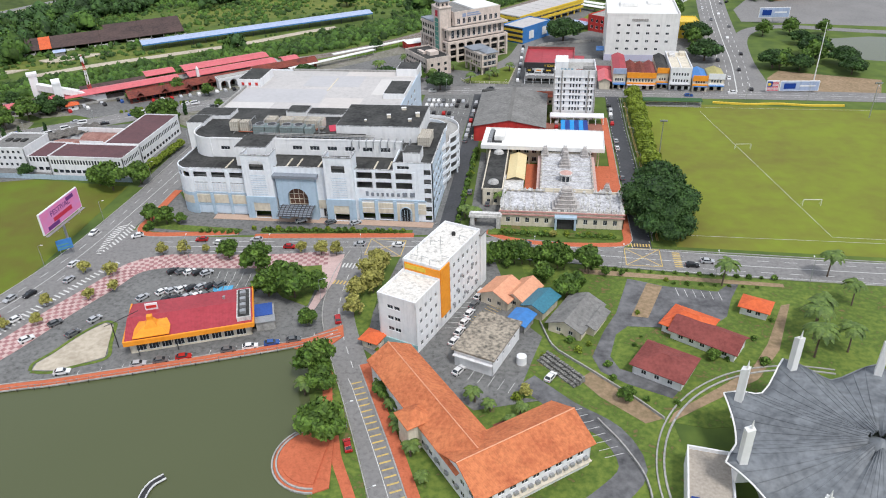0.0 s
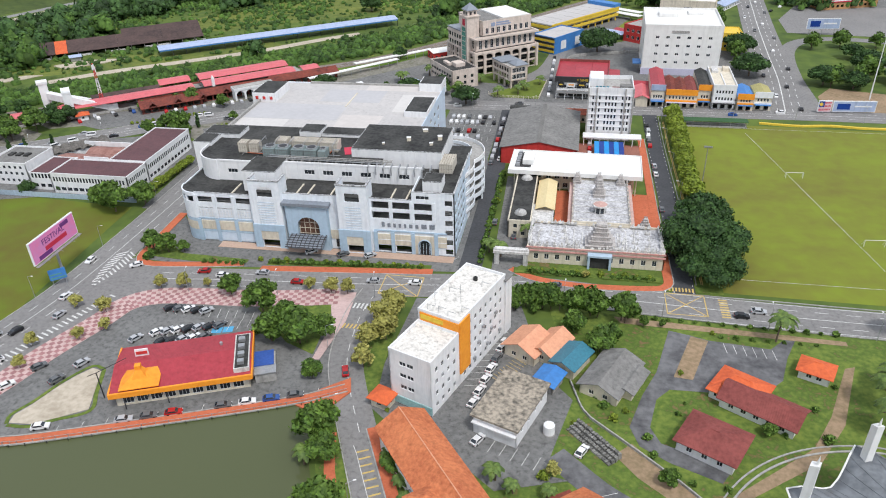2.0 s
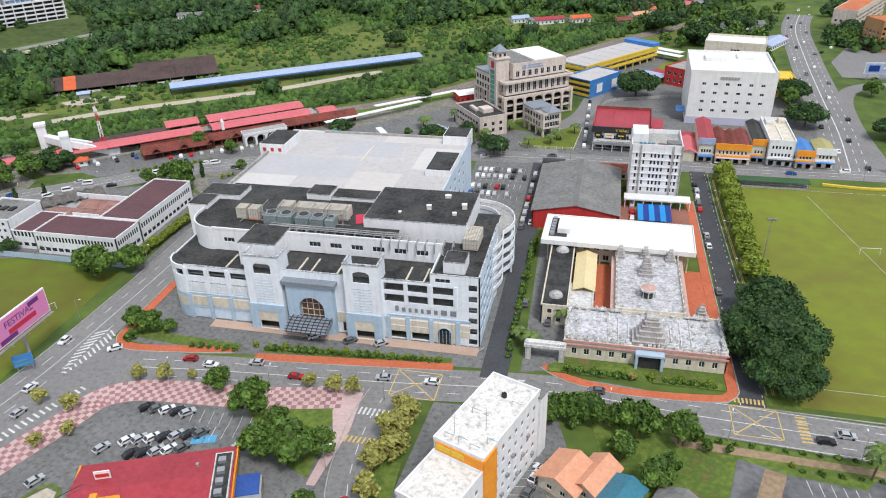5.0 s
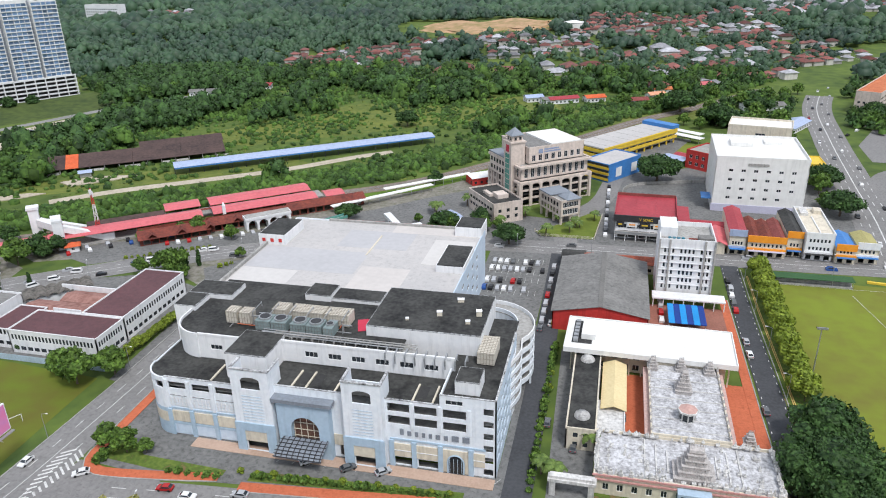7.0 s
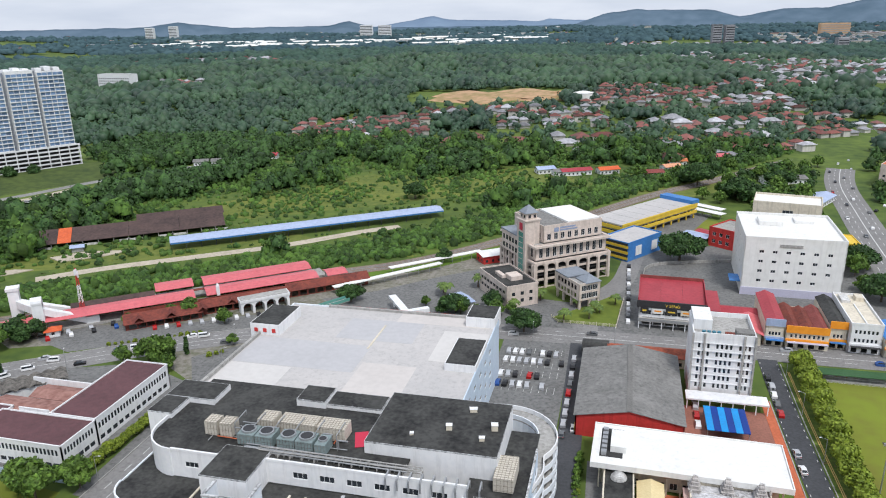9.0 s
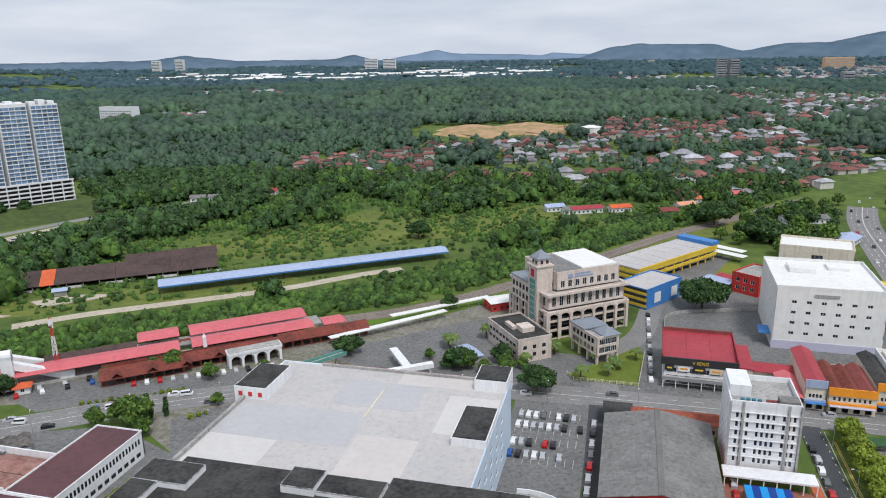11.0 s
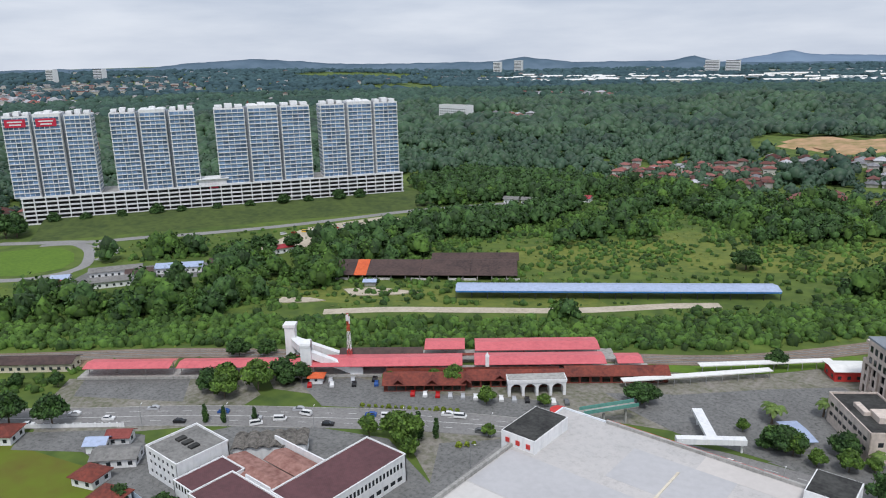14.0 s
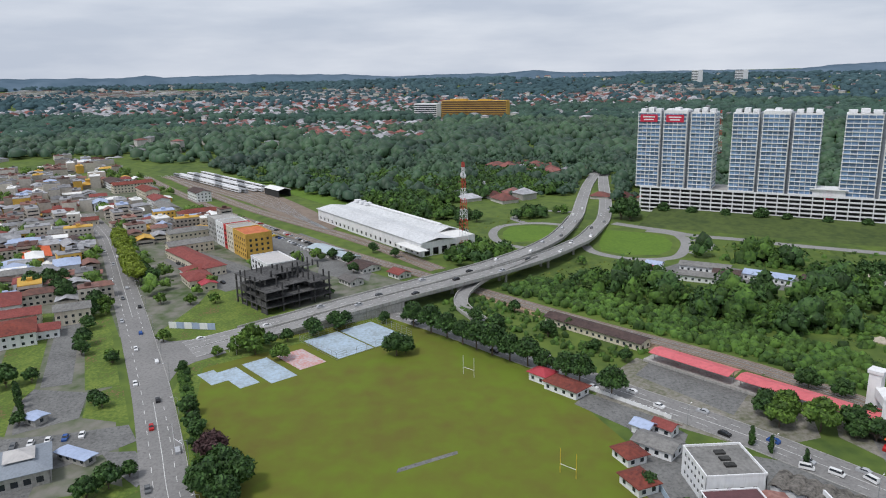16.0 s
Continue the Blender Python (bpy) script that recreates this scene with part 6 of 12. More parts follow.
part("black_front_roof", Shape().box(-3.4, 3.4, -13.5, -10.3, 4.2, 4.4), BLACKROOF, canopy_y)
part("front_wall", Shape().box(-3.2, 3.2, -13.2, -12.9, 0, 4.2), CREAM, canopy_y)

FAR[0] = False
thall = thing("wedding_hall", -1, 281.5, 0, -1.5, "long hall with a clean white flat roof and cream columns", "hall")
block(thall, -22, 22, -6, 7, 0, 7.0, CREAM, S=grid(44, 13, 2.0, [0.6, 4.2], 2.0), W=grid(13, 3, 1.6, [1, 4.2], 1.6), E=grid(13, 3, 1.6, [1, 4.2], 1.6), roof=BRIGHT, parapet=0)
part("flat_roof", Shape().box(-24.3, 24.3, -10, 9.3, 7.4, 8.4), BRIGHT, thall, "clean white overhanging flat roof")
part("roof_edge", Shape().box(-24.6, 24.6, -10.3, -10.02, 7.2, 8.8).box(-24.6, 24.6, 9.32, 9.6, 7.2, 8.8).box(-24.6, -24.32, -10, 9.3, 7.2, 8.8).box(24.32, 24.6, -10, 9.3, 7.2, 8.8), BRIGHT, thall)
for i in range(14):
    part("column", Shape().box(-22.5 + 3.45 * i, -22.1 + 3.45 * i, -8.3, -7.9, 0, 7.4), CREAM, thall)
# Thin dark sheet on the roof imitates the shade in a pit.
part("roof_pit", Shape().box(-22.5, -16.5, -6.5, 7.5, 8.402, 8.43), SHADOW, thall)
part("roof_box", Shape().box(-19.8, -15.6, -4, 4.5, 8.41, 10.2), BRIGHT, thall)
for i in range(6):
    part("condenser", Shape().box(-22.1, -20.7, -6 + 2.2 * i, -4.6 + 2.2 * i, 8.43, 9.5), STEEL, thall)

red_hall = thing("sports_hall", -16, 320, 0, 0, "hall with red walls and a wide grey sheet roof", "hall")
facade(red_hall, (-15.5, -22.5), (15.5, -22.5), 0, 7, [], REDWALL)
facade(red_hall, (15.5, -22.5), (15.5, 22.5), 0, 7, grid(45, 10, 2.4, [4.5], 1.4), REDWALL)
facade(red_hall, (15.5, 22.5), (-15.5, 22.5), 0, 7, [], REDWALL)
facade(red_hall, (-15.5, 22.5), (-15.5, -22.5), 0, 7, grid(45, 10, 2.4, [4.5], 1.4), REDWALL)
gable_end(red_hall, -15.5, 15.5, -22.5, 22.5, 7, 2.7, REDWALL, "y")
part("roof", Shape().gable(-15.5, 15.5, -22.5, 22.5, 6.9, 3.0, 0.5, along="y"), GREYROOF, red_hall)
part("ridge_cap", Shape().box(-0.8, 0.8, -22.9, 22.9, 9.95, 10.12), mat("ridge_grey", (0.19, 0.185, 0.175)), red_hall)
part("yellow_band", Shape().box(-15.7, -15.51, -22, 22, 1.0, 2.6), YELLOW, red_hall)
FAR[0] = True
house("tiled_annex", "low annex with rusty red tiled roof behind the hall", -10, 351, 0, 26, 7, 4, CREAM, RUSTTILE, 1.6, "gable")
house("black_roofed_annex", "low annex with a black stained roof behind the hall", -28, 352, 0, 8, 9, 4, CONC, BLACKROOF, 1.4, "gable")

FAR[0] = False
office = thing("office_tower", 12, 336, 0, 0, "narrow white seven-storey office tower with arched windows", "office tower")
sills = [4.6 + 2.75 * i for i in range(6)]
block(office, -9.3, 9.3, -9, 9, 0, 22.0, WHITE, S=[(1.6 + 1.36 * i, 1.6 + 1.36 * i + 0.86, s - 0.1, s + 1.6, "g") for i in range(12) if i not in (3, 8) for s in sills] + [(6, 12.4, 0.3, 3, "o")],
      E=grid(18, 5, 1.0, sills, 1.5), W=grid(18, 5, 1.0, sills, 1.5), roof=CONC, parapet=1.6)
for x in (-9.6, -6.1, 5.7, 9.0):
    part("pilaster", Shape().box(x, x + 0.6, -9.5, -9.08, 0, 23.4), CONC, office)
for i in range(6):
    part("ledge", Shape().box(-9.4, 9.4, -9.35, -9.06, 6.35 + 2.75 * i, 6.6 + 2.75 * i), WHITE, office)
part("roof_block", Shape().box(-9, -3.2, -3, 8, 22.0, 25.5), WHITE, office)
part("roof_block", Shape().box(3.5, 8.8, -8.4, -4.8, 22.0, 24.2), GREYROOF, office)
for i in range(4):
    part("roof_tank", Shape().tube((-6 + 1.5 * i, -7, 22.0), (-6 + 1.5 * i, -7, 23.5), 0.6, 10), TEAL, office)
part("brick_plant_room", Shape().box(0.4, 3.3, -8.2, -6, 22.0, 23.2), OLDTILE, office)
porch = thing("tower_porch", 12, 323, 0, 0, "flat white concrete porch in front of the tower", "porch")
part("slab", Shape().box(-10.5, 14, -3, 2.5, 3.4, 3.9), WHITE, porch)
for i in range(8):
    part("post", Shape().box(-10.2 + 3.4 * i, -9.9 + 3.4 * i, -2.8, -2.5, 0, 3.4), WHITE, porch)
shade = thing("striped_canopy", 12, 310, 0, 0, "blue and navy striped canopy over a courtyard", "canopy")
for i in range(6):
    part("stripe", Shape().box(-5.6 + 2.0 * i, -3.65 + 2.0 * i, -7, 7, 3.3 + 0.02 * (i % 2), 3.5 + 0.02 * (i % 2)), (POOLBLUE, NAVY)[i % 2], shade)
for x in (-5.4, 6.0):
    for y in (-6.6, 0, 6.6):
        part("post", Shape().tube((x, y, 0), (x, y, 3.3), 0.12), STEEL, shade)
setting("pavement_court", Shape().box(-1, 27, 297, 322, 0, 0.13), mat("red_courtyard_paving", (0.34, 0.15, 0.11)), "dull red paved courtyard", "courtyard")

# ---- hotel and buildings south of the street ----
hotel = thing("hotel_block", -30, 166.2, 0, -21, "white hotel block with an orange stair tower and stained roofs", "hotel")
s4 = [1.4 + 3.5 * i for i in range(4)]
block(hotel, -5.8, 5.8, -17.5, -4.5, 0, 15.4, WHITE, S=[(1.8 + u, 3.6 + u, s + 0.2, s + 1.4, "g") for s in s4[1:] for u in (1.0, 3.1)], E=grid(13, 4, 1.2, s4, 1.4), W=grid(13, 4, 1.2, s4, 1.4), roof=ROOFWHITE, parapet=0.9)
block(hotel, -5.8, 5.8, -4.48, 19.5, 0, 18.8, WHITE, E=grid(24, 8, 1.2, s4 + [15.4], 1.4), W=grid(24, 8, 1.2, s4 + [15.4], 1.4), N=grid(11.6, 3, 1.2, s4, 1.4), roof=ROOFWHITE, parapet=0.7)
part("orange_band", Shape().box(-5.2, 5.9, -4.75, -4.5, 15.6, 18.6).box(5.82, 6.2, -4.6, 0.2, 3.5, 18.9), ORANGE, hotel, "bright orange painted stair tower")
part("teal_base", Shape().box(-5.9, 5.9, -17.75, -17.52, 0.4, 2.6), mat("pale_teal_tiles", (0.35, 0.55, 0.55)), hotel)
part("sign_board", Shape().box(-4.9, 1.5, -4.9, -4.76, 17.0, 18.2), YELLOW, hotel)
part("stair_core", Shape().box(1.5, 6.1, 19.5, 23, 0, 17.6), WHITE, hotel)
part("stair_core_roof", Shape().box(0.8, 6.6, 18.6, 23.4, 17.6, 17.9), GREYROOF, hotel)
for i in range(7):
    part("aircon_unit", Shape().box(5.86, 6.4, 2 + 2.3 * i, 2.9 + 2.3 * i, 3.4 + 3.5 * (i % 3), 4.1 + 3.5 * (i % 3)), STEEL, hotel)
for x, y in ((-4, -3), (-1, -2.6), (2, -3.2), (4, 0), (-3, 6), (3, 12)):
    part("roof_pipe", Shape().tube((x, y, 18.8), (x, y, 20.4), 0.07, 5).tube((x, y, 20.4), (x + 2.2, y, 20.4), 0.07, 5), STEEL, hotel)
part("roof_vent", Shape().tube((0, 14, 18.82), (0, 14, 19.7), 0.6, 10), BLACKROOF, hotel)
for x, y in ((-3, -1), (2, 3)):
    part("antenna", Shape().tube((x, y, 18.8), (x, y, 24.5), 0.06, 5).tube((x - 0.8, y, 23), (x + 0.8, y, 23), 0.05, 4), STEEL, hotel)
house("guard_house", "small kiosk with a bright orange tiled roof beside the hotel", -43.5, 150.5, -20, 4.5, 4, 2.6, CREAM, BRIGHTTILE, 1.4)

sq = thing("flat_roofed_store", -12.6, 150.6, 0, -20, "white store with a flat moss-stained concrete roof", "store")
stained = mat("moss_stained_roof", (0.40, 0.35, 0.28), (0.10, 0.092, 0.078), 0.95, big=0.25, small=1.1, mottle=0.65)
block(sq, -5.4, 5.4, -8.6, 8.6, 0, 5.2, WHITE, S=[(4.8, 6.0, 2.5, 3.4, "g")], E=grid(17, 4, 1.0, [2.6], 1), roof=stained, parapet=0)
part("roof_slab", Shape().box(-6.0, 6.0, -9.2, 9.2, 5.2, 5.75), stained, sq)
part("front_ledge", Shape().box(-5.5, 5.5, -9.6, -8.62, 3.6, 3.9), WHITE, sq)
tank = thing("water_tank", -3.5, 146.5, 0, -20, "small round white water tank beside the store", "water tank")
part("tank_body", Shape().tube((0, 0, 0.3), (0, 0, 2.6), 1.3, 16), WHITE, tank)
part("tank_base", Shape().tube((0, 0, 0), (0, 0, 0.3), 1.45, 16), CONC, tank)

house("peach_roofed_house", "house with faded peach tiled roof behind the hotel", -10.5, 175.5, -28, 9, 9, 3.4, CREAM, PEACHTILE, 2.2, "gable", along="y")
house("peach_roofed_wing", "wing with faded peach tiled gable roof", -4.5, 176, -28, 6, 10, 3.2, CREAM, PEACHTILE, 2.0, "gable", along="y")
house("teal_roofed_shed", "shed with a teal sheet roof beside the peach house", 0.8, 171, -28, 6, 9, 3.4, CREAM, TEAL, 1.2, "gable", along="y", windows=False, category="shed")
house("blue_roofed_shed", "open shed with bright blue sheet roof", -4.5, 163, -24, 5, 6, 2.8, CONC, BLUE, 0.6, "gable", along="y", windows=False, category="shed")
house("grey_roofed_house", "cream bungalow with a long grey fibre-cement roof", 10.6, 166.3, -25, 9.5, 15, 3.0, CREAM, GREYROOF, 2.0, "gable", along="y")
house("grey_roofed_porch", "lower porch with a grey sheet roof", 15.5, 165, -25, 4, 9, 2.6, CREAM, GREYROOF, 0.7, "gable", along="y", windows=False, category="porch")
house("maroon_roofed_bungalow", "white bungalow with maroon tiled hipped roof", 32.3, 147.5, -28, 12.5, 10.5, 3.0, WHITE, MAROONTILE, 2.0)
house("long_bungalow", "long white bungalow with dark red tiled roof", 45, 160.5, -31, 17, 8, 3.0, WHITE, MAROONTILE, 2.2, "gable")
house("orange_roofed_wing", "bungalow wing with bright orange tiled roof", 41.5, 166.5, -31, 11, 7, 3.0, WHITE, BRIGHTTILE, 1.6)
house("orange_roofed_porch", "small porch with a bright orange tiled roof", 36.2, 165.3, -31, 3.5, 4, 2.6, WHITE, BRIGHTTILE, 1.0)
house("garden_kiosk", "little hut with a bright orange tiled roof on the lawn", 60.5, 176, -24, 7, 5.5, 2.6, WHITE, BRIGHTTILE, 1.5)

L = thing("school_block", -9.8, 96.4, 0, 38, "L-shaped block with orange tiled roofs and white walls", "school block")
for p, q, n in (((0, 49.6), (0, 0), 14), ((0, 0), (28.4, 0), 9), ((28.4, 0), (28.4, 14), 4), ((28.4, 14), (10.8, 14), 4), ((10.8, 14), (10.8, 49.6), 10), ((10.8, 49.6), (0, 49.6), 3)):
    ln = math.hypot(q[0] - p[0], q[1] - p[1])
    facade(L, p, q, 0, 7.0, grid(ln, n, 1.7, [1.0, 4.4], 1.5), WHITE)
part("floor_slab", Shape().box(0.4, 10.4, 0.4, 49.2, 3.2, 3.5).box(10.5, 28, 0.4, 13.6, 3.2, 3.5), CONC, L)
gable_end(L, 0, 28.4, 0, 14, 7.0, 3.4, WHITE, "x")
gable_end(L, 0, 10.8, 14, 49.6, 7.0, 2.8, WHITE, "y")
part("wing_roof", Shape().gable(0, 28.4, 0, 14, 6.6, 3.9, 0.8), ORANGETILE, L)
part("roof", Shape().gable(0, 10.8, 8, 49.6, 6.6, 3.3, 0.8, along="y"), ORANGETILE, L)
part("ridge_cap", Shape().tube((-0.8, 7, 10.68), (29.2, 7, 10.68), 0.15, 6), PEACHTILE, L)
part("ridge_cap", Shape().tube((5.4, 8.5, 10.08), (5.4, 50.4, 10.08), 0.14, 6), PEACHTILE, L)
part("stair_bay", Shape().box(-3.2, 0, 23.5, 28.5, 0, 7.6), CREAM, L)
part("bay_roof", Shape().hip(-3.4, 2.8, 23.1, 28.9, 7.8, 1.9, 0.4), ORANGETILE, L)
for i in range(15):
    part("aircon_unit", Shape().box(1.2 + 1.8 * i, 2.2 + 1.8 * i, -0.75, -0.06, 3.0, 3.7), STEEL, L)
part("corridor_ledge", Shape().box(0, 28, -1.3, -0.02, 2.6, 2.8), CREAM, L)
for i in range(10):
    part("aircon_unit", Shape().box(-0.65, -0.06, 3 + 4.3 * i, 4.0 + 4.3 * i, 2.4, 3.1), STEEL, L)
yard_s = Shape().turned(0, 0)
ribbon(yard_s, [(-4, 92), (8, 98), (17, 106), (22, 114), (18, 124), (8, 131), (-2, 140)], 3.0, -3.0, 0.1, 0.1, 3)
setting("pavement_school_drive", yard_s, MATS["wet_patched_asphalt"], "dark asphalt drive round the school block", "drive")
garden_s = thing("courtyard_garden", 0, 122.5, 0, 33.5, "planted courtyard garden with brown earth", "garden")
part("bed", Shape().box(-7, 6, -3.5, 6, 0.05, 0.16), OLDTILE, garden_s)
retain = thing("stone_retaining_wall", 6.8, 145, 0, -46, "rough grey stone retaining wall on the slope", "retaining wall")
rs = random.Random(8)
for i in range(17):
    for k in range(4):
        w_, y0, sk = rs.uniform(0.62, 0.8), -2.0 + 1.0 * k, rs.uniform(-0.15, 0.15)
        z1 = 0.45 + 0.4 * k + rs.uniform(-0.12, 0.15)
        q = Shape().box(-w_ / 2, w_ / 2, -0.47, 0.47, -z1, 0)
        q.v = [(x * (0.82 if z == 0 else 1) + sk * y, y * (0.84 if z == 0 else 1), z) for x, y, z in q.v]
        part("stone", q.turned(-6.4 + 0.8 * i + rs.uniform(-0.08, 0.08), y0, z1, rs.uniform(-9, 9)), GABION, retain)

# ---- round mosque with a folded shell roof ----
mosque = thing("mosque", 67.5, 112.2, 0, 0, "round mosque with dark folded shell roof and tall white pillars", "mosque")
part("drum", Shape().tube((0, 0, 0), (0, 0, 6.5), 21, 32), WHITE, mosque)
for i in range(9):
    a0 = radians(110.5 + 40 * i)
    shell = Shape()
    rows_n, cols_n = 8, 8
    for r in range(rows_n + 1):
        for c in range(cols_n + 1):
            k, u = r / rows_n, c / cols_n
            a = a0 + u * radians(40)
            edge_r = 30.2 - 4.6 * math.sin(u * math.pi)
            rad = 2.5 + (edge_r - 2.5) * k
            arch_z = 8.5 + 5.2 * (1 - k) ** 1.3 + 3.2 * abs(math.cos(u * math.pi)) ** 1.5 * k ** 1.5 + 1.8 * math.sin(u * math.pi) * (1 - k)
            shell.v.append((rad * math.cos(a), rad * math.sin(a), arch_z))
    o = len(shell.v)
    shell.v += [(x, y, z - 0.35) for x, y, z in shell.v]
    w = cols_n + 1
    for r in range(rows_n):
        for c in range(cols_n):
            p = r * w + c
            shell.f += [(p, p + w, p + w + 1, p + 1), (o + p, o + p + 1, o + p + w + 1, o + p + w)]
    for c in range(cols_n):
        p = rows_n * w + c
        shell.f.append((p, p + o, p + 1 + o, p + 1))
    part("roof_shell", shell, SHELL, mosque, smooth=True)
    x, y = 26.6 * math.cos(a0), 26.6 * math.sin(a0)
    px, py = -math.sin(a0), math.cos(a0)
    c0, s0 = math.cos(a0), math.sin(a0)
    fin = Shape()
    prof = ((1.1, 6.4), (1.1, 20.0), (-0.5, 20.6), (-0.5, 10), (-6.2, 6.4))
    fin.v = [(x + c0 * e + px * sd, y + s0 * e + py * sd, z) for sd in (-0.75, 0.75) for e, z in prof]
    m_ = len(prof)
    fin.f = [tuple(range(m_)), tuple(range(2 * m_ - 1, m_ - 1, -1))] + [(j, m_ + j, m_ + (j + 1) % m_, (j + 1) % m_) for j in range(m_)]
    part("pillar", fin, BRIGHT, mosque, "tall white upright pillar")
    part("finial", Shape().tube((x, y, 20.5), (x, y, 22.4), 0.3, 8, 0.05), BRIGHT, mosque)
    trim = Shape()
    for c in range(cols_n):
        p, q = Vector(shell.v[rows_n * w + c]), Vector(shell.v[rows_n * w + c + 1])
        trim.tube(p, q, 0.2, 5)
    part("edge_trim", trim, BRIGHT if i in (0, 1, 2) else SHELL, mosque)
    for c in (1, 2, 3, 4, 5, 6, 7):
        seam = Shape()
        for r in range(rows_n):
            p, q = Vector(shell.v[r * w + c]), Vector(shell.v[(r + 1) * w + c])
            seam.tube(p + Vector((0, 0, 0.02)), q + Vector((0, 0, 0.02)), 0.10, 4)
        part("roof_seam", seam, SHELL, mosque)
part("roof_cap", Shape().tube((0, 0, 13.6), (0, 0, 15.4), 2.8, 16, 0.4), SHELL, mosque)
mporch = thing("mosque_wing", 36.5, 110, 0, -8, "flat white wing of the mosque with solar panels", "wing")
block(mporch, -4.5, 4.5, -14, 6, 0, 5, WHITE, roof=mat("ribbed_warm_roof", (0.45, 0.40, 0.34), stripe=("X", 1, 1)), parapet=0.8)
for i in range(4):
    part("solar_panel", Shape().box(-3.8 + 2.0 * i, -2.1 + 2.0 * i, -13.4, -7.5, 5.3, 5.4), NAVY, mporch)
ring_path = Shape()
ribbon(ring_path, [(67.5 + 39 * math.cos(radians(a)), 112.2 + 39 * math.sin(radians(a))) for a in range(80, 240, 12)], 0.22, -0.22, 0.3, 0.4, 2)
ribbon(ring_path, [(67.5 + 40.6 * math.cos(radians(a)), 112.2 + 40.6 * math.sin(radians(a))) for a in range(80, 240, 12)], 0.18, -0.18, 0.3, 0.4, 2)
ribbon(ring_path, [(0.8, 165), (4.2, 154.8), (8, 150.6), (13.9, 145.5), (24.2, 136.2), (30.4, 129.8)], 0.16, -0.16, 0.8, 0.8, 2)
ribbon(ring_path, [(24, 90), (25, 108), (21, 119), (15, 128)], 0.16, -0.16, 0.8, 0.8, 2)
setting("wall_garden", ring_path, CONC, "low concrete garden walls and drains", "garden wall")

# ---- drive-in restaurant ----
diner = thing("drive_in_restaurant", -96, 153, 0, 21.5, "single-storey restaurant with red roof and orange fascia", "restaurant")
facade(diner, (-16, -8), (16, -8), 0, 4.2, grid(32, 9, 2.6, [0.5], 2.4), CREAM)
facade(diner, (16, -8), (16, 8), 0, 4.2, grid(16, 3, 2.4, [0.6], 2.2), CREAM)
facade(diner, (16, 8), (-16, 8), 0, 4.2, grid(32, 6, 2, [1], 1.6), CREAM)
facade(diner, (-16, 8), (-16, -8), 0, 4.2, grid(16, 4, 2.2, [0.6], 2.2), CREAM)
part("roof", Shape().gable(-16.2, 16.2, -8.6, 8.8, 4.6, 1.5, 0.6), REDROOF, diner)
part("fascia", Shape().box(-17.0, 17.0, -9.75, -9.25, 3.7, 5.1).box(-17.1, -16.7, -9.2, 9.2, 3.7, 5.1).box(16.7, 17.1, -9.2, 9.2, 3.7, 5.1), ORANGE, diner, "bright orange fascia")
part("roof_turret", Shape().hip(-14.2, -5.4, -8.8, -1.0, 5.5, 1.5, 0.3, inset=3.4), ORANGE, diner, "bright orange roof turret")
part("turret_spire", Shape().tube((-9.8, -4.9, 6.2), (-9.8, -4.9, 8.4), 2.6, 4, 0.9), ORANGE, diner)
part("turret_cap", Shape().box(-10.5, -9.1, -5.6, -4.2, 8.4, 9.4), ORANGE, diner)
part("turret_wall", Shape().box(-13.4, -6.2, -7.8, -2.0, 4.4, 5.4), ORANGE, diner)
part("roof_sign", Shape().box(-12.3, -9.0, 3.5, 3.8, 5.6, 7.8), WHITE, diner)
part("sign_band", Shape().box(-12.0, -9.3, 3.3, 3.49, 6.4, 7.2), REDWALL, diner)
part("plant_pit", Shape().box(12.6, 16.4, -8.0, 6.2, 4.6, 6.3), DIRTYWHITE, diner)
part("pit_floor", Shape().box(12.9, 16.1, -7.7, 5.9, 6.3, 6.34), BLACKROOF, diner)
part("roof_seam", Shape().box(-16.4, 12.4, 2.9, 3.05, 5.55, 5.75).box(-16.4, 12.4, -3.4, -3.25, 5.45, 5.65), REDWALL, diner)
for i in range(4):
    part("condenser", Shape().box(13.6, 15.2, -6.6 + 3.1 * i, -5.2 + 3.1 * i, 6.35, 7.2), STEEL, diner)
part("roof_vent", Shape().tube((9, 3.5, 5.3), (9, 3.5, 6.6), 0.4, 8), STEEL, diner)
store = thing("blue_roofed_store", -76.5, 157.6, 0, 21.5, "grey store room with a bright blue sheet cover", "store")
part("wall", Shape().box(-2.6, 2.6, -4.2, 4.2, 0, 3), CONC, store)
part("roof", Shape().box(-2.9, 2.2, -1.4, 4.6, 3.0, 3.3), mat("navy_sheet", (0.04, 0.10, 0.36)), store)
part("canopy", Shape().box(-2.8, 2.8, -4.6, -1.25, 2.9, 3.1), STEEL, store)
h_pole = thing("height_barrier", -113, 142, 0, 0, "dark steel height barrier and lamp post at the yard", "barrier")
part("pole", Shape().tube((0, 0, 0), (0, 0, 8), 0.14), DARKSTEEL, h_pole)
part("arm", Shape().tube((0, 0, 8), (4.5, 6, 8.3), 0.1).tube((0, 0, 8), (-1.2, -1.6, 8.1), 0.1), DARKSTEEL, h_pole)
trellis = thing("drive_through_canopy", -101, 142.2, 0, 21.5, "dark steel drive-through canopy along the restaurant", "canopy")
for i in range(10):
    part("rafter", Shape().box(-5 + 1.1 * i, -4.8 + 1.1 * i, -1.6, 1.6, 2.9, 3.05), DARKSTEEL, trellis)
for x in (-5, 5):
    part("post", Shape().box(x - 0.1, x + 0.1, -1.5, -1.3, 0, 2.9), DARKSTEEL, trellis)

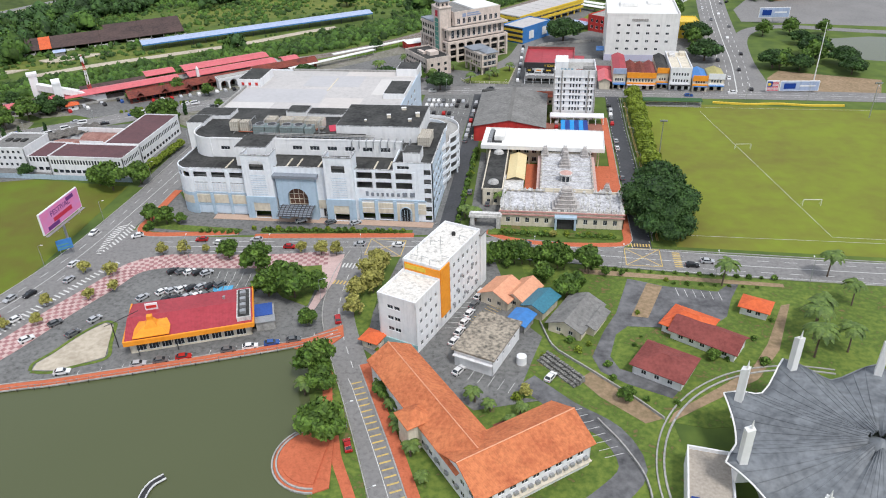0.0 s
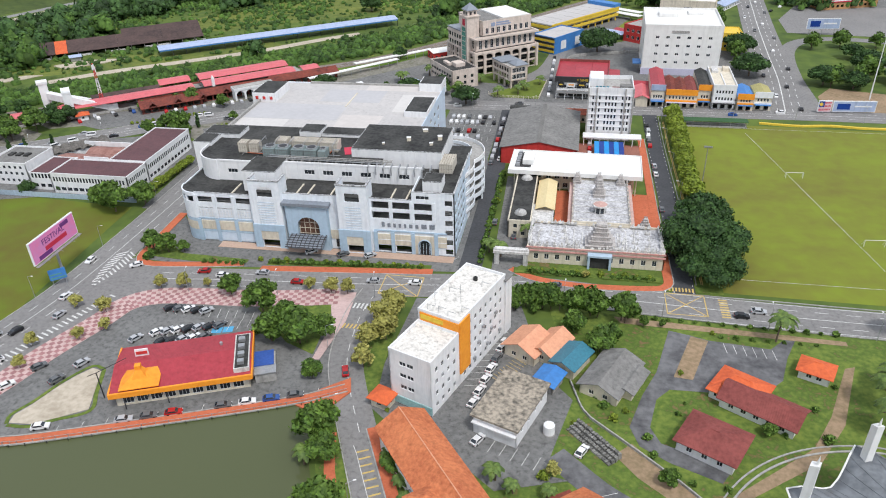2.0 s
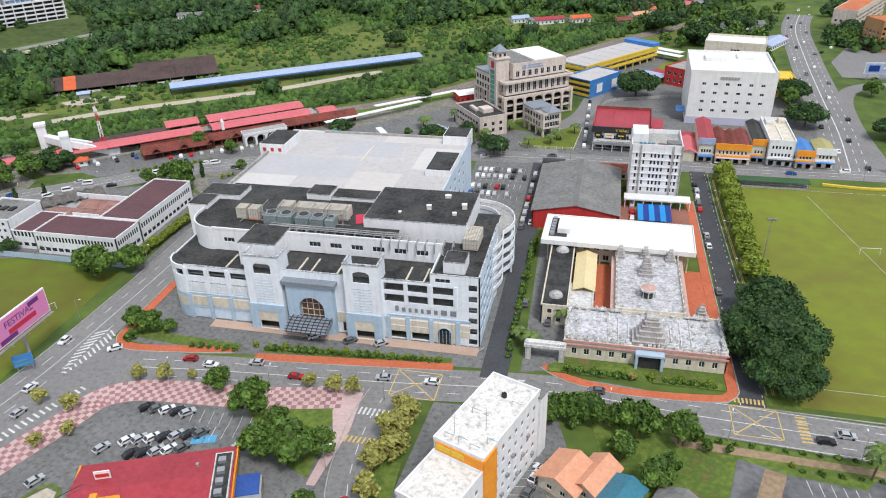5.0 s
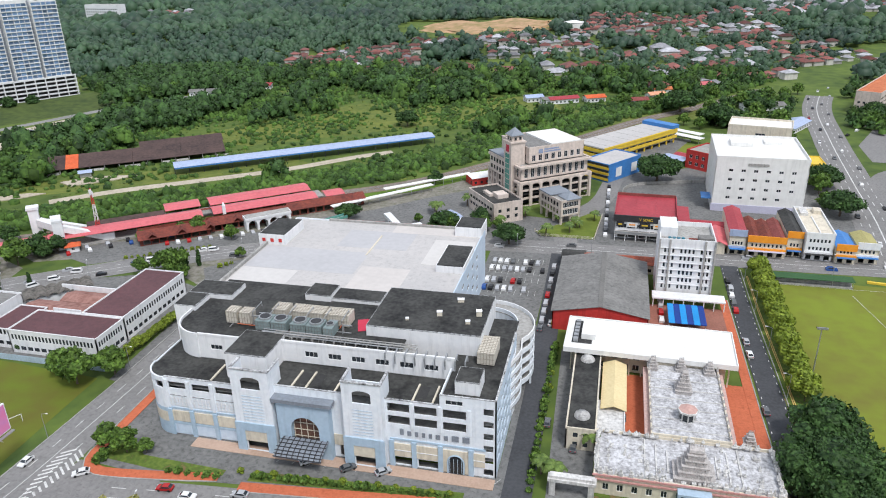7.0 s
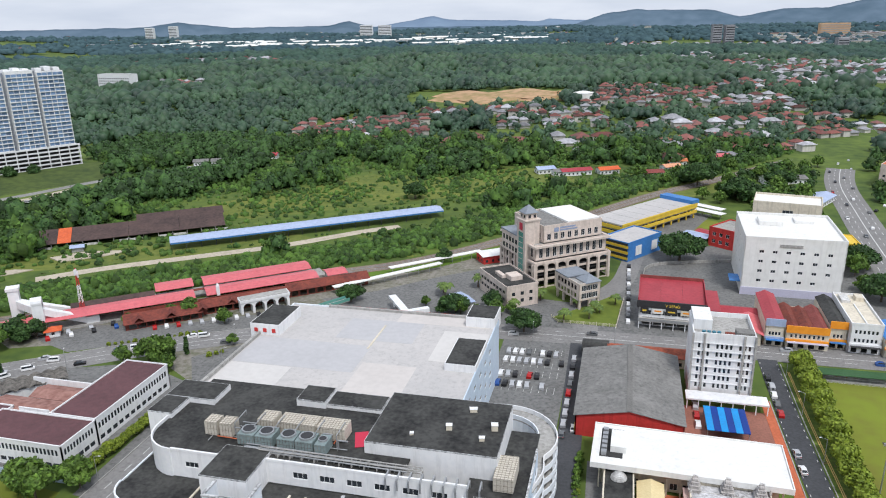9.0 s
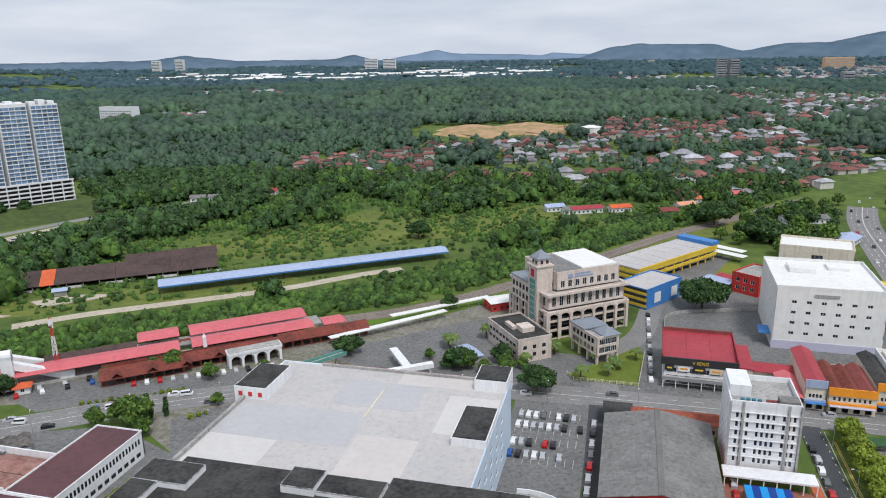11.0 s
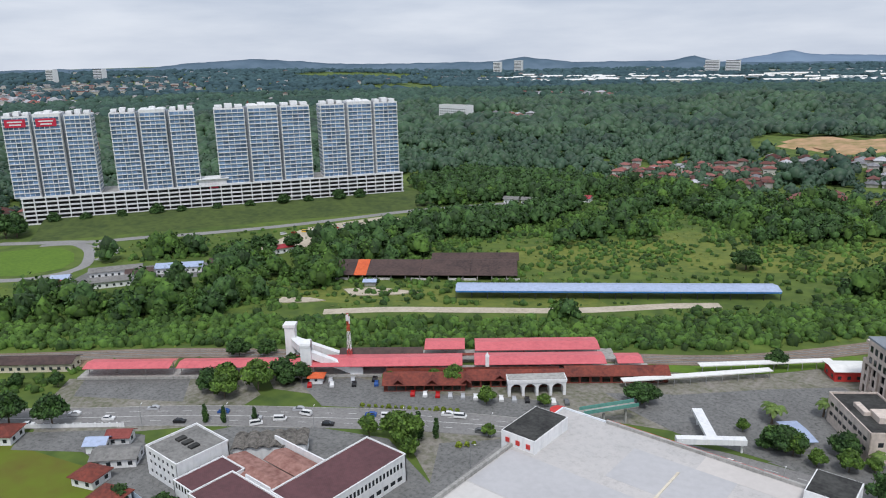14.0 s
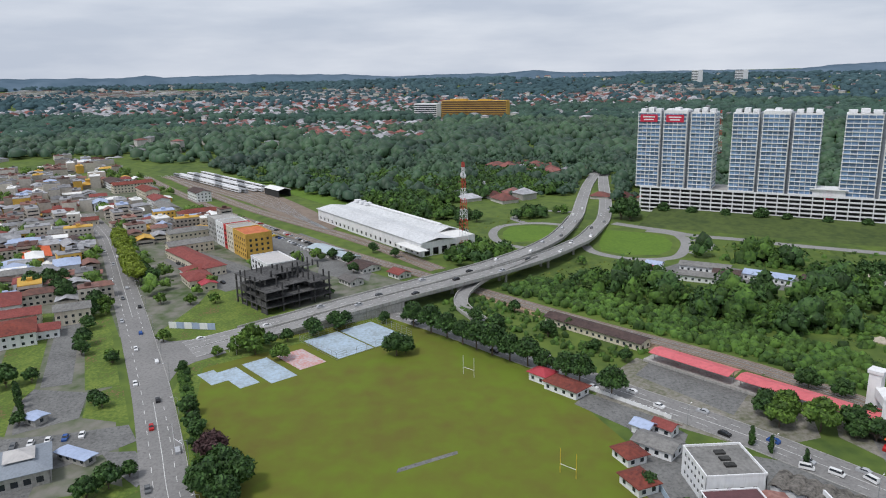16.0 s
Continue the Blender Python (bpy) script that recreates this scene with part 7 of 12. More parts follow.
# ---- billboard and signs ----
bb = thing("billboard", -157.5, 191, 0, 90, "large pink billboard on a single steel pole", "billboard")
part("pole", Shape().tube((0, 0.4, 0), (0, 0.4, 12), 0.45, 10), STEEL, bb)
part("panel", Shape().box(-10.5, 10.5, -0.5, 0.0, 11, 18.5), WHITE, bb)
face = part("poster", Shape().box(-10.2, 10.2, -0.58, -0.51, 11.3, 18.2), MAGENTA, bb, "pink printed poster")
for k, (txt, size, x, z) in enumerate((("FESTIVAL", 2.6, -5.4, 15.2),)):
    cu = bpy.data.curves.new("lettering", "FONT")
    cu.body, cu.size, cu.extrude = txt, size, 0.02
    cu.materials.append(PURPLE)
    ob = new("lettering", cu)
    ob.parent = face
    ob.matrix_local = pose(x, -0.62, z, 90, 0, 0)
part("print_block", Shape().box(-4.5, 5.5, -0.62, -0.585, 13.0, 14.4), REDPRINT, face)
part("print_block", Shape().box(-8, -2.0, -0.62, -0.585, 11.5, 12.8), PURPLE, face)
part("print_block", Shape().box(3.6, 7.6, -0.62, -0.585, 16.4, 17.7), PURPLE, face)
part("catwalk", Shape().box(-10.5, 10.5, -1.6, -0.6, 10.6, 10.75), STEEL, bb)
for x in (-6, 0, 6):
    part("lamp_arm", Shape().tube((x, -0.5, 10.8), (x, -2.2, 10.4), 0.06), STEEL, bb)
sg = thing("road_sign", -156.5, 187, 0, 40, "blue road direction sign on two posts", "road sign")
part("board", Shape().box(-2.4, 2.4, -0.1, 0.1, 2.5, 6.2), BLUE, sg)
part("board_stripe", Shape().box(-2.1, 2.1, -0.13, -0.105, 3.0, 3.4).box(-2.1, 1.2, -0.13, -0.105, 4.2, 4.6), GREENGLASS, sg)
for x in (-1.8, 1.8):
    part("post", Shape().tube((x, 0.15, 0), (x, 0.15, 6), 0.1), STEEL, sg)

FAR[0] = True
# ---- white office block west of the mall ----
wb_ = thing("municipal_block", -200, 272, 0, 0, "long white two-storey block with maroon sheet roofs", "office block")
maroon = mat("dark_maroon_sheet", (0.125, 0.055, 0.06), (0.085, 0.038, 0.042), 0.6, big=0.1, small=0.6, stripe=("X", 0.7, 1), bump=0.2)
rust = mat("rust_streaked_sheet", (0.34, 0.19, 0.16), (0.19, 0.085, 0.07), 0.85, big=0.2, small=0.6, mottle=0.6)
strip = lambda n, L_: [(1 + (L_ - 2) * i / n, 1 + (L_ - 2) * i / n + (L_ - 2) / n * 0.66, 5.0, 6.9, "g") for i in range(n)] + [(1 + (L_ - 2) * i / (n // 2), 1 + (L_ - 2) * i / (n // 2) + 2.0, 1.2, 2.6, "g") for i in range(n // 2)]
block(wb_, -2, 31, -24, -10, 0, 8.2, WHITE, S=strip(24, 33), E=strip(10, 14), N=(), W=strip(10, 14), roof=maroon, parapet=0.35)
block(wb_, 15, 31.02, -9.98, 26, 0, 8.6, WHITE, E=strip(24, 36), N=strip(10, 16), W=(), roof=maroon, parapet=0.35)
block(wb_, -13, -2.02, -22, -6, 0, 7.0, WHITE, S=strip(6, 11), W=strip(8, 16), roof=maroon, parapet=0.3)
part("inner_roof", Shape().gable(-12, 14.5, -9, 1, 5.6, 1.2, 0.2), rust, wb_)
part("inner_roof", Shape().gable(-4, 14.5, 2, 10, 5.4, 1.2, 0.2), rust, wb_)
part("inner_wall", Shape().box(-10, 14.5, 10.5, 11, 0, 7.5), WHITE, wb_)
part("inner_wall", Shape().box(4, 14.8, -9.9, -9.5, 0, 9.6), WHITE, wb_)
mouldy = mat("mouldy_concrete", (0.19, 0.175, 0.155), (0.06, 0.055, 0.05), big=0.3, small=1.2)
wv = thing("wavy_roofed_hall", -212, 282.5, 0, 45, "white hall with a wavy mould-stained concrete roof", "hall")
part("wall", Shape().box(-11, 11, -4.2, 4.2, 0, 5.2), WHITE, wv)
for k in range(6):
    s = Shape()
    for i in range(6):
        x0, x1 = -11.6 + 3.87 * k + 0.645 * i, -11.6 + 3.87 * k + 0.645 * (i + 1)
        z0, z1 = 5.2 + 0.9 * math.sin(math.pi * i / 6), 5.2 + 0.9 * math.sin(math.pi * (i + 1) / 6)
        s.add([(x0, -5, z0), (x1, -5, z1), (x1, 5, z1), (x0, 5, z0), (x0, -5, z0 + 0.2), (x1, -5, z1 + 0.2), (x1, 5, z1 + 0.2), (x0, 5, z0 + 0.2)], [(0, 3, 2, 1), (4, 5, 6, 7), (0, 1, 5, 4), (3, 7, 6, 2)])
    part("roof_vault", s, mouldy, wv)
w2 = thing("white_annex", -224.5, 261.5, 0, 0, "white three-storey annex with a black stained roof", "annex")
block(w2, -8.6, 8.6, -8.6, 8.6, 0, 9, WHITE, S=grid(17, 6, 1.2, [1.4, 4.4, 7], 1.2), W=grid(17, 5, 1.2, [1.4, 4.4, 7], 1.2), E=grid(17, 4, 1.2, [1.4, 4.4], 1.2), roof=GREYROOF, parapet=0.6)
part("red_awning", Shape().box(-10.5, -9.02, -6, 0, 3, 3.2), REDROOF, w2)
for i in range(3):
    part("roof_hatch", Shape().box(-5 + 3.5 * i, -3 + 3.5 * i, -1, 2, 9.02, 9.6), BLACKROOF, w2)
fence = thing("hoarding", -196, 243.6, 0, 0, "pale blue painted hoarding along the playing field", "hoarding")
for i in range(16):
    part("panel", Shape().box(-32 + 4 * i, -28.05 + 4 * i, -0.06, 0.06, 0.1, 2.2), mat("faded_blue_board", (0.42, 0.52, 0.62)) if i == 0 else MATS["faded_blue_board"], fence)
for n_, lab, x, y, d_, w, dd, h, m_, st in (
        ("clubhouse", "white pavilion with red tiled roof at the field", -304, 224.5, 40, 8, 7, 3.4, REDROOF, "hip"), ("clubhouse_hall", "white clubhouse with orange-brown tiled roof", -293, 231.5, 40, 15, 8, 3.2, OLDTILE, "hip"),
        ("changing_room", "small white hut with orange tiled roof", -242.5, 240, 20, 8, 7, 3, OLDTILE, "hip"), ("changing_room", "small white hut with orange tiled roof", -227, 238, 20, 9, 7, 3, OLDTILE, "hip"),
        ("storage_shed", "long shed with grey sheet roof and red walls", -247, 250.5, 45, 13, 8, 3.2, GREYROOF, "gable"), ("blue_hut", "small hut with bright blue sheet roof", -259, 250, 40, 6, 5, 3, BLUEROOF, "gable"), ("food_hut", "hut with a dull maroon sheet roof", -258, 257, 40, 7, 5, 3, MAROONTILE, "gable")):
    house(n_, lab, x, y, d_, w, dd, h, WHITE, m_, 1.6, st)
fw = thing("field_wall", -283, 249, 0, 40, "white perimeter wall of the playing field", "wall")
for i in range(14):
    part("wall_panel", Shape().box(-14 + 2.5 * i, -11.6 + 2.5 * i, -0.1, 0.1, 0, 1.6), WHITE, fw)
    part("pillar", Shape().box(-14.1 + 2.5 * i, -13.8 + 2.5 * i, -0.18, 0.18, 0, 1.9), WHITE, fw)

# ---- railway station ----
FAR[0] = False
station = thing("railway_station", -190, 378, 0, 38.5, "old railway station with salmon-red platform roofs", "railway station")


def platform_roof(x0, x1, y0, y1, z, rise=0.9, material=PINKROOF, name="platform_roof"):
    part(name, Shape().gable(x0, x1, y0, y1, z, rise, 0.2), material, station)
    n_ = max(2, int((x1 - x0) / 9))
    for i in range(n_ + 1):
        x = x0 + (x1 - x0) * i / n_
        part("platform_post", Shape().box(x - 0.12, x + 0.12, (y0 + y1) / 2 - 0.12, (y0 + y1) / 2 + 0.12, 0, z + 0.3), CONC, station)


platform_roof(-12, 38, -6.5, 4.8, 5.4, 1.0)
platform_roof(-11.5, 38, 7.4, 20.0, 5.4, 1.0)
platform_roof(-32, -16, 9.6, 21.0, 5.2, 1.0)
platform_roof(-85, -17, -6.4, 4.8, 5.2, 1.0)
platform_roof(43, 52.5, -4.5, 5, 4.6)
platform_roof(-165, -131, -5.5, 3.5, 4.8)
platform_roof(-128, -86, -5.5, 3.5, 4.8)
part("platform", Shape().box(-168, 56, -5, 3.5, 0.1, 1.0).box(-50, 45, 8, 19, 0.1, 1.0), CONC, station)
part("old_roof", Shape().gable(-46, -16, -18.6, -7.2, 3.0, 2.4, 0.6), OLDTILE, station, "old dark red tiled roof")
part("old_roof", Shape().gable(-15, 21, -15.5, -7.0, 3.2, 2.4, 0.4), OLDTILE, station, "old dark red tiled roof")
part("old_roof", Shape().gable(22, 60, -13, -5.2, 3.4, 2.4, 0.6), OLDTILE, station, "old dark red tiled roof")
part("old_roof", Shape().gable(-66, -33, 6, 14, 4.2, 1.6, 0.4), BROWNROOF, station, "dark rusted roof")
part("old_roof", Shape().gable(-60, 38, 5.0, 7.0, 4.4, 0.5, 0.1), OLDTILE, station)
for i in range(5):
    part("roof_gablet", Shape().gable(-42 + 12.5 * i, -39 + 12.5 * i, -19.2 if i < 3 else -16, -12, 3.8, 1.5, 0.3, along="y"), OLDTILE, station)
# Arcade walls take the dark tile colour to paint the shade under the eaves.
facade(station, (-46, -17.6), (-16, -17.6), 0, 3.0, grid(30, 8, 3.0, [0.3], 2.3, "o"), OLDTILE)
facade(station, (-15, -14.6), (21, -14.6), 0, 3.2, grid(36, 9, 3.0, [0.3], 2.4, "o"), OLDTILE)
facade(station, (22, -12), (60, -12), 0, 3.4, grid(38, 9, 3.0, [0.3], 2.4, "o"), OLDTILE)
part("station_wall", Shape().box(-46, 20, -6.9, -6.7, 0, 4.6), OLDTILE, station)
part("clock_turret", Shape().box(-8, -6.6, -7.5, -6.1, 5, 9.2).tube((-7.3, -6.8, 9.2), (-7.3, -6.8, 10.8), 0.9, 8, 0.1), WHITE, station)
porch_s = thing("station_porch", -170, 369, 0, 41, "white arched entrance porch of the station", "porch")
for i in range(5):
    part("pier", Shape().box(-10.5 + 5 * i, -9.5 + 5 * i, -2.5, 2.5, 0, 5.2), WHITE, porch_s)
for i in range(4):
    a_s = Shape()
    for k in range(8):
        a, b = math.pi * k / 8, math.pi * (k + 1) / 8
        xc = -7.5 + 5 * i
        xa, xb, za, zb = xc - 2 * math.cos(a), xc - 2 * math.cos(b), 3 + 1.7 * math.sin(a), 3 + 1.7 * math.sin(b)
        a_s.add([(xa, -2.5, za), (xb, -2.5, zb), (xb, -2.5, 5.2), (xa, -2.5, 5.2), (xa, 2.5, za), (xb, 2.5, zb), (xb, 2.5, 5.2), (xa, 2.5, 5.2)], [(0, 1, 2, 3), (4, 7, 6, 5), (0, 4, 5, 1)])
    part("arch", a_s, WHITE, porch_s)
part("entablature", Shape().box(-10.8, 10.8, -2.8, 2.8, 5.2, 6.4), WHITE, porch_s)
part("porch_roof", Shape().box(-10.4, 10.4, -2.5, 2.5, 6.4, 6.6), CONC, porch_s)
bridge = thing("station_footbridge", -247.9, 327, 0, 38.5, "white covered footbridge with lift towers over the tracks", "footbridge")
part("lift_tower", Shape().box(-2, 2, -2, 2, 0, 13.6), WHITE, bridge)
part("rounded_top", Shape().tube((-2, 0, 13.4), (2, 0, 13.4), 2.2, 14), WHITE, bridge)
part("lift_tower", Shape().box(-11.4, -7.4, 13, 17, 0, 15.4).box(-11.9, -6.9, 12.6, 17.4, 15.4, 16.6), WHITE, bridge)
deck_b = Shape().add([(x, y, z) for z in (7.6, 10.8) for x, y in ((-1.6, 1.6), (1.8, 1.0), (-6.6, 15.4), (-9.6, 14))], [(3, 2, 1, 0), (4, 5, 6, 7), (0, 1, 5, 4), (1, 2, 6, 5), (2, 3, 7, 6), (3, 0, 4, 7)])
part("bridge_deck", deck_b, WHITE, bridge)
for x, y, l_ in ((1.6, 1.2, 15), (-6.6, 14.6, 17)):
    st = Shape()
    st.add([(x, y - 1.3, 10.4), (x, y + 1.3, 10.4), (x + l_, y + 1.3, 4.0), (x + l_, y - 1.3, 4.0), (x, y - 1.3, 7.4), (x, y + 1.3, 7.4), (x + l_, y + 1.3, 1.2), (x + l_, y - 1.3, 1.2)],
           [(0, 3, 2, 1), (4, 5, 6, 7), (0, 4, 7, 3), (1, 2, 6, 5), (0, 1, 5, 4), (3, 7, 6, 2)])
    part("stair_flight", st, WHITE, bridge)
    part("stair_landing", Shape().box(x + l_, x + l_ + 5, y - 1.6, y + 1.6, 0.6, 3.9), WHITE, bridge)
house("ticket_kiosk", "small white kiosk with orange tiled roof at the footbridge", -241.5, 326, 38, 5, 4, 2.6, WHITE, BRIGHTTILE, 1.2)


def lattice_mast(name, label, x, y, h, w):
    t = thing(name, x, y, 0, 20, label, "mast")
    n_ = max(6, int(h / 3.5))
    for i in range(n_):
        z0, z1 = h * i / n_, h * (i + 1) / n_
        a, b = w * (1 - 0.75 * i / n_), w * (1 - 0.75 * (i + 1) / n_)
        s = Shape()
        cs = ((-1, -1), (1, -1), (1, 1), (-1, 1))
        for k in range(4):
            p, q = cs[k], cs[(k + 1) % 4]
            s.tube((p[0] * a, p[1] * a, z0), (p[0] * b, p[1] * b, z1), 0.13 if h > 40 else 0.09, 4)
            s.tube((p[0] * a, p[1] * a, z0), (q[0] * b, q[1] * b, z1), 0.08, 4)
            s.tube((p[0] * b, p[1] * b, z1), (q[0] * b, q[1] * b, z1), 0.08, 4)
        part("mast_section", s, REDWALL if (i // 2) % 2 == 0 else WHITE, t)
    for k in range(6):
        a = k * 1.05
        r = w * 0.6
        part("antenna_panel", Shape().box(r * math.cos(a) - 0.25, r * math.cos(a) + 0.25, r * math.sin(a) - 0.25, r * math.sin(a) + 0.25, h * 0.82 + k * 0.3, h * 0.82 + 2.4 + k * 0.3), WHITE, t)
    return t


lattice_mast("lattice_mast", "slim red and white lattice mast at the station", -241, 343, 23, 0.9)
lattice_mast("telecom_mast", "tall red and white telecom lattice mast", -520, 212, 60, 2.6)
lattice_mast("telecom_mast", "red and white lattice mast on a wooded hill", -980, 590, 62, 3)
lattice_mast("telecom_mast", "red and white lattice mast on a wooded hill", -1000, 840, 60, 3)

sheds = thing("goods_shed", -303.5, 460.7, 0, 35, "long derelict goods shed with rusty brown roof", "shed")
slope = lambda x0, x1, lift: Shape().add([(x, y, z + lift + d) for d in (0, 0.25) for x, y, z in ((x0, -16.4, 2.9), (x1, -16.4, 2.9), (x1, 0, 7.2), (x0, 0, 7.2), (x1, 7.5, 5.2), (x0, 7.5, 5.2))],
                                         [(6, 7, 8, 9), (9, 8, 10, 11), (0, 3, 2, 1), (3, 5, 4, 2), (0, 1, 7, 6), (4, 5, 11, 10), (1, 2, 8, 7), (2, 4, 10, 8), (5, 3, 9, 11), (3, 0, 6, 9)])
for x0, x1 in ((-52, -39.1), (-31.9, -2), (-1.9, 26), (26.1, 52)):
    part("roof", slope(x0, x1, 0.02 * (x0 % 3)), BROWNROOF, sheds)
part("roof_patch", slope(-39, -32, 0.04), BRIGHTTILE, sheds, "rusty orange roof bay")
for x in range(-50, 52, 8):
    part("post", Shape().box(x - 0.2, x + 0.2, -15.9, -15.5, 0, 2.9), CONC, sheds)
    if x % 3:
        part("low_wall", Shape().box(x + 0.4, x + 7.4, -15.7, -15.5, 0, 1.3), DIRTYWHITE, sheds)
part("back_wall", Shape().box(-51, 51, 6.6, 7.0, 0, 5), CONC, sheds)
sheds2 = thing("goods_shed", -291, 491, 0, 36, "derelict shed with rusty brown roof behind another", "shed")
part("roof", Shape().gable(-25, 25, -9, 7, 4.6, 2.4, 0.6), BROWNROOF, sheds2)
for x in range(-24, 25, 8):
    part("post", Shape().box(x - 0.2, x + 0.2, -8.6, -8.2, 0, 4.6), CONC, sheds2)
bshed = thing("platform_shelter", -198, 485, 0, 35.4, "very long low shelter with pale blue sheet roof", "shelter")
part("roof", Shape().gable(-80, 80, -6.5, 6.5, 4.6, 1.2, 0.3), BLUEROOF, bshed, "pale blue ribbed sheet roof")
part("edge_beam", Shape().box(-80, 80, -6.9, -6.6, 3.9, 4.5), BLUE, bshed)
for x in range(-80, 81, 8):
    part("post", Shape().box(x - 0.15, x + 0.15, -6.0, -5.7, 0, 4.6), DARKSTEEL, bshed)
    part("post", Shape().box(x - 0.15, x + 0.15, 5.7, 6.0, 0, 4.6), DARKSTEEL, bshed)
house("kiosk_shed", "small hut with pale blue roof by the sheds", -312, 424, 37, 6, 4, 2.6, CONC, BLUEROOF, 0.8, "gable", windows=False, category="shed")
for x, y, deg, half, lab in ((-127, 412, 46.4, 29, "long white covered walkway beside the station yard"), (-110.5, 438.5, 41.9, 26, "white platform roof on slim posts beside the tracks")):
    canopy_w = thing("covered_walkway", x, y, 0, deg, lab, "walkway", "covered walkways")
    part("walkway_roof", Shape().box(-half, half, -1.5, 1.5, 3.3, 3.5).box(-half, half, -1.6, -1.5, 3.15, 3.55).box(-half, half, 1.5, 1.6, 3.15, 3.55), BRIGHT, canopy_w)
    for i in range(10):
        part("walkway_post", Shape().box(-half + 1 + (2 * half - 2) * i / 9 - 0.1, -half + 1 + (2 * half - 2) * i / 9 + 0.1, -1.2, -1.0, 0, 3.3), STEEL, canopy_w)
arch_w = thing("footbridge_mall", -146, 352, 0, 55, "footbridge with red walls and green rails to the mall", "footbridge")
part("deck", Shape().box(-4, 24, -1.6, 1.6, 5.8, 6.2), CONC, arch_w)
part("rail_panel", Shape().box(4, 24, -1.7, -1.5, 6.2, 7.4).box(4, 24, 1.5, 1.7, 6.2, 7.4), MATS["green_window_glass"], arch_w)
part("red_drum", Shape().tube((-4, 0, 0), (-4, 0, 8.5), 3.0, 14), REDWALL, arch_w)
part("white_band", Shape().tube((-4, 0, 4.5), (-4, 0, 6.3), 3.06, 14), WHITE, arch_w)
for x in (4, 12, 20):
    part("pier", Shape().box(x - 0.3, x + 0.3, -0.5, 0.5, 0, 5.8), CONC, arch_w)
yb = thing("covered_ramp", -107, 370, 0, 35, "white Y-shaped covered ramp behind the mall", "ramp")
part("arm", Shape().box(-1.6, 1.6, -2, 16, 4, 5), WHITE, yb)
part("arm", Shape().box(-11, 10, -4.5, -2.02, 3.2, 5), WHITE, yb)
for x, y in ((0, 14), (-10, -3), (9, -3)):
    part("post", Shape().box(x - 0.3, x + 0.3, y - 0.3, y + 0.3, 0, 4), WHITE, yb)

# ---- pinkish stone office with a clock turret ----
po = thing("stone_office", -58.5, 414.5, 0, 37, "pinkish stone office block with green glass turret and arches", "office")
bays = lambda L_, n_, zs, h_: grid(L_, n_, L_ / n_ * 0.5, zs, h_)
block(po, 0, 41, 0, 34, 0, 12, PINK, S=grid(41, 7, 4.4, [0.5, 4.6, 8.6], 3.0, "o"), E=grid(34, 6, 4.2, [0.5, 4.6, 8.6], 2.9, "o"), W=grid(34, 6, 4.2, [0.5, 4.6, 8.6], 2.9, "o"), roof=GREYROOF, parapet=0.8)
block(po, 1.4, 39.6, 1.6, 33, 12.9, 19.6, PINK, S=bays(38.2, 10, [13.9], 4.6), E=bays(31, 8, [13.9], 4.6), W=bays(31, 8, [13.9], 4.6), roof=CONC, parapet=0.7)
block(po, 6.5, 38, 3.4, 31, 20.3, 27.6, PINK, S=bays(31.5, 8, [21.2], 3.0), E=bays(27, 7, [21.2], 3.0), W=bays(27, 6, [21.2], 3.0), roof=GREYROOF, parapet=0.7)
part("white_roof", Shape().box(20, 37.4, 4.5, 30, 27.65, 28.5), BRIGHT, po)
for z, e in ((12.0, 0.7), (19.6, 0.6)):
    part("cornice", Shape().box(0.6 - e, 40.4 + e, 0.2 - e, 0.9, z - 0.5, z + 0.5).box(0.4 - e, 1.2, 0.9, 33, z - 0.5, z + 0.5).box(40, 40.4 + e, 0.9, 33, z - 0.5, z + 0.5), PINK, po)
for i in range(8):
    part("giant_column", Shape().box(-0.5 + 5.72 * i, 0.7 + 5.72 * i, -0.75, -0.02, 0, 11.5), PINK, po)
for i in range(6):
    part("giant_column", Shape().box(-0.75, -0.02, 0.3 + 5.6 * i, 1.5 + 5.6 * i, 0, 11.5), PINK, po)
for i in range(7):
    a_s = Shape()
    for k in range(6):
        a, b = math.pi * k / 6, math.pi * (k + 1) / 6
        xc = 2.96 + 5.72 * i
        xa, xb, za, zb = xc - 2.2 * math.cos(a), xc - 2.2 * math.cos(b), 10.0 + 1.3 * math.sin(a), 10.0 + 1.3 * math.sin(b)
        a_s.add([(xa, -0.4, za), (xb, -0.4, zb), (xb, -0.4, 11.6), (xa, -0.4, 11.6), (xa, -0.02, za), (xb, -0.02, zb), (xb, -0.02, 11.6), (xa, -0.02, 11.6)], [(0, 1, 2, 3), (4, 7, 6, 5), (0, 4, 5, 1)])
    part("arch", a_s, PINK, po)
part("turret", Shape().box(-1.6, 6, 6, 13.4, 0, 31), PINK, po)
part("turret_glass", Shape().box(-1.86, -1.62, 7.8, 11.6, 3, 25), GREENGLASS, po)
for i in range(8):
    part("glass_bar", Shape().box(-1.95, -1.84, 7.7, 11.7, 4.5 + 2.6 * i, 4.7 + 2.6 * i), PINK, po)
part("turret_sign", Shape().box(-1.82, -1.62, 8.4, 11, 26, 29.4), REDPRINT, po)
part("turret_ledge", Shape().box(-2.1, 6.5, 5.5, 13.9, 30.6, 31.2), PINK, po)
part("turret_lantern", Shape().box(-0.6, 5.0, 7.0, 12.4, 31.2, 34), PINK, po)
for x in (0.6, 3.2):
    part("lantern_window", Shape().box(x, x + 1.2, 6.86, 6.98, 31.8, 33.2), GLASS, po)
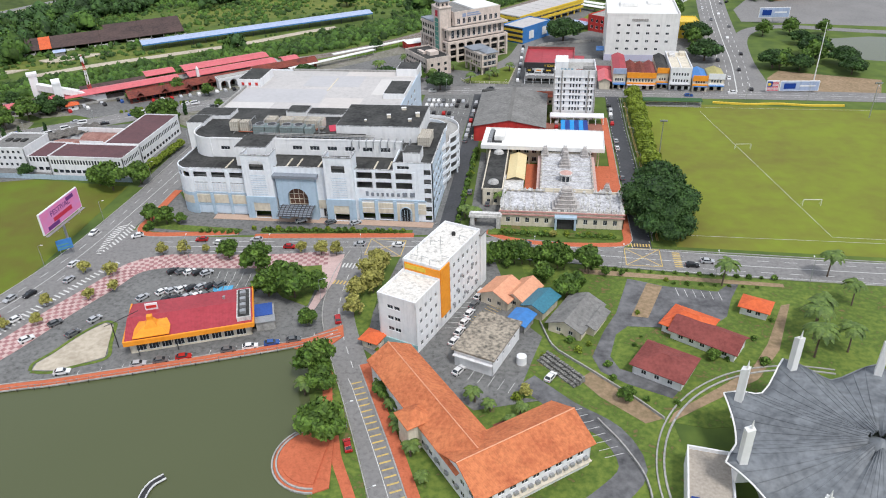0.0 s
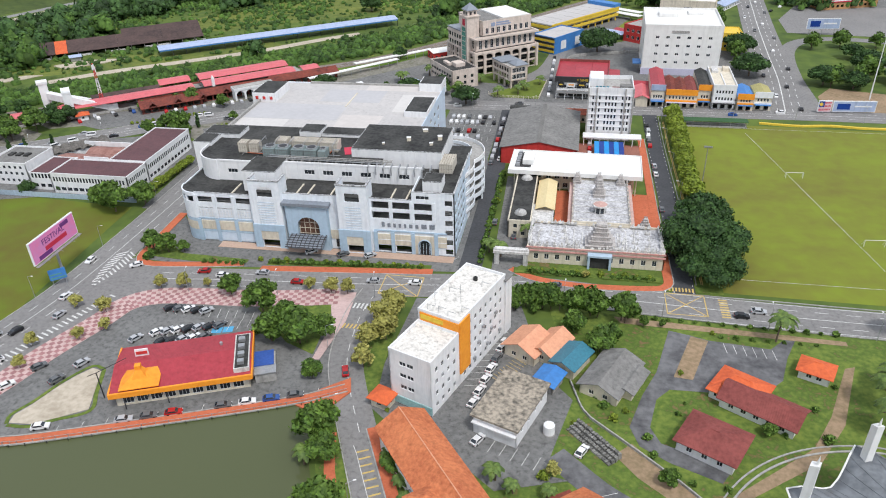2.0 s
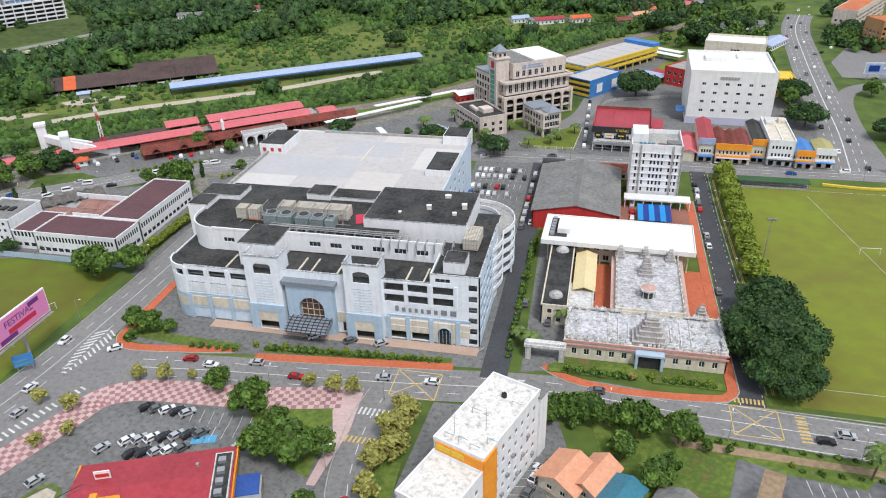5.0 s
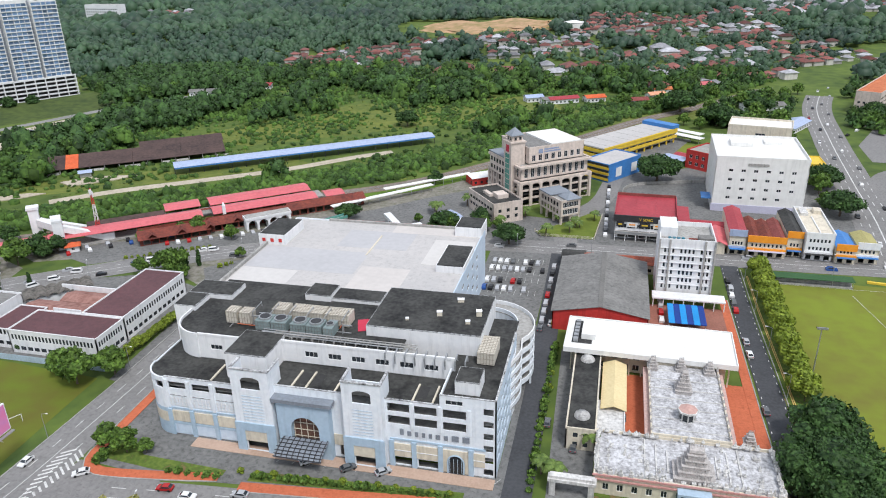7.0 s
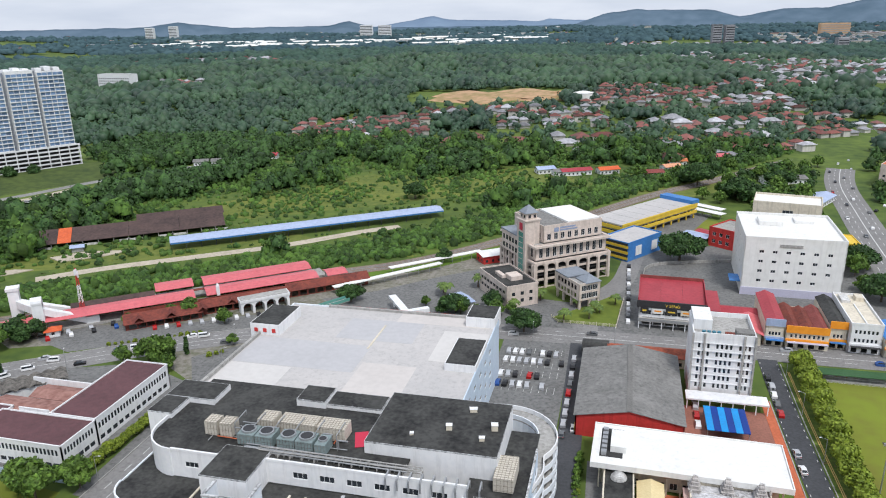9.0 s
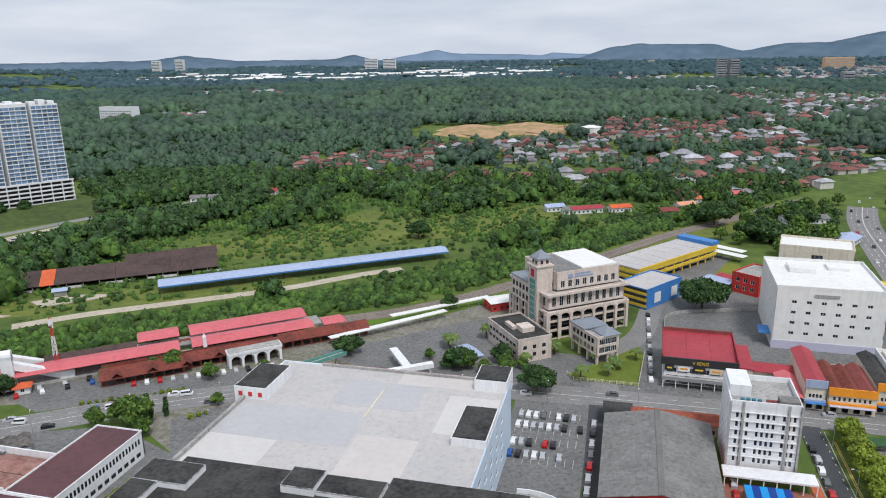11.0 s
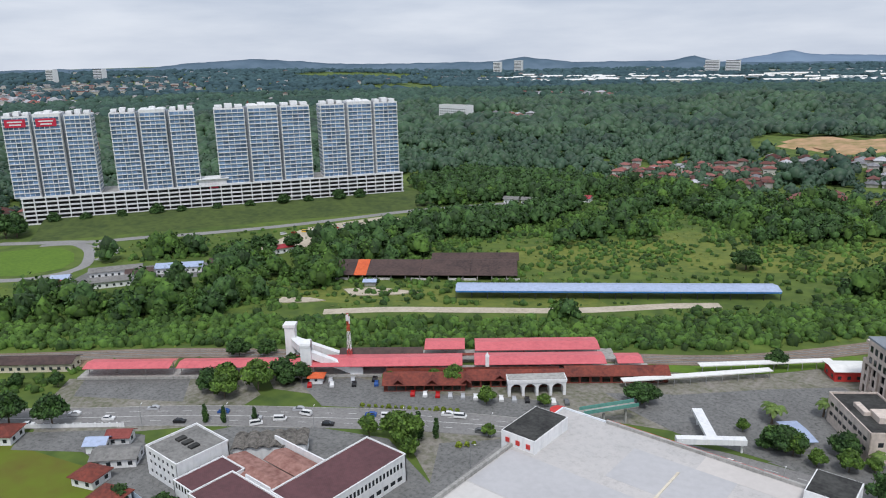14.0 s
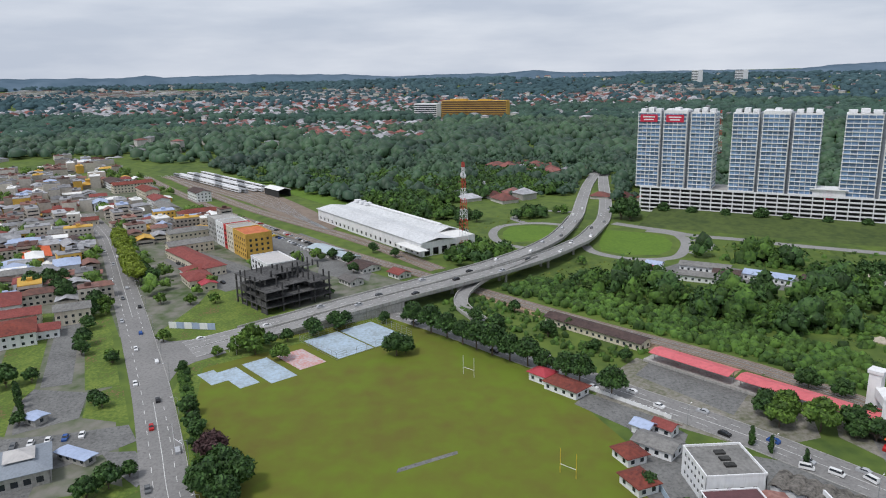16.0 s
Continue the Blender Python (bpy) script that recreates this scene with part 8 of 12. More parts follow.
for y in (8, 10.4):
    part("lantern_window", Shape().box(-0.72, -0.62, y, y + 1.2, 31.8, 33.2), GLASS, po)
part("turret_roof", Shape().hip(-0.9, 5.3, 6.7, 12.7, 34.2, 3.4, 0.4), GUNMETAL, po)
part("rear_stair", Shape().box(-0.8, 6.4, 14, 30, 12, 21.5), PINK, po)
part("rear_stair_roof", Shape().box(-1.2, 6.8, 13.6, 30.4, 21.5, 22.1), GUNMETAL, po)
for i in range(5):
    for z in (13.2, 17.2):
        part("stair_window", Shape().box(-0.92, -0.82, 15 + 3 * i, 16.6 + 3 * i, z, z + 2.2), GLASS, po)
part("sign_lettering", Shape().box(12, 14.4, 3.28, 3.38, 24.8, 26.8).box(15.2, 23.4, 3.28, 3.38, 26.1, 26.9).box(15.2, 24.4, 3.28, 3.38, 25.0, 25.7), mat("faded_blue_print", (0.30, 0.36, 0.50)), po)
wing = thing("stone_office_wing", -44.5, 405, 0, 37, "pinkish stone side pavilion on columns with blue-grey roofs", "pavilion")
block(wing, -1, 9.5, -14, 4.5, 4.2, 11.4, PINK, S=grid(10.5, 3, 2.6, [5.0, 8.4], 2.4, "g"), E=grid(18, 5, 2.4, [5.0, 8.4], 2.4, "g"), W=grid(18, 6, 1.8, [5.0, 8.4], 2.2, "o"), roof=CONC, parapet=0.5)
for x in (-0.6, 4.2, 8.6):
    for y in (-13.6, -7.5, -1.4, 3.6):
        part("column", Shape().box(x, x + 0.9, y, y + 0.9, 0, 4.2), PINK, wing)
part("hip_roof", Shape().hip(2.5, 9.5, -14, -6.5, 11.9, 2.6, 0.5), GUNMETAL, wing)
part("sheet_roof", Shape().box(-1.4, 9.9, -5.4, 4.9, 11.95, 12.4), GUNMETAL, wing)
FAR[0] = True
low = thing("stone_office_annex", -68.7, 404.2, 0, 36, "low pinkish annex with black flat roof and plant boxes", "annex")
block(low, -7.6, 7.6, -13.6, 13.6, 0, 9.6, PINK, S=grid(15, 3, 1.6, [2.2, 5.4], 1.6), W=grid(27, 8, 2.4, [3.0, 6.2], 1.4), E=grid(27, 8, 2, [3.0, 6.2], 1.4), roof=BLACKROOF, parapet=0.6)
part("plant_box", Shape().box(-2, 3.4, -7, -1, 9.62, 11.6).box(-4, -2.1, -2, 5, 9.62, 10.9), PINK, low)
house("blue_shelter", "open shelter with pale blue sheet roof", -87, 391, 42, 5, 12, 2.8, CONC, BLUEROOF, 0.5, "gable", along="y", windows=False, category="shelter")

FAR[0] = False

# ---- shops and tall white block along the far street ----
vs = thing("restaurant_block", 0.4, 396, 0, -2, "two-storey restaurant with red roof and black fascia", "restaurant")
block(vs, -12.6, 12.4, -12.4, 13, 0, 9.4, WHITE, S=grid(25, 5, 4.2, [0.3], 3.2, "o") + grid(25, 6, 3.5, [4.6], 1.9, "g"), E=grid(25, 6, 1.5, [5], 1.5), W=grid(25, 6, 1.5, [5], 1.5), roof=REDROOF, parapet=0)
for k in range(3):
    x0 = -12.8 + 8.47 * k
    part("red_roof", Shape().add([(x0, -12.4, 9.7), (x0 + 8.4, -12.4, 9.7), (x0 + 8.4, 13.0, 10.9), (x0, 13.0, 10.9), (x0, -12.4, 9.42), (x0 + 8.4, -12.4, 9.42), (x0 + 8.4, 13.0, 9.42), (x0, 13.0, 9.42)], [(0, 1, 2, 3), (0, 4, 5, 1), (1, 5, 6, 2), (2, 6, 7, 3), (3, 7, 4, 0), (4, 7, 6, 5)]), REDROOF, vs)
part("back_parapet", Shape().box(-13.0, 12.8, 13.05, 13.4, 8.6, 12.2), MAROONTILE, vs)
for x in (-13.1, 12.65):
    part("side_parapet", Shape().box(x, x + 0.3, -12.4, 13.0, 9.0, 11.7), REDROOF, vs)
part("black_fascia", Shape().box(-13.4, 13.2, -13.0, -12.45, 7.7, 10.6), DARKSTEEL, vs, "black sign fascia")
for x, w_, m_ in ((-12, 3.2, DARKSTEEL), (-7.4, 4.2, BRIGHT), (-2.2, 4.2, DARKSTEEL), (3.4, 4.6, CREAM)):
    board = part("sign_board", Shape().box(x, x + w_, -12.95, -12.5, 5.4, 7.5), m_, vs)
    part("sign_print", Shape().box(x + 0.8, x + w_ - 0.8, -13.0, -12.96, 6.2, 6.8), YELLOW if m_ is DARKSTEEL else ORANGE, board)
part("terrace_rail", Shape().box(-12.6, 10, -16.4, -16.25, 3.4, 4.4), STEEL, vs)
part("terrace_deck", Shape().box(-12.6, 10, -16.4, -12.5, 3.1, 3.35), CONC, vs)
for i in range(6):
    part("terrace_post", Shape().box(-12.5 + 4.4 * i, -12.2 + 4.4 * i, -16.3, -16.0, 0, 3.1), WHITE, vs)
part("side_roof", Shape().add([(12.9, -9.6, 7.6), (18.6, -9.6, 7.4), (18.4, 12, 7.7), (12.9, 12, 7.9), (12.9, -9.6, 7.2), (18.6, -9.6, 7.0), (18.4, 12, 7.3), (12.9, 12, 7.5)], [(0, 1, 2, 3), (0, 4, 5, 1), (1, 5, 6, 2), (2, 6, 7, 3), (3, 7, 4, 0), (4, 7, 6, 5)]), REDROOF, vs)
part("side_hall", Shape().box(12.85, 18.2, -9.2, 11.6, 0, 7.0), CREAM, vs)
cu = bpy.data.curves.new("lettering", "FONT")
cu.body, cu.size, cu.extrude = "V SENG", 1.7, 0.03
cu.materials.append(YELLOW)
ob = new("lettering", cu)
ob.parent, ob.matrix_local = vs, pose(-2.6, -13.03, 8.5, 90, 0, 0)
house("red_roofed_shop", "low shop with dull red sheet roof", 26, 395.5, -3, 13, 7.6, 4.4, CREAM, REDROOF, 1.2, "gable", windows=False, category="shop")
house("red_roofed_shop", "narrow low shop with faded red sheet roof", 29.2, 381.5, -2, 5.6, 18, 4.6, CREAM, PINKROOF, 1.2, "gable", windows=False, category="shop", along="y")
part("back_wall", Shape().box(18.8, 33, 402.5, 402.8, 0, 2.6), DIRTYWHITE, thing("yard_wall", 0, 0, 0, 0, "stained white yard wall behind low shops", "wall"))
shops = ((36.6, 388.6, 6.8, 30, 9.4, CREAM, REDROOF, "narrow shophouse with long red roof and blue front", BLUEROOF, 1), (47.5, 384.4, 14.6, 23.5, 7.6, CREAM, OLDTILE, "orange-fronted shophouse with dark maroon tiled roofs", ORANGE, 3),
         (58.4, 389.4, 6.0, 28, 9.4, CREAM, BLACKROOF, "narrow shophouse with long black roof", ORANGE, 1), (67, 388.6, 10.6, 31, 11.0, WHITE, CREAM, "white arched shophouse with long cream flat roof", WHITE, 0),
         (76.4, 379.5, 7.4, 16, 6.8, CREAM, BLUE, "shophouse with a bright blue roof", ORANGE, 1), (84.5, 380, 8, 14, 7.4, CREAM, mat("mustard_sheet", (0.42, 0.38, 0.16)), "cream shophouse with mustard roof", WHITE, 1))
for x, y, w, d_, h, wm, rm, lab, band, ridges in shops:
    t = thing("shophouse", x, y, 0, -1.5, lab, "shophouse", "shophouses along the street")
    flat = ridges == 0
    block(t, -w / 2, w / 2, -d_ / 2, d_ / 2, 0, h, wm, S=grid(w, max(2, int(w / 3)), 2.0, [0.3], 2.6, "o", 0.3) + grid(w, max(3, int(w / 1.7)), 0.9, [4.3] + ([7.6] if h > 10 else []), 1.5), N=grid(w, 3, 1.2, [4.2], 1.4), roof=rm, parapet=0.8 if flat else 0)
    part("band", Shape().box(-w / 2, w / 2, -d_ / 2 - 0.7, -d_ / 2 - 0.02, 3.1, 3.9), band, t)
    for k in range(max(1, ridges)):
        if flat:
            part("roof_box", Shape().box(-4, -1, 6, 13, 11.0, 12.2), DIRTYWHITE, t)
            part("roof_box", Shape().box(1.5, 4.4, 9, 13.5, 11.0, 12.6), CREAM, t)
            part("roof_joint", Shape().box(-0.2, 0.2, -14, 5, 11.02, 11.5), WHITE, t)
            continue
        x0 = -w / 2 + w * k / ridges
        part("pitched_roof", Shape().gable(x0 + 0.3, x0 + w / ridges - 0.3, -d_ / 2, d_ / 2 - (0, 3, 1)[k % 3], h - 0.1 + 0.15 * k, 1.5, 0.35, along="y"), rm if k < 2 else MAROONTILE, t)
    if not flat:
        part("front_parapet", Shape().box(-w / 2, w / 2, -d_ / 2 - 0.5, -d_ / 2 - 0.1, h - 1.2, h + 1.6), band, t, "painted shop-front parapet")
    part("awning", Shape().box(-w / 2 + 0.4, w / 2 - 0.4, -d_ / 2 - 2.2, -d_ / 2 - 0.75, 3.0, 3.2), DARKSTEEL if flat else PURPLEWALL if w > 12 else BLUE, t)

wh = thing("white_tower_block", 52, 447, 0, -2, "plain white windowless-looking block with small openings", "tower block")
small = [(6 + 5.4 * i, 7.9 + 5.4 * i, 6.3 + 4.4 * k, 7.6 + 4.4 * k, "g") for i in range(7) for k in range(4) if not (i > 4 and k == 0)]
block(wh, -20, 20, -21, 21, 0, 25.6, BRIGHT, S=small, W=[(8 + 7 * i, 9.2 + 7 * i, 6 + 5 * k, 7 + 5 * k, "g") for i in range(5) for k in range(4)], E=grid(42, 6, 1.2, [7, 13, 19], 1), roof=BRIGHT, parapet=1.2)
part("lavender_base", Shape().box(-20.2, 20.2, -21.5, -21.1, 0, 3.6), PURPLEWALL, wh)
part("vent_panel", Shape().box(-6, 3, -21.25, -21.1, 22.6, 23.8), CONC, wh)
part("roof_box", Shape().box(-12, -2, 2, 12, 25.7, 27.4), BRIGHT, wh)
part("roof_box", Shape().box(4, 12, 8, 16, 25.7, 26.8), BRIGHT, wh)
part("blue_lean_to", Shape().box(-24.5, -20.2, -19, -10, 5, 5.4), BLUE, wh)
whb = thing("white_rear_block", 62, 502, 0, -12, "cream block with an arched window behind a white tower", "building")
block(whb, -16, 16, -10, 10, 0, 25, CREAM, W=[(8, 11, 14, 19, "g")], S=[(14, 19, 15, 22, "g")], roof=BRIGHT, parapet=1.0)
yl = thing("yellow_block", 86, 486, 0, 0, "narrow yellow shop block beside a white tower", "building")
block(yl, -6, 6, -8, 8, 0, 10, YELLOW, S=grid(16, 4, 1.5, [2, 6], 1.6), E=grid(16, 4, 1.5, [2, 6], 1.6), roof=YELLOW, parapet=0.4)
wallc = thing("compound_wall", 4, 428, 0, 0, "curved white balustrade round a parking yard", "wall")
s = Shape()
ribbon(s, [(-14, -16), (-13.8, 12), (-11.7, 25), (-4, 32), (7.8, 36), (29, 42)], 0.15, -0.15, 1.6, 1.6, 2)
part("balustrade", s, CONC, wallc)

# bus terminal: yellow and blue decks under wide white roofs
term = thing("bus_terminal", -8, 531, 0, -37, "bus terminal with yellow decks and wide pale roof", "terminal")
part("deck_roof", Shape().box(-11, 11, -36, 36, 8.4, 9.2), PALE, term)
for z in (2.8, 5.9):
    part("yellow_parapet", Shape().box(11.0, 11.4, -36, 36, z + 0.4, z + 2.2).box(-11, 11.4, -36.4, -36.02, z + 0.4, z + 2.2), YELLOW, term)
    part("deck", Shape().box(-10.9, 10.9, -35.9, 35.9, z - 0.4, z), CONC, term)
part("roof_beam", Shape().box(11.0, 11.6, -36, 36, 8.2, 9.4), YELLOW, term)
# Dark block paints the shade between the terminal decks.
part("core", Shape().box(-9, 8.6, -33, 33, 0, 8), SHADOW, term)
for i in range(10):
    part("column", Shape().box(10.2, 10.9, -35 + 7.6 * i, -34.2 + 7.6 * i, 0, 8.4), YELLOW, term)
part("blue_corner", Shape().box(-11.2, 11.6, 30, 37, 9.2, 11.4), BLUE, term)
for i in range(6):
    part("roof_seam", Shape().box(-10.6, 10.6, -30 + 10 * i, -29.8 + 10 * i, 9.2, 9.26), CONC, term)
blue_b = thing("blue_terminal_wing", -15.5, 477, 0, 55, "blue and yellow wing of the bus terminal", "terminal wing")
block(blue_b, -14.5, 14.5, -8, 9, 0, 9.5, BLUE, roof=PALE, parapet=0.6)
for x in (-8, 6):
    part("shutter", Shape().box(x, x + 5, -8.12, -8.02, 2, 7), WHITE, blue_b, "white roller shutter")
for z in (1, 4, 7):
    part("yellow_stripe", Shape().box(-14.8, -14.52, -8, 9, z, z + 1.4), YELLOW, blue_b)
    # Dark sheet on the wall paints the shade of an open storey.
    part("dark_gap", Shape().box(-14.66, -14.51, -7.5, 8.5, z + 1.4, z + 2.6), SHADOW, blue_b)
for x, y in ((30, 567), (29, 556)):
    t = thing("carport", x, y, 0, 53, "long carport with white sheet roof", "carport", "carports")
    part("roof", Shape().box(-3, 3, -11, 11, 3.4, 3.7), BRIGHT, t)
    for k in range(4):
        part("post", Shape().box(-0.2, 0.2, -9 + 6 * k, -8.6 + 6 * k, 0, 3.4), CONC, t)
redb = thing("red_shop_block", 36, 501, 0, -38, "bright red and white shop block with tin awnings", "shop")
block(redb, -7, 7, -10, 10, 0, 10, REDWALL, W=grid(20, 3, 4, [2], 6, "g"), S=grid(14, 3, 2, [2, 6], 2), roof=CONC, parapet=0.6)
part("awning", Shape().gable(-22, -7.2, -12, -4, 3.6, 0.8, 0.2), BLUEROOF, redb)
part("awning", Shape().gable(-20, -7.2, -3, 4, 3.4, 0.8, 0.2), REDROOF, redb)
FAR[0] = True
fl = thing("apartment_flats", 178, 690, 0, 62, "long tan apartment flats beside the highway", "flats")
block(fl, -45, 45, -8, 8, 0, 16, PINK, S=grid(90, 22, 2.4, [1.2, 4.4, 7.6, 10.8], 1.7), W=grid(16, 4, 1.6, [1.2, 4.4, 7.6], 1.6), roof=ORANGETILE, parapet=0.5)

FAR[0] = False

# ---- four condominium towers on a parking podium ----
pod = thing("parking_podium", -560, 501.5, 0, 57.75, "long white six-level parking podium under the towers", "podium")
for k in range(7):
    z = 3.4 * k + 0.2
    part("deck", Shape().box(-151, 151, -4, 34, z - 0.35, z), CONC, pod)
    if k < 6:
        part("deck_rail", Shape().box(-151.2, 151.2, -4.4, -4.05, z + 0.002, z + 1.2).box(151.05, 151.4, -4, 34, z + 0.002, z + 1.2), WHITE, pod)
# Dark block close behind the rails paints deep shade into the levels.
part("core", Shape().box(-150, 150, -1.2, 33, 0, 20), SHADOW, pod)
column_mesh = Shape().box(-0.4, 0.4, -4.7, -4.0, 0, 21.4).mesh("column", WHITE)
for i in range(38):
    part("column", column_mesh, WHITE, pod, at=Matrix.Translation((-150.4 + 8.13 * i, 0, 0)))
part("top_rail", Shape().box(-151.4, 151.4, -4.8, -4.3, 20.6, 21.8), WHITE, pod)
club = thing("podium_clubhouse", -565.5, 493, 21, 57.75, "white clubhouse on the podium between towers", "clubhouse")
part("hall", Shape().box(-11, 11, -2, 14, -0.4, 5).box(-13, 13, -3.5, 15, 5, 5.6), WHITE, club)
part("red_sign", Shape().box(-3, 4, -3.4, -3.0, -2.2, 0.4), REDPRINT, club)


def tower(u0, u1, label):
    w = u1 - u0
    cx, cy = -648 + 0.5336 * (u0 + u1) / 2, 362 + 0.8457 * (u0 + u1) / 2
    t = thing("condominium_tower", cx + -0.8457 * 12, cy + 0.5336 * 12, 20.8, 57.75, label, "tower", "condominium towers")
    dark = MATS["slate_roof"]
    H = 62
    part("body", Shape().box(-w / 2 + 1, w / 2 - 1, -9, 12, 0, H), GUNMETAL, t)
    n_b = 3
    gap = 2.6
    bw = (w - gap * (n_b - 1)) / n_b
    panes, slabs = Shape(), Shape()
    for b in range(n_b):
        x0 = -w / 2 + b * (bw + gap)
        yf = -12.5 if b != 1 else -13.6
        part("bay", Shape().box(x0, x0 + bw, yf, 9, 0, H + (1.5 if b == 1 else 0)), WHITE, t)
        n_w = 5
        for f in range(19):
            z = 1.0 + f * 3.2
            slabs.box(x0 - 0.2, x0 + bw + 0.2, yf - 0.75, yf - 0.02, z - 0.5, z - 0.1)
            for i in range(n_w):
                a = x0 + 0.5 + (bw - 1.0) * i / n_w
                panes.box(a + 0.15, a + (bw - 1.0) / n_w - 0.15, yf - 0.08, yf - 0.02, z + 0.1, z + 2.3)
        for i in (0, 2, 3, 5):
            a = x0 + 0.5 + (bw - 1.0) * i / n_w
            part("fin", Shape().box(a - 0.18, a + 0.18, yf - 0.8, yf - 0.1, 0, H), WHITE, t)
        for k in range(3):
            part("roof_box", Shape().box(x0 + 1 + bw * k / 3, x0 + bw * (k + 1) / 3 - 1, -8, 2, H, H + 2.4 + (k % 2)), WHITE, t)
    for sx in (-1, 1):
        for f in range(19):
            z = 1.0 + f * 3.2
            for i in range(5):
                y = -11 + 4 * i
                panes.box(sx * (w / 2 + 0.05) - 0.04, sx * (w / 2 + 0.05) + 0.04, y, y + 2.2, z + 0.2, z + 2.0)
    tagged(part("window_pane", panes, BLUEGLASS, t), kind="stuff")
    tagged(part("balcony_slab", slabs, WHITE, t), kind="stuff")
    return t, w


t1, w1 = tower(9, 70, "white condominium tower with blue glazing and red banners")
for b in (0, 1):
    x0 = -w1 / 2 + b * (w1 - 5.2) / 3 + b * 2.6
    part("banner", Shape().box(x0 + 2, x0 + 16, -13.6 - 1.1 * b, -13.4 - 1.1 * b, 54, 60), REDPRINT, t1, "red banner with white bars")
    part("banner_bar", Shape().box(x0 + 4, x0 + 14, -13.7 - 1.1 * b, -13.62 - 1.1 * b, 57.6, 58.6).box(x0 + 5, x0 + 13, -13.7 - 1.1 * b, -13.62 - 1.1 * b, 55.4, 56.4), WHITE, t1)
tower(83, 146, "white condominium tower with blue glazing and dark recesses")
tower(161, 238, "white condominium tower with blue glazing and dark recesses")
tower(247, 314, "white condominium tower with blue glazing and dark recesses")

# ---- flyover and its ramps ----
fly = thing("flyover", -430, 205, 0, 0, "pale concrete road flyover with two carriageways on piers", "flyover")
off = lambda pts: [(p[0] + 430, p[1] - 205, *p[2:]) for p in pts]
lanes_f = Shape()
for name, pts in (("west_deck", FLY_W), ("east_deck", FLY_E)):
    s = Shape()
    ribbon(s, off(pts), 5.6, -5.6, 0.25, 1.3, 5)
    part(name, s, PALEROAD, fly)
    for o in (5.7, -5.7):
        s = Shape()
        ribbon(s, off(pts)[1:11], o + 0.22, o - 0.22, 1.2, 1.7, 5)
        part("parapet", s, CONC, fly)
    s = Shape()
    ribbon(s, off(pts)[1:5], 5.4, -5.4, -0.9, 5, 5)
    part("abutment", s, CONC, fly)
    dashes(lanes_f, off(pts), 0, 3, 5, 0.25, 0.28)
    for o in (5, -5):
        dashes(lanes_f, off(pts), o, 900, 1, 0.2, 0.28)
    line = spline(off(pts), 26)
    nn = sides(line)
    for p, n_ in zip(line, nn):
        if p.z > 3:
            for o in (2.6, -2.6):
                c = p + n_ * o
                part("pier", Shape().tube((c.x, c.y, 0), (c.x, c.y, p.z - 1.9), 0.8, 8), CONC, fly)
            a, b = p + n_ * 5, p - n_ * 5
            d_ = Vector((-n_.y, n_.x, 0)) * 0.8
            top_z, low_z = p.z - 1.06, p.z - 2.2
            part("pier_head", Shape().add([(*(q + e).xy, z) for z, k in ((top_z, 1.0), (low_z, 0.72)) for q, e in ((p + n_ * 5 * k, -d_), (p + n_ * 5 * k, d_), (p - n_ * 5 * k, d_), (p - n_ * 5 * k, -d_))], [(0, 1, 2, 3), (7, 6, 5, 4), (0, 4, 5, 1), (1, 5, 6, 2), (2, 6, 7, 3), (3, 7, 4, 0)]), CONC, fly)
tagged(part("lane_line", lanes_f, LINE, fly), kind="stuff")
RAMP = [(-470, 250, 6.9), (-452, 236, 6.8), (-438, 222, 6.2), (-424, 210, 4.8), (-409, 202, 3.0), (-396, 200, 1.6), (-384, 204, 0.6), (-374, 208, 0.2)]
rampt = thing("flyover_ramp", -430, 205, 0, 0, "curved concrete slip ramp from the flyover", "ramp")
s = Shape()
ribbon(s, off(RAMP), 3.4, -3.4, 0.22, 1.1, 4)
part("deck", s, PALEROAD, rampt)
for o in (3.5, -3.5):
    s = Shape()
    ribbon(s, off(RAMP), o + 0.18, o - 0.18, 1.15, 1.5, 4)
    part("parapet", s, CONC, rampt)
more = Shape()
ribbon(more, SLIP, 4.4, -4.4, 0.1, 0.15, 6)
ribbon(more, [(-549, 370), (-522, 367), (-499, 357), (-482, 345), (-478, 328), (-485, 310), (-502, 297), (-520, 296)], 3.4, -3.4, 0.08, 0.15, 4)
ribbon(more, [(-480, 338), (-468, 326), (-452, 320), (-436, 330)], 2.8, -2.8, 0.075, 0.15, 5)
ribbon(more, [(-560, 352), (-548, 366), (-532, 372), (-512, 380), (-498, 372), (-490, 358)], 3, -3, 0.07, 0.15, 4)
ribbon(more, [(-578, 303), (-594, 290), (-600, 270), (-593, 249), (-574, 239), (-550, 237), (-530, 243), (-519, 254), (-512, 264)], 3.3, -3.3, 0.1, 0.15, 4)
ribbon(more, [(-600, 268), (-624, 262), (-650, 285), (-640, 318)], 3, -3, 0.09, 0.15, 6)
setting("road_slips", more, PALEROAD, "pale grey slip roads and loop ramp", "road").location.z = 0.03
setting("ground_loop_lawn", Shape().prism([(-538, 248), (-552, 243), (-572, 246), (-588, 254), (-592, 270), (-586, 284), (-572, 290), (-556, 280), (-540, 266)], 0, 0.06), VERGE, "mown grass inside the loop ramp", "lawn")
bank = Shape()
for u in range(-130, 171, 20):
    for o, z in ((3, 4.6), (14, 4.2), (38, 1.4), (62, 0.02)):
        bank.v.append((-559.8 + 0.5336 * u + 0.8457 * o, 493.7 + 0.8457 * u - 0.5336 * o, z))
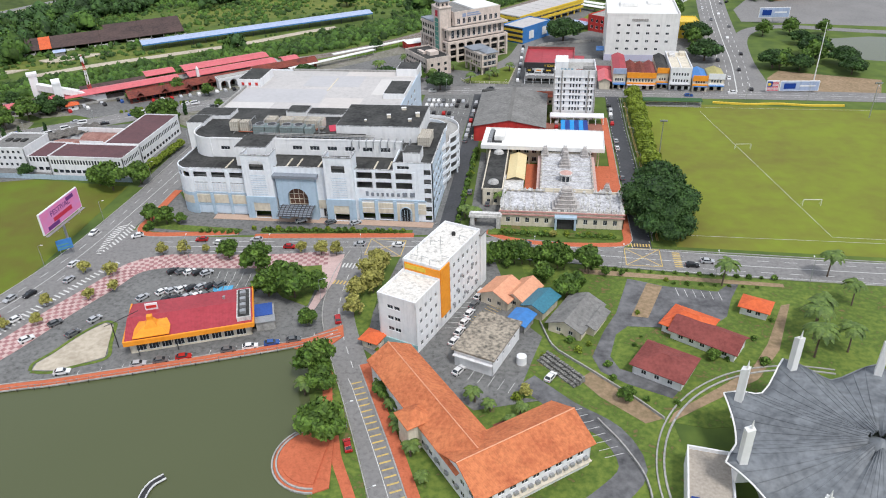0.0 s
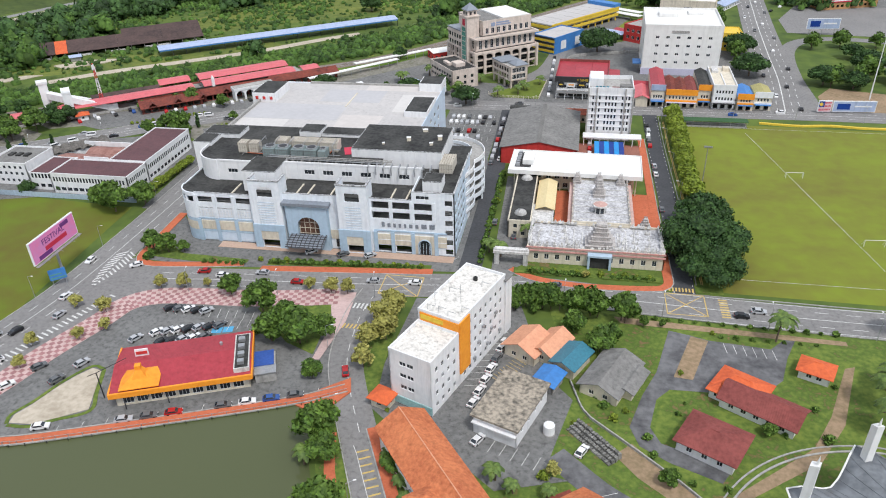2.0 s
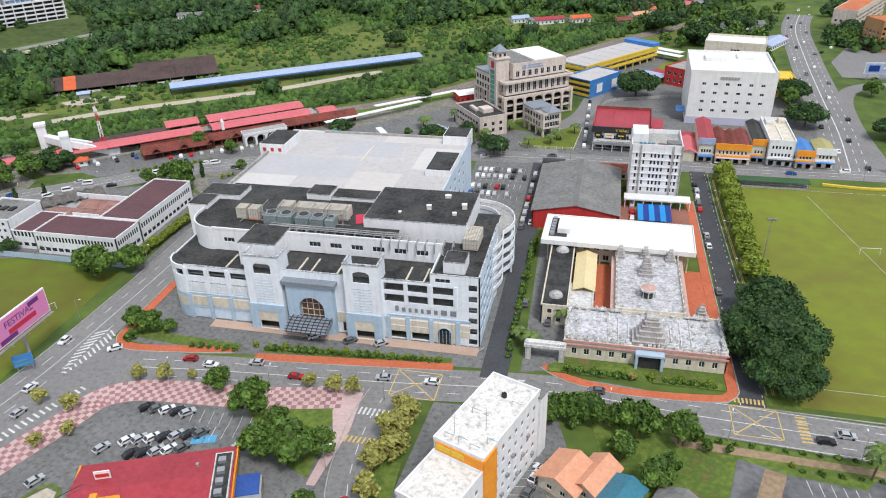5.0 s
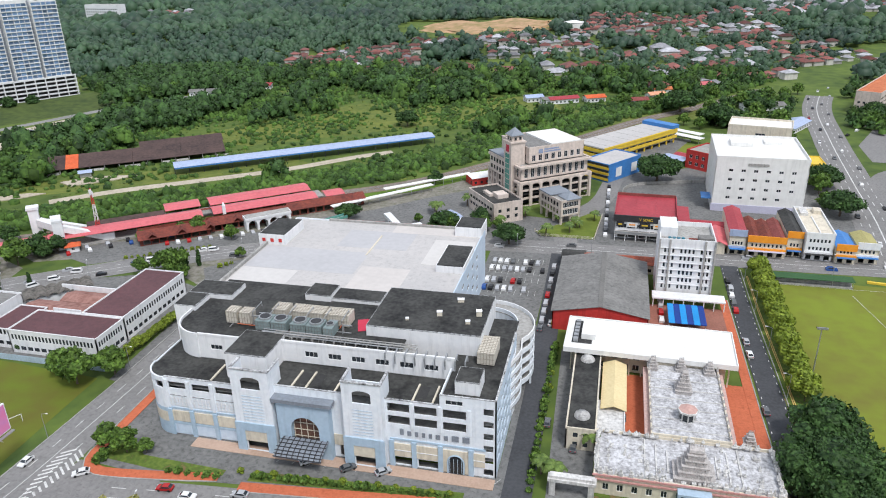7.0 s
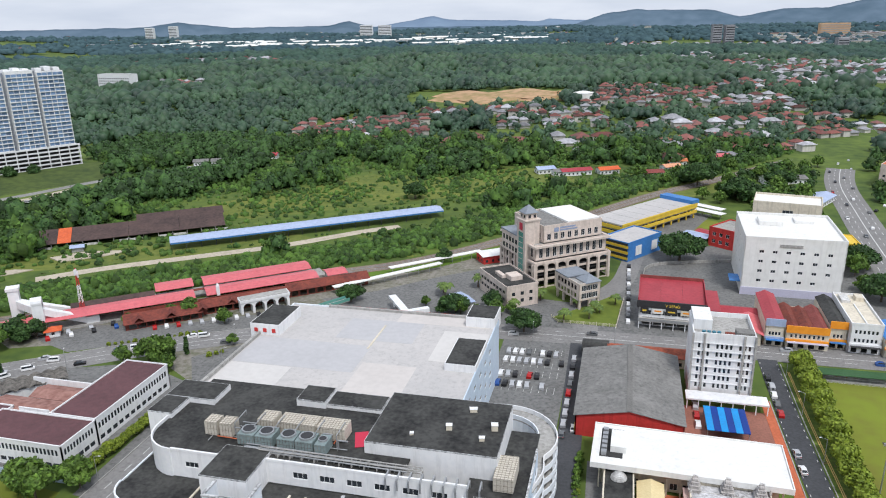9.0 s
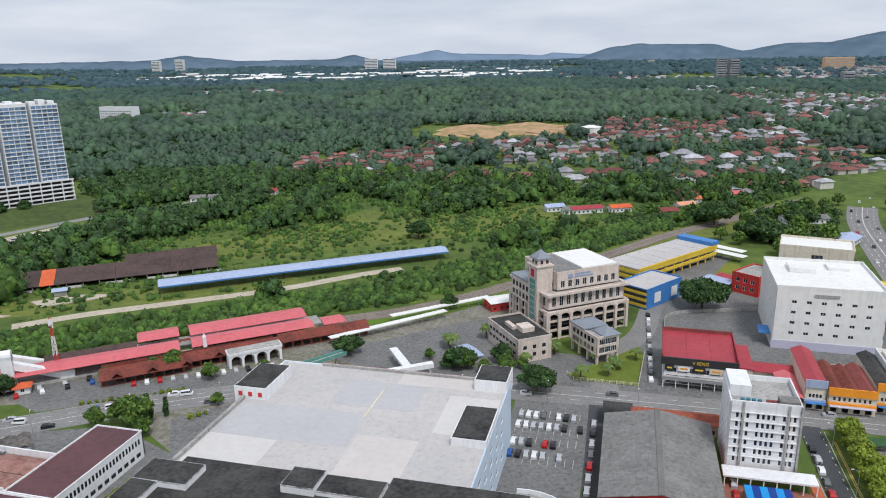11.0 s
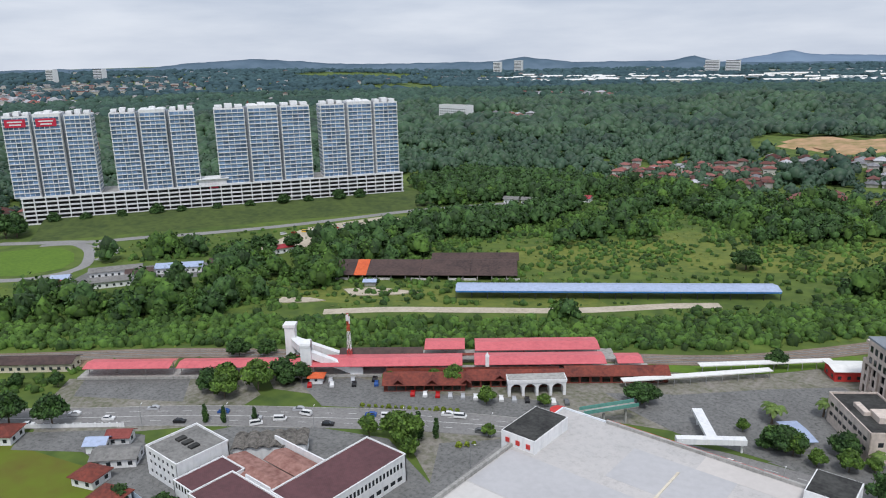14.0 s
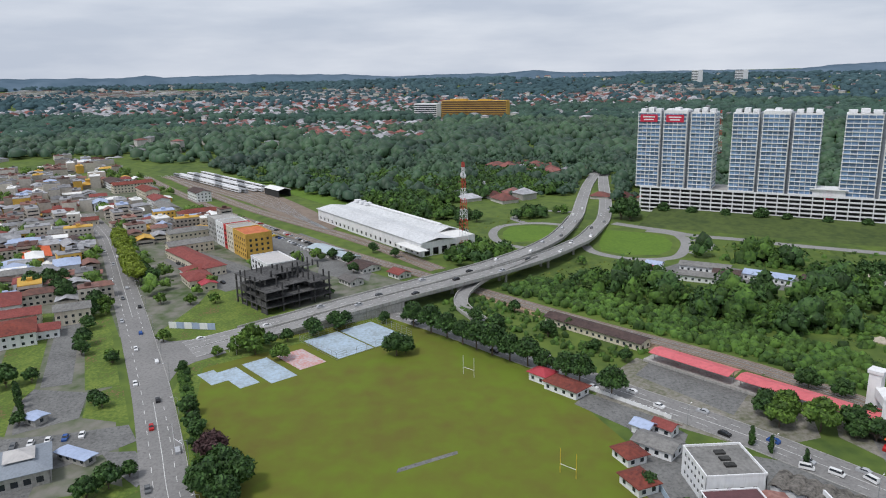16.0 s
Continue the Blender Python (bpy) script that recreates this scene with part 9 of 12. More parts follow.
bank.f = [(4 * i + k, 4 * i + k + 1, 4 * i + k + 5, 4 * i + k + 4) for i in range(15) for k in range(3)]
setting("ground_bank", bank, mat("olive_bank_grass", (0.085, 0.118, 0.030), (0.042, 0.066, 0.020), 0.95, big=0.03, small=0.2, bump=0.4), "olive grassy bank below the podium", "bank", smooth=True)
truck_yard = Shape().prism([(-450, 492), (-424, 424), (-398, 451), (-400, 482), (-391, 528), (-399, 551), (-428, 560)], 0, 0.05)
setting("ground_truck_yard", truck_yard, SAND, "pale gravel truck yard among trees", "yard")

# ---- depot, train yard, blackened frame, courts ----
DEPOTROOF = mat("pale_grey_sheet_roof", (0.66, 0.67, 0.68), (0.50, 0.51, 0.52), 0.6, big=0.03, small=0.4, stripe=("X", 1.2, 1), bump=0.2, streak=0.4)
STEELSHEET = mat("blue_grey_sheet", (0.42, 0.49, 0.53), (0.32, 0.38, 0.42), 0.5, big=0.1, small=0.6, streak=0.3)
TOWNHUT = mat("dark_sheet", (0.16, 0.15, 0.145), (0.09, 0.085, 0.08), 0.8, big=0.1, small=0.8)
dep = thing("train_depot", -583, 160, 0, 31, "large white train depot shed with white sheet roof", "depot")
block(dep, -80, 80, -22, 22, 0, 9.5, WHITE, S=grid(160, 22, 2.6, [1.2], 2.6), E=grid(44, 6, 4.4, [0.2], 5, "o"), roof=BRIGHT, parapet=0)
part("roof", Shape().gable(-81, 81, -22.5, 4, 9.4, 2.2, 0.4), DEPOTROOF, dep)
part("roof", Shape().gable(-81, 60, 4.5, 23, 9.4, 2.6, 0.4), DEPOTROOF, dep)
part("ridge_vent", Shape().box(-60, 50, 12.5, 15, 12.2, 13.2), WHITE, dep)
part("porch_roof", Shape().box(60, 90, -30, -22.6, 6.5, 7), BRIGHT, dep)
for i in range(3):
    part("ridge_box", Shape().box(-76 + 9 * i, -72 + 9 * i, 10, 15, 12, 14.2), WHITE, dep)
setting("ground_yard_verge", Shape().prism([(-690, 112), (-815, 34), (-960, -66), (-968, -50), (-822, 62), (-700, 132)], 0, 0.1), VERGE, "bright grass verge beside the train yard", "verge")
for i in range(5):
    tr = thing("parked_train", -868 + 5 * (i % 2) - 2.6 * i, -54 + 7.6 * i, 0.3, 37, "white parked train carriages in the yard", "train", "parked trains")
    for k in range(9):
        part("carriage", Shape().box(-90 + 20.5 * k, -70.5 + 20.5 * k, -1.5, 1.5, 0.9, 4.2), WHITE if (k + i) % 3 else STEEL, tr)
        part("window_band", Shape().box(-89 + 20.5 * k, -71.5 + 20.5 * k, -1.56, 1.56, 2.2, 3.1), GLASS, tr)
FAR[0] = True
for x, y, dg, w_, d_, m_, lab in ((-478, 146, 36, 17, 13, BROWNROOF, "low house with rusty brown roof by the tracks"), (-459, 168, 36, 11, 9, MAROONTILE, "low house with maroon tiled roof by the tracks"), (-448, 140, 36, 13, 9, TOWNHUT, "low hut with dark grey roof by the flyover"),
                              (-524, 118, 38, 26, 13, STEELSHEET, "open car shelter with pale blue-grey sheet roof"), (-503, 134, 38, 18, 9, STEELSHEET, "car shelter with pale blue-grey sheet roof")):
    house("trackside_house", lab, x, y, dg, w_, d_, 3.0, DIRTYWHITE, m_, 1.8, "gable", "trackside houses")
FAR[0] = False
setting("ground_car_yard", Shape().prism([(-566, 76), (-500, 116), (-470, 118), (-452, 150), (-500, 152), (-545, 122), (-590, 92)], 0, 0.06), YARD, "grey worn yard beside the railway", "yard")
yard_shed = thing("yard_shed", -775, 44, 0, 36, "white open shed in the train yard", "shed")
part("roof", Shape().gable(-16, 16, -7, 7, 7, 2, 0.3), BRIGHT, yard_shed)
# Walls are coloured dark to paint the shade under the open roof.
part("wall", Shape().box(-15.5, 15.5, 6, 6.5, 0, 7).box(-15.5, 15.5, -6.5, -6, 0, 7), SHADOW, yard_shed)

ruin = thing("unfinished_building", -421, 106.5, 0, 39, "blackened unfinished concrete frame building", "building")
rng = random.Random(5)
for k in range(5):
    for ix in range(7):
        for iy in range(5):
            if k == 4 and rng.random() < 0.45 or k == 3 and rng.random() < 0.22:
                continue
            x, y = -16 + 5.3 * ix, -20 + 9.5 * iy
            part("column", Shape().box(x - 0.35, x + 0.35, y - 0.35, y + 0.35, 4 * k, 4 * k + (3.7 if k < 4 else 1.5 + 2 * rng.random())), CHAR, ruin)
    if k < 4:
        w_ = 17 if k < 3 else 12
        for q in range(3):
            y0 = -20.6 + 13.15 * q
            cut = rng.choice([0, 0, 5.3, 10.6]) if k > 1 else 0
            part("slab", Shape().box(-16.6 + (cut if q == 0 else 0), -16.6 + 2 * w_ - (cut if q else 0), y0, y0 + 13.1, 4 * k + 3.7, 4 * k + 4), CHAR, ruin)
for i in range(12):
    x, z = -16 + 5.3 * rng.randrange(6), 4 * rng.randrange(4)
    part("infill_wall", Shape().box(x + 0.4, x + 4.8, -20.1, -19.8, z, z + 1.2 + 2 * rng.random()), CHAR, ruin)
for i in range(26):
    x, y = -16 + 5.3 * rng.randrange(7), -20 + 9.5 * rng.randrange(5)
    h_ = rng.uniform(1.5, 4.5)
    part("broken_column", Shape().box(x - 0.3, x + 0.3, y - 0.3, y + 0.3, 16.02, 16.02 + h_), CHAR, ruin)
    if i % 2:
        part("side_wall", Shape().box(-16.2, -15.9, y + 0.4, y + 9.0 if y < 17 else y + 0.5, 4 * (i % 4), 4 * (i % 4) + rng.uniform(1.0, 3.6)), CHAR, ruin)
hoard = thing("hoarding", -379, 68, 0, 78, "white and blue printed hoarding at the roadside", "hoarding")
for i in range(6):
    part("panel", Shape().box(-12 + 4 * i, -8.1 + 4 * i, -0.1, 0.1, 0.2, 3.4), (WHITE, BLUEROOF)[i % 2], hoard)
courts = Shape()
for cx, cy, w, d_ in ((-319.5, 92.5, 14, 7), (-318.5, 103, 21, 8.4), (-325, 114.2, 26, 11.5), (-351, 140.5, 29, 18.5), (-363, 155.9, 29, 18.5)):
    c = Shape().box(-w / 2, w / 2, -d_ / 2, d_ / 2, 0, 0.11 + 0.0004 * w).turned(cx, cy, 0, 38)
    courts.add(c.v, c.f)
setting("pavement_courts", courts, COURT, "worn pale blue sports courts", "sports court")
setting("pavement_red_court", Shape().box(-10.2, 10.2, -6.3, 6.3, 0, 0.115).turned(-335.5, 126, 0, 38), mat("worn_red_and_blue_court", (0.50, 0.44, 0.46), (0.50, 0.20, 0.16), 0.9, big=0.22, small=0.9), "worn sports court with peeling red and grey paint", "sports court")
cf = thing("court_fence", -357, 148.2, 0, 38, "steel mesh fence round a sports court", "fence")
for sx, sy, L_, a in ((-15.5, -20.5, 31, 0), (-15.5, 20.5, 31, 0), (-15.5, -20.5, 41, 90), (15.5, -20.5, 41, 90)):
    for i in range(9):
        x, y = (sx + L_ * i / 8, sy) if a == 0 else (sx, sy + L_ * i / 8)
        part("post", Shape().tube((x, y, 0), (x, y, 3.6), 0.07, 5), STEEL, cf)
    for z in (0.4, 1.4, 2.4, 3.5):
        e = (sx + L_, sy, z) if a == 0 else (sx, sy + L_, z)
        part("rail", Shape().tube((sx, sy, z), e, 0.04, 4), STEEL, cf)
for x, y, dg in ((-311, 196, 45), (-345, 95, 45), (-235, 219, 45), (-262, 96, 45)):
    gp = thing("rugby_posts", x, y, 0, dg, "tall yellow-white rugby goal posts", "goal posts", "rugby goals")
    for sx in (-2.8, 2.8):
        part("upright", Shape().tube((sx, 0, 0), (sx, 0, 8.2), 0.09, 6), YELLOW if x == -235 else WHITE, gp)
    part("crossbar", Shape().tube((-2.8, 0, 3.0), (2.8, 0, 3.0), 0.08, 6), WHITE, gp)
for x, y, dg in ((82, 296, 5), (95, 245, 5), (-172, 214, 60), (70, 349, 0)):
    gp = thing("football_goal", x, y, 0, dg, "white football goal on the grass", "football goal", "football goals")
    part("post", Shape().tube((-3.2, 0, 0), (-3.2, 0, 2.4), 0.08).tube((3.2, 0, 0), (3.2, 0, 2.4), 0.08), WHITE, gp)
    part("crossbar", Shape().tube((-3.2, 0, 2.4), (3.2, 0, 2.4), 0.08), WHITE, gp)
    part("stay", Shape().tube((-3.2, 0, 2.4), (-3.2, 1.6, 0), 0.05).tube((3.2, 0, 2.4), (3.2, 1.6, 0), 0.05), WHITE, gp)
setting("ground_cricket_strip", Shape().prism([(-243.6, 168), (-241, 167.4), (-250.6, 187), (-252.6, 187)], 0, 0.06), YARD, "worn grey cricket strip on the field", "cricket strip")
bench = thing("spectator_stand", 60, 350, 0, 0, "low green covered stand at the field's edge", "stand")
part("roof", Shape().box(-14, 14, -2.5, 2.5, 2.8, 3.0), GREENBOARD, bench)
part("steps", Shape().box(-13.5, 13.5, -2, 0, 0, 0.5).box(-13.5, 13.5, 0.01, 2, 0, 1.0), CONC, bench)
for i in range(8):
    part("post", Shape().tube((-13.5 + 3.85 * i, -2.2, 0), (-13.5 + 3.85 * i, -2.2, 2.8), 0.07, 5), STEEL, bench)
yband = Shape()
ribbon(yband, [(80, 354.5), (96, 352.6), (110, 354), (124, 352.4), (140, 353)], 0.5, -0.5, 0.8, 0.9, 2)
setting("wall_yellow_kerb", yband, YELLOW, "yellow painted low wall along the field", "wall")

FAR[0] = True
for x, y, w, d_, m_, dg in ((-448, 350, 28, 9, GREYROOF, 58), (-430, 338, 22, 9, GREYROOF, 58), (-432, 356, 14, 9, BROWNROOF, 58), (-424, 377, 26, 10, BLUEROOF, 48), (-456, 322, 9, 6, BLUEROOF, 50), (-447, 316, 6, 5, REDROOF, 50), (-412, 398, 14, 8, BROWNROOF, 50), (-408, 440, 12, 6, REDROOF, 70), (-330, 560, 10, 8, BLUEROOF, 30),
                            (-378, 655, 12, 8, GREYROOF, 20), (-362, 661, 16, 9, GREYROOF, 20), (-336, 692, 22, 10, REDROOF, 12), (-150, 705, 16, 10, MAROONTILE, 10), (14, 692, 14, 9, PEACHTILE, 30), (40, 738, 12, 9, MAROONTILE, 30), (56, 742, 13, 11, PINKROOF, 20), (-58, 665, 24, 8, REDROOF, 28), (-34, 674, 16, 9, BRIGHTTILE, 28), (-82, 668, 14, 9, BLUEROOF, 28), (-70, 660, 10, 8, GREYROOF, 28), (0, 668, 14, 9, MAROONTILE, 20), (20, 716, 14, 9, ORANGETILE, 10), (-20, 760, 12, 9, OLDTILE, 20), (-60, 760, 12, 9, GREYROOF, 40), (90, 660, 30, 12, GREYROOF, 15), (104, 676, 14, 8, REDROOF, 20), (100, 600, 30, 12, BLUEROOF, 60)):
    house("village_house", {GREYROOF: "low hut with grey sheet roof", BROWNROOF: "low hut with rusty brown roof", BLUEROOF: "shed with pale blue sheet roof", REDROOF: "small hut with red sheet roof", MAROONTILE: "white house with maroon tiled roof", PEACHTILE: "white house with peach tiled roof", BRIGHTTILE: "long house with orange-red tiled roof", PINKROOF: "tall white house with pink roof", ORANGETILE: "white house with orange tiled roof", OLDTILE: "white house with dark red roof"}[m_], x, y, dg, w, d_, 3.6, WHITE, m_, 1.8, "gable", "village houses")
FAR[0] = False

# ---- trees and plants ----
def ico(level):
    bm = bmesh.new()
    bmesh.ops.create_icosphere(bm, subdivisions=level, radius=1)
    v = np.array([p.co[:] for p in bm.verts])
    f = np.array([[p.index for p in q.verts] for q in bm.faces])
    bm.free()
    return v, f


ICO1, ICO2 = ico(1), ico(2)


def mesh_np(name, v, f, material):
    """A mesh from arrays; the faces are all triangles or all quads."""
    me = bpy.data.meshes.new(name)
    k = f.shape[1]
    me.vertices.add(len(v))
    me.vertices.foreach_set("co", np.ascontiguousarray(v, dtype=np.float32).ravel())
    me.loops.add(f.size)
    me.loops.foreach_set("vertex_index", np.ascontiguousarray(f, dtype=np.int32).ravel())
    me.polygons.add(len(f))
    me.polygons.foreach_set("loop_start", np.arange(0, f.size, k, dtype=np.int32))
    me.materials.append(material)
    me.update(calc_edges=True)
    me.validate()
    return me


def leaf_quads(rng, centres, normals, size, lean=0.9):
    """Small leaf clumps as bent quads round given points; two triangles a clump."""
    n = len(centres)
    d = normals + lean * rng.normal(size=(n, 3))
    d /= np.linalg.norm(d, axis=1, keepdims=True)
    a = np.cross(d, rng.normal(size=(n, 3)))
    a /= np.linalg.norm(a, axis=1, keepdims=True)
    b = np.cross(d, a)
    s = (size * rng.uniform(0.6, 1.3, (n, 1)))
    v = np.stack([centres - a * s - b * s * 0.6, centres + a * s - b * s * 0.55, centres + a * s * 0.8 + b * s * 0.6 + d * s * 0.3, centres - a * s * 0.9 + b * s * 0.55 - d * s * 0.2], axis=1)
    return v.reshape(-1, 3), np.arange(4 * n).reshape(n, 4)


def crown_mesh(seed, lobes, leaves, size, material):
    """A crown of uneven lobes (x, y, z, radius, flatness): a dark inner mass with leaf clumps all over it."""
    rng = np.random.default_rng(seed)
    vs, fs, o = [], [], 0
    area = sum(l[3] ** 2 for l in lobes)
    for x, y, z, r, flat in lobes:
        v, f = ICO2 if leaves > 500 else ICO1
        w = v * (0.80 + 0.12 * rng.normal(size=(len(v), 1))) * [r, r, r * flat] + [x, y, z]
        q = np.concatenate([f, f[:, 2:3]], axis=1)
        vs.append(w), fs.append(q + o)
        o += len(w)
        n = int(leaves * r * r / area)
        d = rng.normal(size=(n, 3))
        d[:, 2] += 0.25
        d /= np.linalg.norm(d, axis=1, keepdims=True)
        c = d * rng.uniform(0.72, 1.12, (n, 1)) * [r, r, r * flat] + [x, y, z]
        w, q = leaf_quads(rng, c, d, size)
        vs.append(w), fs.append(q + o)
        o += len(w)
    v, f = np.concatenate(vs), np.concatenate(fs)
    me = bpy.data.meshes.new("crown")
    me.from_pydata(v.tolist(), [], [tuple(dict.fromkeys(q)) for q in f.tolist()])
    me.materials.append(material)
    me.update()
    return me


def make_tree(name, label, seed, h, r, material, leaves=900, size=0.42, flat=0.75, n_lobes=9, trunk=0.25, group="", clear=0.35):
    rng = random.Random(seed)
    t = thing(name, 0, 0, 0, 0, label, "tree", group)
    s = Shape()
    fork = h * clear
    s.tube((0, 0, -0.3), (0.1, 0.05, fork), trunk, 8, trunk * 0.7)
    lobes = [(0, 0, h - r * flat * 0.6, r * 0.62, flat)]
    for i in range(n_lobes):
        a = 6.283 * i / n_lobes + rng.uniform(-0.4, 0.4)
        k = rng.uniform(0.45, 0.75) * r
        z = h - r * flat * rng.uniform(0.75, 1.35)
        lr = r * rng.uniform(0.30, 0.50)
        lobes.append((k * math.cos(a), k * math.sin(a), max(z, fork + lr * 0.4), lr, flat))
        s.tube((0.1, 0.05, fork * 0.9), (k * 0.8 * math.cos(a), k * 0.8 * math.sin(a), z - 0.1 * r), trunk * 0.42, 5, trunk * 0.15)
    if h > 2:
        part("trunk", s, BARK, t)
    part("crown", crown_mesh(seed, lobes, leaves, size, material), material, t)
    return t


def make_cypress(name, label, seed, h, r, material):
    t = thing(name, 0, 0, 0, 0, label, "tree")
    part("trunk", Shape().tube((0, 0, -0.2), (0, 0, h * 0.4), 0.16, 6), BARK, t)
    lobes = [(0.15 * math.sin(i), 0.15 * math.cos(i * 2), 0.8 + (h - 1.4) * i / 6, r * (1.0 - 0.11 * abs(i - 2)), 1.3) for i in range(7)]
    part("crown", crown_mesh(seed, lobes, 500, 0.3, material), material, t)
    return t


def make_palm(name, label, seed, h, frond, n=10, broad=1.3):
    rng = random.Random(seed)
    t = thing(name, 0, 0, 0, 0, label, "palm")
    s = Shape()
    bend_x = rng.uniform(-0.6, 0.6)
    for i in range(4):
        s.tube((bend_x * (i / 4) ** 2, 0, h * i / 4), (bend_x * ((i + 1) / 4) ** 2, 0, h * (i + 1) / 4), 0.26 - 0.03 * i, 7, 0.23 - 0.03 * i)
    part("trunk", s, BARK, t)
    for j in range(n):
        a = 6.283 * j / n + rng.uniform(-0.15, 0.15)
        lift = rng.uniform(0.15, 1.0)
        f = Shape()
        pts = []
        for i in range(7):
            u = i / 6
            rr = frond * u * (1 - 0.16 * u)
            pts.append(Vector((bend_x + rr * math.cos(a), rr * math.sin(a), h + frond * (0.75 * lift * u - (0.55 + 0.35 * lift) * u * u))))
        side = Vector((-math.sin(a), math.cos(a), 0))
        for i in range(6):
            p, q = pts[i], pts[i + 1]
            w0, w1 = broad * (0.14 + 0.55 * math.sin(math.pi * (i / 6) ** 0.8)), broad * (0.05 + 0.55 * math.sin(math.pi * ((i + 1) / 6) ** 0.8))
            down = Vector((0, 0, -0.32))
            for sg in (-1, 1):
                f.add([p, q, q + side * sg * w1 * 0.72 + down * w1 + (q - p) * 0.25, p + side * sg * w0 + down * w0 + (q - p) * 0.2], [(0, 1, 2, 3)])
        part("frond", f, PALM, t)
    return t


def place(proto, spots, seed=0, lo=0.85, hi=1.15):
    """Copies of a plant at plan points, each turned and scaled a little; the first one is the plant itself."""
    rng = random.Random(seed)
    for i, sp in enumerate(spots):
        k = rng.uniform(lo, hi) * (sp[2] if len(sp) > 2 else 1)
        m = pose(sp[0], sp[1], land(sp[0], sp[1]), 0, 0, rng.uniform(0, 360))
        if i == 0:
            proto.matrix_world = m @ Matrix.Diagonal((k, k, k, 1))
            continue
        c = copy_thing(proto, m)
        c.scale = (k, k, k)


rain = make_tree("rain_tree", "huge spreading dark green rain tree beside the field", 11, 17, 14.5, DARKLEAF, 10500, 0.44, 0.56, 20, 0.9, clear=0.2)
place(rain, [(40, 231), (41.5, 219.5, 0.72)], 1, 0.9, 0.9)
def clear_of_roads(p):
    """True where a tree stands clear of the highway, the park road, the lake and the open lawn."""
    for line, gap in ((HIGHWAY, 13.5), (PARK_ROAD, 8)):
        for q in spline(line, 4.0):
            if math.hypot(p[0] - q.x, p[1] - q.y) < gap:
                return False
    x, y = p[:2]
    return not (158 < x and 424 < y < 488 or 114 < x < 150 and 432 < y < 462 or 126 < x and 506 < y < 600)


rain2 = make_tree("rain_tree", "broad dark green rain tree with a spreading crown", 12, 13, 10, DARKLEAF, 2600, 0.6, 0.55, 12, 0.6, clear=0.25)
place(rain2, [p for p in [(41.5, 249, 0.85), (-56.5, 367.5, 0.82), (8, 468, 1.0), (-87.5, 381, 0.6), (88, 428, 0.9), (92, 410, 0.8), (90, 470, 0.9), (-135.7, 384, 0.62), (110, 520, 0.7), (52, 600, 1.1), (30, 640, 1.1), (84, 640, 1.0), (160, 640, 1), (122, 415, 0.8), (135, 410, 0.7), (150, 440, 0.9), (160, 420, 0.9), (165, 455, 0.9), (150, 465, 0.7), (140, 500, 0.7), (175, 510, 0.9), (190, 500, 0.8), (205, 505, 0.9), (145, 530, 0.8), (160, 405, 0.7), (125, 440, 0.5), (-160, 570, 0.8), (-330, 620, 1.0)] if clear_of_roads(p)], 2)
green = make_tree("highway_tree", "leafy mid-green tree beside the highway", 34, 10, 5.0, LEAF, 420, 0.72, 0.8, 10, 0.28, clear=0.2)
place(green, [p for p in [(86, 460), (89, 426, 1.1), (97, 503, 0.9), (92, 446), (84, 440, 0.9), (90, 472), (122, 472), (114, 450, 0.8), (120, 437), (125, 412, 0.9), (141, 460, 1.1), (126, 497), (133, 485, 0.9), (136, 440), (146, 426, 1.1), (131, 425, 0.8), (155, 440), (162, 470, 1.1), (150, 490), (140, 420, 0.8), (128, 455, 1.1), (137, 512, 0.9), (158, 505), (170, 490), (178, 525, 1.1), (160, 530), (146, 545), (188, 540), (135, 560, 0.9), (122, 585, 0.9), (92, 600, 1.2), (80, 610), (70, 585, 1.2), (60, 570), (90, 560, 0.9), (88, 540), (80, 625, 1.1), (62, 620, 1.2), (44, 610, 1.1), (40, 590), (30, 600), (52, 640), (112, 700), (98, 690), (126, 720), (60, 700), (180, 580, 1.1), (200, 560), (28, 660, 1.1), (170, 610), (8, 640), (-10, 660), (76, 668, 1.2)] if clear_of_roads(p)], 22)
street_t = make_tree("street_tree", "round green street tree", 21, 7.5, 3.8, LEAF, 1000, 0.42, 0.8, 9, 0.22)
place(street_t, [(-88, 183, 1.45), (-79, 178, 1.0), (-72, 170, 1.45), (-66, 174, 1.1), (-64, 157, 0.8), (-101, 190, 0.8), (-80, 170, 1.1), (-168, 236, 1.5), (-160, 243, 1.2), (-176, 240, 1.1), (-139, 212, 0.9), (-133, 211, 0.85), (-128, 212, 0.6),
                 (-55, 136, 1.25), (-47, 115, 1.35), (-52, 131, 0.9), (-36, 130, 0.7), (8, 178, 1.05), (1, 186, 0.8), (-41, 155, 0.5), (22, 135, 0.5), (45, 153, 0.45), (-183, 312, 1.5), (-189, 314, 1.25), (-162, 362, 0.6), (-217.7, 341.6, 0.65), (-198, 356, 0.95), (-179, 350.6, 0.85), (-165, 333, 0.55),
                 (-205, 352, 0.7), (-92, 383, 0.8), (-85, 380, 0.85), (-78, 378, 0.8), (-70, 380.5, 0.85), (-64, 385, 0.7), (-102, 386, 0.6), (-263, 301, 1.5), (-254, 308, 1.4), (-258, 296, 1.2)], 3)
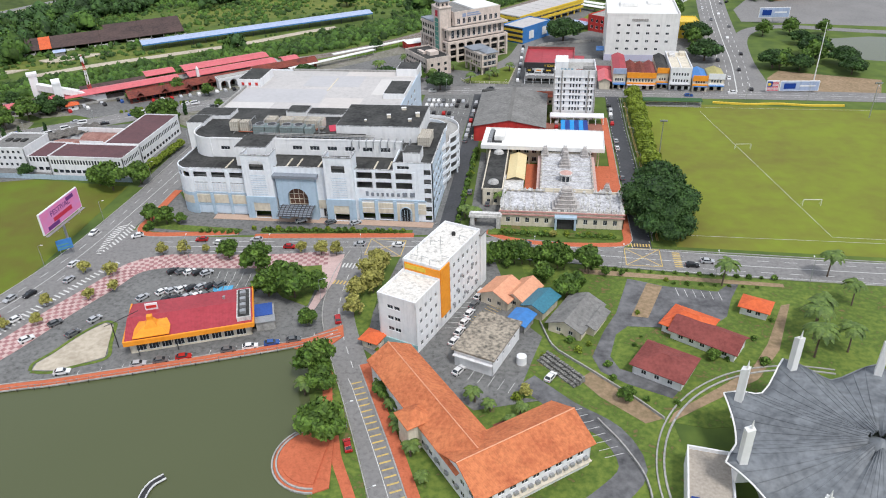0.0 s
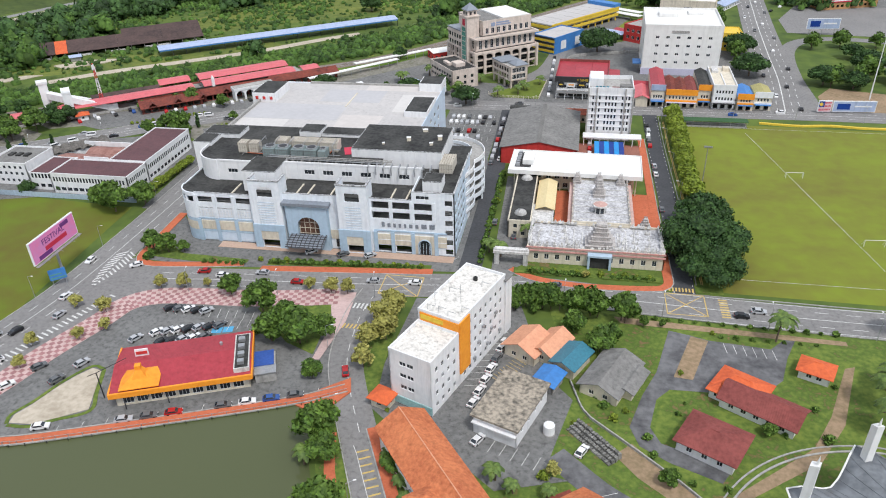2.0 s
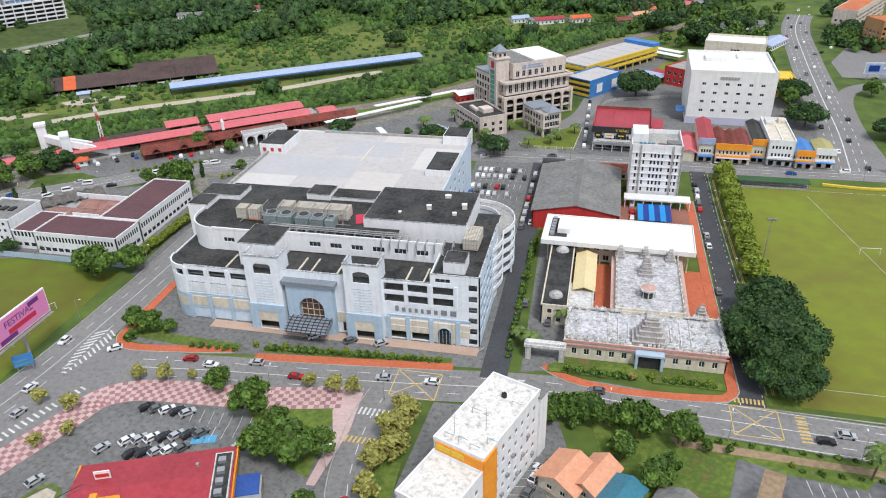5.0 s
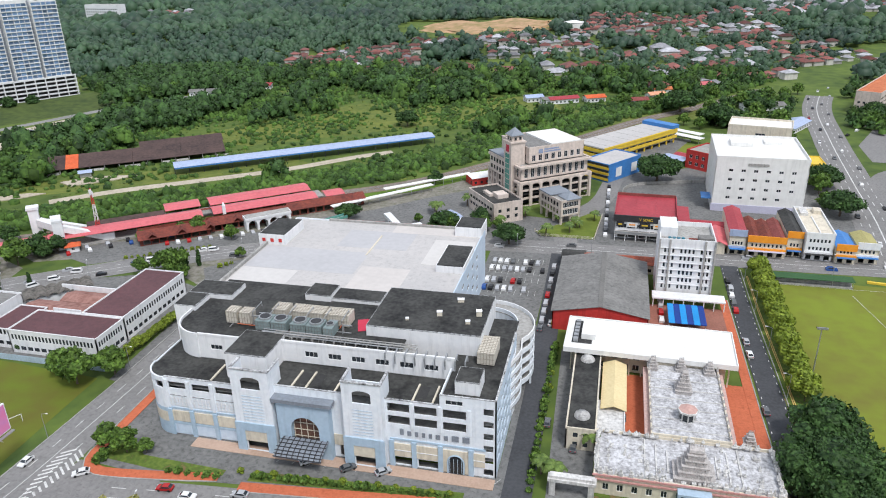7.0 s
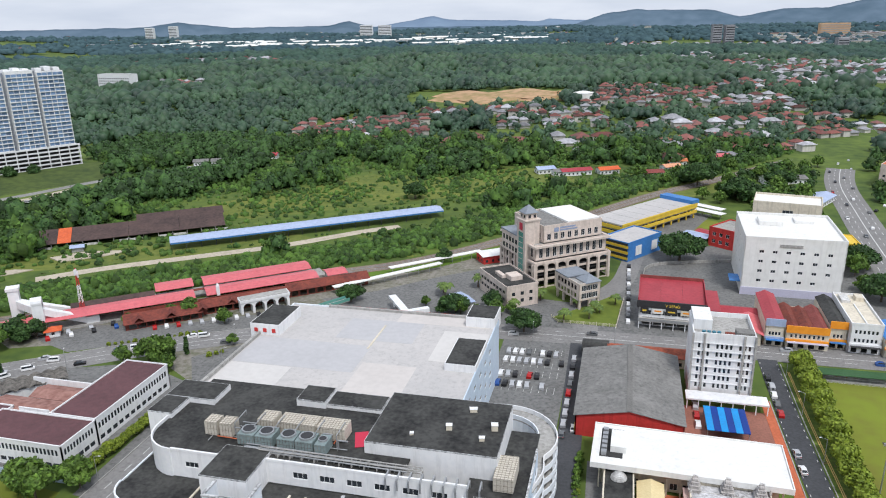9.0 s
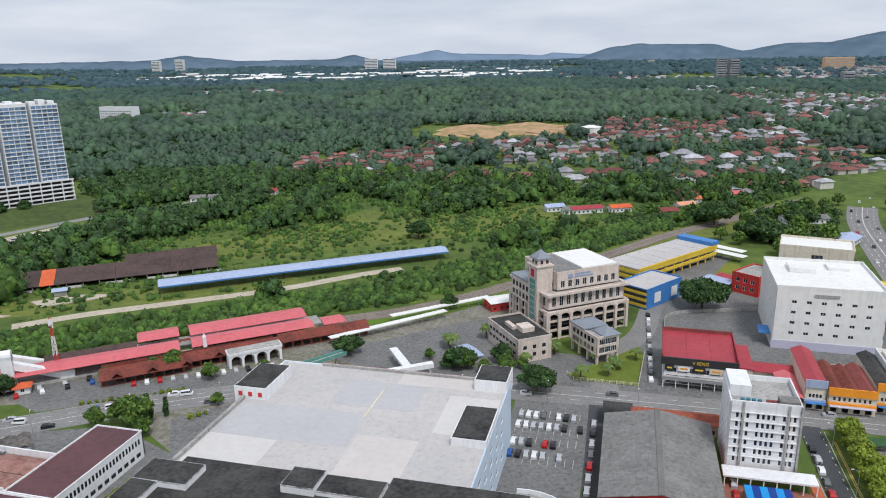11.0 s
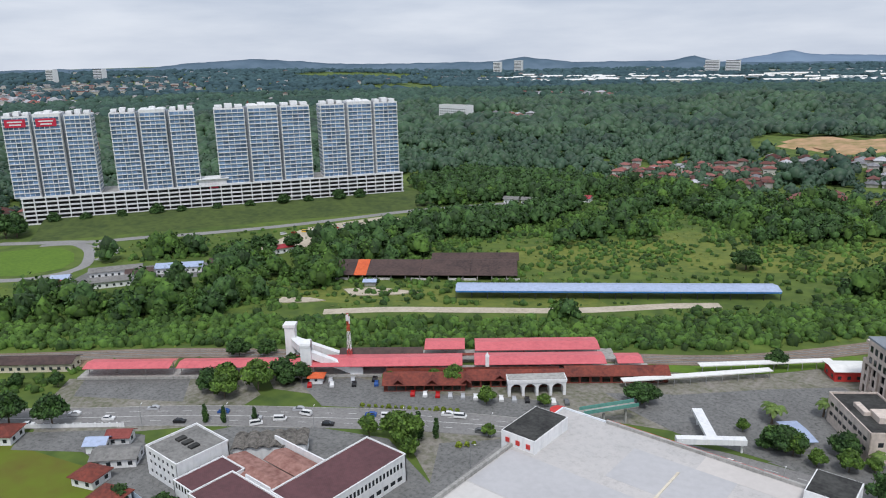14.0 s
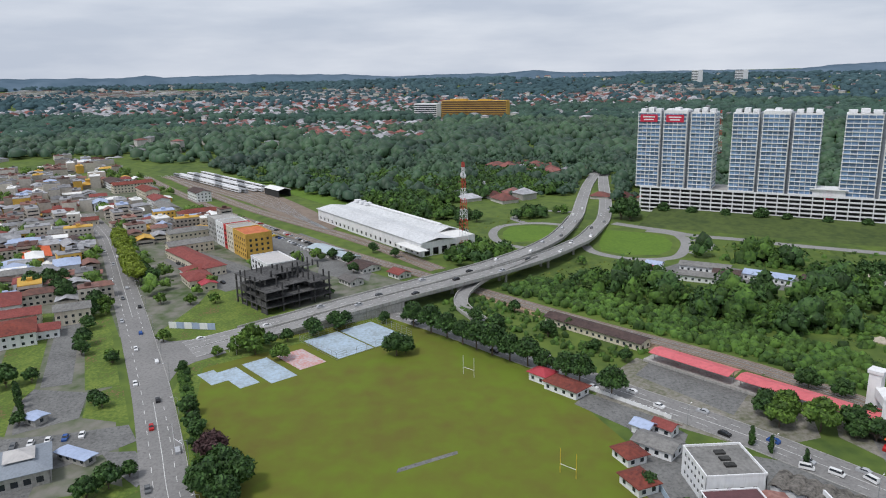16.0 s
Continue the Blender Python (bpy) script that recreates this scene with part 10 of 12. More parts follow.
place(make_tree("street_tree", "dense dark green tree beside the station yard", 22, 8.5, 4.4, DARKLEAF, 1100, 0.45, 0.85, 9, 0.25),
      [(-268, 296, 1.2), (-249, 317, 0.9), (-278, 330, 1.0), (-286, 322, 0.9), (-108, 444, 0.8), (-93, 379, 0.6), (-73, 389, 1.05), (-200, 250, 0.5), (-212, 246, 0.6), (-226, 240, 0.6),
       (-242, 116, 1.3), (-232, 114, 1.4), (-236, 121, 1.2), (-226, 119, 1.2), (-329, 78, 0.5), (-378, 161, 0.7), (-335, 167, 1.1), (-338, 171, 0.9), (-600, 352, 1.7), (75, 112, 0.8)], 4)
lush = make_tree("roadside_tree", "tall yellow-green roadside tree with layered crown", 29, 12, 5.6, LIMELEAF, 900, 0.55, 0.85, 10, 0.3, clear=0.2)
place(lush, [(-462, 14), (-470, 9), (-478, 5), (-487, 1), (-496, -3), (-505, -7), (-515, -12), (-526, -17), (-538, -22), (-551, -29), (-566, -36), (-580, -42)], 15)
dense = make_tree("roadside_tree", "dense dark green tree beside the road", 30, 10, 4.8, DARKLEAF, 520, 0.66, 0.85, 10, 0.28, clear=0.15)
place(dense, [(-470, 16), (-480, 10), (-462, 22), (-492, 4), (-448, -26, 1.2), (-440, -18, 1.1), (-455, -34, 1.2), (-430, -14, 1.0), (-465, -30, 1.1), (-445, -38, 1.3), (-424, 4, 0.8), (-416, 8, 1.0), (-402, 12, 0.9), (-384, 17, 0.8), (-362, 24, 0.9), (-350, 28, 0.7), (-338, 46, 0.6), (-330, -6, 1.0), (-318, 12, 0.9), (-322, 20, 0.7), (-344, -16, 1.0), (-395, -52, 1.2), (-410, -60, 1.2), (-300, 54, 0.5), (-296, 58, 0.5), (-284, 34, 0.5), (-240, 82, 0.8), (-234, 78, 0.9), (-246, 86, 0.6),
              (-352, 110, 0.7), (-357, 117, 0.6), (-349, 104, 0.5), (-363, 128, 0.8), (-370, 138, 0.9), (-376, 142, 0.8), (-286.6, 92.5, 0.85), (-271, 99.6, 0.75), (-275, 97, 0.6), (-248, 113, 0.8), (-322, 82, 0.25), (-315, 84, 0.25), (-306, 86, 0.3), (-296, 89, 0.3), (-279, 94, 0.35), (-263, 100, 0.35), (-372, 205, 0.8), (-362, 214, 0.8), (-330, 252, 0.7), (-350, 236, 0.8), (-318, 262, 0.6), (-386, 226, 0.7), (-360, 248, 0.6), (-252, 318, 1.0), (-246, 322, 0.9), (-256, 326, 0.7), (-506, 124, 0.8), (-520, 150, 0.7), (-488, 136, 0.8), (-470, 140, 0.7), (-505, 165, 0.7), (-612, 356, 1.8), (-604, 346, 1.5), (-424, 130, 0.5), (-612, 230, 1.0), (-630, 220, 1.0), (-560, 215, 0.8), (-600, 215, 0.9), (-530, 222, 0.8), (-500, 228, 0.7)], 16)
row = make_tree("avenue_tree", "round-crowned dark green avenue tree", 23, 10, 4.8, DARKLEAF, 1200, 0.46, 0.8, 9, 0.3, clear=0.42)
place(row, [(-370, 175, 1.2), (-361, 183, 1.25), (-353, 190, 1.15), (-345, 196.5, 1.3), (-338, 202, 1.2), (-331, 208, 1.3), (-324, 214.5, 1.2), (-317.5, 221, 1.25), (-311, 226.5, 1.1), (-303, 233.5, 1.25), (-299, 238, 1.15), (-286.5, 247, 1.1)], 5)
place(make_tree("avenue_tree", "dense dark green tree below the parking podium", 33, 11, 5.2, DARKLEAF, 420, 0.75, 0.85, 9, 0.3, clear=0.2), [(-553 + 0.5336 * u, 485 + 0.8457 * u, k) for u, k in ((-118, 1.1), (-96, 0.8), (-70, 0.9), (-44, 1.0), (-26, 0.8), (2, 0.9), (28, 0.8), (55, 1.0), (76, 0.9), (102, 1.0), (120, 0.9))] + [(-398, 470), (-412, 432, 1.2), (-404, 446), (-388, 500, 1.2), (-384, 520), (-418, 428, 1.1), (-380, 545, 1.3)], 21)
lime = make_tree("hedge_tree", "lime-green tree in a row beside the lane", 24, 6.5, 3.0, LIMELEAF, 800, 0.4, 0.9, 7, 0.18, clear=0.2)
place(lime, [(41.5, 270 + 4.3 * i, 1.1 + 0.15 * math.sin(i * 2.1)) for i in range(21)] + [(40, 275, 0.9)] + [(-163 + 0.2 * i, 251 + 2.7 * i, 0.6) for i in range(12)], 6)
yel = make_tree("young_tree", "small yellow-green street tree with thin crown", 25, 5.2, 2.2, YELLOWLEAF, 420, 0.3, 0.95, 7, 0.12)
place(yel, [(-124, 190), (-117, 191), (-134, 176), (-129, 168, 0.9), (-134, 163, 0.9), (-145, 158), (-144, 177, 0.9), (-110, 193, 0.7), (-71, 195), (-78, 196, 0.8), (-66, 195, 0.9), (-51, 181, 1.5), (-53, 171, 1.6), (-51, 190, 1.3), (-52, 163, 1.5), (-49, 175, 1.5), (-142, 149, 0.8), (-150, 146, 0.9), (-49, 186, 1.4),
                (-2, 134, 0.8), (4, 214, 0.5)], 7)
hedge_t = make_tree("hedge_tree", "bright green bushy tree in the street hedge", 26, 7, 2.6, LEAF, 700, 0.38, 1.1, 7, 0.16, clear=0.15)
place(hedge_t, [(-17.5 + 2.4 * i, 196.4 - 0.15 * i, 1.0 + 0.12 * (i % 3)) for i in range(9)] + [(2, 194.6, 1.35), (5.5, 194.2, 1.4), (7.5, 193.6, 1.3), (15, 192, 1.6), (14, 193, 1.3), (11, 182, 1.0), (8.5, 179.5, 0.9), (-16, 193.5, 0.6), (-10, 193, 0.6), (20, 191, 0.45), (25, 191.5, 0.4), (-195.6, 309, 1.1), (-177, 308, 0.9)], 8)
cyp = make_cypress("cypress", "slim dark columnar cypress", 27, 7, 1.0, DARKLEAF)
place(cyp, [(-247.3, 281.4), (-242.2, 285.2), (-233.6, 291.7), (-182, 318, 1.2), (-178, 322), (-308, 22, 1), (-303, 24, 1.2), (-298, 27, 1), (-292, 31, 1.1)], 9)
palm = make_palm("coconut_palm", "tall coconut palm with drooping fronds", 31, 8.5, 4.4, 15, 1.5)
place(palm, [(54, 189), (86, 197), (73, 165, 1.1), (71, 157, 1.15), (76, 173), (88, 182), (80, 160, 0.9)], 10)
palm2 = make_palm("garden_palm", "short bushy palm with arching fronds", 32, 4.0, 3.0)
place(palm2, [(-96, 396.6, 1.6), (-84, 412, 1.3), (-54, 401.5, 1.2), (-38, 396.5, 1.2), (-30, 392, 1.1), (-22, 402.7, 1.3), (-27, 225, 1.2), (-23, 223, 1.2), (-15, 237, 1.15), (-56, 129, 1.1), (-10, 128, 0.9), (-14, 131), (-5, 124, 0.8), (-3, 128, 0.9), (-37.6, 132.5, 0.8), (-35.6, 129, 0.75), (-33.6, 125.5, 0.8), (-31.6, 122, 0.75), (-29.8, 118.6, 0.8), (-26.4, 112, 0.85), (-22.6, 105, 0.8), (-98, 402, 1.2), (-64, 388, 1.1), (-42, 380, 1.2), (-32, 385), (-28, 392), (-12, 88)], 11)
purple = make_tree("purple_leaf_tree", "dull purple-leaved tree at the field corner", 28, 8, 4.6, PURPLELEAF, 1000, 0.45, 0.8, 9, 0.25, clear=0.2)
place(purple, [(-254, 109, 1.25)], 12)
shrub_p = make_tree("shrub", "low clipped green shrub", 41, 1.5, 1.1, LEAF, 160, 0.25, 0.8, 4, 0.08, clear=0.1)
spots = [(-118 + 2.6 * i, 206.4 + 0.14 * i) for i in range(6)] + [(-96 + 2.2 * i, 209 + 0.15 * i) for i in range(23)] + [(-14 + 2.0 * i, 214.5) for i in range(20) if abs(-14 + 2.0 * i - 8) > 3]
spots += [(16 + 3.6 * i, 194.8 - 0.06 * i, 0.8) for i in range(16)] + [(40 + 4 * i, 188.6, 0.7) for i in range(7)] + [(18.5, 148, 1.0), (19.5, 143, 0.8), (27, 136, 0.8), (34, 135.5, 0.9), (57.5, 163, 0.9), (58, 153, 1.1), (49, 153.5, 0.7), (26, 157, 0.8), (28, 161, 0.7), (64, 172, 0.8), (9, 157, 1.0), (7, 160, 0.8)]
spots += [(-29.2, 218 + 3.0 * i, 1.1) for i in range(24)] + [(-134, 240 + 3.2 * i, 1.6) for i in range(16)] + [(-138, 206 + 0.5 * i, 1.2) for i in range(6)]
place(shrub_p, spots, 13, 0.7, 1.3)
shrub_y = make_tree("shrub", "low yellow-green flowering shrub", 42, 1.4, 1.0, LIMELEAF, 150, 0.24, 0.8, 4, 0.08, clear=0.1)
place(shrub_y, [(-167, 324, 1.4), (-168.6, 322, 1.2), (-165.6, 326, 1.1)] + [(-213 + 2.1 * i, 322.4 + 1.25 * i, 0.9) for i in range(15)] + [(-100 + 4.4 * i, 210 + 0.25 * i) for i in range(13)] + [(-13 + 3.6 * i, 215.5) for i in range(11)] + [(28, 172), (14, 156, 1.3), (11, 153), (2, 150), (-4, 133, 1.6), (-42, 148), (38, 190), (-28.6, 262), (-28.6, 270)], 14, 0.7, 1.3)

# ---- woods and scrub without number ----
KEEP_OUT = [(-306, 458, 35, 110, 32), (-291, 491, 36, 54, 20), (-198, 485, 35.4, 168, 20), (-563.5, 496, 57.75, 350, 110), (-50, 432, 37, 60, 60), (-8, 531, -37, 34, 90), (-15, 478, 55, 40, 34), (-583, 160, 31, 190, 74),
            (52, 460, 0, 70, 90), (-426, 110, 39, 56, 60), (-240, 420, 37, 190, 12), (-545, 315, 40, 150, 110), (-526, 462, 57.75, 330, 84), (-420, 490, 65, 120, 46), (-828, -24, 37, 480, 96), (20, 530, 30, 60, 60), (-400, 20, 24, 500, 60), (178, 690, 62, 100, 30), (-520, 60, 20, 160, 90), (-440, 352, 55, 95, 60), (-366, 656, 20, 44, 22), (-336, 692, 12, 30, 20), (-150, 705, 10, 26, 20), (-55, 683, 28, 90, 22), (27, 704, 30, 50, 22), (100, 600, 60, 40, 20)]


def kept_out(x, y, boxes=KEEP_OUT):
    for cx, cy, dg, w, d in boxes:
        c, s = math.cos(radians(dg)), math.sin(radians(dg))
        u, v = (x - cx) * c + (y - cy) * s, -(x - cx) * s + (y - cy) * c
        if abs(u) < w / 2 and abs(v) < d / 2:
            return True
    return False


def line_gap(pts):
    A = np.array([p[:2] for p in pts[:-1]], float)
    B = np.array([p[:2] for p in pts[1:]], float)

    def gap(x, y):
        ab = B - A
        ap = np.array([x, y]) - A
        t = np.clip((ap * ab).sum(1) / (ab * ab).sum(1), 0, 1)
        d = ap - ab * t[:, None]
        i = np.argmin((d * d).sum(1))
        return math.sqrt((d[i] ** 2).sum()) * (1 if ab[i][0] * ap[i][1] - ab[i][1] * ap[i][0] > 0 else -1)
    return gap


rail_gap, high_gap, fly_gap, main_gap = line_gap(RAIL), line_gap(HIGHWAY), line_gap(FLY), line_gap(MAIN)
slip_gap, station_gap = line_gap(SLIP), line_gap(STATION)
meadow_line = line_gap([(-285, 530), (-220, 570), (-110, 620), (-60, 655), (30, 680)])
meadow_gap = lambda x, y: abs(meadow_line(x, y))
dirt_gap = line_gap([(-318, 388), (-300, 380), (-276, 402), (-242, 426), (-202, 455), (-169, 487), (-130, 520)])


def crowns(name, spots, template, material, label, leaves=0, leaf=0.5, seed=1, rough=0.22):
    """Many crowns in one mesh: spots are rows of x, y, z, radius, height of the crown."""
    rng = np.random.default_rng(seed)
    tv, tf = template
    S = np.array(spots)
    n = len(S)
    ang = rng.uniform(0, 6.283, n)
    V = np.repeat(tv[None], n, 0) * (1 + rough * rng.normal(size=(n, len(tv), 1)))
    c, s = np.cos(ang)[:, None], np.sin(ang)[:, None]
    x, y = V[:, :, 0] * c - V[:, :, 1] * s, V[:, :, 0] * s + V[:, :, 1] * c
    V = np.stack([x * S[:, 3:4] + S[:, 0:1], y * S[:, 3:4] + S[:, 1:2], V[:, :, 2] * S[:, 4:5] + S[:, 2:3]], axis=2)
    Fc = (tf[None] + (np.arange(n) * len(tv))[:, None, None]).reshape(-1, 3)
    tagged(part(name, mesh_np(name, V.reshape(-1, 3), Fc, material), material), label, "woods", kind="stuff")
    if leaves:
        d = rng.normal(size=(n * leaves, 3))
        d[:, 2] = np.abs(d[:, 2])
        d /= np.linalg.norm(d, axis=1, keepdims=True)
        R = np.repeat(S, leaves, 0)
        cc = d * rng.uniform(0.85, 1.18, (len(d), 1)) * R[:, [3, 3, 4]] + R[:, :3]
        v, f = leaf_quads(rng, cc, d, leaf * np.clip(R[:, 3:4] / 3.0, 0.5, 1.6), 0.7)
        tagged(part(name + "_foliage", mesh_np(name, v, f, material), material), label, "woods", kind="stuff")


def lobed(seed, n=5, size=0.5):
    """A template crown of several uneven lobes round a taller middle one."""
    rng = random.Random(seed)
    v, f = ICO1
    keep = f[(v[f][:, :, 2].mean(1) > -0.5)]
    vs, fs = [v * 0.66 + [0, 0, 0.34]], [keep]
    for i in range(n):
        a = 6.283 * i / n + rng.uniform(-0.4, 0.4)
        k = rng.uniform(0.45, 0.68)
        s = size * rng.uniform(0.75, 1.2)
        vs.append(v * s + [k * math.cos(a), k * math.sin(a), rng.uniform(-0.35, 0.3)])
        fs.append(keep + len(v) * (i + 1))
    return np.concatenate(vs), np.concatenate(fs)


UPPER = ICO2[1][(ICO2[0][ICO2[1]][:, :, 2].mean(1) > -0.55)]
BUSH = (ICO1[0], ICO1[1][(ICO1[0][ICO1[1]][:, :, 2].mean(1) > -0.5)])
rng = np.random.default_rng(7)
scrub, wood = [], []
for _ in range(78000):
    x, y = rng.uniform(-640, 260), rng.uniform(150, 780)
    g_ = rail_gap(x, y)
    if g_ < 9 or kept_out(x, y) or abs(high_gap(x, y)) < 16 or abs(slip_gap(x, y)) < 8 or abs(dirt_gap(x, y)) < 6 or (abs(fly_gap(x, y)) < 18) or (x > 24 and y < 590):
        continue
    if x < -440 and y < 330 or (x > -44 and y < 500) or (x > -24 and y < 560 and x > -60 + (y - 480) * 0.5):
        continue
    if x - -640 < (y - 340) * 0.62 - 20 and y > 340 and x < -400:
        continue
    if -50 < slip_gap(x, y) < 10:
        if rng.random() < 0.12:
            r = rng.uniform(0.7, 1.8)
            scrub.append((x, y, r * 0.4, r, r * 0.9))
        continue
    m_ = noise.noise((x * 0.011, y * 0.011, 4.2))
    open_ = noise.noise((x * 0.02 + 40, y * 0.02, 1.0))
    band = 9 < rail_gap(x, y) < 40
    near_shed = (60 < g_ < 130 and -330 < x < -80) or meadow_gap(x, y) < 34
    if band:
        if rng.random() < 0.96:
            r = rng.uniform(1.3, 2.7)
            scrub.append((x, y, r * 0.55, r, r * rng.uniform(0.8, 1.3)))
    elif near_shed:
        if rng.random() < 0.11 + 0.28 * (m_ > 0.02):
            r = rng.uniform(0.8, 2.2)
            scrub.append((x, y, r * 0.4, r, r * 0.8))
    elif (m_ > 0.02 or y > 700 or x < -340 or x > 10) and rng.random() < 0.075:
        r = rng.choice([rng.uniform(2.6, 4.6), rng.uniform(4.5, 8.0)])
        wood.append((x, y, r * 0.95, r, r * rng.uniform(0.85, 1.3)))
    elif open_ > -0.3 and rng.random() < 0.6:
        r = rng.uniform(0.7, 2.6)
        scrub.append((x, y, r * 0.4, r, r * 0.85))
for _ in range(2600):
    x, y = rng.uniform(-440, -270), rng.uniform(190, 320)
    if -34 < rail_gap(x, y) < -7 and not kept_out(x, y) and abs(fly_gap(x, y)) > 12 and station_gap(x, y) > 11 and not (-322 < x < -262 and 258 < y < 304) and math.hypot(x + 351, y - 258) > 14 and rng.random() < 0.6:
        r = rng.uniform(0.6, 2.0)
        scrub.append((x, y, r * 0.45, r, r * 1.0))
for _ in range(9000):
    x, y = rng.uniform(-900, -470), rng.uniform(60, 330)
    if rail_gap(x, y) < (112 if x < -640 else 26) or kept_out(x, y) or abs(fly_gap(x, y)) < 17 or math.hypot(x + 560, y - 266) < 58 or (x > -560 and y < 200) or noise.noise((x * 0.015, y * 0.015, 7.7)) < -0.05:
        continue
    if rng.random() < 0.3:
        r = rng.uniform(2.5, 6.0)
        wood.append((x, y, r * 0.9, r, r * rng.uniform(0.8, 1.2)))
for _ in range(900):
    k = rng.uniform(0, 1)
    x, y = -330 + 92 * k + rng.uniform(-1.6, 1.6), 74 + 34 * k + rng.uniform(-1.8, 2.2)
    r = rng.uniform(0.35, 0.9)
    scrub.append((x, y + 3.2, r * 0.5, r, r * 0.9))
big_dark = []
for _ in range(2600):
    x, y = rng.uniform(-500, -268), rng.uniform(470, 760)
    if kept_out(x, y) or abs(slip_gap(x, y)) < 11 or rail_gap(x, y) < 62 or -46 < slip_gap(x, y) < 8 or noise.noise((x * 0.016, y * 0.016, 5.5)) < -0.12:
        continue
    if big_dark and min((x - p[0]) ** 2 + (y - p[1]) ** 2 for p in big_dark) < 34:
        continue
    r = rng.uniform(4.2, 8.0)
    big_dark.append((x, y, r * 0.95, r, r * rng.uniform(0.8, 1.1)))
for _ in range(1500):
    x, y = rng.uniform(10, 200), rng.uniform(590, 820)
    if abs(rail_gap(x, y)) < 11 or abs(high_gap(x, y)) < 17 or kept_out(x, y) or noise.noise((x * 0.02, y * 0.02, 6.1)) < -0.05 or rng.random() < 0.45:
        continue
    r = rng.uniform(2.4, 5.4)
    wood.append((x, y, r * 0.95, r, r * rng.uniform(0.85, 1.2)))
crowns("scrub", scrub, BUSH, SCRUB, "dense bright green scrub along the railway", 12, 0.42, 3)
tufts = []
for _ in range(24000):
    x, y = rng.uniform(-640, 120), rng.uniform(170, 780)
    if rail_gap(x, y) < 7 or kept_out(x, y) or abs(dirt_gap(x, y)) < 4 or abs(slip_gap(x, y)) < 6 or abs(fly_gap(x, y)) < 14 or x > -36 and y < 560 or abs(high_gap(x, y)) < 14:
        continue
    if x - -640 < (y - 340) * 0.62 - 20 and x < -400:
        continue
    if noise.noise((x * 0.03, y * 0.03, 2.0)) > -0.15:
        tufts.append((x, y, 0.18))
tufts = np.array(tufts)
v, f = leaf_quads(rng, tufts, np.tile([0, 0, 1.0], (len(tufts), 1)), rng.uniform(0.3, 0.9, (len(tufts), 1)), 0.55)
tagged(part("grass_tufts", mesh_np("grass_tufts", v, f, MEADOW), MEADOW), "yellow-green grass tufts between scrub", "grass", kind="stuff")
crowns("woodland", wood[0::2], lobed(1), SCRUB, "mixed green woodland trees behind the railway", 46, 0.6, 4, 0.15)
crowns("woodland_dark", wood[1::2] + big_dark, lobed(2, 6, 0.46), DARKLEAF, "darker green woodland trees behind the railway", 46, 0.6, 5, 0.15)

# ---- far town and forest ----
CLUSTERS = [  # centre x, y, turn, length, depth, share of red roofs, spacing
    (-300, 850, 18, 150, 125, 0.9, 10.5), (-105, 920, 10, 120, 110, 0.6, 12), (10, 1070, -8, 150, 190, 0.85, 10.5), (-40, 820, 20, 110, 60, 0.5, 20), (150, 1180, 20, 130, 80, 0.8, 17), (-1000, 1640, 20, 380, 60, 0.5, 19), (-740, 1170, 5, 110, 50, 0.05, 14), (90, 1850, 20, 190, 420, 0.05, 22), (330, 1420, 12, 330, 420, 0.3, 17),
    (-1180, 2030, 10, 420, 190, 0.5, 24), (-1500, 2950, 12, 1500, 200, 0.05, 46), (-900, 3600, 8, 1200, 260, 0.02, 50), (250, 2650, 0, 700, 260, 0.2, 34), (900, 3000, 0, 900, 700, 0.25, 44),
    (60, 790, 30, 150, 90, 0.6, 13), (180, 930, 30, 130, 120, 0.6, 13), (-1400, 110, 70, 240, 190, 0.5, 21), (-1750, -120, 60, 700, 320, 0.4, 22), (-2500, -300, 80, 1500, 700, 0.35, 34),
    (-2600, 500, 85, 1400, 600, 0.45, 36), (-1250, -640, 30, 500, 260, 0.5, 20), (-3300, -700, 85, 1900, 600, 0.35, 50), (-900, 330, 40, 120, 110, 0.7, 22), (-1900, 560, 60, 300, 200, 0.5, 30), (-2900, 1400, 60, 900, 600, 0.35, 44),
    (-740, 255, 25, 120, 90, 0.6, 22), (-700, 380, 60, 60, 40, 0.6, 20), (-790, 560, 57, 30, 130, 0.02, 14),
    (-130, 815, 12, 230, 70, 0.5, 21), (60, 870, 18, 180, 110, 0.55, 19), (-190, 960, 10, 150, 60, 0.6, 16), (130, 1040, 20, 110, 90, 0.6, 15)]
HOUSED = [(c[0], c[1], c[2], c[3] + 14, c[4] + 14) for c in CLUSTERS]
rng = np.random.default_rng(21)
walls_f, red_f, pale_f, white_f = Shape(), Shape(), Shape(), Shape()
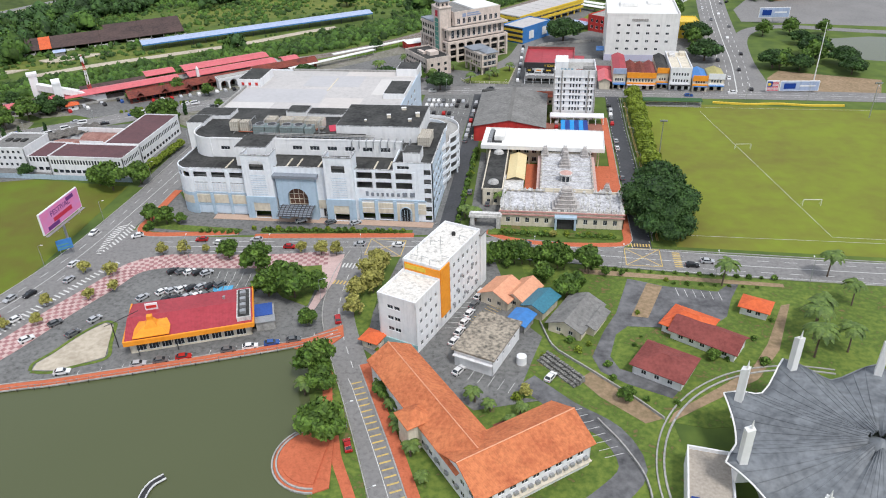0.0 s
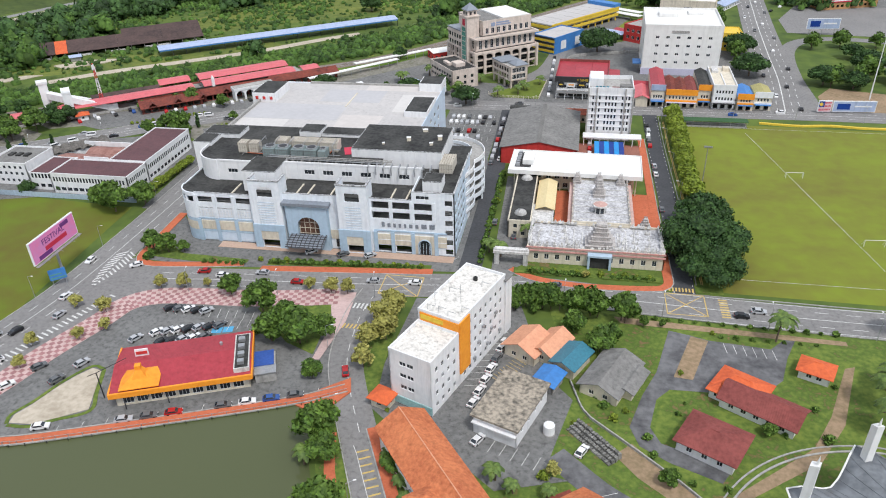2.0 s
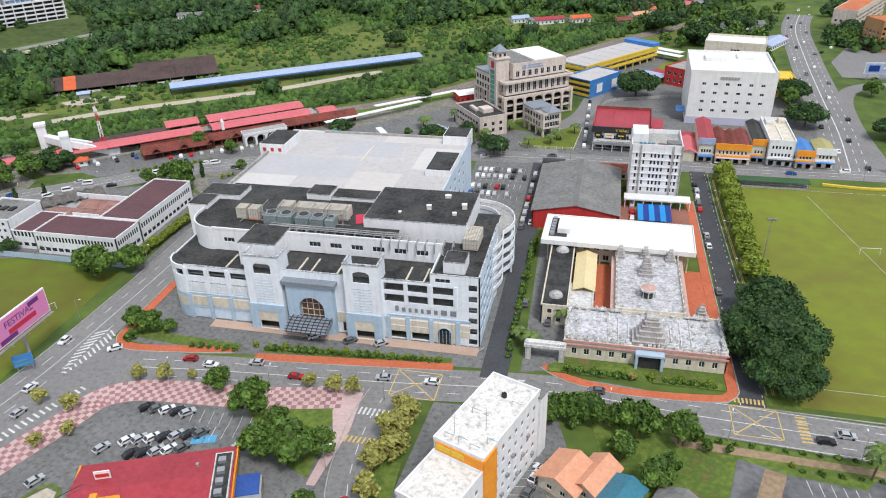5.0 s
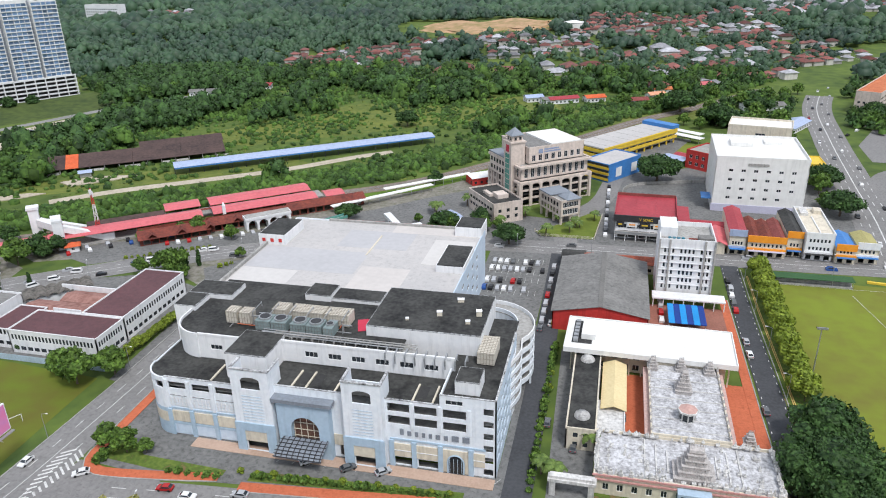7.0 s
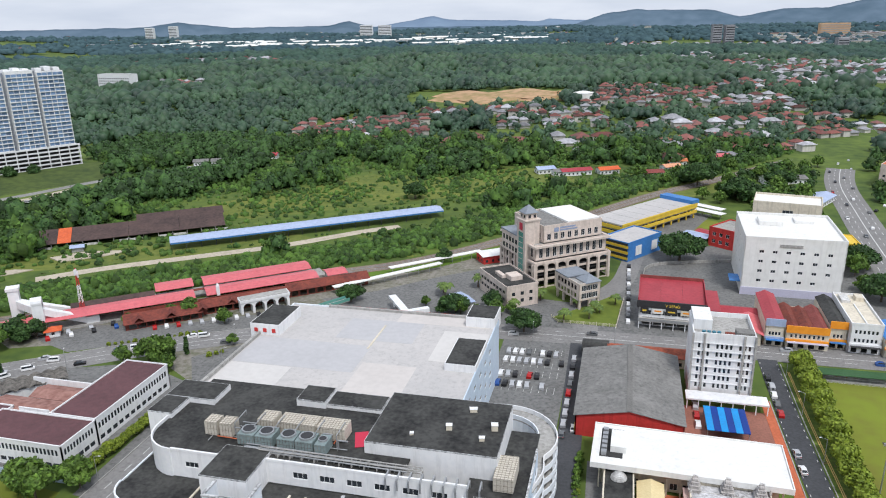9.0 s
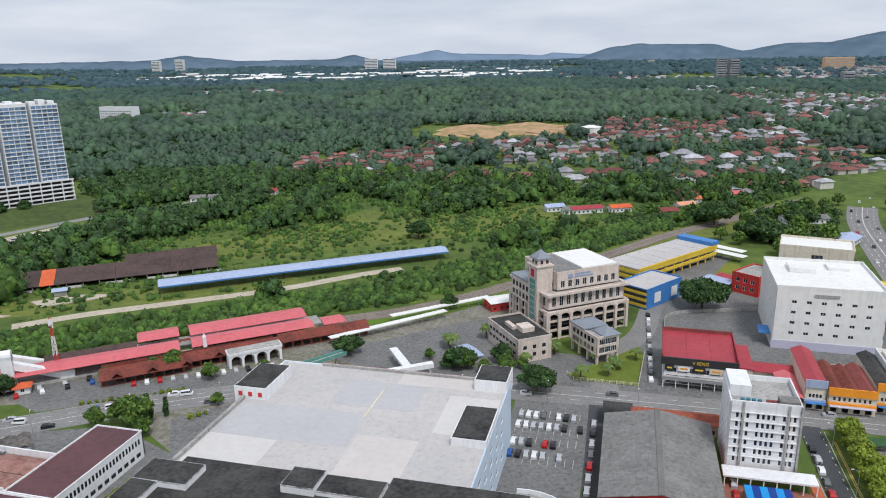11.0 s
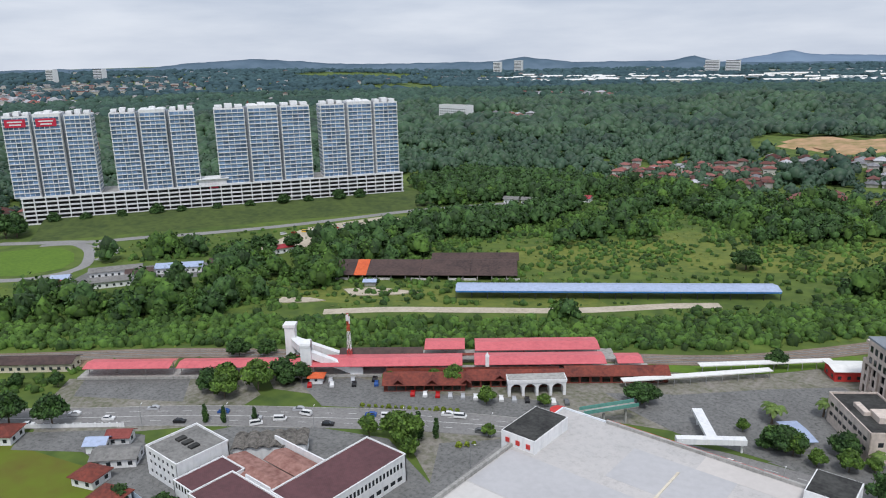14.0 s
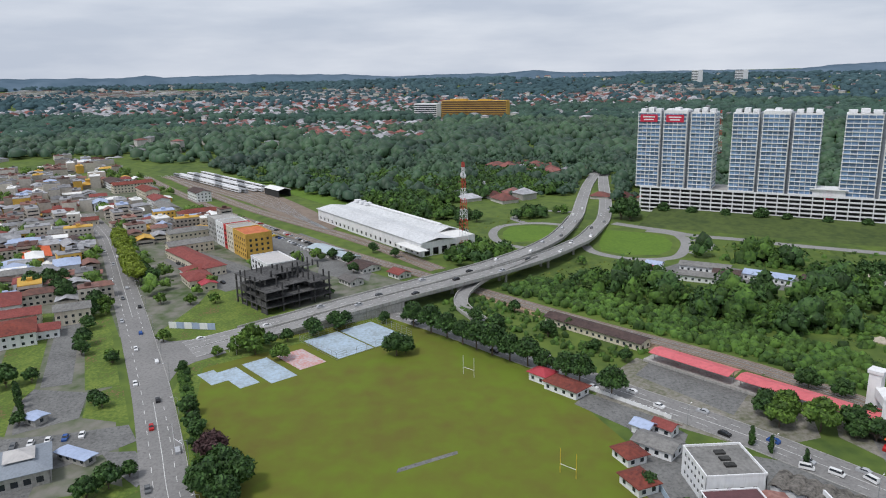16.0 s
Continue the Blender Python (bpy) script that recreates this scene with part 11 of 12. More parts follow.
for cx, cy, dg, w, d, red, sp in CLUSTERS:
    nu, nv = int(w / sp), max(1, int(d / (sp * 1.15)))
    big = sp > 40
    for i in range(nu):
        for j in range(nv):
            if rng.random() < (0.62 if cy in (790, 930, 820, 815, 870) else 0.34 if sp < 13 else 0.14):
                continue
            u, v = (i + 0.5) * sp - w / 2 + rng.uniform(-2, 2), (j + 0.5) * sp * 1.15 - d / 2 + rng.uniform(-2, 2)
            c, s = math.cos(radians(dg)), math.sin(radians(dg))
            x, y = cx + c * u - s * v, cy + s * u + c * v
            z = land(x, y)
            a, b = sp * rng.uniform(0.36, 0.54), sp * rng.uniform(0.27, 0.40)
            h = rng.choice([2.8, 3.2, 3.6, 5.8]) if not big else rng.uniform(6, 10)
            turn = dg + rng.choice([0, 90]) + rng.uniform(-6, 6)
            q = Shape().box(-a, a, -b, b, -4, h).turned(x, y, z, turn)
            walls_f.add(q.v, q.f)
            isred = rng.random() < red
            q = Shape().hip(-a, a, -b, b, h + 0.2, (1.2 if big else min(a, b) * 0.6), 0.9).turned(x, y, z, turn)
            (red_f if isred else pale_f).add(q.v, q.f)
for i in range(46):
    k = i / 45
    x, y = -1900 + 1500 * k + rng.uniform(-60, 60), 2640 + 260 * k + rng.uniform(-120, 420)
    w_, d_, h_ = rng.uniform(25, 75), rng.uniform(14, 26), rng.uniform(8, 15)
    q = Shape().box(-w_, w_, -d_, d_, -8, h_).turned(x, y, land(x, y), 12 + rng.uniform(-8, 8))
    walls_f.add(q.v, q.f)
    q = Shape().gable(-w_, w_, -d_, d_, h_, 4, 1).turned(x, y, land(x, y), 12)
    white_f.add(q.v, q.f)
for _ in range(5200):
    r = math.sqrt(rng.uniform(1150 ** 2, 4250 ** 2))
    a = radians(rng.uniform(-20, 122))
    x, y = -40 - r * math.sin(a), 160 + r * math.cos(a)
    patch = noise.noise((x * 0.0023, y * 0.0023, 6))
    if a < 0.9 and (patch < 0.24 or r < 2300) or patch < -0.14 or a > 0.9 and r < 1500 and y > 60 or abs(fly_gap(x, y)) < 30 or -20 < rail_gap(x, y) < 112 and x > -1060 and y < 150:
        continue
    z, a_, b_, h = land(x, y), rng.uniform(5, 13) * (1 + (rng.random() < 0.06) * 1.6), rng.uniform(4.5, 9), rng.uniform(4, 8) + (rng.random() < 0.07) * 9
    turn = rng.uniform(0, 180)
    q = Shape().box(-a_, a_, -b_, b_, -4, h).turned(x, y, z, turn)
    walls_f.add(q.v, q.f)
    q = Shape().hip(-a_, a_, -b_, b_, h + 0.2, 2.4, 0.5).turned(x, y, z, turn)
    (red_f if rng.random() < 0.26 else pale_f).add(q.v, q.f)
for s_, n_, m_, lab in ((walls_f, "far_house_walls", FARWALL, "pale walls of far houses"), (red_f, "far_red_roofs", FARROOF, "red and brown tiled roofs of far houses"), (pale_f, "far_pale_roofs", FARGREY, "grey and white roofs of far houses"), (white_f, "far_factory_roofs", BRIGHT, "white sheet roofs of far factories")):
    tagged(part(n_, s_, m_), lab, "houses", kind="stuff")

KEEP_OUT += HOUSED + [(-205, 1055, 0, 215, 130), (-1760, 345, 70, 190, 60), (-980, 560, 0, 20, 20)]
forest_near, forest_mid, forest_far, forest_last = [], [], [], []
for lo, hi, rad, gap, bag in ((620, 1000, 5.9, 8.9, forest_near), (1000, 1600, 7.4, 12.2, forest_mid), (1600, 2500, 10.5, 19.5, forest_far), (2500, 4250, 17, 37, forest_last)):
    count = int(158 / 360 * math.pi * (hi ** 2 - lo ** 2) / gap ** 2)
    for _ in range(count):
        r = math.sqrt(rng.uniform(lo * lo, hi * hi))
        a = radians(rng.uniform(-36, 122))
        x, y = -40 - r * math.sin(a), 160 + r * math.cos(a)
        housed = kept_out(x, y, HOUSED)
        if kept_out(x, y) and not (housed and rng.random() < 0.75) or (y < 790 and x > -640 and r < 760) or abs(high_gap(x, y)) < 18 or abs(fly_gap(x, y)) < 20 and x > -840 or abs(rail_gap(x, y)) < 16 or abs(main_gap(x, y)) < 16:
            continue
        if -14 < rail_gap(x, y) < 88 and -1060 < x < -590 and y < 150:
            continue
        if -720 < x and y < 330 and r < 900:
            continue
        if x < -700 and y < 60 and r < 1500 and (rng.random() < 0.3 or y > -420 and x > -1120 and rail_gap(x, y) < -15):
            continue
        if r > 2500 and noise.noise((x * 0.0016, y * 0.0016, 12)) > 0.34:
            continue
        z = land(x, y)
        k = rad * (rng.uniform(0.55, 1.15) if rng.random() < 0.86 else rng.uniform(1.3, 1.85)) * (0.6 if housed else 1)
        bag.append((x, y, z + min(k, 11) * 0.75, k, min(k, 10.0) * rng.uniform(0.75, 1.2)))
crowns("forest_near", forest_near, lobed(3, 3, 0.55), FOREST, "dense dark green forest on low hills", 4, 0.9, 5, 0.13)
crowns("forest_middle", forest_mid, BUSH, FOREST, "dense dark green forest on low hills", 0, 1, 6, 0.16)
# Both far belts carry painted haze, stronger in the last one.
crowns("forest_far", forest_far, BUSH, HAZYFOREST, "dark green forest far off, tinted as haze", 0, 1, 7, 0.16)
crowns("forest_last", forest_last, BUSH, FARFOREST, "forest at the edge of sight, tinted blue as haze", 0, 1, 9, 0.16)

# far landmarks
hosp = thing("hospital_block", -1765, 345, land(-1765, 345), 66, "wide ochre-yellow hospital slab with floor bands", "hospital")
part("body", Shape().box(-80, 80, -14, 14, -6, 45), mat("ochre_paint", (0.62, 0.38, 0.08)), hosp)
for i in range(8):
    part("window_band", Shape().box(-79, 79, -14.6, -14.1, 6 + 5 * i, 8.6 + 5 * i), BROWNROOF, hosp)
part("roof_box", Shape().box(-60, -20, -8, 8, 45, 49), MATS["ochre_paint"], hosp)
part("roof_box", Shape().box(10, 40, -8, 8, 45, 48), MATS["ochre_paint"], hosp)
hw = thing("hospital_wing", -1850, 235, land(-1850, 235), 66, "white hospital wing beside an ochre slab", "hospital")
part("body", Shape().box(-30, 30, -14, 14, -6, 40), WHITE, hw)
for i in range(7):
    part("window_band", Shape().box(-29, 29, -14.6, -14.1, 5 + 5 * i, 7.4 + 5 * i), GLASS, hw)
oh = thing("orange_block", 700, 3150, land(700, 3150), 0, "wide sandy orange block far off", "building")
part("body", Shape().box(-50, 50, -20, 20, -6, 46), mat("sandy_orange", (0.62, 0.40, 0.24)), oh)
for i in range(5):
    part("window_band", Shape().box(-49, 49, -20.6, -20.1, 6 + 8 * i, 9 + 8 * i), CONC, oh)
for x, y, w, h, lab in ((225, 2500, 26, 70, "grey twin apartment tower far off"), (262, 2510, 26, 68, "grey twin apartment tower far off"), (-1250, 3500, 60, 60, "pale apartment slab far off"), (-1165, 3520, 60, 58, "pale apartment slab far off"), (-2290, 3300, 40, 62, "white apartment tower far off"), (-2180, 3330, 40, 68, "white apartment tower far off"),
                        (-3300, 1500, 50, 60, "white apartment tower far off"), (-3250, 1680, 60, 56, "white apartment tower far off"), (560, 2450, 30, 34, "grey round-topped tower far off")):
    t = thing("far_tower", x, y, land(x, y), 10, lab, "tower")
    part("body", Shape().box(-w / 2, w / 2, -12, 12, -5, h), FARGREY if "grey" in lab else WHITE, t)
    for i in range(int(h / 7)):
        part("window_band", Shape().box(-w / 2 + 1, w / 2 - 1, -12.5, -12.05, 4 + 7 * i, 6.5 + 7 * i), GLASS, t)
tankw = thing("water_tank", -75, 1022, land(-75, 1022) - 4, 0, "large round white water tank on a hill", "water tank")
part("tank_body", Shape().tube((0, 0, -4), (0, 0, 14), 12.5, 28), BRIGHT, tankw)
part("tank_lid", Shape().tube((0, 0, 14), (0, 0, 16), 13, 28, 3), BRIGHT, tankw)
FAR[0] = True
hill_flats = thing("hill_flats", -820, 1130, land(-820, 1130), -5, "white flats on the wooded hill", "flats")
block(hill_flats, -32, 32, -9, 9, -4, 24, WHITE, S=grid(64, 14, 2.4, [1, 5, 9, 13, 17], 1.8), roof=CONC, parapet=0.6)

# near town west of the main road
rng2 = random.Random(17)
kinds = [(CREAM, OLDTILE), (WHITE, MAROONTILE), (WHITE, BLUEROOF), (CREAM, GREYROOF), (CREAM, MAROONTILE), (PINK, GREYROOF), (WHITE, BROWNROOF)]
labels = {OLDTILE: "shophouse with old dark red roof", MAROONTILE: "white shophouse with maroon roof", BLUEROOF: "white shophouse with pale blue sheet roof", GREYROOF: "shophouse with grey roof", BRIGHTTILE: "white shophouse with orange-red roof", BROWNROOF: "white shophouse with rusty brown roof"}
spots_t = [(-392, -22, 24), (-376, -4, 20), (-398, 4, 16), (-470, -58, 26), (-452, -46, 14), (-492, -40, 20), (-560, -100, 22), (-590, -86, 20), (-620, -120, 24), (-650, -96, 22), (-600, -140, 18), (-680, -130, 24), (-700, -160, 26), (-720, -110, 20), (-540, -128, 18)]
for x, y, w in spots_t:
    wm, rm = kinds[rng2.randrange(7)]
    house("town_shophouse", labels[rm], x, y, 24 + rng2.choice([0, 90]), w, rng2.uniform(10, 15), rng2.choice([4.2, 7.2, 7.6]), wm, rm, 2.2, rng2.choice(["hip", "gable"]), "town shophouses", category="shophouse")
for x, y, w, d, h in ((-540, 22, 30, 12, 7), (-580, 10, 30, 12, 7), (-620, -20, 26, 12, 6.5), (-600, 40, 28, 12, 7), (-655, -2, 34, 14, 8), (-690, -40, 36, 14, 7), (-500, 38, 26, 12, 5), (-478, 44, 18, 12, 4.5), (-730, -60, 30, 14, 8), (-760, -30, 30, 14, 9), (-790, -90, 40, 14, 8), (-830, -120, 40, 16, 9), (-860, -150, 40, 16, 8)):
    wm, rm = kinds[rng2.randrange(7)]
    house("town_shophouse", labels[rm], x, y, 32 + rng2.choice([0, 0, 90]), w, d, h, wm, rm, 2.4, rng2.choice(["hip", "gable"]), "town shophouses", category="shophouse")
taken = [(s_[0], s_[1]) for s_ in spots_t]
count = 0
for _ in range(9000):
    x, y = rng2.uniform(-980, -410), rng2.uniform(-330, 110)
    gm, gr = main_gap(x, y), rail_gap(x, y)
    ok = (gm > 20 and gr < -22 and x < -560) or (-260 < gm < -18 and x < -440)
    if not ok or min(math.hypot(x - p, y - q) for p, q in taken) < 14.5 or math.hypot(x + 537, y - 62) < 58 or math.hypot(x + 470, y - 92) < 26 or kept_out(x, y) and y > -40:
        continue
    taken.append((x, y))
    wm, rm = kinds[rng2.randrange(7)]
    house("town_house", labels[rm].replace("shophouse", "town house"), x, y, 28 + rng2.choice([0, 90]), rng2.uniform(10, 17), rng2.uniform(8, 12), rng2.choice([3.4, 3.8, 6.6]), wm, rm, 2.2, rng2.choice(["hip", "gable"]), "town houses")
    count += 1
    if count > 44:
        break
TOWNZINC = mat("zinc_and_tarred_town_roofs", (0.32, 0.32, 0.335), (0.16, 0.16, 0.165), 0.7, big=0.05, small=0.5, island=0.45)
TOWNRUST = mat("rusty_town_roofs", (0.22, 0.11, 0.085), (0.10, 0.06, 0.055), 0.85, big=0.05, small=0.5, island=0.5)
TOWNWALL = mat("painted_town_walls", (0.52, 0.48, 0.42), (0.36, 0.33, 0.29), 0.85, big=0.05, small=0.5, island=0.3)
bags = {m: Shape() for m in (TOWNZINC, TOWNRUST, TOWNWALL, BRIGHT, BLUEROOF, MATS["ochre_paint"], GLASS)}
for _ in range(30000):
    x, y = rng2.uniform(-1120, -420), rng2.uniform(-470, 70)
    gm, gr = main_gap(x, y), rail_gap(x, y)
    ok = (gm > 14 and gr < -20 and x < -565) or (-330 < gm < -14 and x < -425)
    if not ok or min((x - p) ** 2 + (y - q) ** 2 for p, q in taken) < 125 or math.hypot(x + 537, y - 62) < 58 or math.hypot(x + 470, y - 92) < 26 or noise.noise((x * 0.014, y * 0.014, 3.3)) > 0.1:
        continue
    taken.append((x, y))
    a, b = rng2.uniform(4.5, 10.5), rng2.uniform(4.0, 6.2)
    h = rng2.choice([3.4, 4.0, 6.5, 7.0, 7.2, 10.2, 13.5 if x < -620 else 7])
    turn = 27 + rng2.choice([0, 0, 90]) + rng2.uniform(-7, 7)
    roofm = rng2.choices((TOWNZINC, TOWNRUST, BRIGHT, BLUEROOF, MATS["ochre_paint"]), (46, 34, 11, 6, 3))[0]
    q = Shape().box(-a, a, -b, b, -0.1, h).turned(x, y, 0, turn)
    (bags[TOWNWALL] if rng2.random() < 0.93 else bags[MATS["ochre_paint"]]).add(q.v, q.f)
    if h > 9 or rng2.random() < 0.22:
        q = Shape().box(-a, a, -b, b, h + 0.002, h + 0.5).box(-1.6, 1.6, -1.4, 1.4, h + 0.502, h + 2.2)
    elif rng2.random() < 0.7:
        q = Shape().gable(-a, a, -b, b, h, rng2.uniform(0.9, 2.4), 0.5)
    else:
        q = Shape().hip(-a, a, -b, b, h + 0.2, 2.0, 0.7)
    q = q.turned(x, y, 0, turn)
    bags[roofm].add(q.v, q.f)
    if x < -680:
        continue
    q = Shape()
    for k in range(max(1, int(h / 3.2))):
        for i in range(int(a / 1.6)):
            u = -a + 1.2 + 3.1 * i
            q.box(u, u + 1.5, -b - 0.06, -b - 0.01, 1.0 + 3.2 * k, 2.3 + 3.2 * k).box(u, u + 1.5, b + 0.01, b + 0.06, 1.0 + 3.2 * k, 2.3 + 3.2 * k)
        q.box(a + 0.01, a + 0.06, -b + 1, b - 1, 1.1 + 3.2 * k, 2.2 + 3.2 * k)
    q = q.turned(x, y, 0, turn)
    bags[GLASS].add(q.v, q.f)
for m_, n_, lab in ((TOWNZINC, "town_grey_roofs", "grey zinc roofs crowded in the old town"), (TOWNRUST, "town_rusty_roofs", "rusty brown roofs crowded in the old town"), (TOWNWALL, "town_walls", "cream and grey walls of crowded town buildings"), (BRIGHT, "town_white_roofs", "white sheet roofs in the old town"),
                    (BLUEROOF, "town_blue_roofs", "pale blue sheet roofs in the old town"), (MATS["ochre_paint"], "town_ochre_buildings", "ochre walls and roofs in the old town"), (GLASS, "town_windows", "dark windows of crowded town buildings")):
    tagged(part(n_, bags[m_], m_), lab, "buildings", kind="stuff")
town_tree = make_tree("town_tree", "green tree among town houses", 51, 8, 4.2, LEAF, 300, 0.7, 0.8, 8, 0.25)
t_spots = []
for _ in range(6000):
    x, y = rng2.uniform(-1000, -300), rng2.uniform(-330, 120)
    gm, gr = main_gap(x, y), rail_gap(x, y)
    if abs(gm) < 9.5 or gr > -10 and (x > -700 or gr < 112) or min(math.hypot(x - p, y - q) for p, q in taken) < 7.5 or abs(fly_gap(x, y)) < 13 or math.hypot(x + 537, y - 62) < 50 or math.hypot(x + 426, y - 110) < 34 or math.hypot(x + 470, y - 92) < 22 or (gm > 0 and x > -335):
        continue
    if noise.noise((x * 0.012, y * 0.012, 3.3)) < 0.0 and abs(gm) > 16:
        continue
    if math.hypot(x + 285, y - 55) < 40 or t_spots and min(math.hypot(x - p[0], y - p[1]) for p in t_spots) < 7:
        continue
    t_spots.append((x, y, rng2.uniform(0.7, 1.3)))
    if len(t_spots) > 345:
        break
place(town_tree, [p for p in t_spots if p[0] > -430], 31)
crowns("town_greenery", [(x, y, 4.6 * k, 4.2 * k, 4.0 * k) for x, y, k in t_spots if x <= -430], lobed(4), LEAF, "green trees between far town houses", 40, 0.5, 8)
yh = thing("yellow_hotel", -537, 62, 0, 31, "row of white, red and ochre hotel blocks", "hotel")
for i, (m_, w) in enumerate(((MATS["ochre_paint"], 26), (CREAM, 14), (REDWALL, 6), (WHITE, 18), (CONC, 20))):
    x1 = 26 - sum(v[1] for v in ((MATS["ochre_paint"], 26), (CREAM, 14), (REDWALL, 6), (WHITE, 18), (CONC, 20))[:i])
    block(yh, x1 - w, x1, -9, 9, 0, 17 - 0.01 * i, m_, S=grid(w, max(2, w // 4), 1.6, [2, 5.4, 8.8, 12.2], 1.8), E=grid(18, 4, 1.6, [2, 5.4, 8.8, 12.2], 1.8) if i == 0 else (), roof=CONC if i else ORANGETILE, parapet=0.6)
wsb = thing("white_shop_block", -470, 92, 0, 31, "white shop block with red trim beside the ruin", "shop block")
block(wsb, -14, 14, -9, 9, 0, 11, WHITE, S=grid(28, 5, 2.6, [0.4, 4.5, 8], 2), E=grid(18, 4, 2, [4.5, 8], 1.8), roof=PALE, parapet=0.8)

rs = house("track_shed", "low shed with red walls and white roof beside the tracks", -83, 452, 35, 17, 9, 4.2, REDWALL, BRIGHT, 0.7, "gable", category="shed", windows=False)
house("market_hall", "long hall with maroon sheet roof beside the parking", -502, 36, 37, 66, 13, 5.5, CREAM, MAROONTILE, 2.4, "hip", category="hall")
house("roadside_villa", "old villa with maroon hipped roofs", -460, 49, 30, 20, 14, 4.6, CREAM, MAROONTILE, 3.0, "hip", category="house")
house("roadside_villa", "small lean-to with a bright red roof", -448, 58, 30, 8, 8, 3.6, CREAM, REDROOF, 1.4, "gable", category="house")
house("blue_roofed_hall", "wide hall with bright blue sheet roof", -488, -70, 28, 30, 20, 6.5, WHITE, BLUEROOF, 2.0, "gable", category="hall")
house("red_roofed_hall", "wide hall with faded orange-red roof", -528, -76, 28, 34, 16, 6, CREAM, BRIGHTTILE, 1.6, "gable", category="hall")
house("corner_shop_block", "white shop block with red and blue roofs", -372, -14, 26, 24, 22, 6.4, WHITE, OLDTILE, 3.2, "hip", category="shop block")
house("corner_shop_block", "white shop block with maroon hipped roof", -415, -40, 26, 26, 18, 7.0, WHITE, MAROONTILE, 3.0, "hip", category="shop block")
house("parking_shelter", "blue-roofed parking shelter beside the lot", -258, 65, 62, 13, 4, 2.6, CONC, BLUEROOF, 0.3, "gable", windows=False, category="shelter")
house("parking_shelter", "small kiosk with blue sheet roof", -286, 39, 62, 6, 5, 2.8, CONC, BLUEROOF, 0.5, "gable", windows=False, category="kiosk")
pvl = thing("grey_pavilion", -250, 52, 0, 25, "grey pavilion with stepped pale hipped roofs", "pavilion")
block(pvl, -9, 9, -8, 8, 0, 4.6, CONC, S=grid(18, 4, 2, [1], 2), E=grid(16, 4, 2, [1], 2), roof=PALE, parapet=0)
part("hip_roof", Shape().hip(-9, 9, -8, 8, 4.8, 2.6, 0.8), GUNMETAL, pvl)
part("lantern_roof", Shape().hip(-4, 4, -4, 4, 7.2, 1.8, 0.4), PALE, pvl)
house("goods_store", "long derelict store with rusty roof beside the tracks", -351, 258, 40, 52, 8, 3.6, CREAM, BROWNROOF, 1.4, "gable", category="store")
FAR[0] = False

# ---- cars ----
def make_car(colour, label, van=False, far=False):
    t = thing("van" if van else "car", 0, 0, 0, 0, label, "van" if van else "car", "parked and driving cars")
    if van:
        prof = [(-2.2, 0.35), (2.2, 0.35), (2.25, 0.9), (1.7, 1.15), (1.2, 1.9), (-2.1, 1.95), (-2.25, 1.0)]
        cab = [(1.62, 1.2), (1.18, 1.78), (-1.9, 1.82), (-2.0, 1.2)]
    else:
        low_z = 0.06 if far else 0.32
        prof = [(-2.05, low_z), (2.05, low_z), (2.1, 0.62), (1.95, 0.82), (1.0, 0.95), (0.35, 1.42), (-1.15, 1.46), (-1.85, 1.0), (-2.1, 0.92)]
        cab = [(0.92, 0.98), (0.36, 1.36), (-1.1, 1.40), (-1.7, 1.02)]
    n = len(prof)

    def extrude(pr, half, taper):
        s = Shape()
        m = len(pr)
        s.v = [(x, sg * (half - taper * max(0, z - 0.9)), z) for sg in (-1, 1) for x, z in pr]
        s.f = [tuple(range(m)), tuple(range(2 * m - 1, m - 1, -1))] + [(i, m + i, m + (i + 1) % m, (i + 1) % m) for i in range(m)]
        return s
    part("body", extrude(prof, 0.86, 0.28), colour, t)
    cabin = extrude(cab, 0.875, 0.28)
    wind = Shape()
    a, b = (prof[3], prof[4]) if van else (prof[4], prof[5])
    wind.add([(a[0] + 0.02, -0.74, a[1] + 0.04), (a[0] + 0.02, 0.74, a[1] + 0.04), (b[0] + 0.04, 0.64, b[1] - 0.03), (b[0] + 0.04, -0.64, b[1] - 0.03)], [(0, 1, 2, 3)])
    if far:
        cabin.add(wind.v, wind.f)
    else:
        part("windscreen", wind, GLASS, t)
    part("side_window", cabin, GLASS, t)
    if not van and not far:
        a, b = prof[6], prof[7]
        part("rear_window", Shape().add([(a[0] - 0.06, -0.62, a[1] - 0.02), (a[0] - 0.06, 0.62, a[1] - 0.02), (b[0] - 0.0, 0.72, b[1] + 0.06), (b[0] - 0.0, -0.72, b[1] + 0.06)], [(0, 3, 2, 1)]), GLASS, t)
    if far:
        return t
    wheel = Shape().tube((0, -0.11, 0), (0, 0.11, 0), 0.32, 12).mesh("wheel", RUBBER)
    for x in (-1.3, 1.3):
        for y in (-0.80, 0.80):
            part("wheel", wheel, RUBBER, t, at=Matrix.Translation((x, y, 0.32)))
    for y in (-0.62, 0.62):
        part("headlight", Shape().box(2.0, 2.09, y - 0.17, y + 0.17, 0.62, 0.76), WHITE, t)
        part("tail_light", Shape().box(-2.12, -2.04, y - 0.15, y + 0.15, 0.7, 0.9), REDPRINT, t)
    return t


NAMES = ["white", "silver", "black", "dark grey", "red", "blue", "yellow"]
CARS = {}
car_rng = random.Random(99)


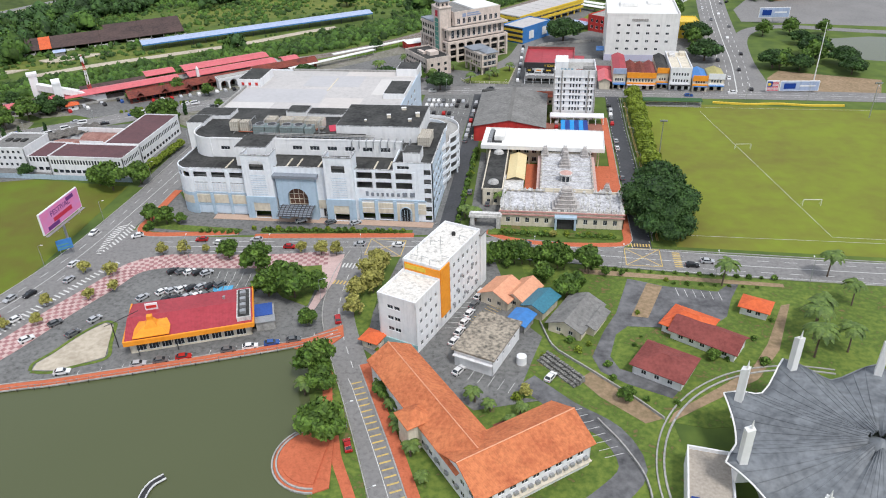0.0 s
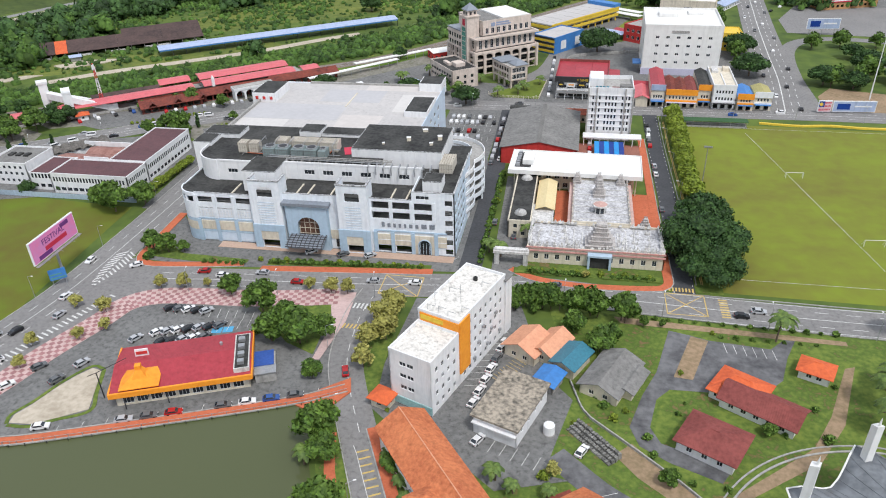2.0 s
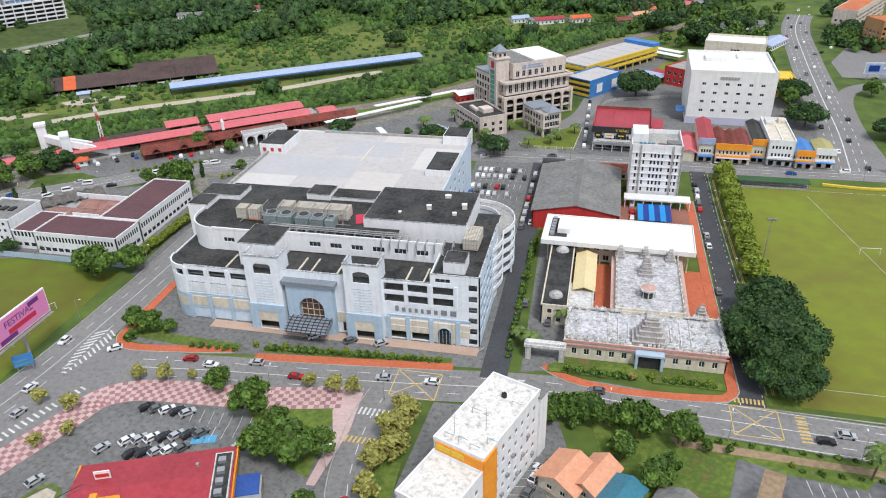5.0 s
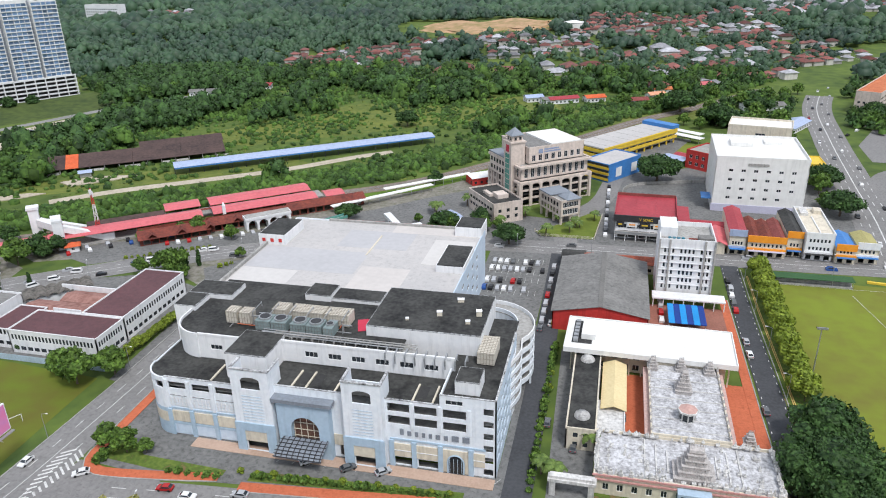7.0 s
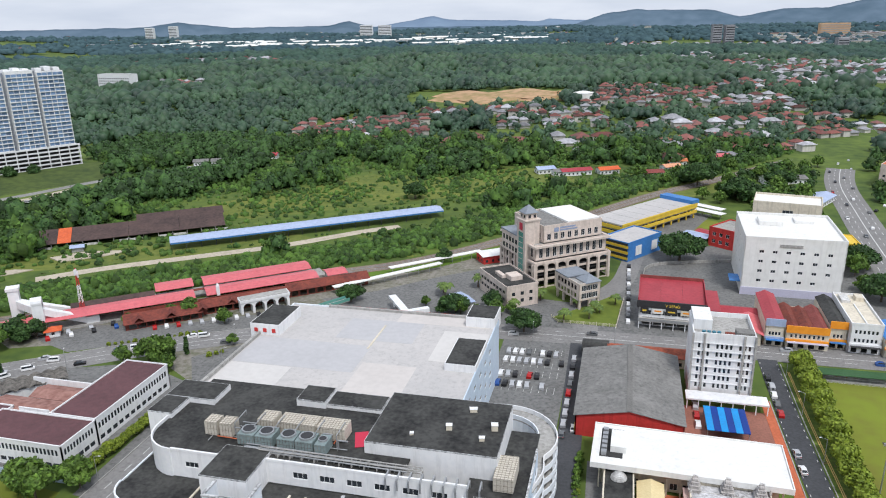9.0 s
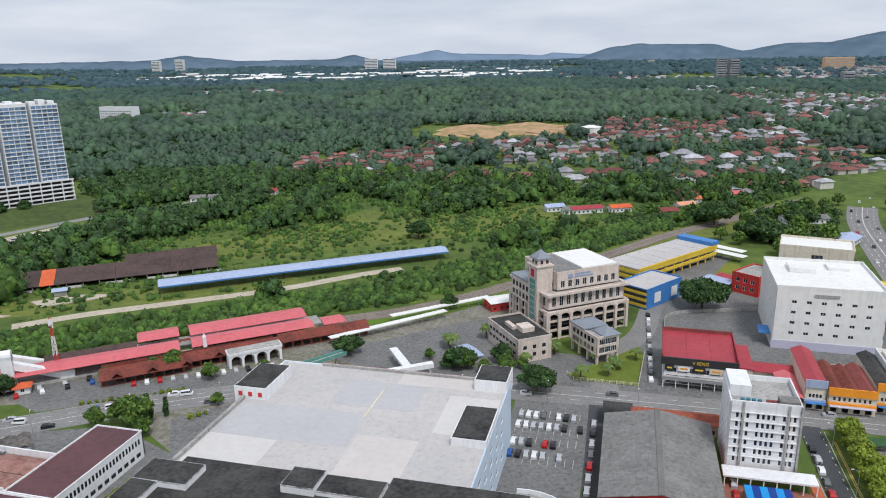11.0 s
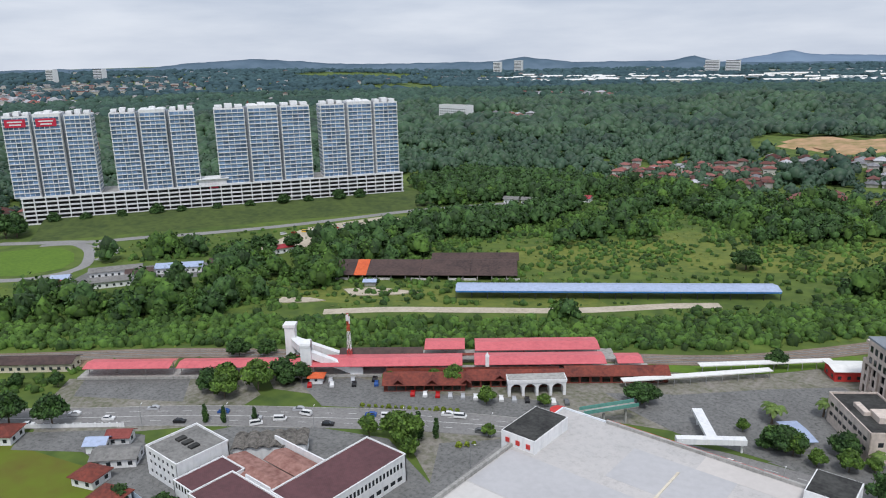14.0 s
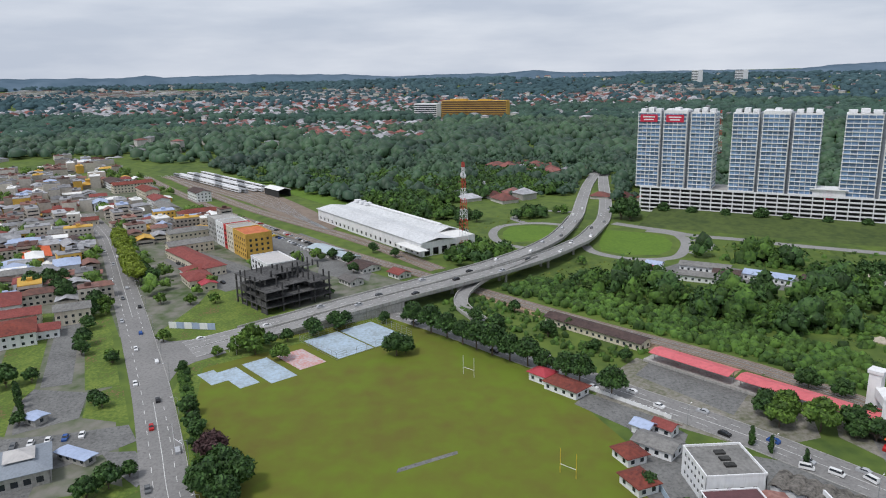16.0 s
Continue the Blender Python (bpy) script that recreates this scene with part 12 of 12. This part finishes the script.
def car(x, y, deg, colour=None, z=0.06, van=False):
    if colour is None:
        colour = car_rng.choices(range(7), (30, 24, 16, 14, 7, 6, 1))[0]
    far = y > 300 or x < -190
    key = (colour, van, far)
    m = pose(x, y, z, 0, 0, deg)
    if key not in CARS:
        CARS[key] = make_car(CARCOL[colour], NAMES[colour] + (" panel van on the road" if van else " saloon car with dark windows"), van, far)
        CARS[key].matrix_world = m
    else:
        copy_thing(CARS[key], m)


for i, c in enumerate((0, 1, 0, 2, 1, 2, 3)):
    car(-114.0 + 2.7 * i + 0.5, 168.5 + 0.95 * i, 60 + car_rng.uniform(-3, 3), c)
for i, c in enumerate((2, 2, 1, 0, 3)):
    car(-110 + 2.7 * i, 164.8 + 0.95 * i, 60, c)
for i, c in enumerate((2, 3, 0, 2, 1)):
    car(-115.5 + 2.8 * i, 180.2, 48, c)
for x, y, c in ((-86.5, 171.5, 1), (-118, 165, 1), (-126.5, 153, 1), (-129, 146, 3)):
    car(x, y, 65, c)
for i, c in enumerate((1, 3, 4, None, 3, 0, 5, 3)):
    if c is not None:
        car(-103.5 + 5.4 * i, 135.2 + 2.05 * i, 20.5, c)
car(-122, 130, 20, 0), car(-140.5, 142, 55, 0), car(-137, 150, 55, 3)
for x, y, d, c in ((-85, 216.8, 40, 0), (-74, 216.6, 40, 3), (-65, 217, 40, 1), (-96, 202.2, 184, 1), (-83, 198.5, 3, 4), (-60, 202.4, 185, 1), (-30, 206.5, 182, 0), (-5, 207.4, 180, 3), (47, 199, 0, 2), (52, 201.8, 0, 1), (-41, 113, 113, 4), (-29.5, 92, 113, 0), (-56, 160, 110, 4),
                   (-115, 200.5, 187, 4), (-139, 201, 215, 0), (-108, 199, 5, 0), (-47, 203, 180, 0), (-154, 163, 250, 2), (-150, 150, 240, 0), (-146.5, 172, 80, 1), (-157, 150, 246, 4)):
    car(x, y, d, c, 0.14)
for i in range(6):
    car(-24.5 + 0.9 * i + 2.6, 153.5 + 4.4 * i, -22 + 90, (0, 0, 0, 0, 3, 0)[i])
car(-19.2, 141.5, 60, 0), car(-16, 178, 150, 0), car(4, 141.5, 62, 0)
for k, (y, n) in enumerate(((324, 7), (331, 8), (342, 9), (349, 8))):
    for i in range(n):
        if car_rng.random() < 0.82:
            car(-59.3 + 2.5 * i, y, 90 + car_rng.uniform(-4, 4))
for i in range(9):
    car(4.6, 300 + 5.6 * i - 12, 90) if 3 < i else None
    car(-35.2, 296 + 6.4 * i, 90)
for i in range(5):
    car(29.9, 322 + 6 * i, 88)
for y, c in ((292, 0), (300, 1), (262, 3), (340, 1)):
    car(30.2, y, 92, c, 0.16)
car(-27.5, 245, 90, 3), car(-32, 300, 90, 0, 0.17), car(-20, 236, 90, 3)
for x, d in ((-98, 4), (-60, 2), (-30, 180), (14, 0), (40, 181), (70, 0), (92, 180), (-75, 181)):
    car(x, 369.5 if d > 90 else 364.0, d, None, 0.14)
for i in range(12):
    car(-16.5, 385 + 6.2 * i, 92, (0, 3, 1, 0, 2, 1, 3)[i % 7])
for i in range(14):
    car(-241 + 5.2 * i * 0.62, 322 + 4.4 * i * 0.62 + (i % 2) * 5, 130 + car_rng.uniform(-8, 8))
for i in range(13):
    car(-205 + 4.0 * i, 340.5 + 2.6 * i * 0.9, 128)
STL = spline(STATION, 1.0)
for k in range(30, 330, 13):
    o = (-5, 2.2, -1.8, 5.0)[(k // 13) % 4]
    p, q = STL[k], STL[k + 1]
    a = math.degrees(math.atan2(q.y - p.y, q.x - p.x))
    car(p.x - math.sin(radians(a)) * o, p.y + math.cos(radians(a)) * o, a + (180 if o > 0 else 0), None, 0.12)
MNL = spline(MAIN, 1.0)
for k in range(150, len(MNL) - 120, 21):
    o = (-5, 1.8, -1.8, 5.0)[(k // 21) % 4]
    p, q = MNL[k], MNL[k + 1]
    a = math.degrees(math.atan2(q.y - p.y, q.x - p.x))
    car(p.x - math.sin(radians(a)) * o, p.y + math.cos(radians(a)) * o, a + (180 if o > 0 else 0), None, 0.11)
for k in range(8, 420, 15):
    FLL = spline((FLY_W, FLY_E)[k % 2], 1.0)
    o = (2.6, -2.6)[(k // 30) % 2]
    p, q = FLL[k], FLL[k + 1]
    a = math.degrees(math.atan2(q.y - p.y, q.x - p.x))
    car(p.x - math.sin(radians(a)) * o, p.y + math.cos(radians(a)) * o, a + (180 if k % 2 else 0), None, p.z + 0.26)
HWL = spline(HIGHWAY, 1.0)
for k in range(4, 380, 17):
    o = (-7, 3.0, -3.0, 7)[(k // 17) % 4]
    p, q = HWL[k], HWL[k + 1]
    a = math.degrees(math.atan2(q.y - p.y, q.x - p.x))
    car(p.x - math.sin(radians(a)) * o, p.y + math.cos(radians(a)) * o, a + (180 if o > 0 else 0), None, 0.14)
for i in range(7):
    car(130 + 9 * i, 585 + 14 * i, 60)
for x, y, d in ((-228, 298, 40), (-224, 306, 200), (-232, 291, 60), (-180, 337, 30), (-200, 322, 35)):
    car(x, y, d, 0, 0.12, True)


for i in range(26):
    for j in range(2):
        if car_rng.random() < 0.75:
            car(-628 + 4.6 * i - 6 * j, 44 + 2.95 * i + 7 * j, 120 + car_rng.uniform(-5, 5), None, 0.08)
for i in range(9):
    if i % 4 != 3:
        car(-506 + 6 * i, 24 + 5.0 * i, 40, None, 0.08)
for i in range(8):
    car(-446 + 3.2 * i, 470 + 7 * i, 30 + car_rng.uniform(-40, 40), (0, 4, 6, 0, 0, 4, 1, 5)[i], 0.06, i % 2 == 0)
for i in range(5):
    car(-268 - 1.5 * i, 40 + 5 * i, 12, None, 0.08)

# ---- poles, lamps, rails, fences ----
def street_lamp(label="grey steel street lamp with curved arm"):
    t = thing("street_lamp", 0, 0, 0, 0, label, "street lamp", "street lamps")
    part("pole", Shape().tube((0, 0, 0), (0, 0, 7.5), 0.1, 6, 0.06), STEEL, t)
    part("arm", Shape().tube((0, 0, 7.5), (1.6, 0, 8.0), 0.05, 5), STEEL, t)
    part("lamp_head", Shape().box(1.5, 2.2, -0.13, 0.13, 7.92, 8.06), WHITE, t)
    return t


lamp = street_lamp()
first = True
for pts, o, step, s0 in ((STREET, -7.2, 28, 14), (MAIN, 7.8, 34, 120), (STATION, -7.9, 30, 20), (SOUTH, 5.2, 26, 8), (LANE_D, -4.4, 26, 10)):
    ln = spline(pts, 1.0)
    nv = sides(ln)
    for k in range(s0, len(ln) - 4, step):
        c = ln[k] + nv[k] * o
        a = math.degrees(math.atan2(nv[k].y, nv[k].x)) + (180 if o > 0 else 0)
        m = pose(c.x, c.y, 0, 0, 0, a)
        if first:
            lamp.matrix_world, first = m, False
        else:
            copy_thing(lamp, m)
flood = thing("floodlight_mast", 46.5, 284, 0, 0, "tall steel floodlight mast beside the field", "floodlight")
part("pole", Shape().tube((0, 0, 0), (0, 0, 16), 0.22, 8, 0.14), STEEL, flood)
part("platform", Shape().box(-1.4, 1.4, -0.7, 0.7, 16, 16.2), DARKSTEEL, flood)
for i in range(6):
    part("flood_lamp", Shape().box(-1.5 + 0.5 * i, -1.1 + 0.5 * i, -1.0, -0.6, 16.2, 16.8), STEEL, flood)
copy_thing(flood, pose(146, 338, 0))
prom_rail = thing("promenade_rail", -95, 136, 0, 0, "low white post-and-rail fence along the pond", "railing")
ln = spline([(x + 95, y - 136) for x, y in PROM], 1.0)
nv = sides(ln)
for k in range(20, len(ln) - 2, 3):
    c = ln[k] - nv[k] * 1.1
    part("rail_post", Shape().box(c.x - 0.06, c.x + 0.06, c.y - 0.06, c.y + 0.06, 0.45, 1.3), STEEL, prom_rail)
s = Shape()
ribbon(s, [(x + 95, y - 136) for x, y in PROM], -1.06, -1.14, 1.25, 0.08, 2)
part("top_rail", s, STEEL, prom_rail)
piles = Shape()
for k in range(20, len(ln) - 2, 5):
    c = ln[k] - nv[k] * 1.9
    piles.tube((c.x, c.y, -0.2), (c.x, c.y, 0.9), 0.1, 6)
tagged(part("mooring_pile", piles, DARKSTEEL, prom_rail), kind="stuff")
boat = thing("jetty", -80, 95, 0, 60, "small dark curved jetty in the pond", "jetty")
s = Shape()
ribbon(s, [(-4, -3), (-1, 0), (2, 1.4), (5, 1.0)], 0.7, -0.7, 0.5, 0.45, 1)
part("deck", s, DARKSTEEL, boat)
s = Shape()
ribbon(s, [(-4, -3), (-1, 0), (2, 1.4), (5, 1.0)], 0.8, 0.66, 0.8, 0.4, 1)
ribbon(s, [(-4, -3), (-1, 0), (2, 1.4), (5, 1.0)], -0.66, -0.8, 0.8, 0.4, 1)
part("rim", s, WHITE, boat)
def print_board(x, y, deg, w, z0, z1, flag, label):
    t = thing("roadside_screen", x, y, 0, deg, label, "billboard")
    part("panel", Shape().box(-w / 2, w / 2, -0.3, 0.3, z0, z1), WHITE, t)
    h = z1 - z0 - 0.6
    if flag:
        for k in range(7):
            part("print_stripe", Shape().box(-w / 2 + 0.3, w / 2 - 0.3, -0.36, -0.31, z0 + 0.3 + h * k / 7, z0 + 0.3 + h * (k + 0.5) / 7), REDPRINT, t)
        part("print_corner", Shape().box(-w / 2 + 0.3, -0.05 * w, -0.42, -0.37, z0 + 0.3 + h * 0.43, z1 - 0.3), NAVY, t)
        part("print_disc", Shape().tube((-0.3 * w, -0.43, z0 + 0.3 + h * 0.7), (-0.3 * w, -0.47, z0 + 0.3 + h * 0.7), h * 0.17, 12), YELLOW, t)
    else:
        part("print", Shape().box(-w / 2 + 0.3, w / 2 - 0.3, -0.36, -0.31, z0 + 0.3, z1 - 0.3), BLUEROOF, t)
        part("print_block", Shape().box(-w * 0.4, -w * 0.1, -0.42, -0.37, z0 + 0.3 + h * 0.2, z0 + 0.3 + h * 0.8), NAVY, t)
        part("print_block", Shape().box(0, w * 0.4, -0.42, -0.37, z0 + 0.3 + h * 0.45, z0 + 0.3 + h * 0.6), WHITE, t)
    for u in (-0.38, 0, 0.38):
        part("post", Shape().box(u * w - 0.15, u * w + 0.15, 0.32, 0.6, 0, z1 - 0.4), STEEL, t)


print_board(111.5, 372, 4, 6, 0.8, 6.2, True, "roadside board printed with a red and white striped flag")
print_board(124.5, 373, 4, 19, 0.8, 6.0, False, "wide printed roadside banner in white and blue")
print_board(147, 519, 6, 20, 4.0, 10.5, False, "wide printed roadside billboard on posts")
flats_b = thing("ochre_flats", 182, 606, 0, 20, "ochre apartment block with a hanging striped flag", "flats")
block(flats_b, -22, 22, -9, 9, 0, 20, mat("ochre_render", (0.46, 0.26, 0.12), (0.36, 0.2, 0.09)), S=[(1 + 3.6 * i, 3 + 3.6 * i, 1.4 + 3.2 * k, 3.2 + 3.2 * k, "o") for i in range(12) for k in range(5)], W=grid(18, 4, 2, [1.4, 4.6, 7.8, 11], 1.8), roof=ORANGETILE, parapet=0.4)
for k in range(7):
    part("flag_stripe", Shape().box(-18, 2, -9.5, -9.4, 5 + 1.5 * k, 5.75 + 1.5 * k), REDPRINT, flats_b)
    part("flag_stripe", Shape().box(-18, 2, -9.5, -9.4, 5.75 + 1.5 * k, 6.5 + 1.5 * k), WHITE, flats_b)
part("flag_corner", Shape().box(-18, -8, -9.62, -9.52, 9.5, 15.5), NAVY, flats_b)
pole = thing("flag_mast", 138, 394, 0, 0, "very tall white mast at the road junction", "mast")
part("pole", Shape().tube((0, 0, 0), (0, 0, 30), 0.35, 8, 0.15), WHITE, pole)

office_fence = thing("office_fence", -47.3, 384, 0, 0, "low tan railing round the office garden", "fence")
corner = [Vector((0, 0, 0)), Vector((3, -5, 0)), Vector((26.3, -5.3, 0)), Vector((28.8, 24.8, 0))]
for a, b in zip(corner, corner[1:]):
    n_ = max(2, round((b - a).length / 2.5))
    for i in range(n_):
        p = a.lerp(b, i / n_)
        part("post", Shape().box(p.x - 0.12, p.x + 0.12, p.y - 0.12, p.y + 0.12, 0, 1.5), CREAM, office_fence)
    for z in (0.5, 1.0, 1.4):
        part("rail", Shape().tube((a.x, a.y, z), (b.x, b.y, z), 0.05, 4), CREAM, office_fence)
setting("ground_office_lawn", Shape().prism([(-47, 384), (-44, 379.5), (-21.4, 379), (-19, 408), (-24, 412), (-33, 400), (-40, 392)], 0, 0.17), GRASS, "patchy lawn inside the office railing", "lawn")

# ---- checkered tiles, piece by piece ----
tile = Shape().box(-0.68, 0.68, -0.68, 0.68, 0.0, 0.02).mesh("paving_tile", MAROONPAVE)
base_ob = bpy.data.objects["pavement_checkered"]
ln = spline(CHECK, 0.2)
nv = sides(ln)
dist, k, rown = 0.0, 0, 0
made_tiles = 0
for i in range(1, len(ln)):
    dist += (ln[i] - ln[i - 1]).length
    if dist >= 1.4 * (rown + 0.5):
        a = math.degrees(math.atan2(-nv[i].x, nv[i].y))
        for c in range(6):
            if (c + rown) % 2 == 0 and made_tiles < 300:
                p = ln[i] + nv[i] * (-3.5 + 1.4 * c)
                part("paving_tile", tile, MAROONPAVE, base_ob, at=pose(p.x, p.y, 0.151, 0, 0, a))
                made_tiles += 1
        rown += 1
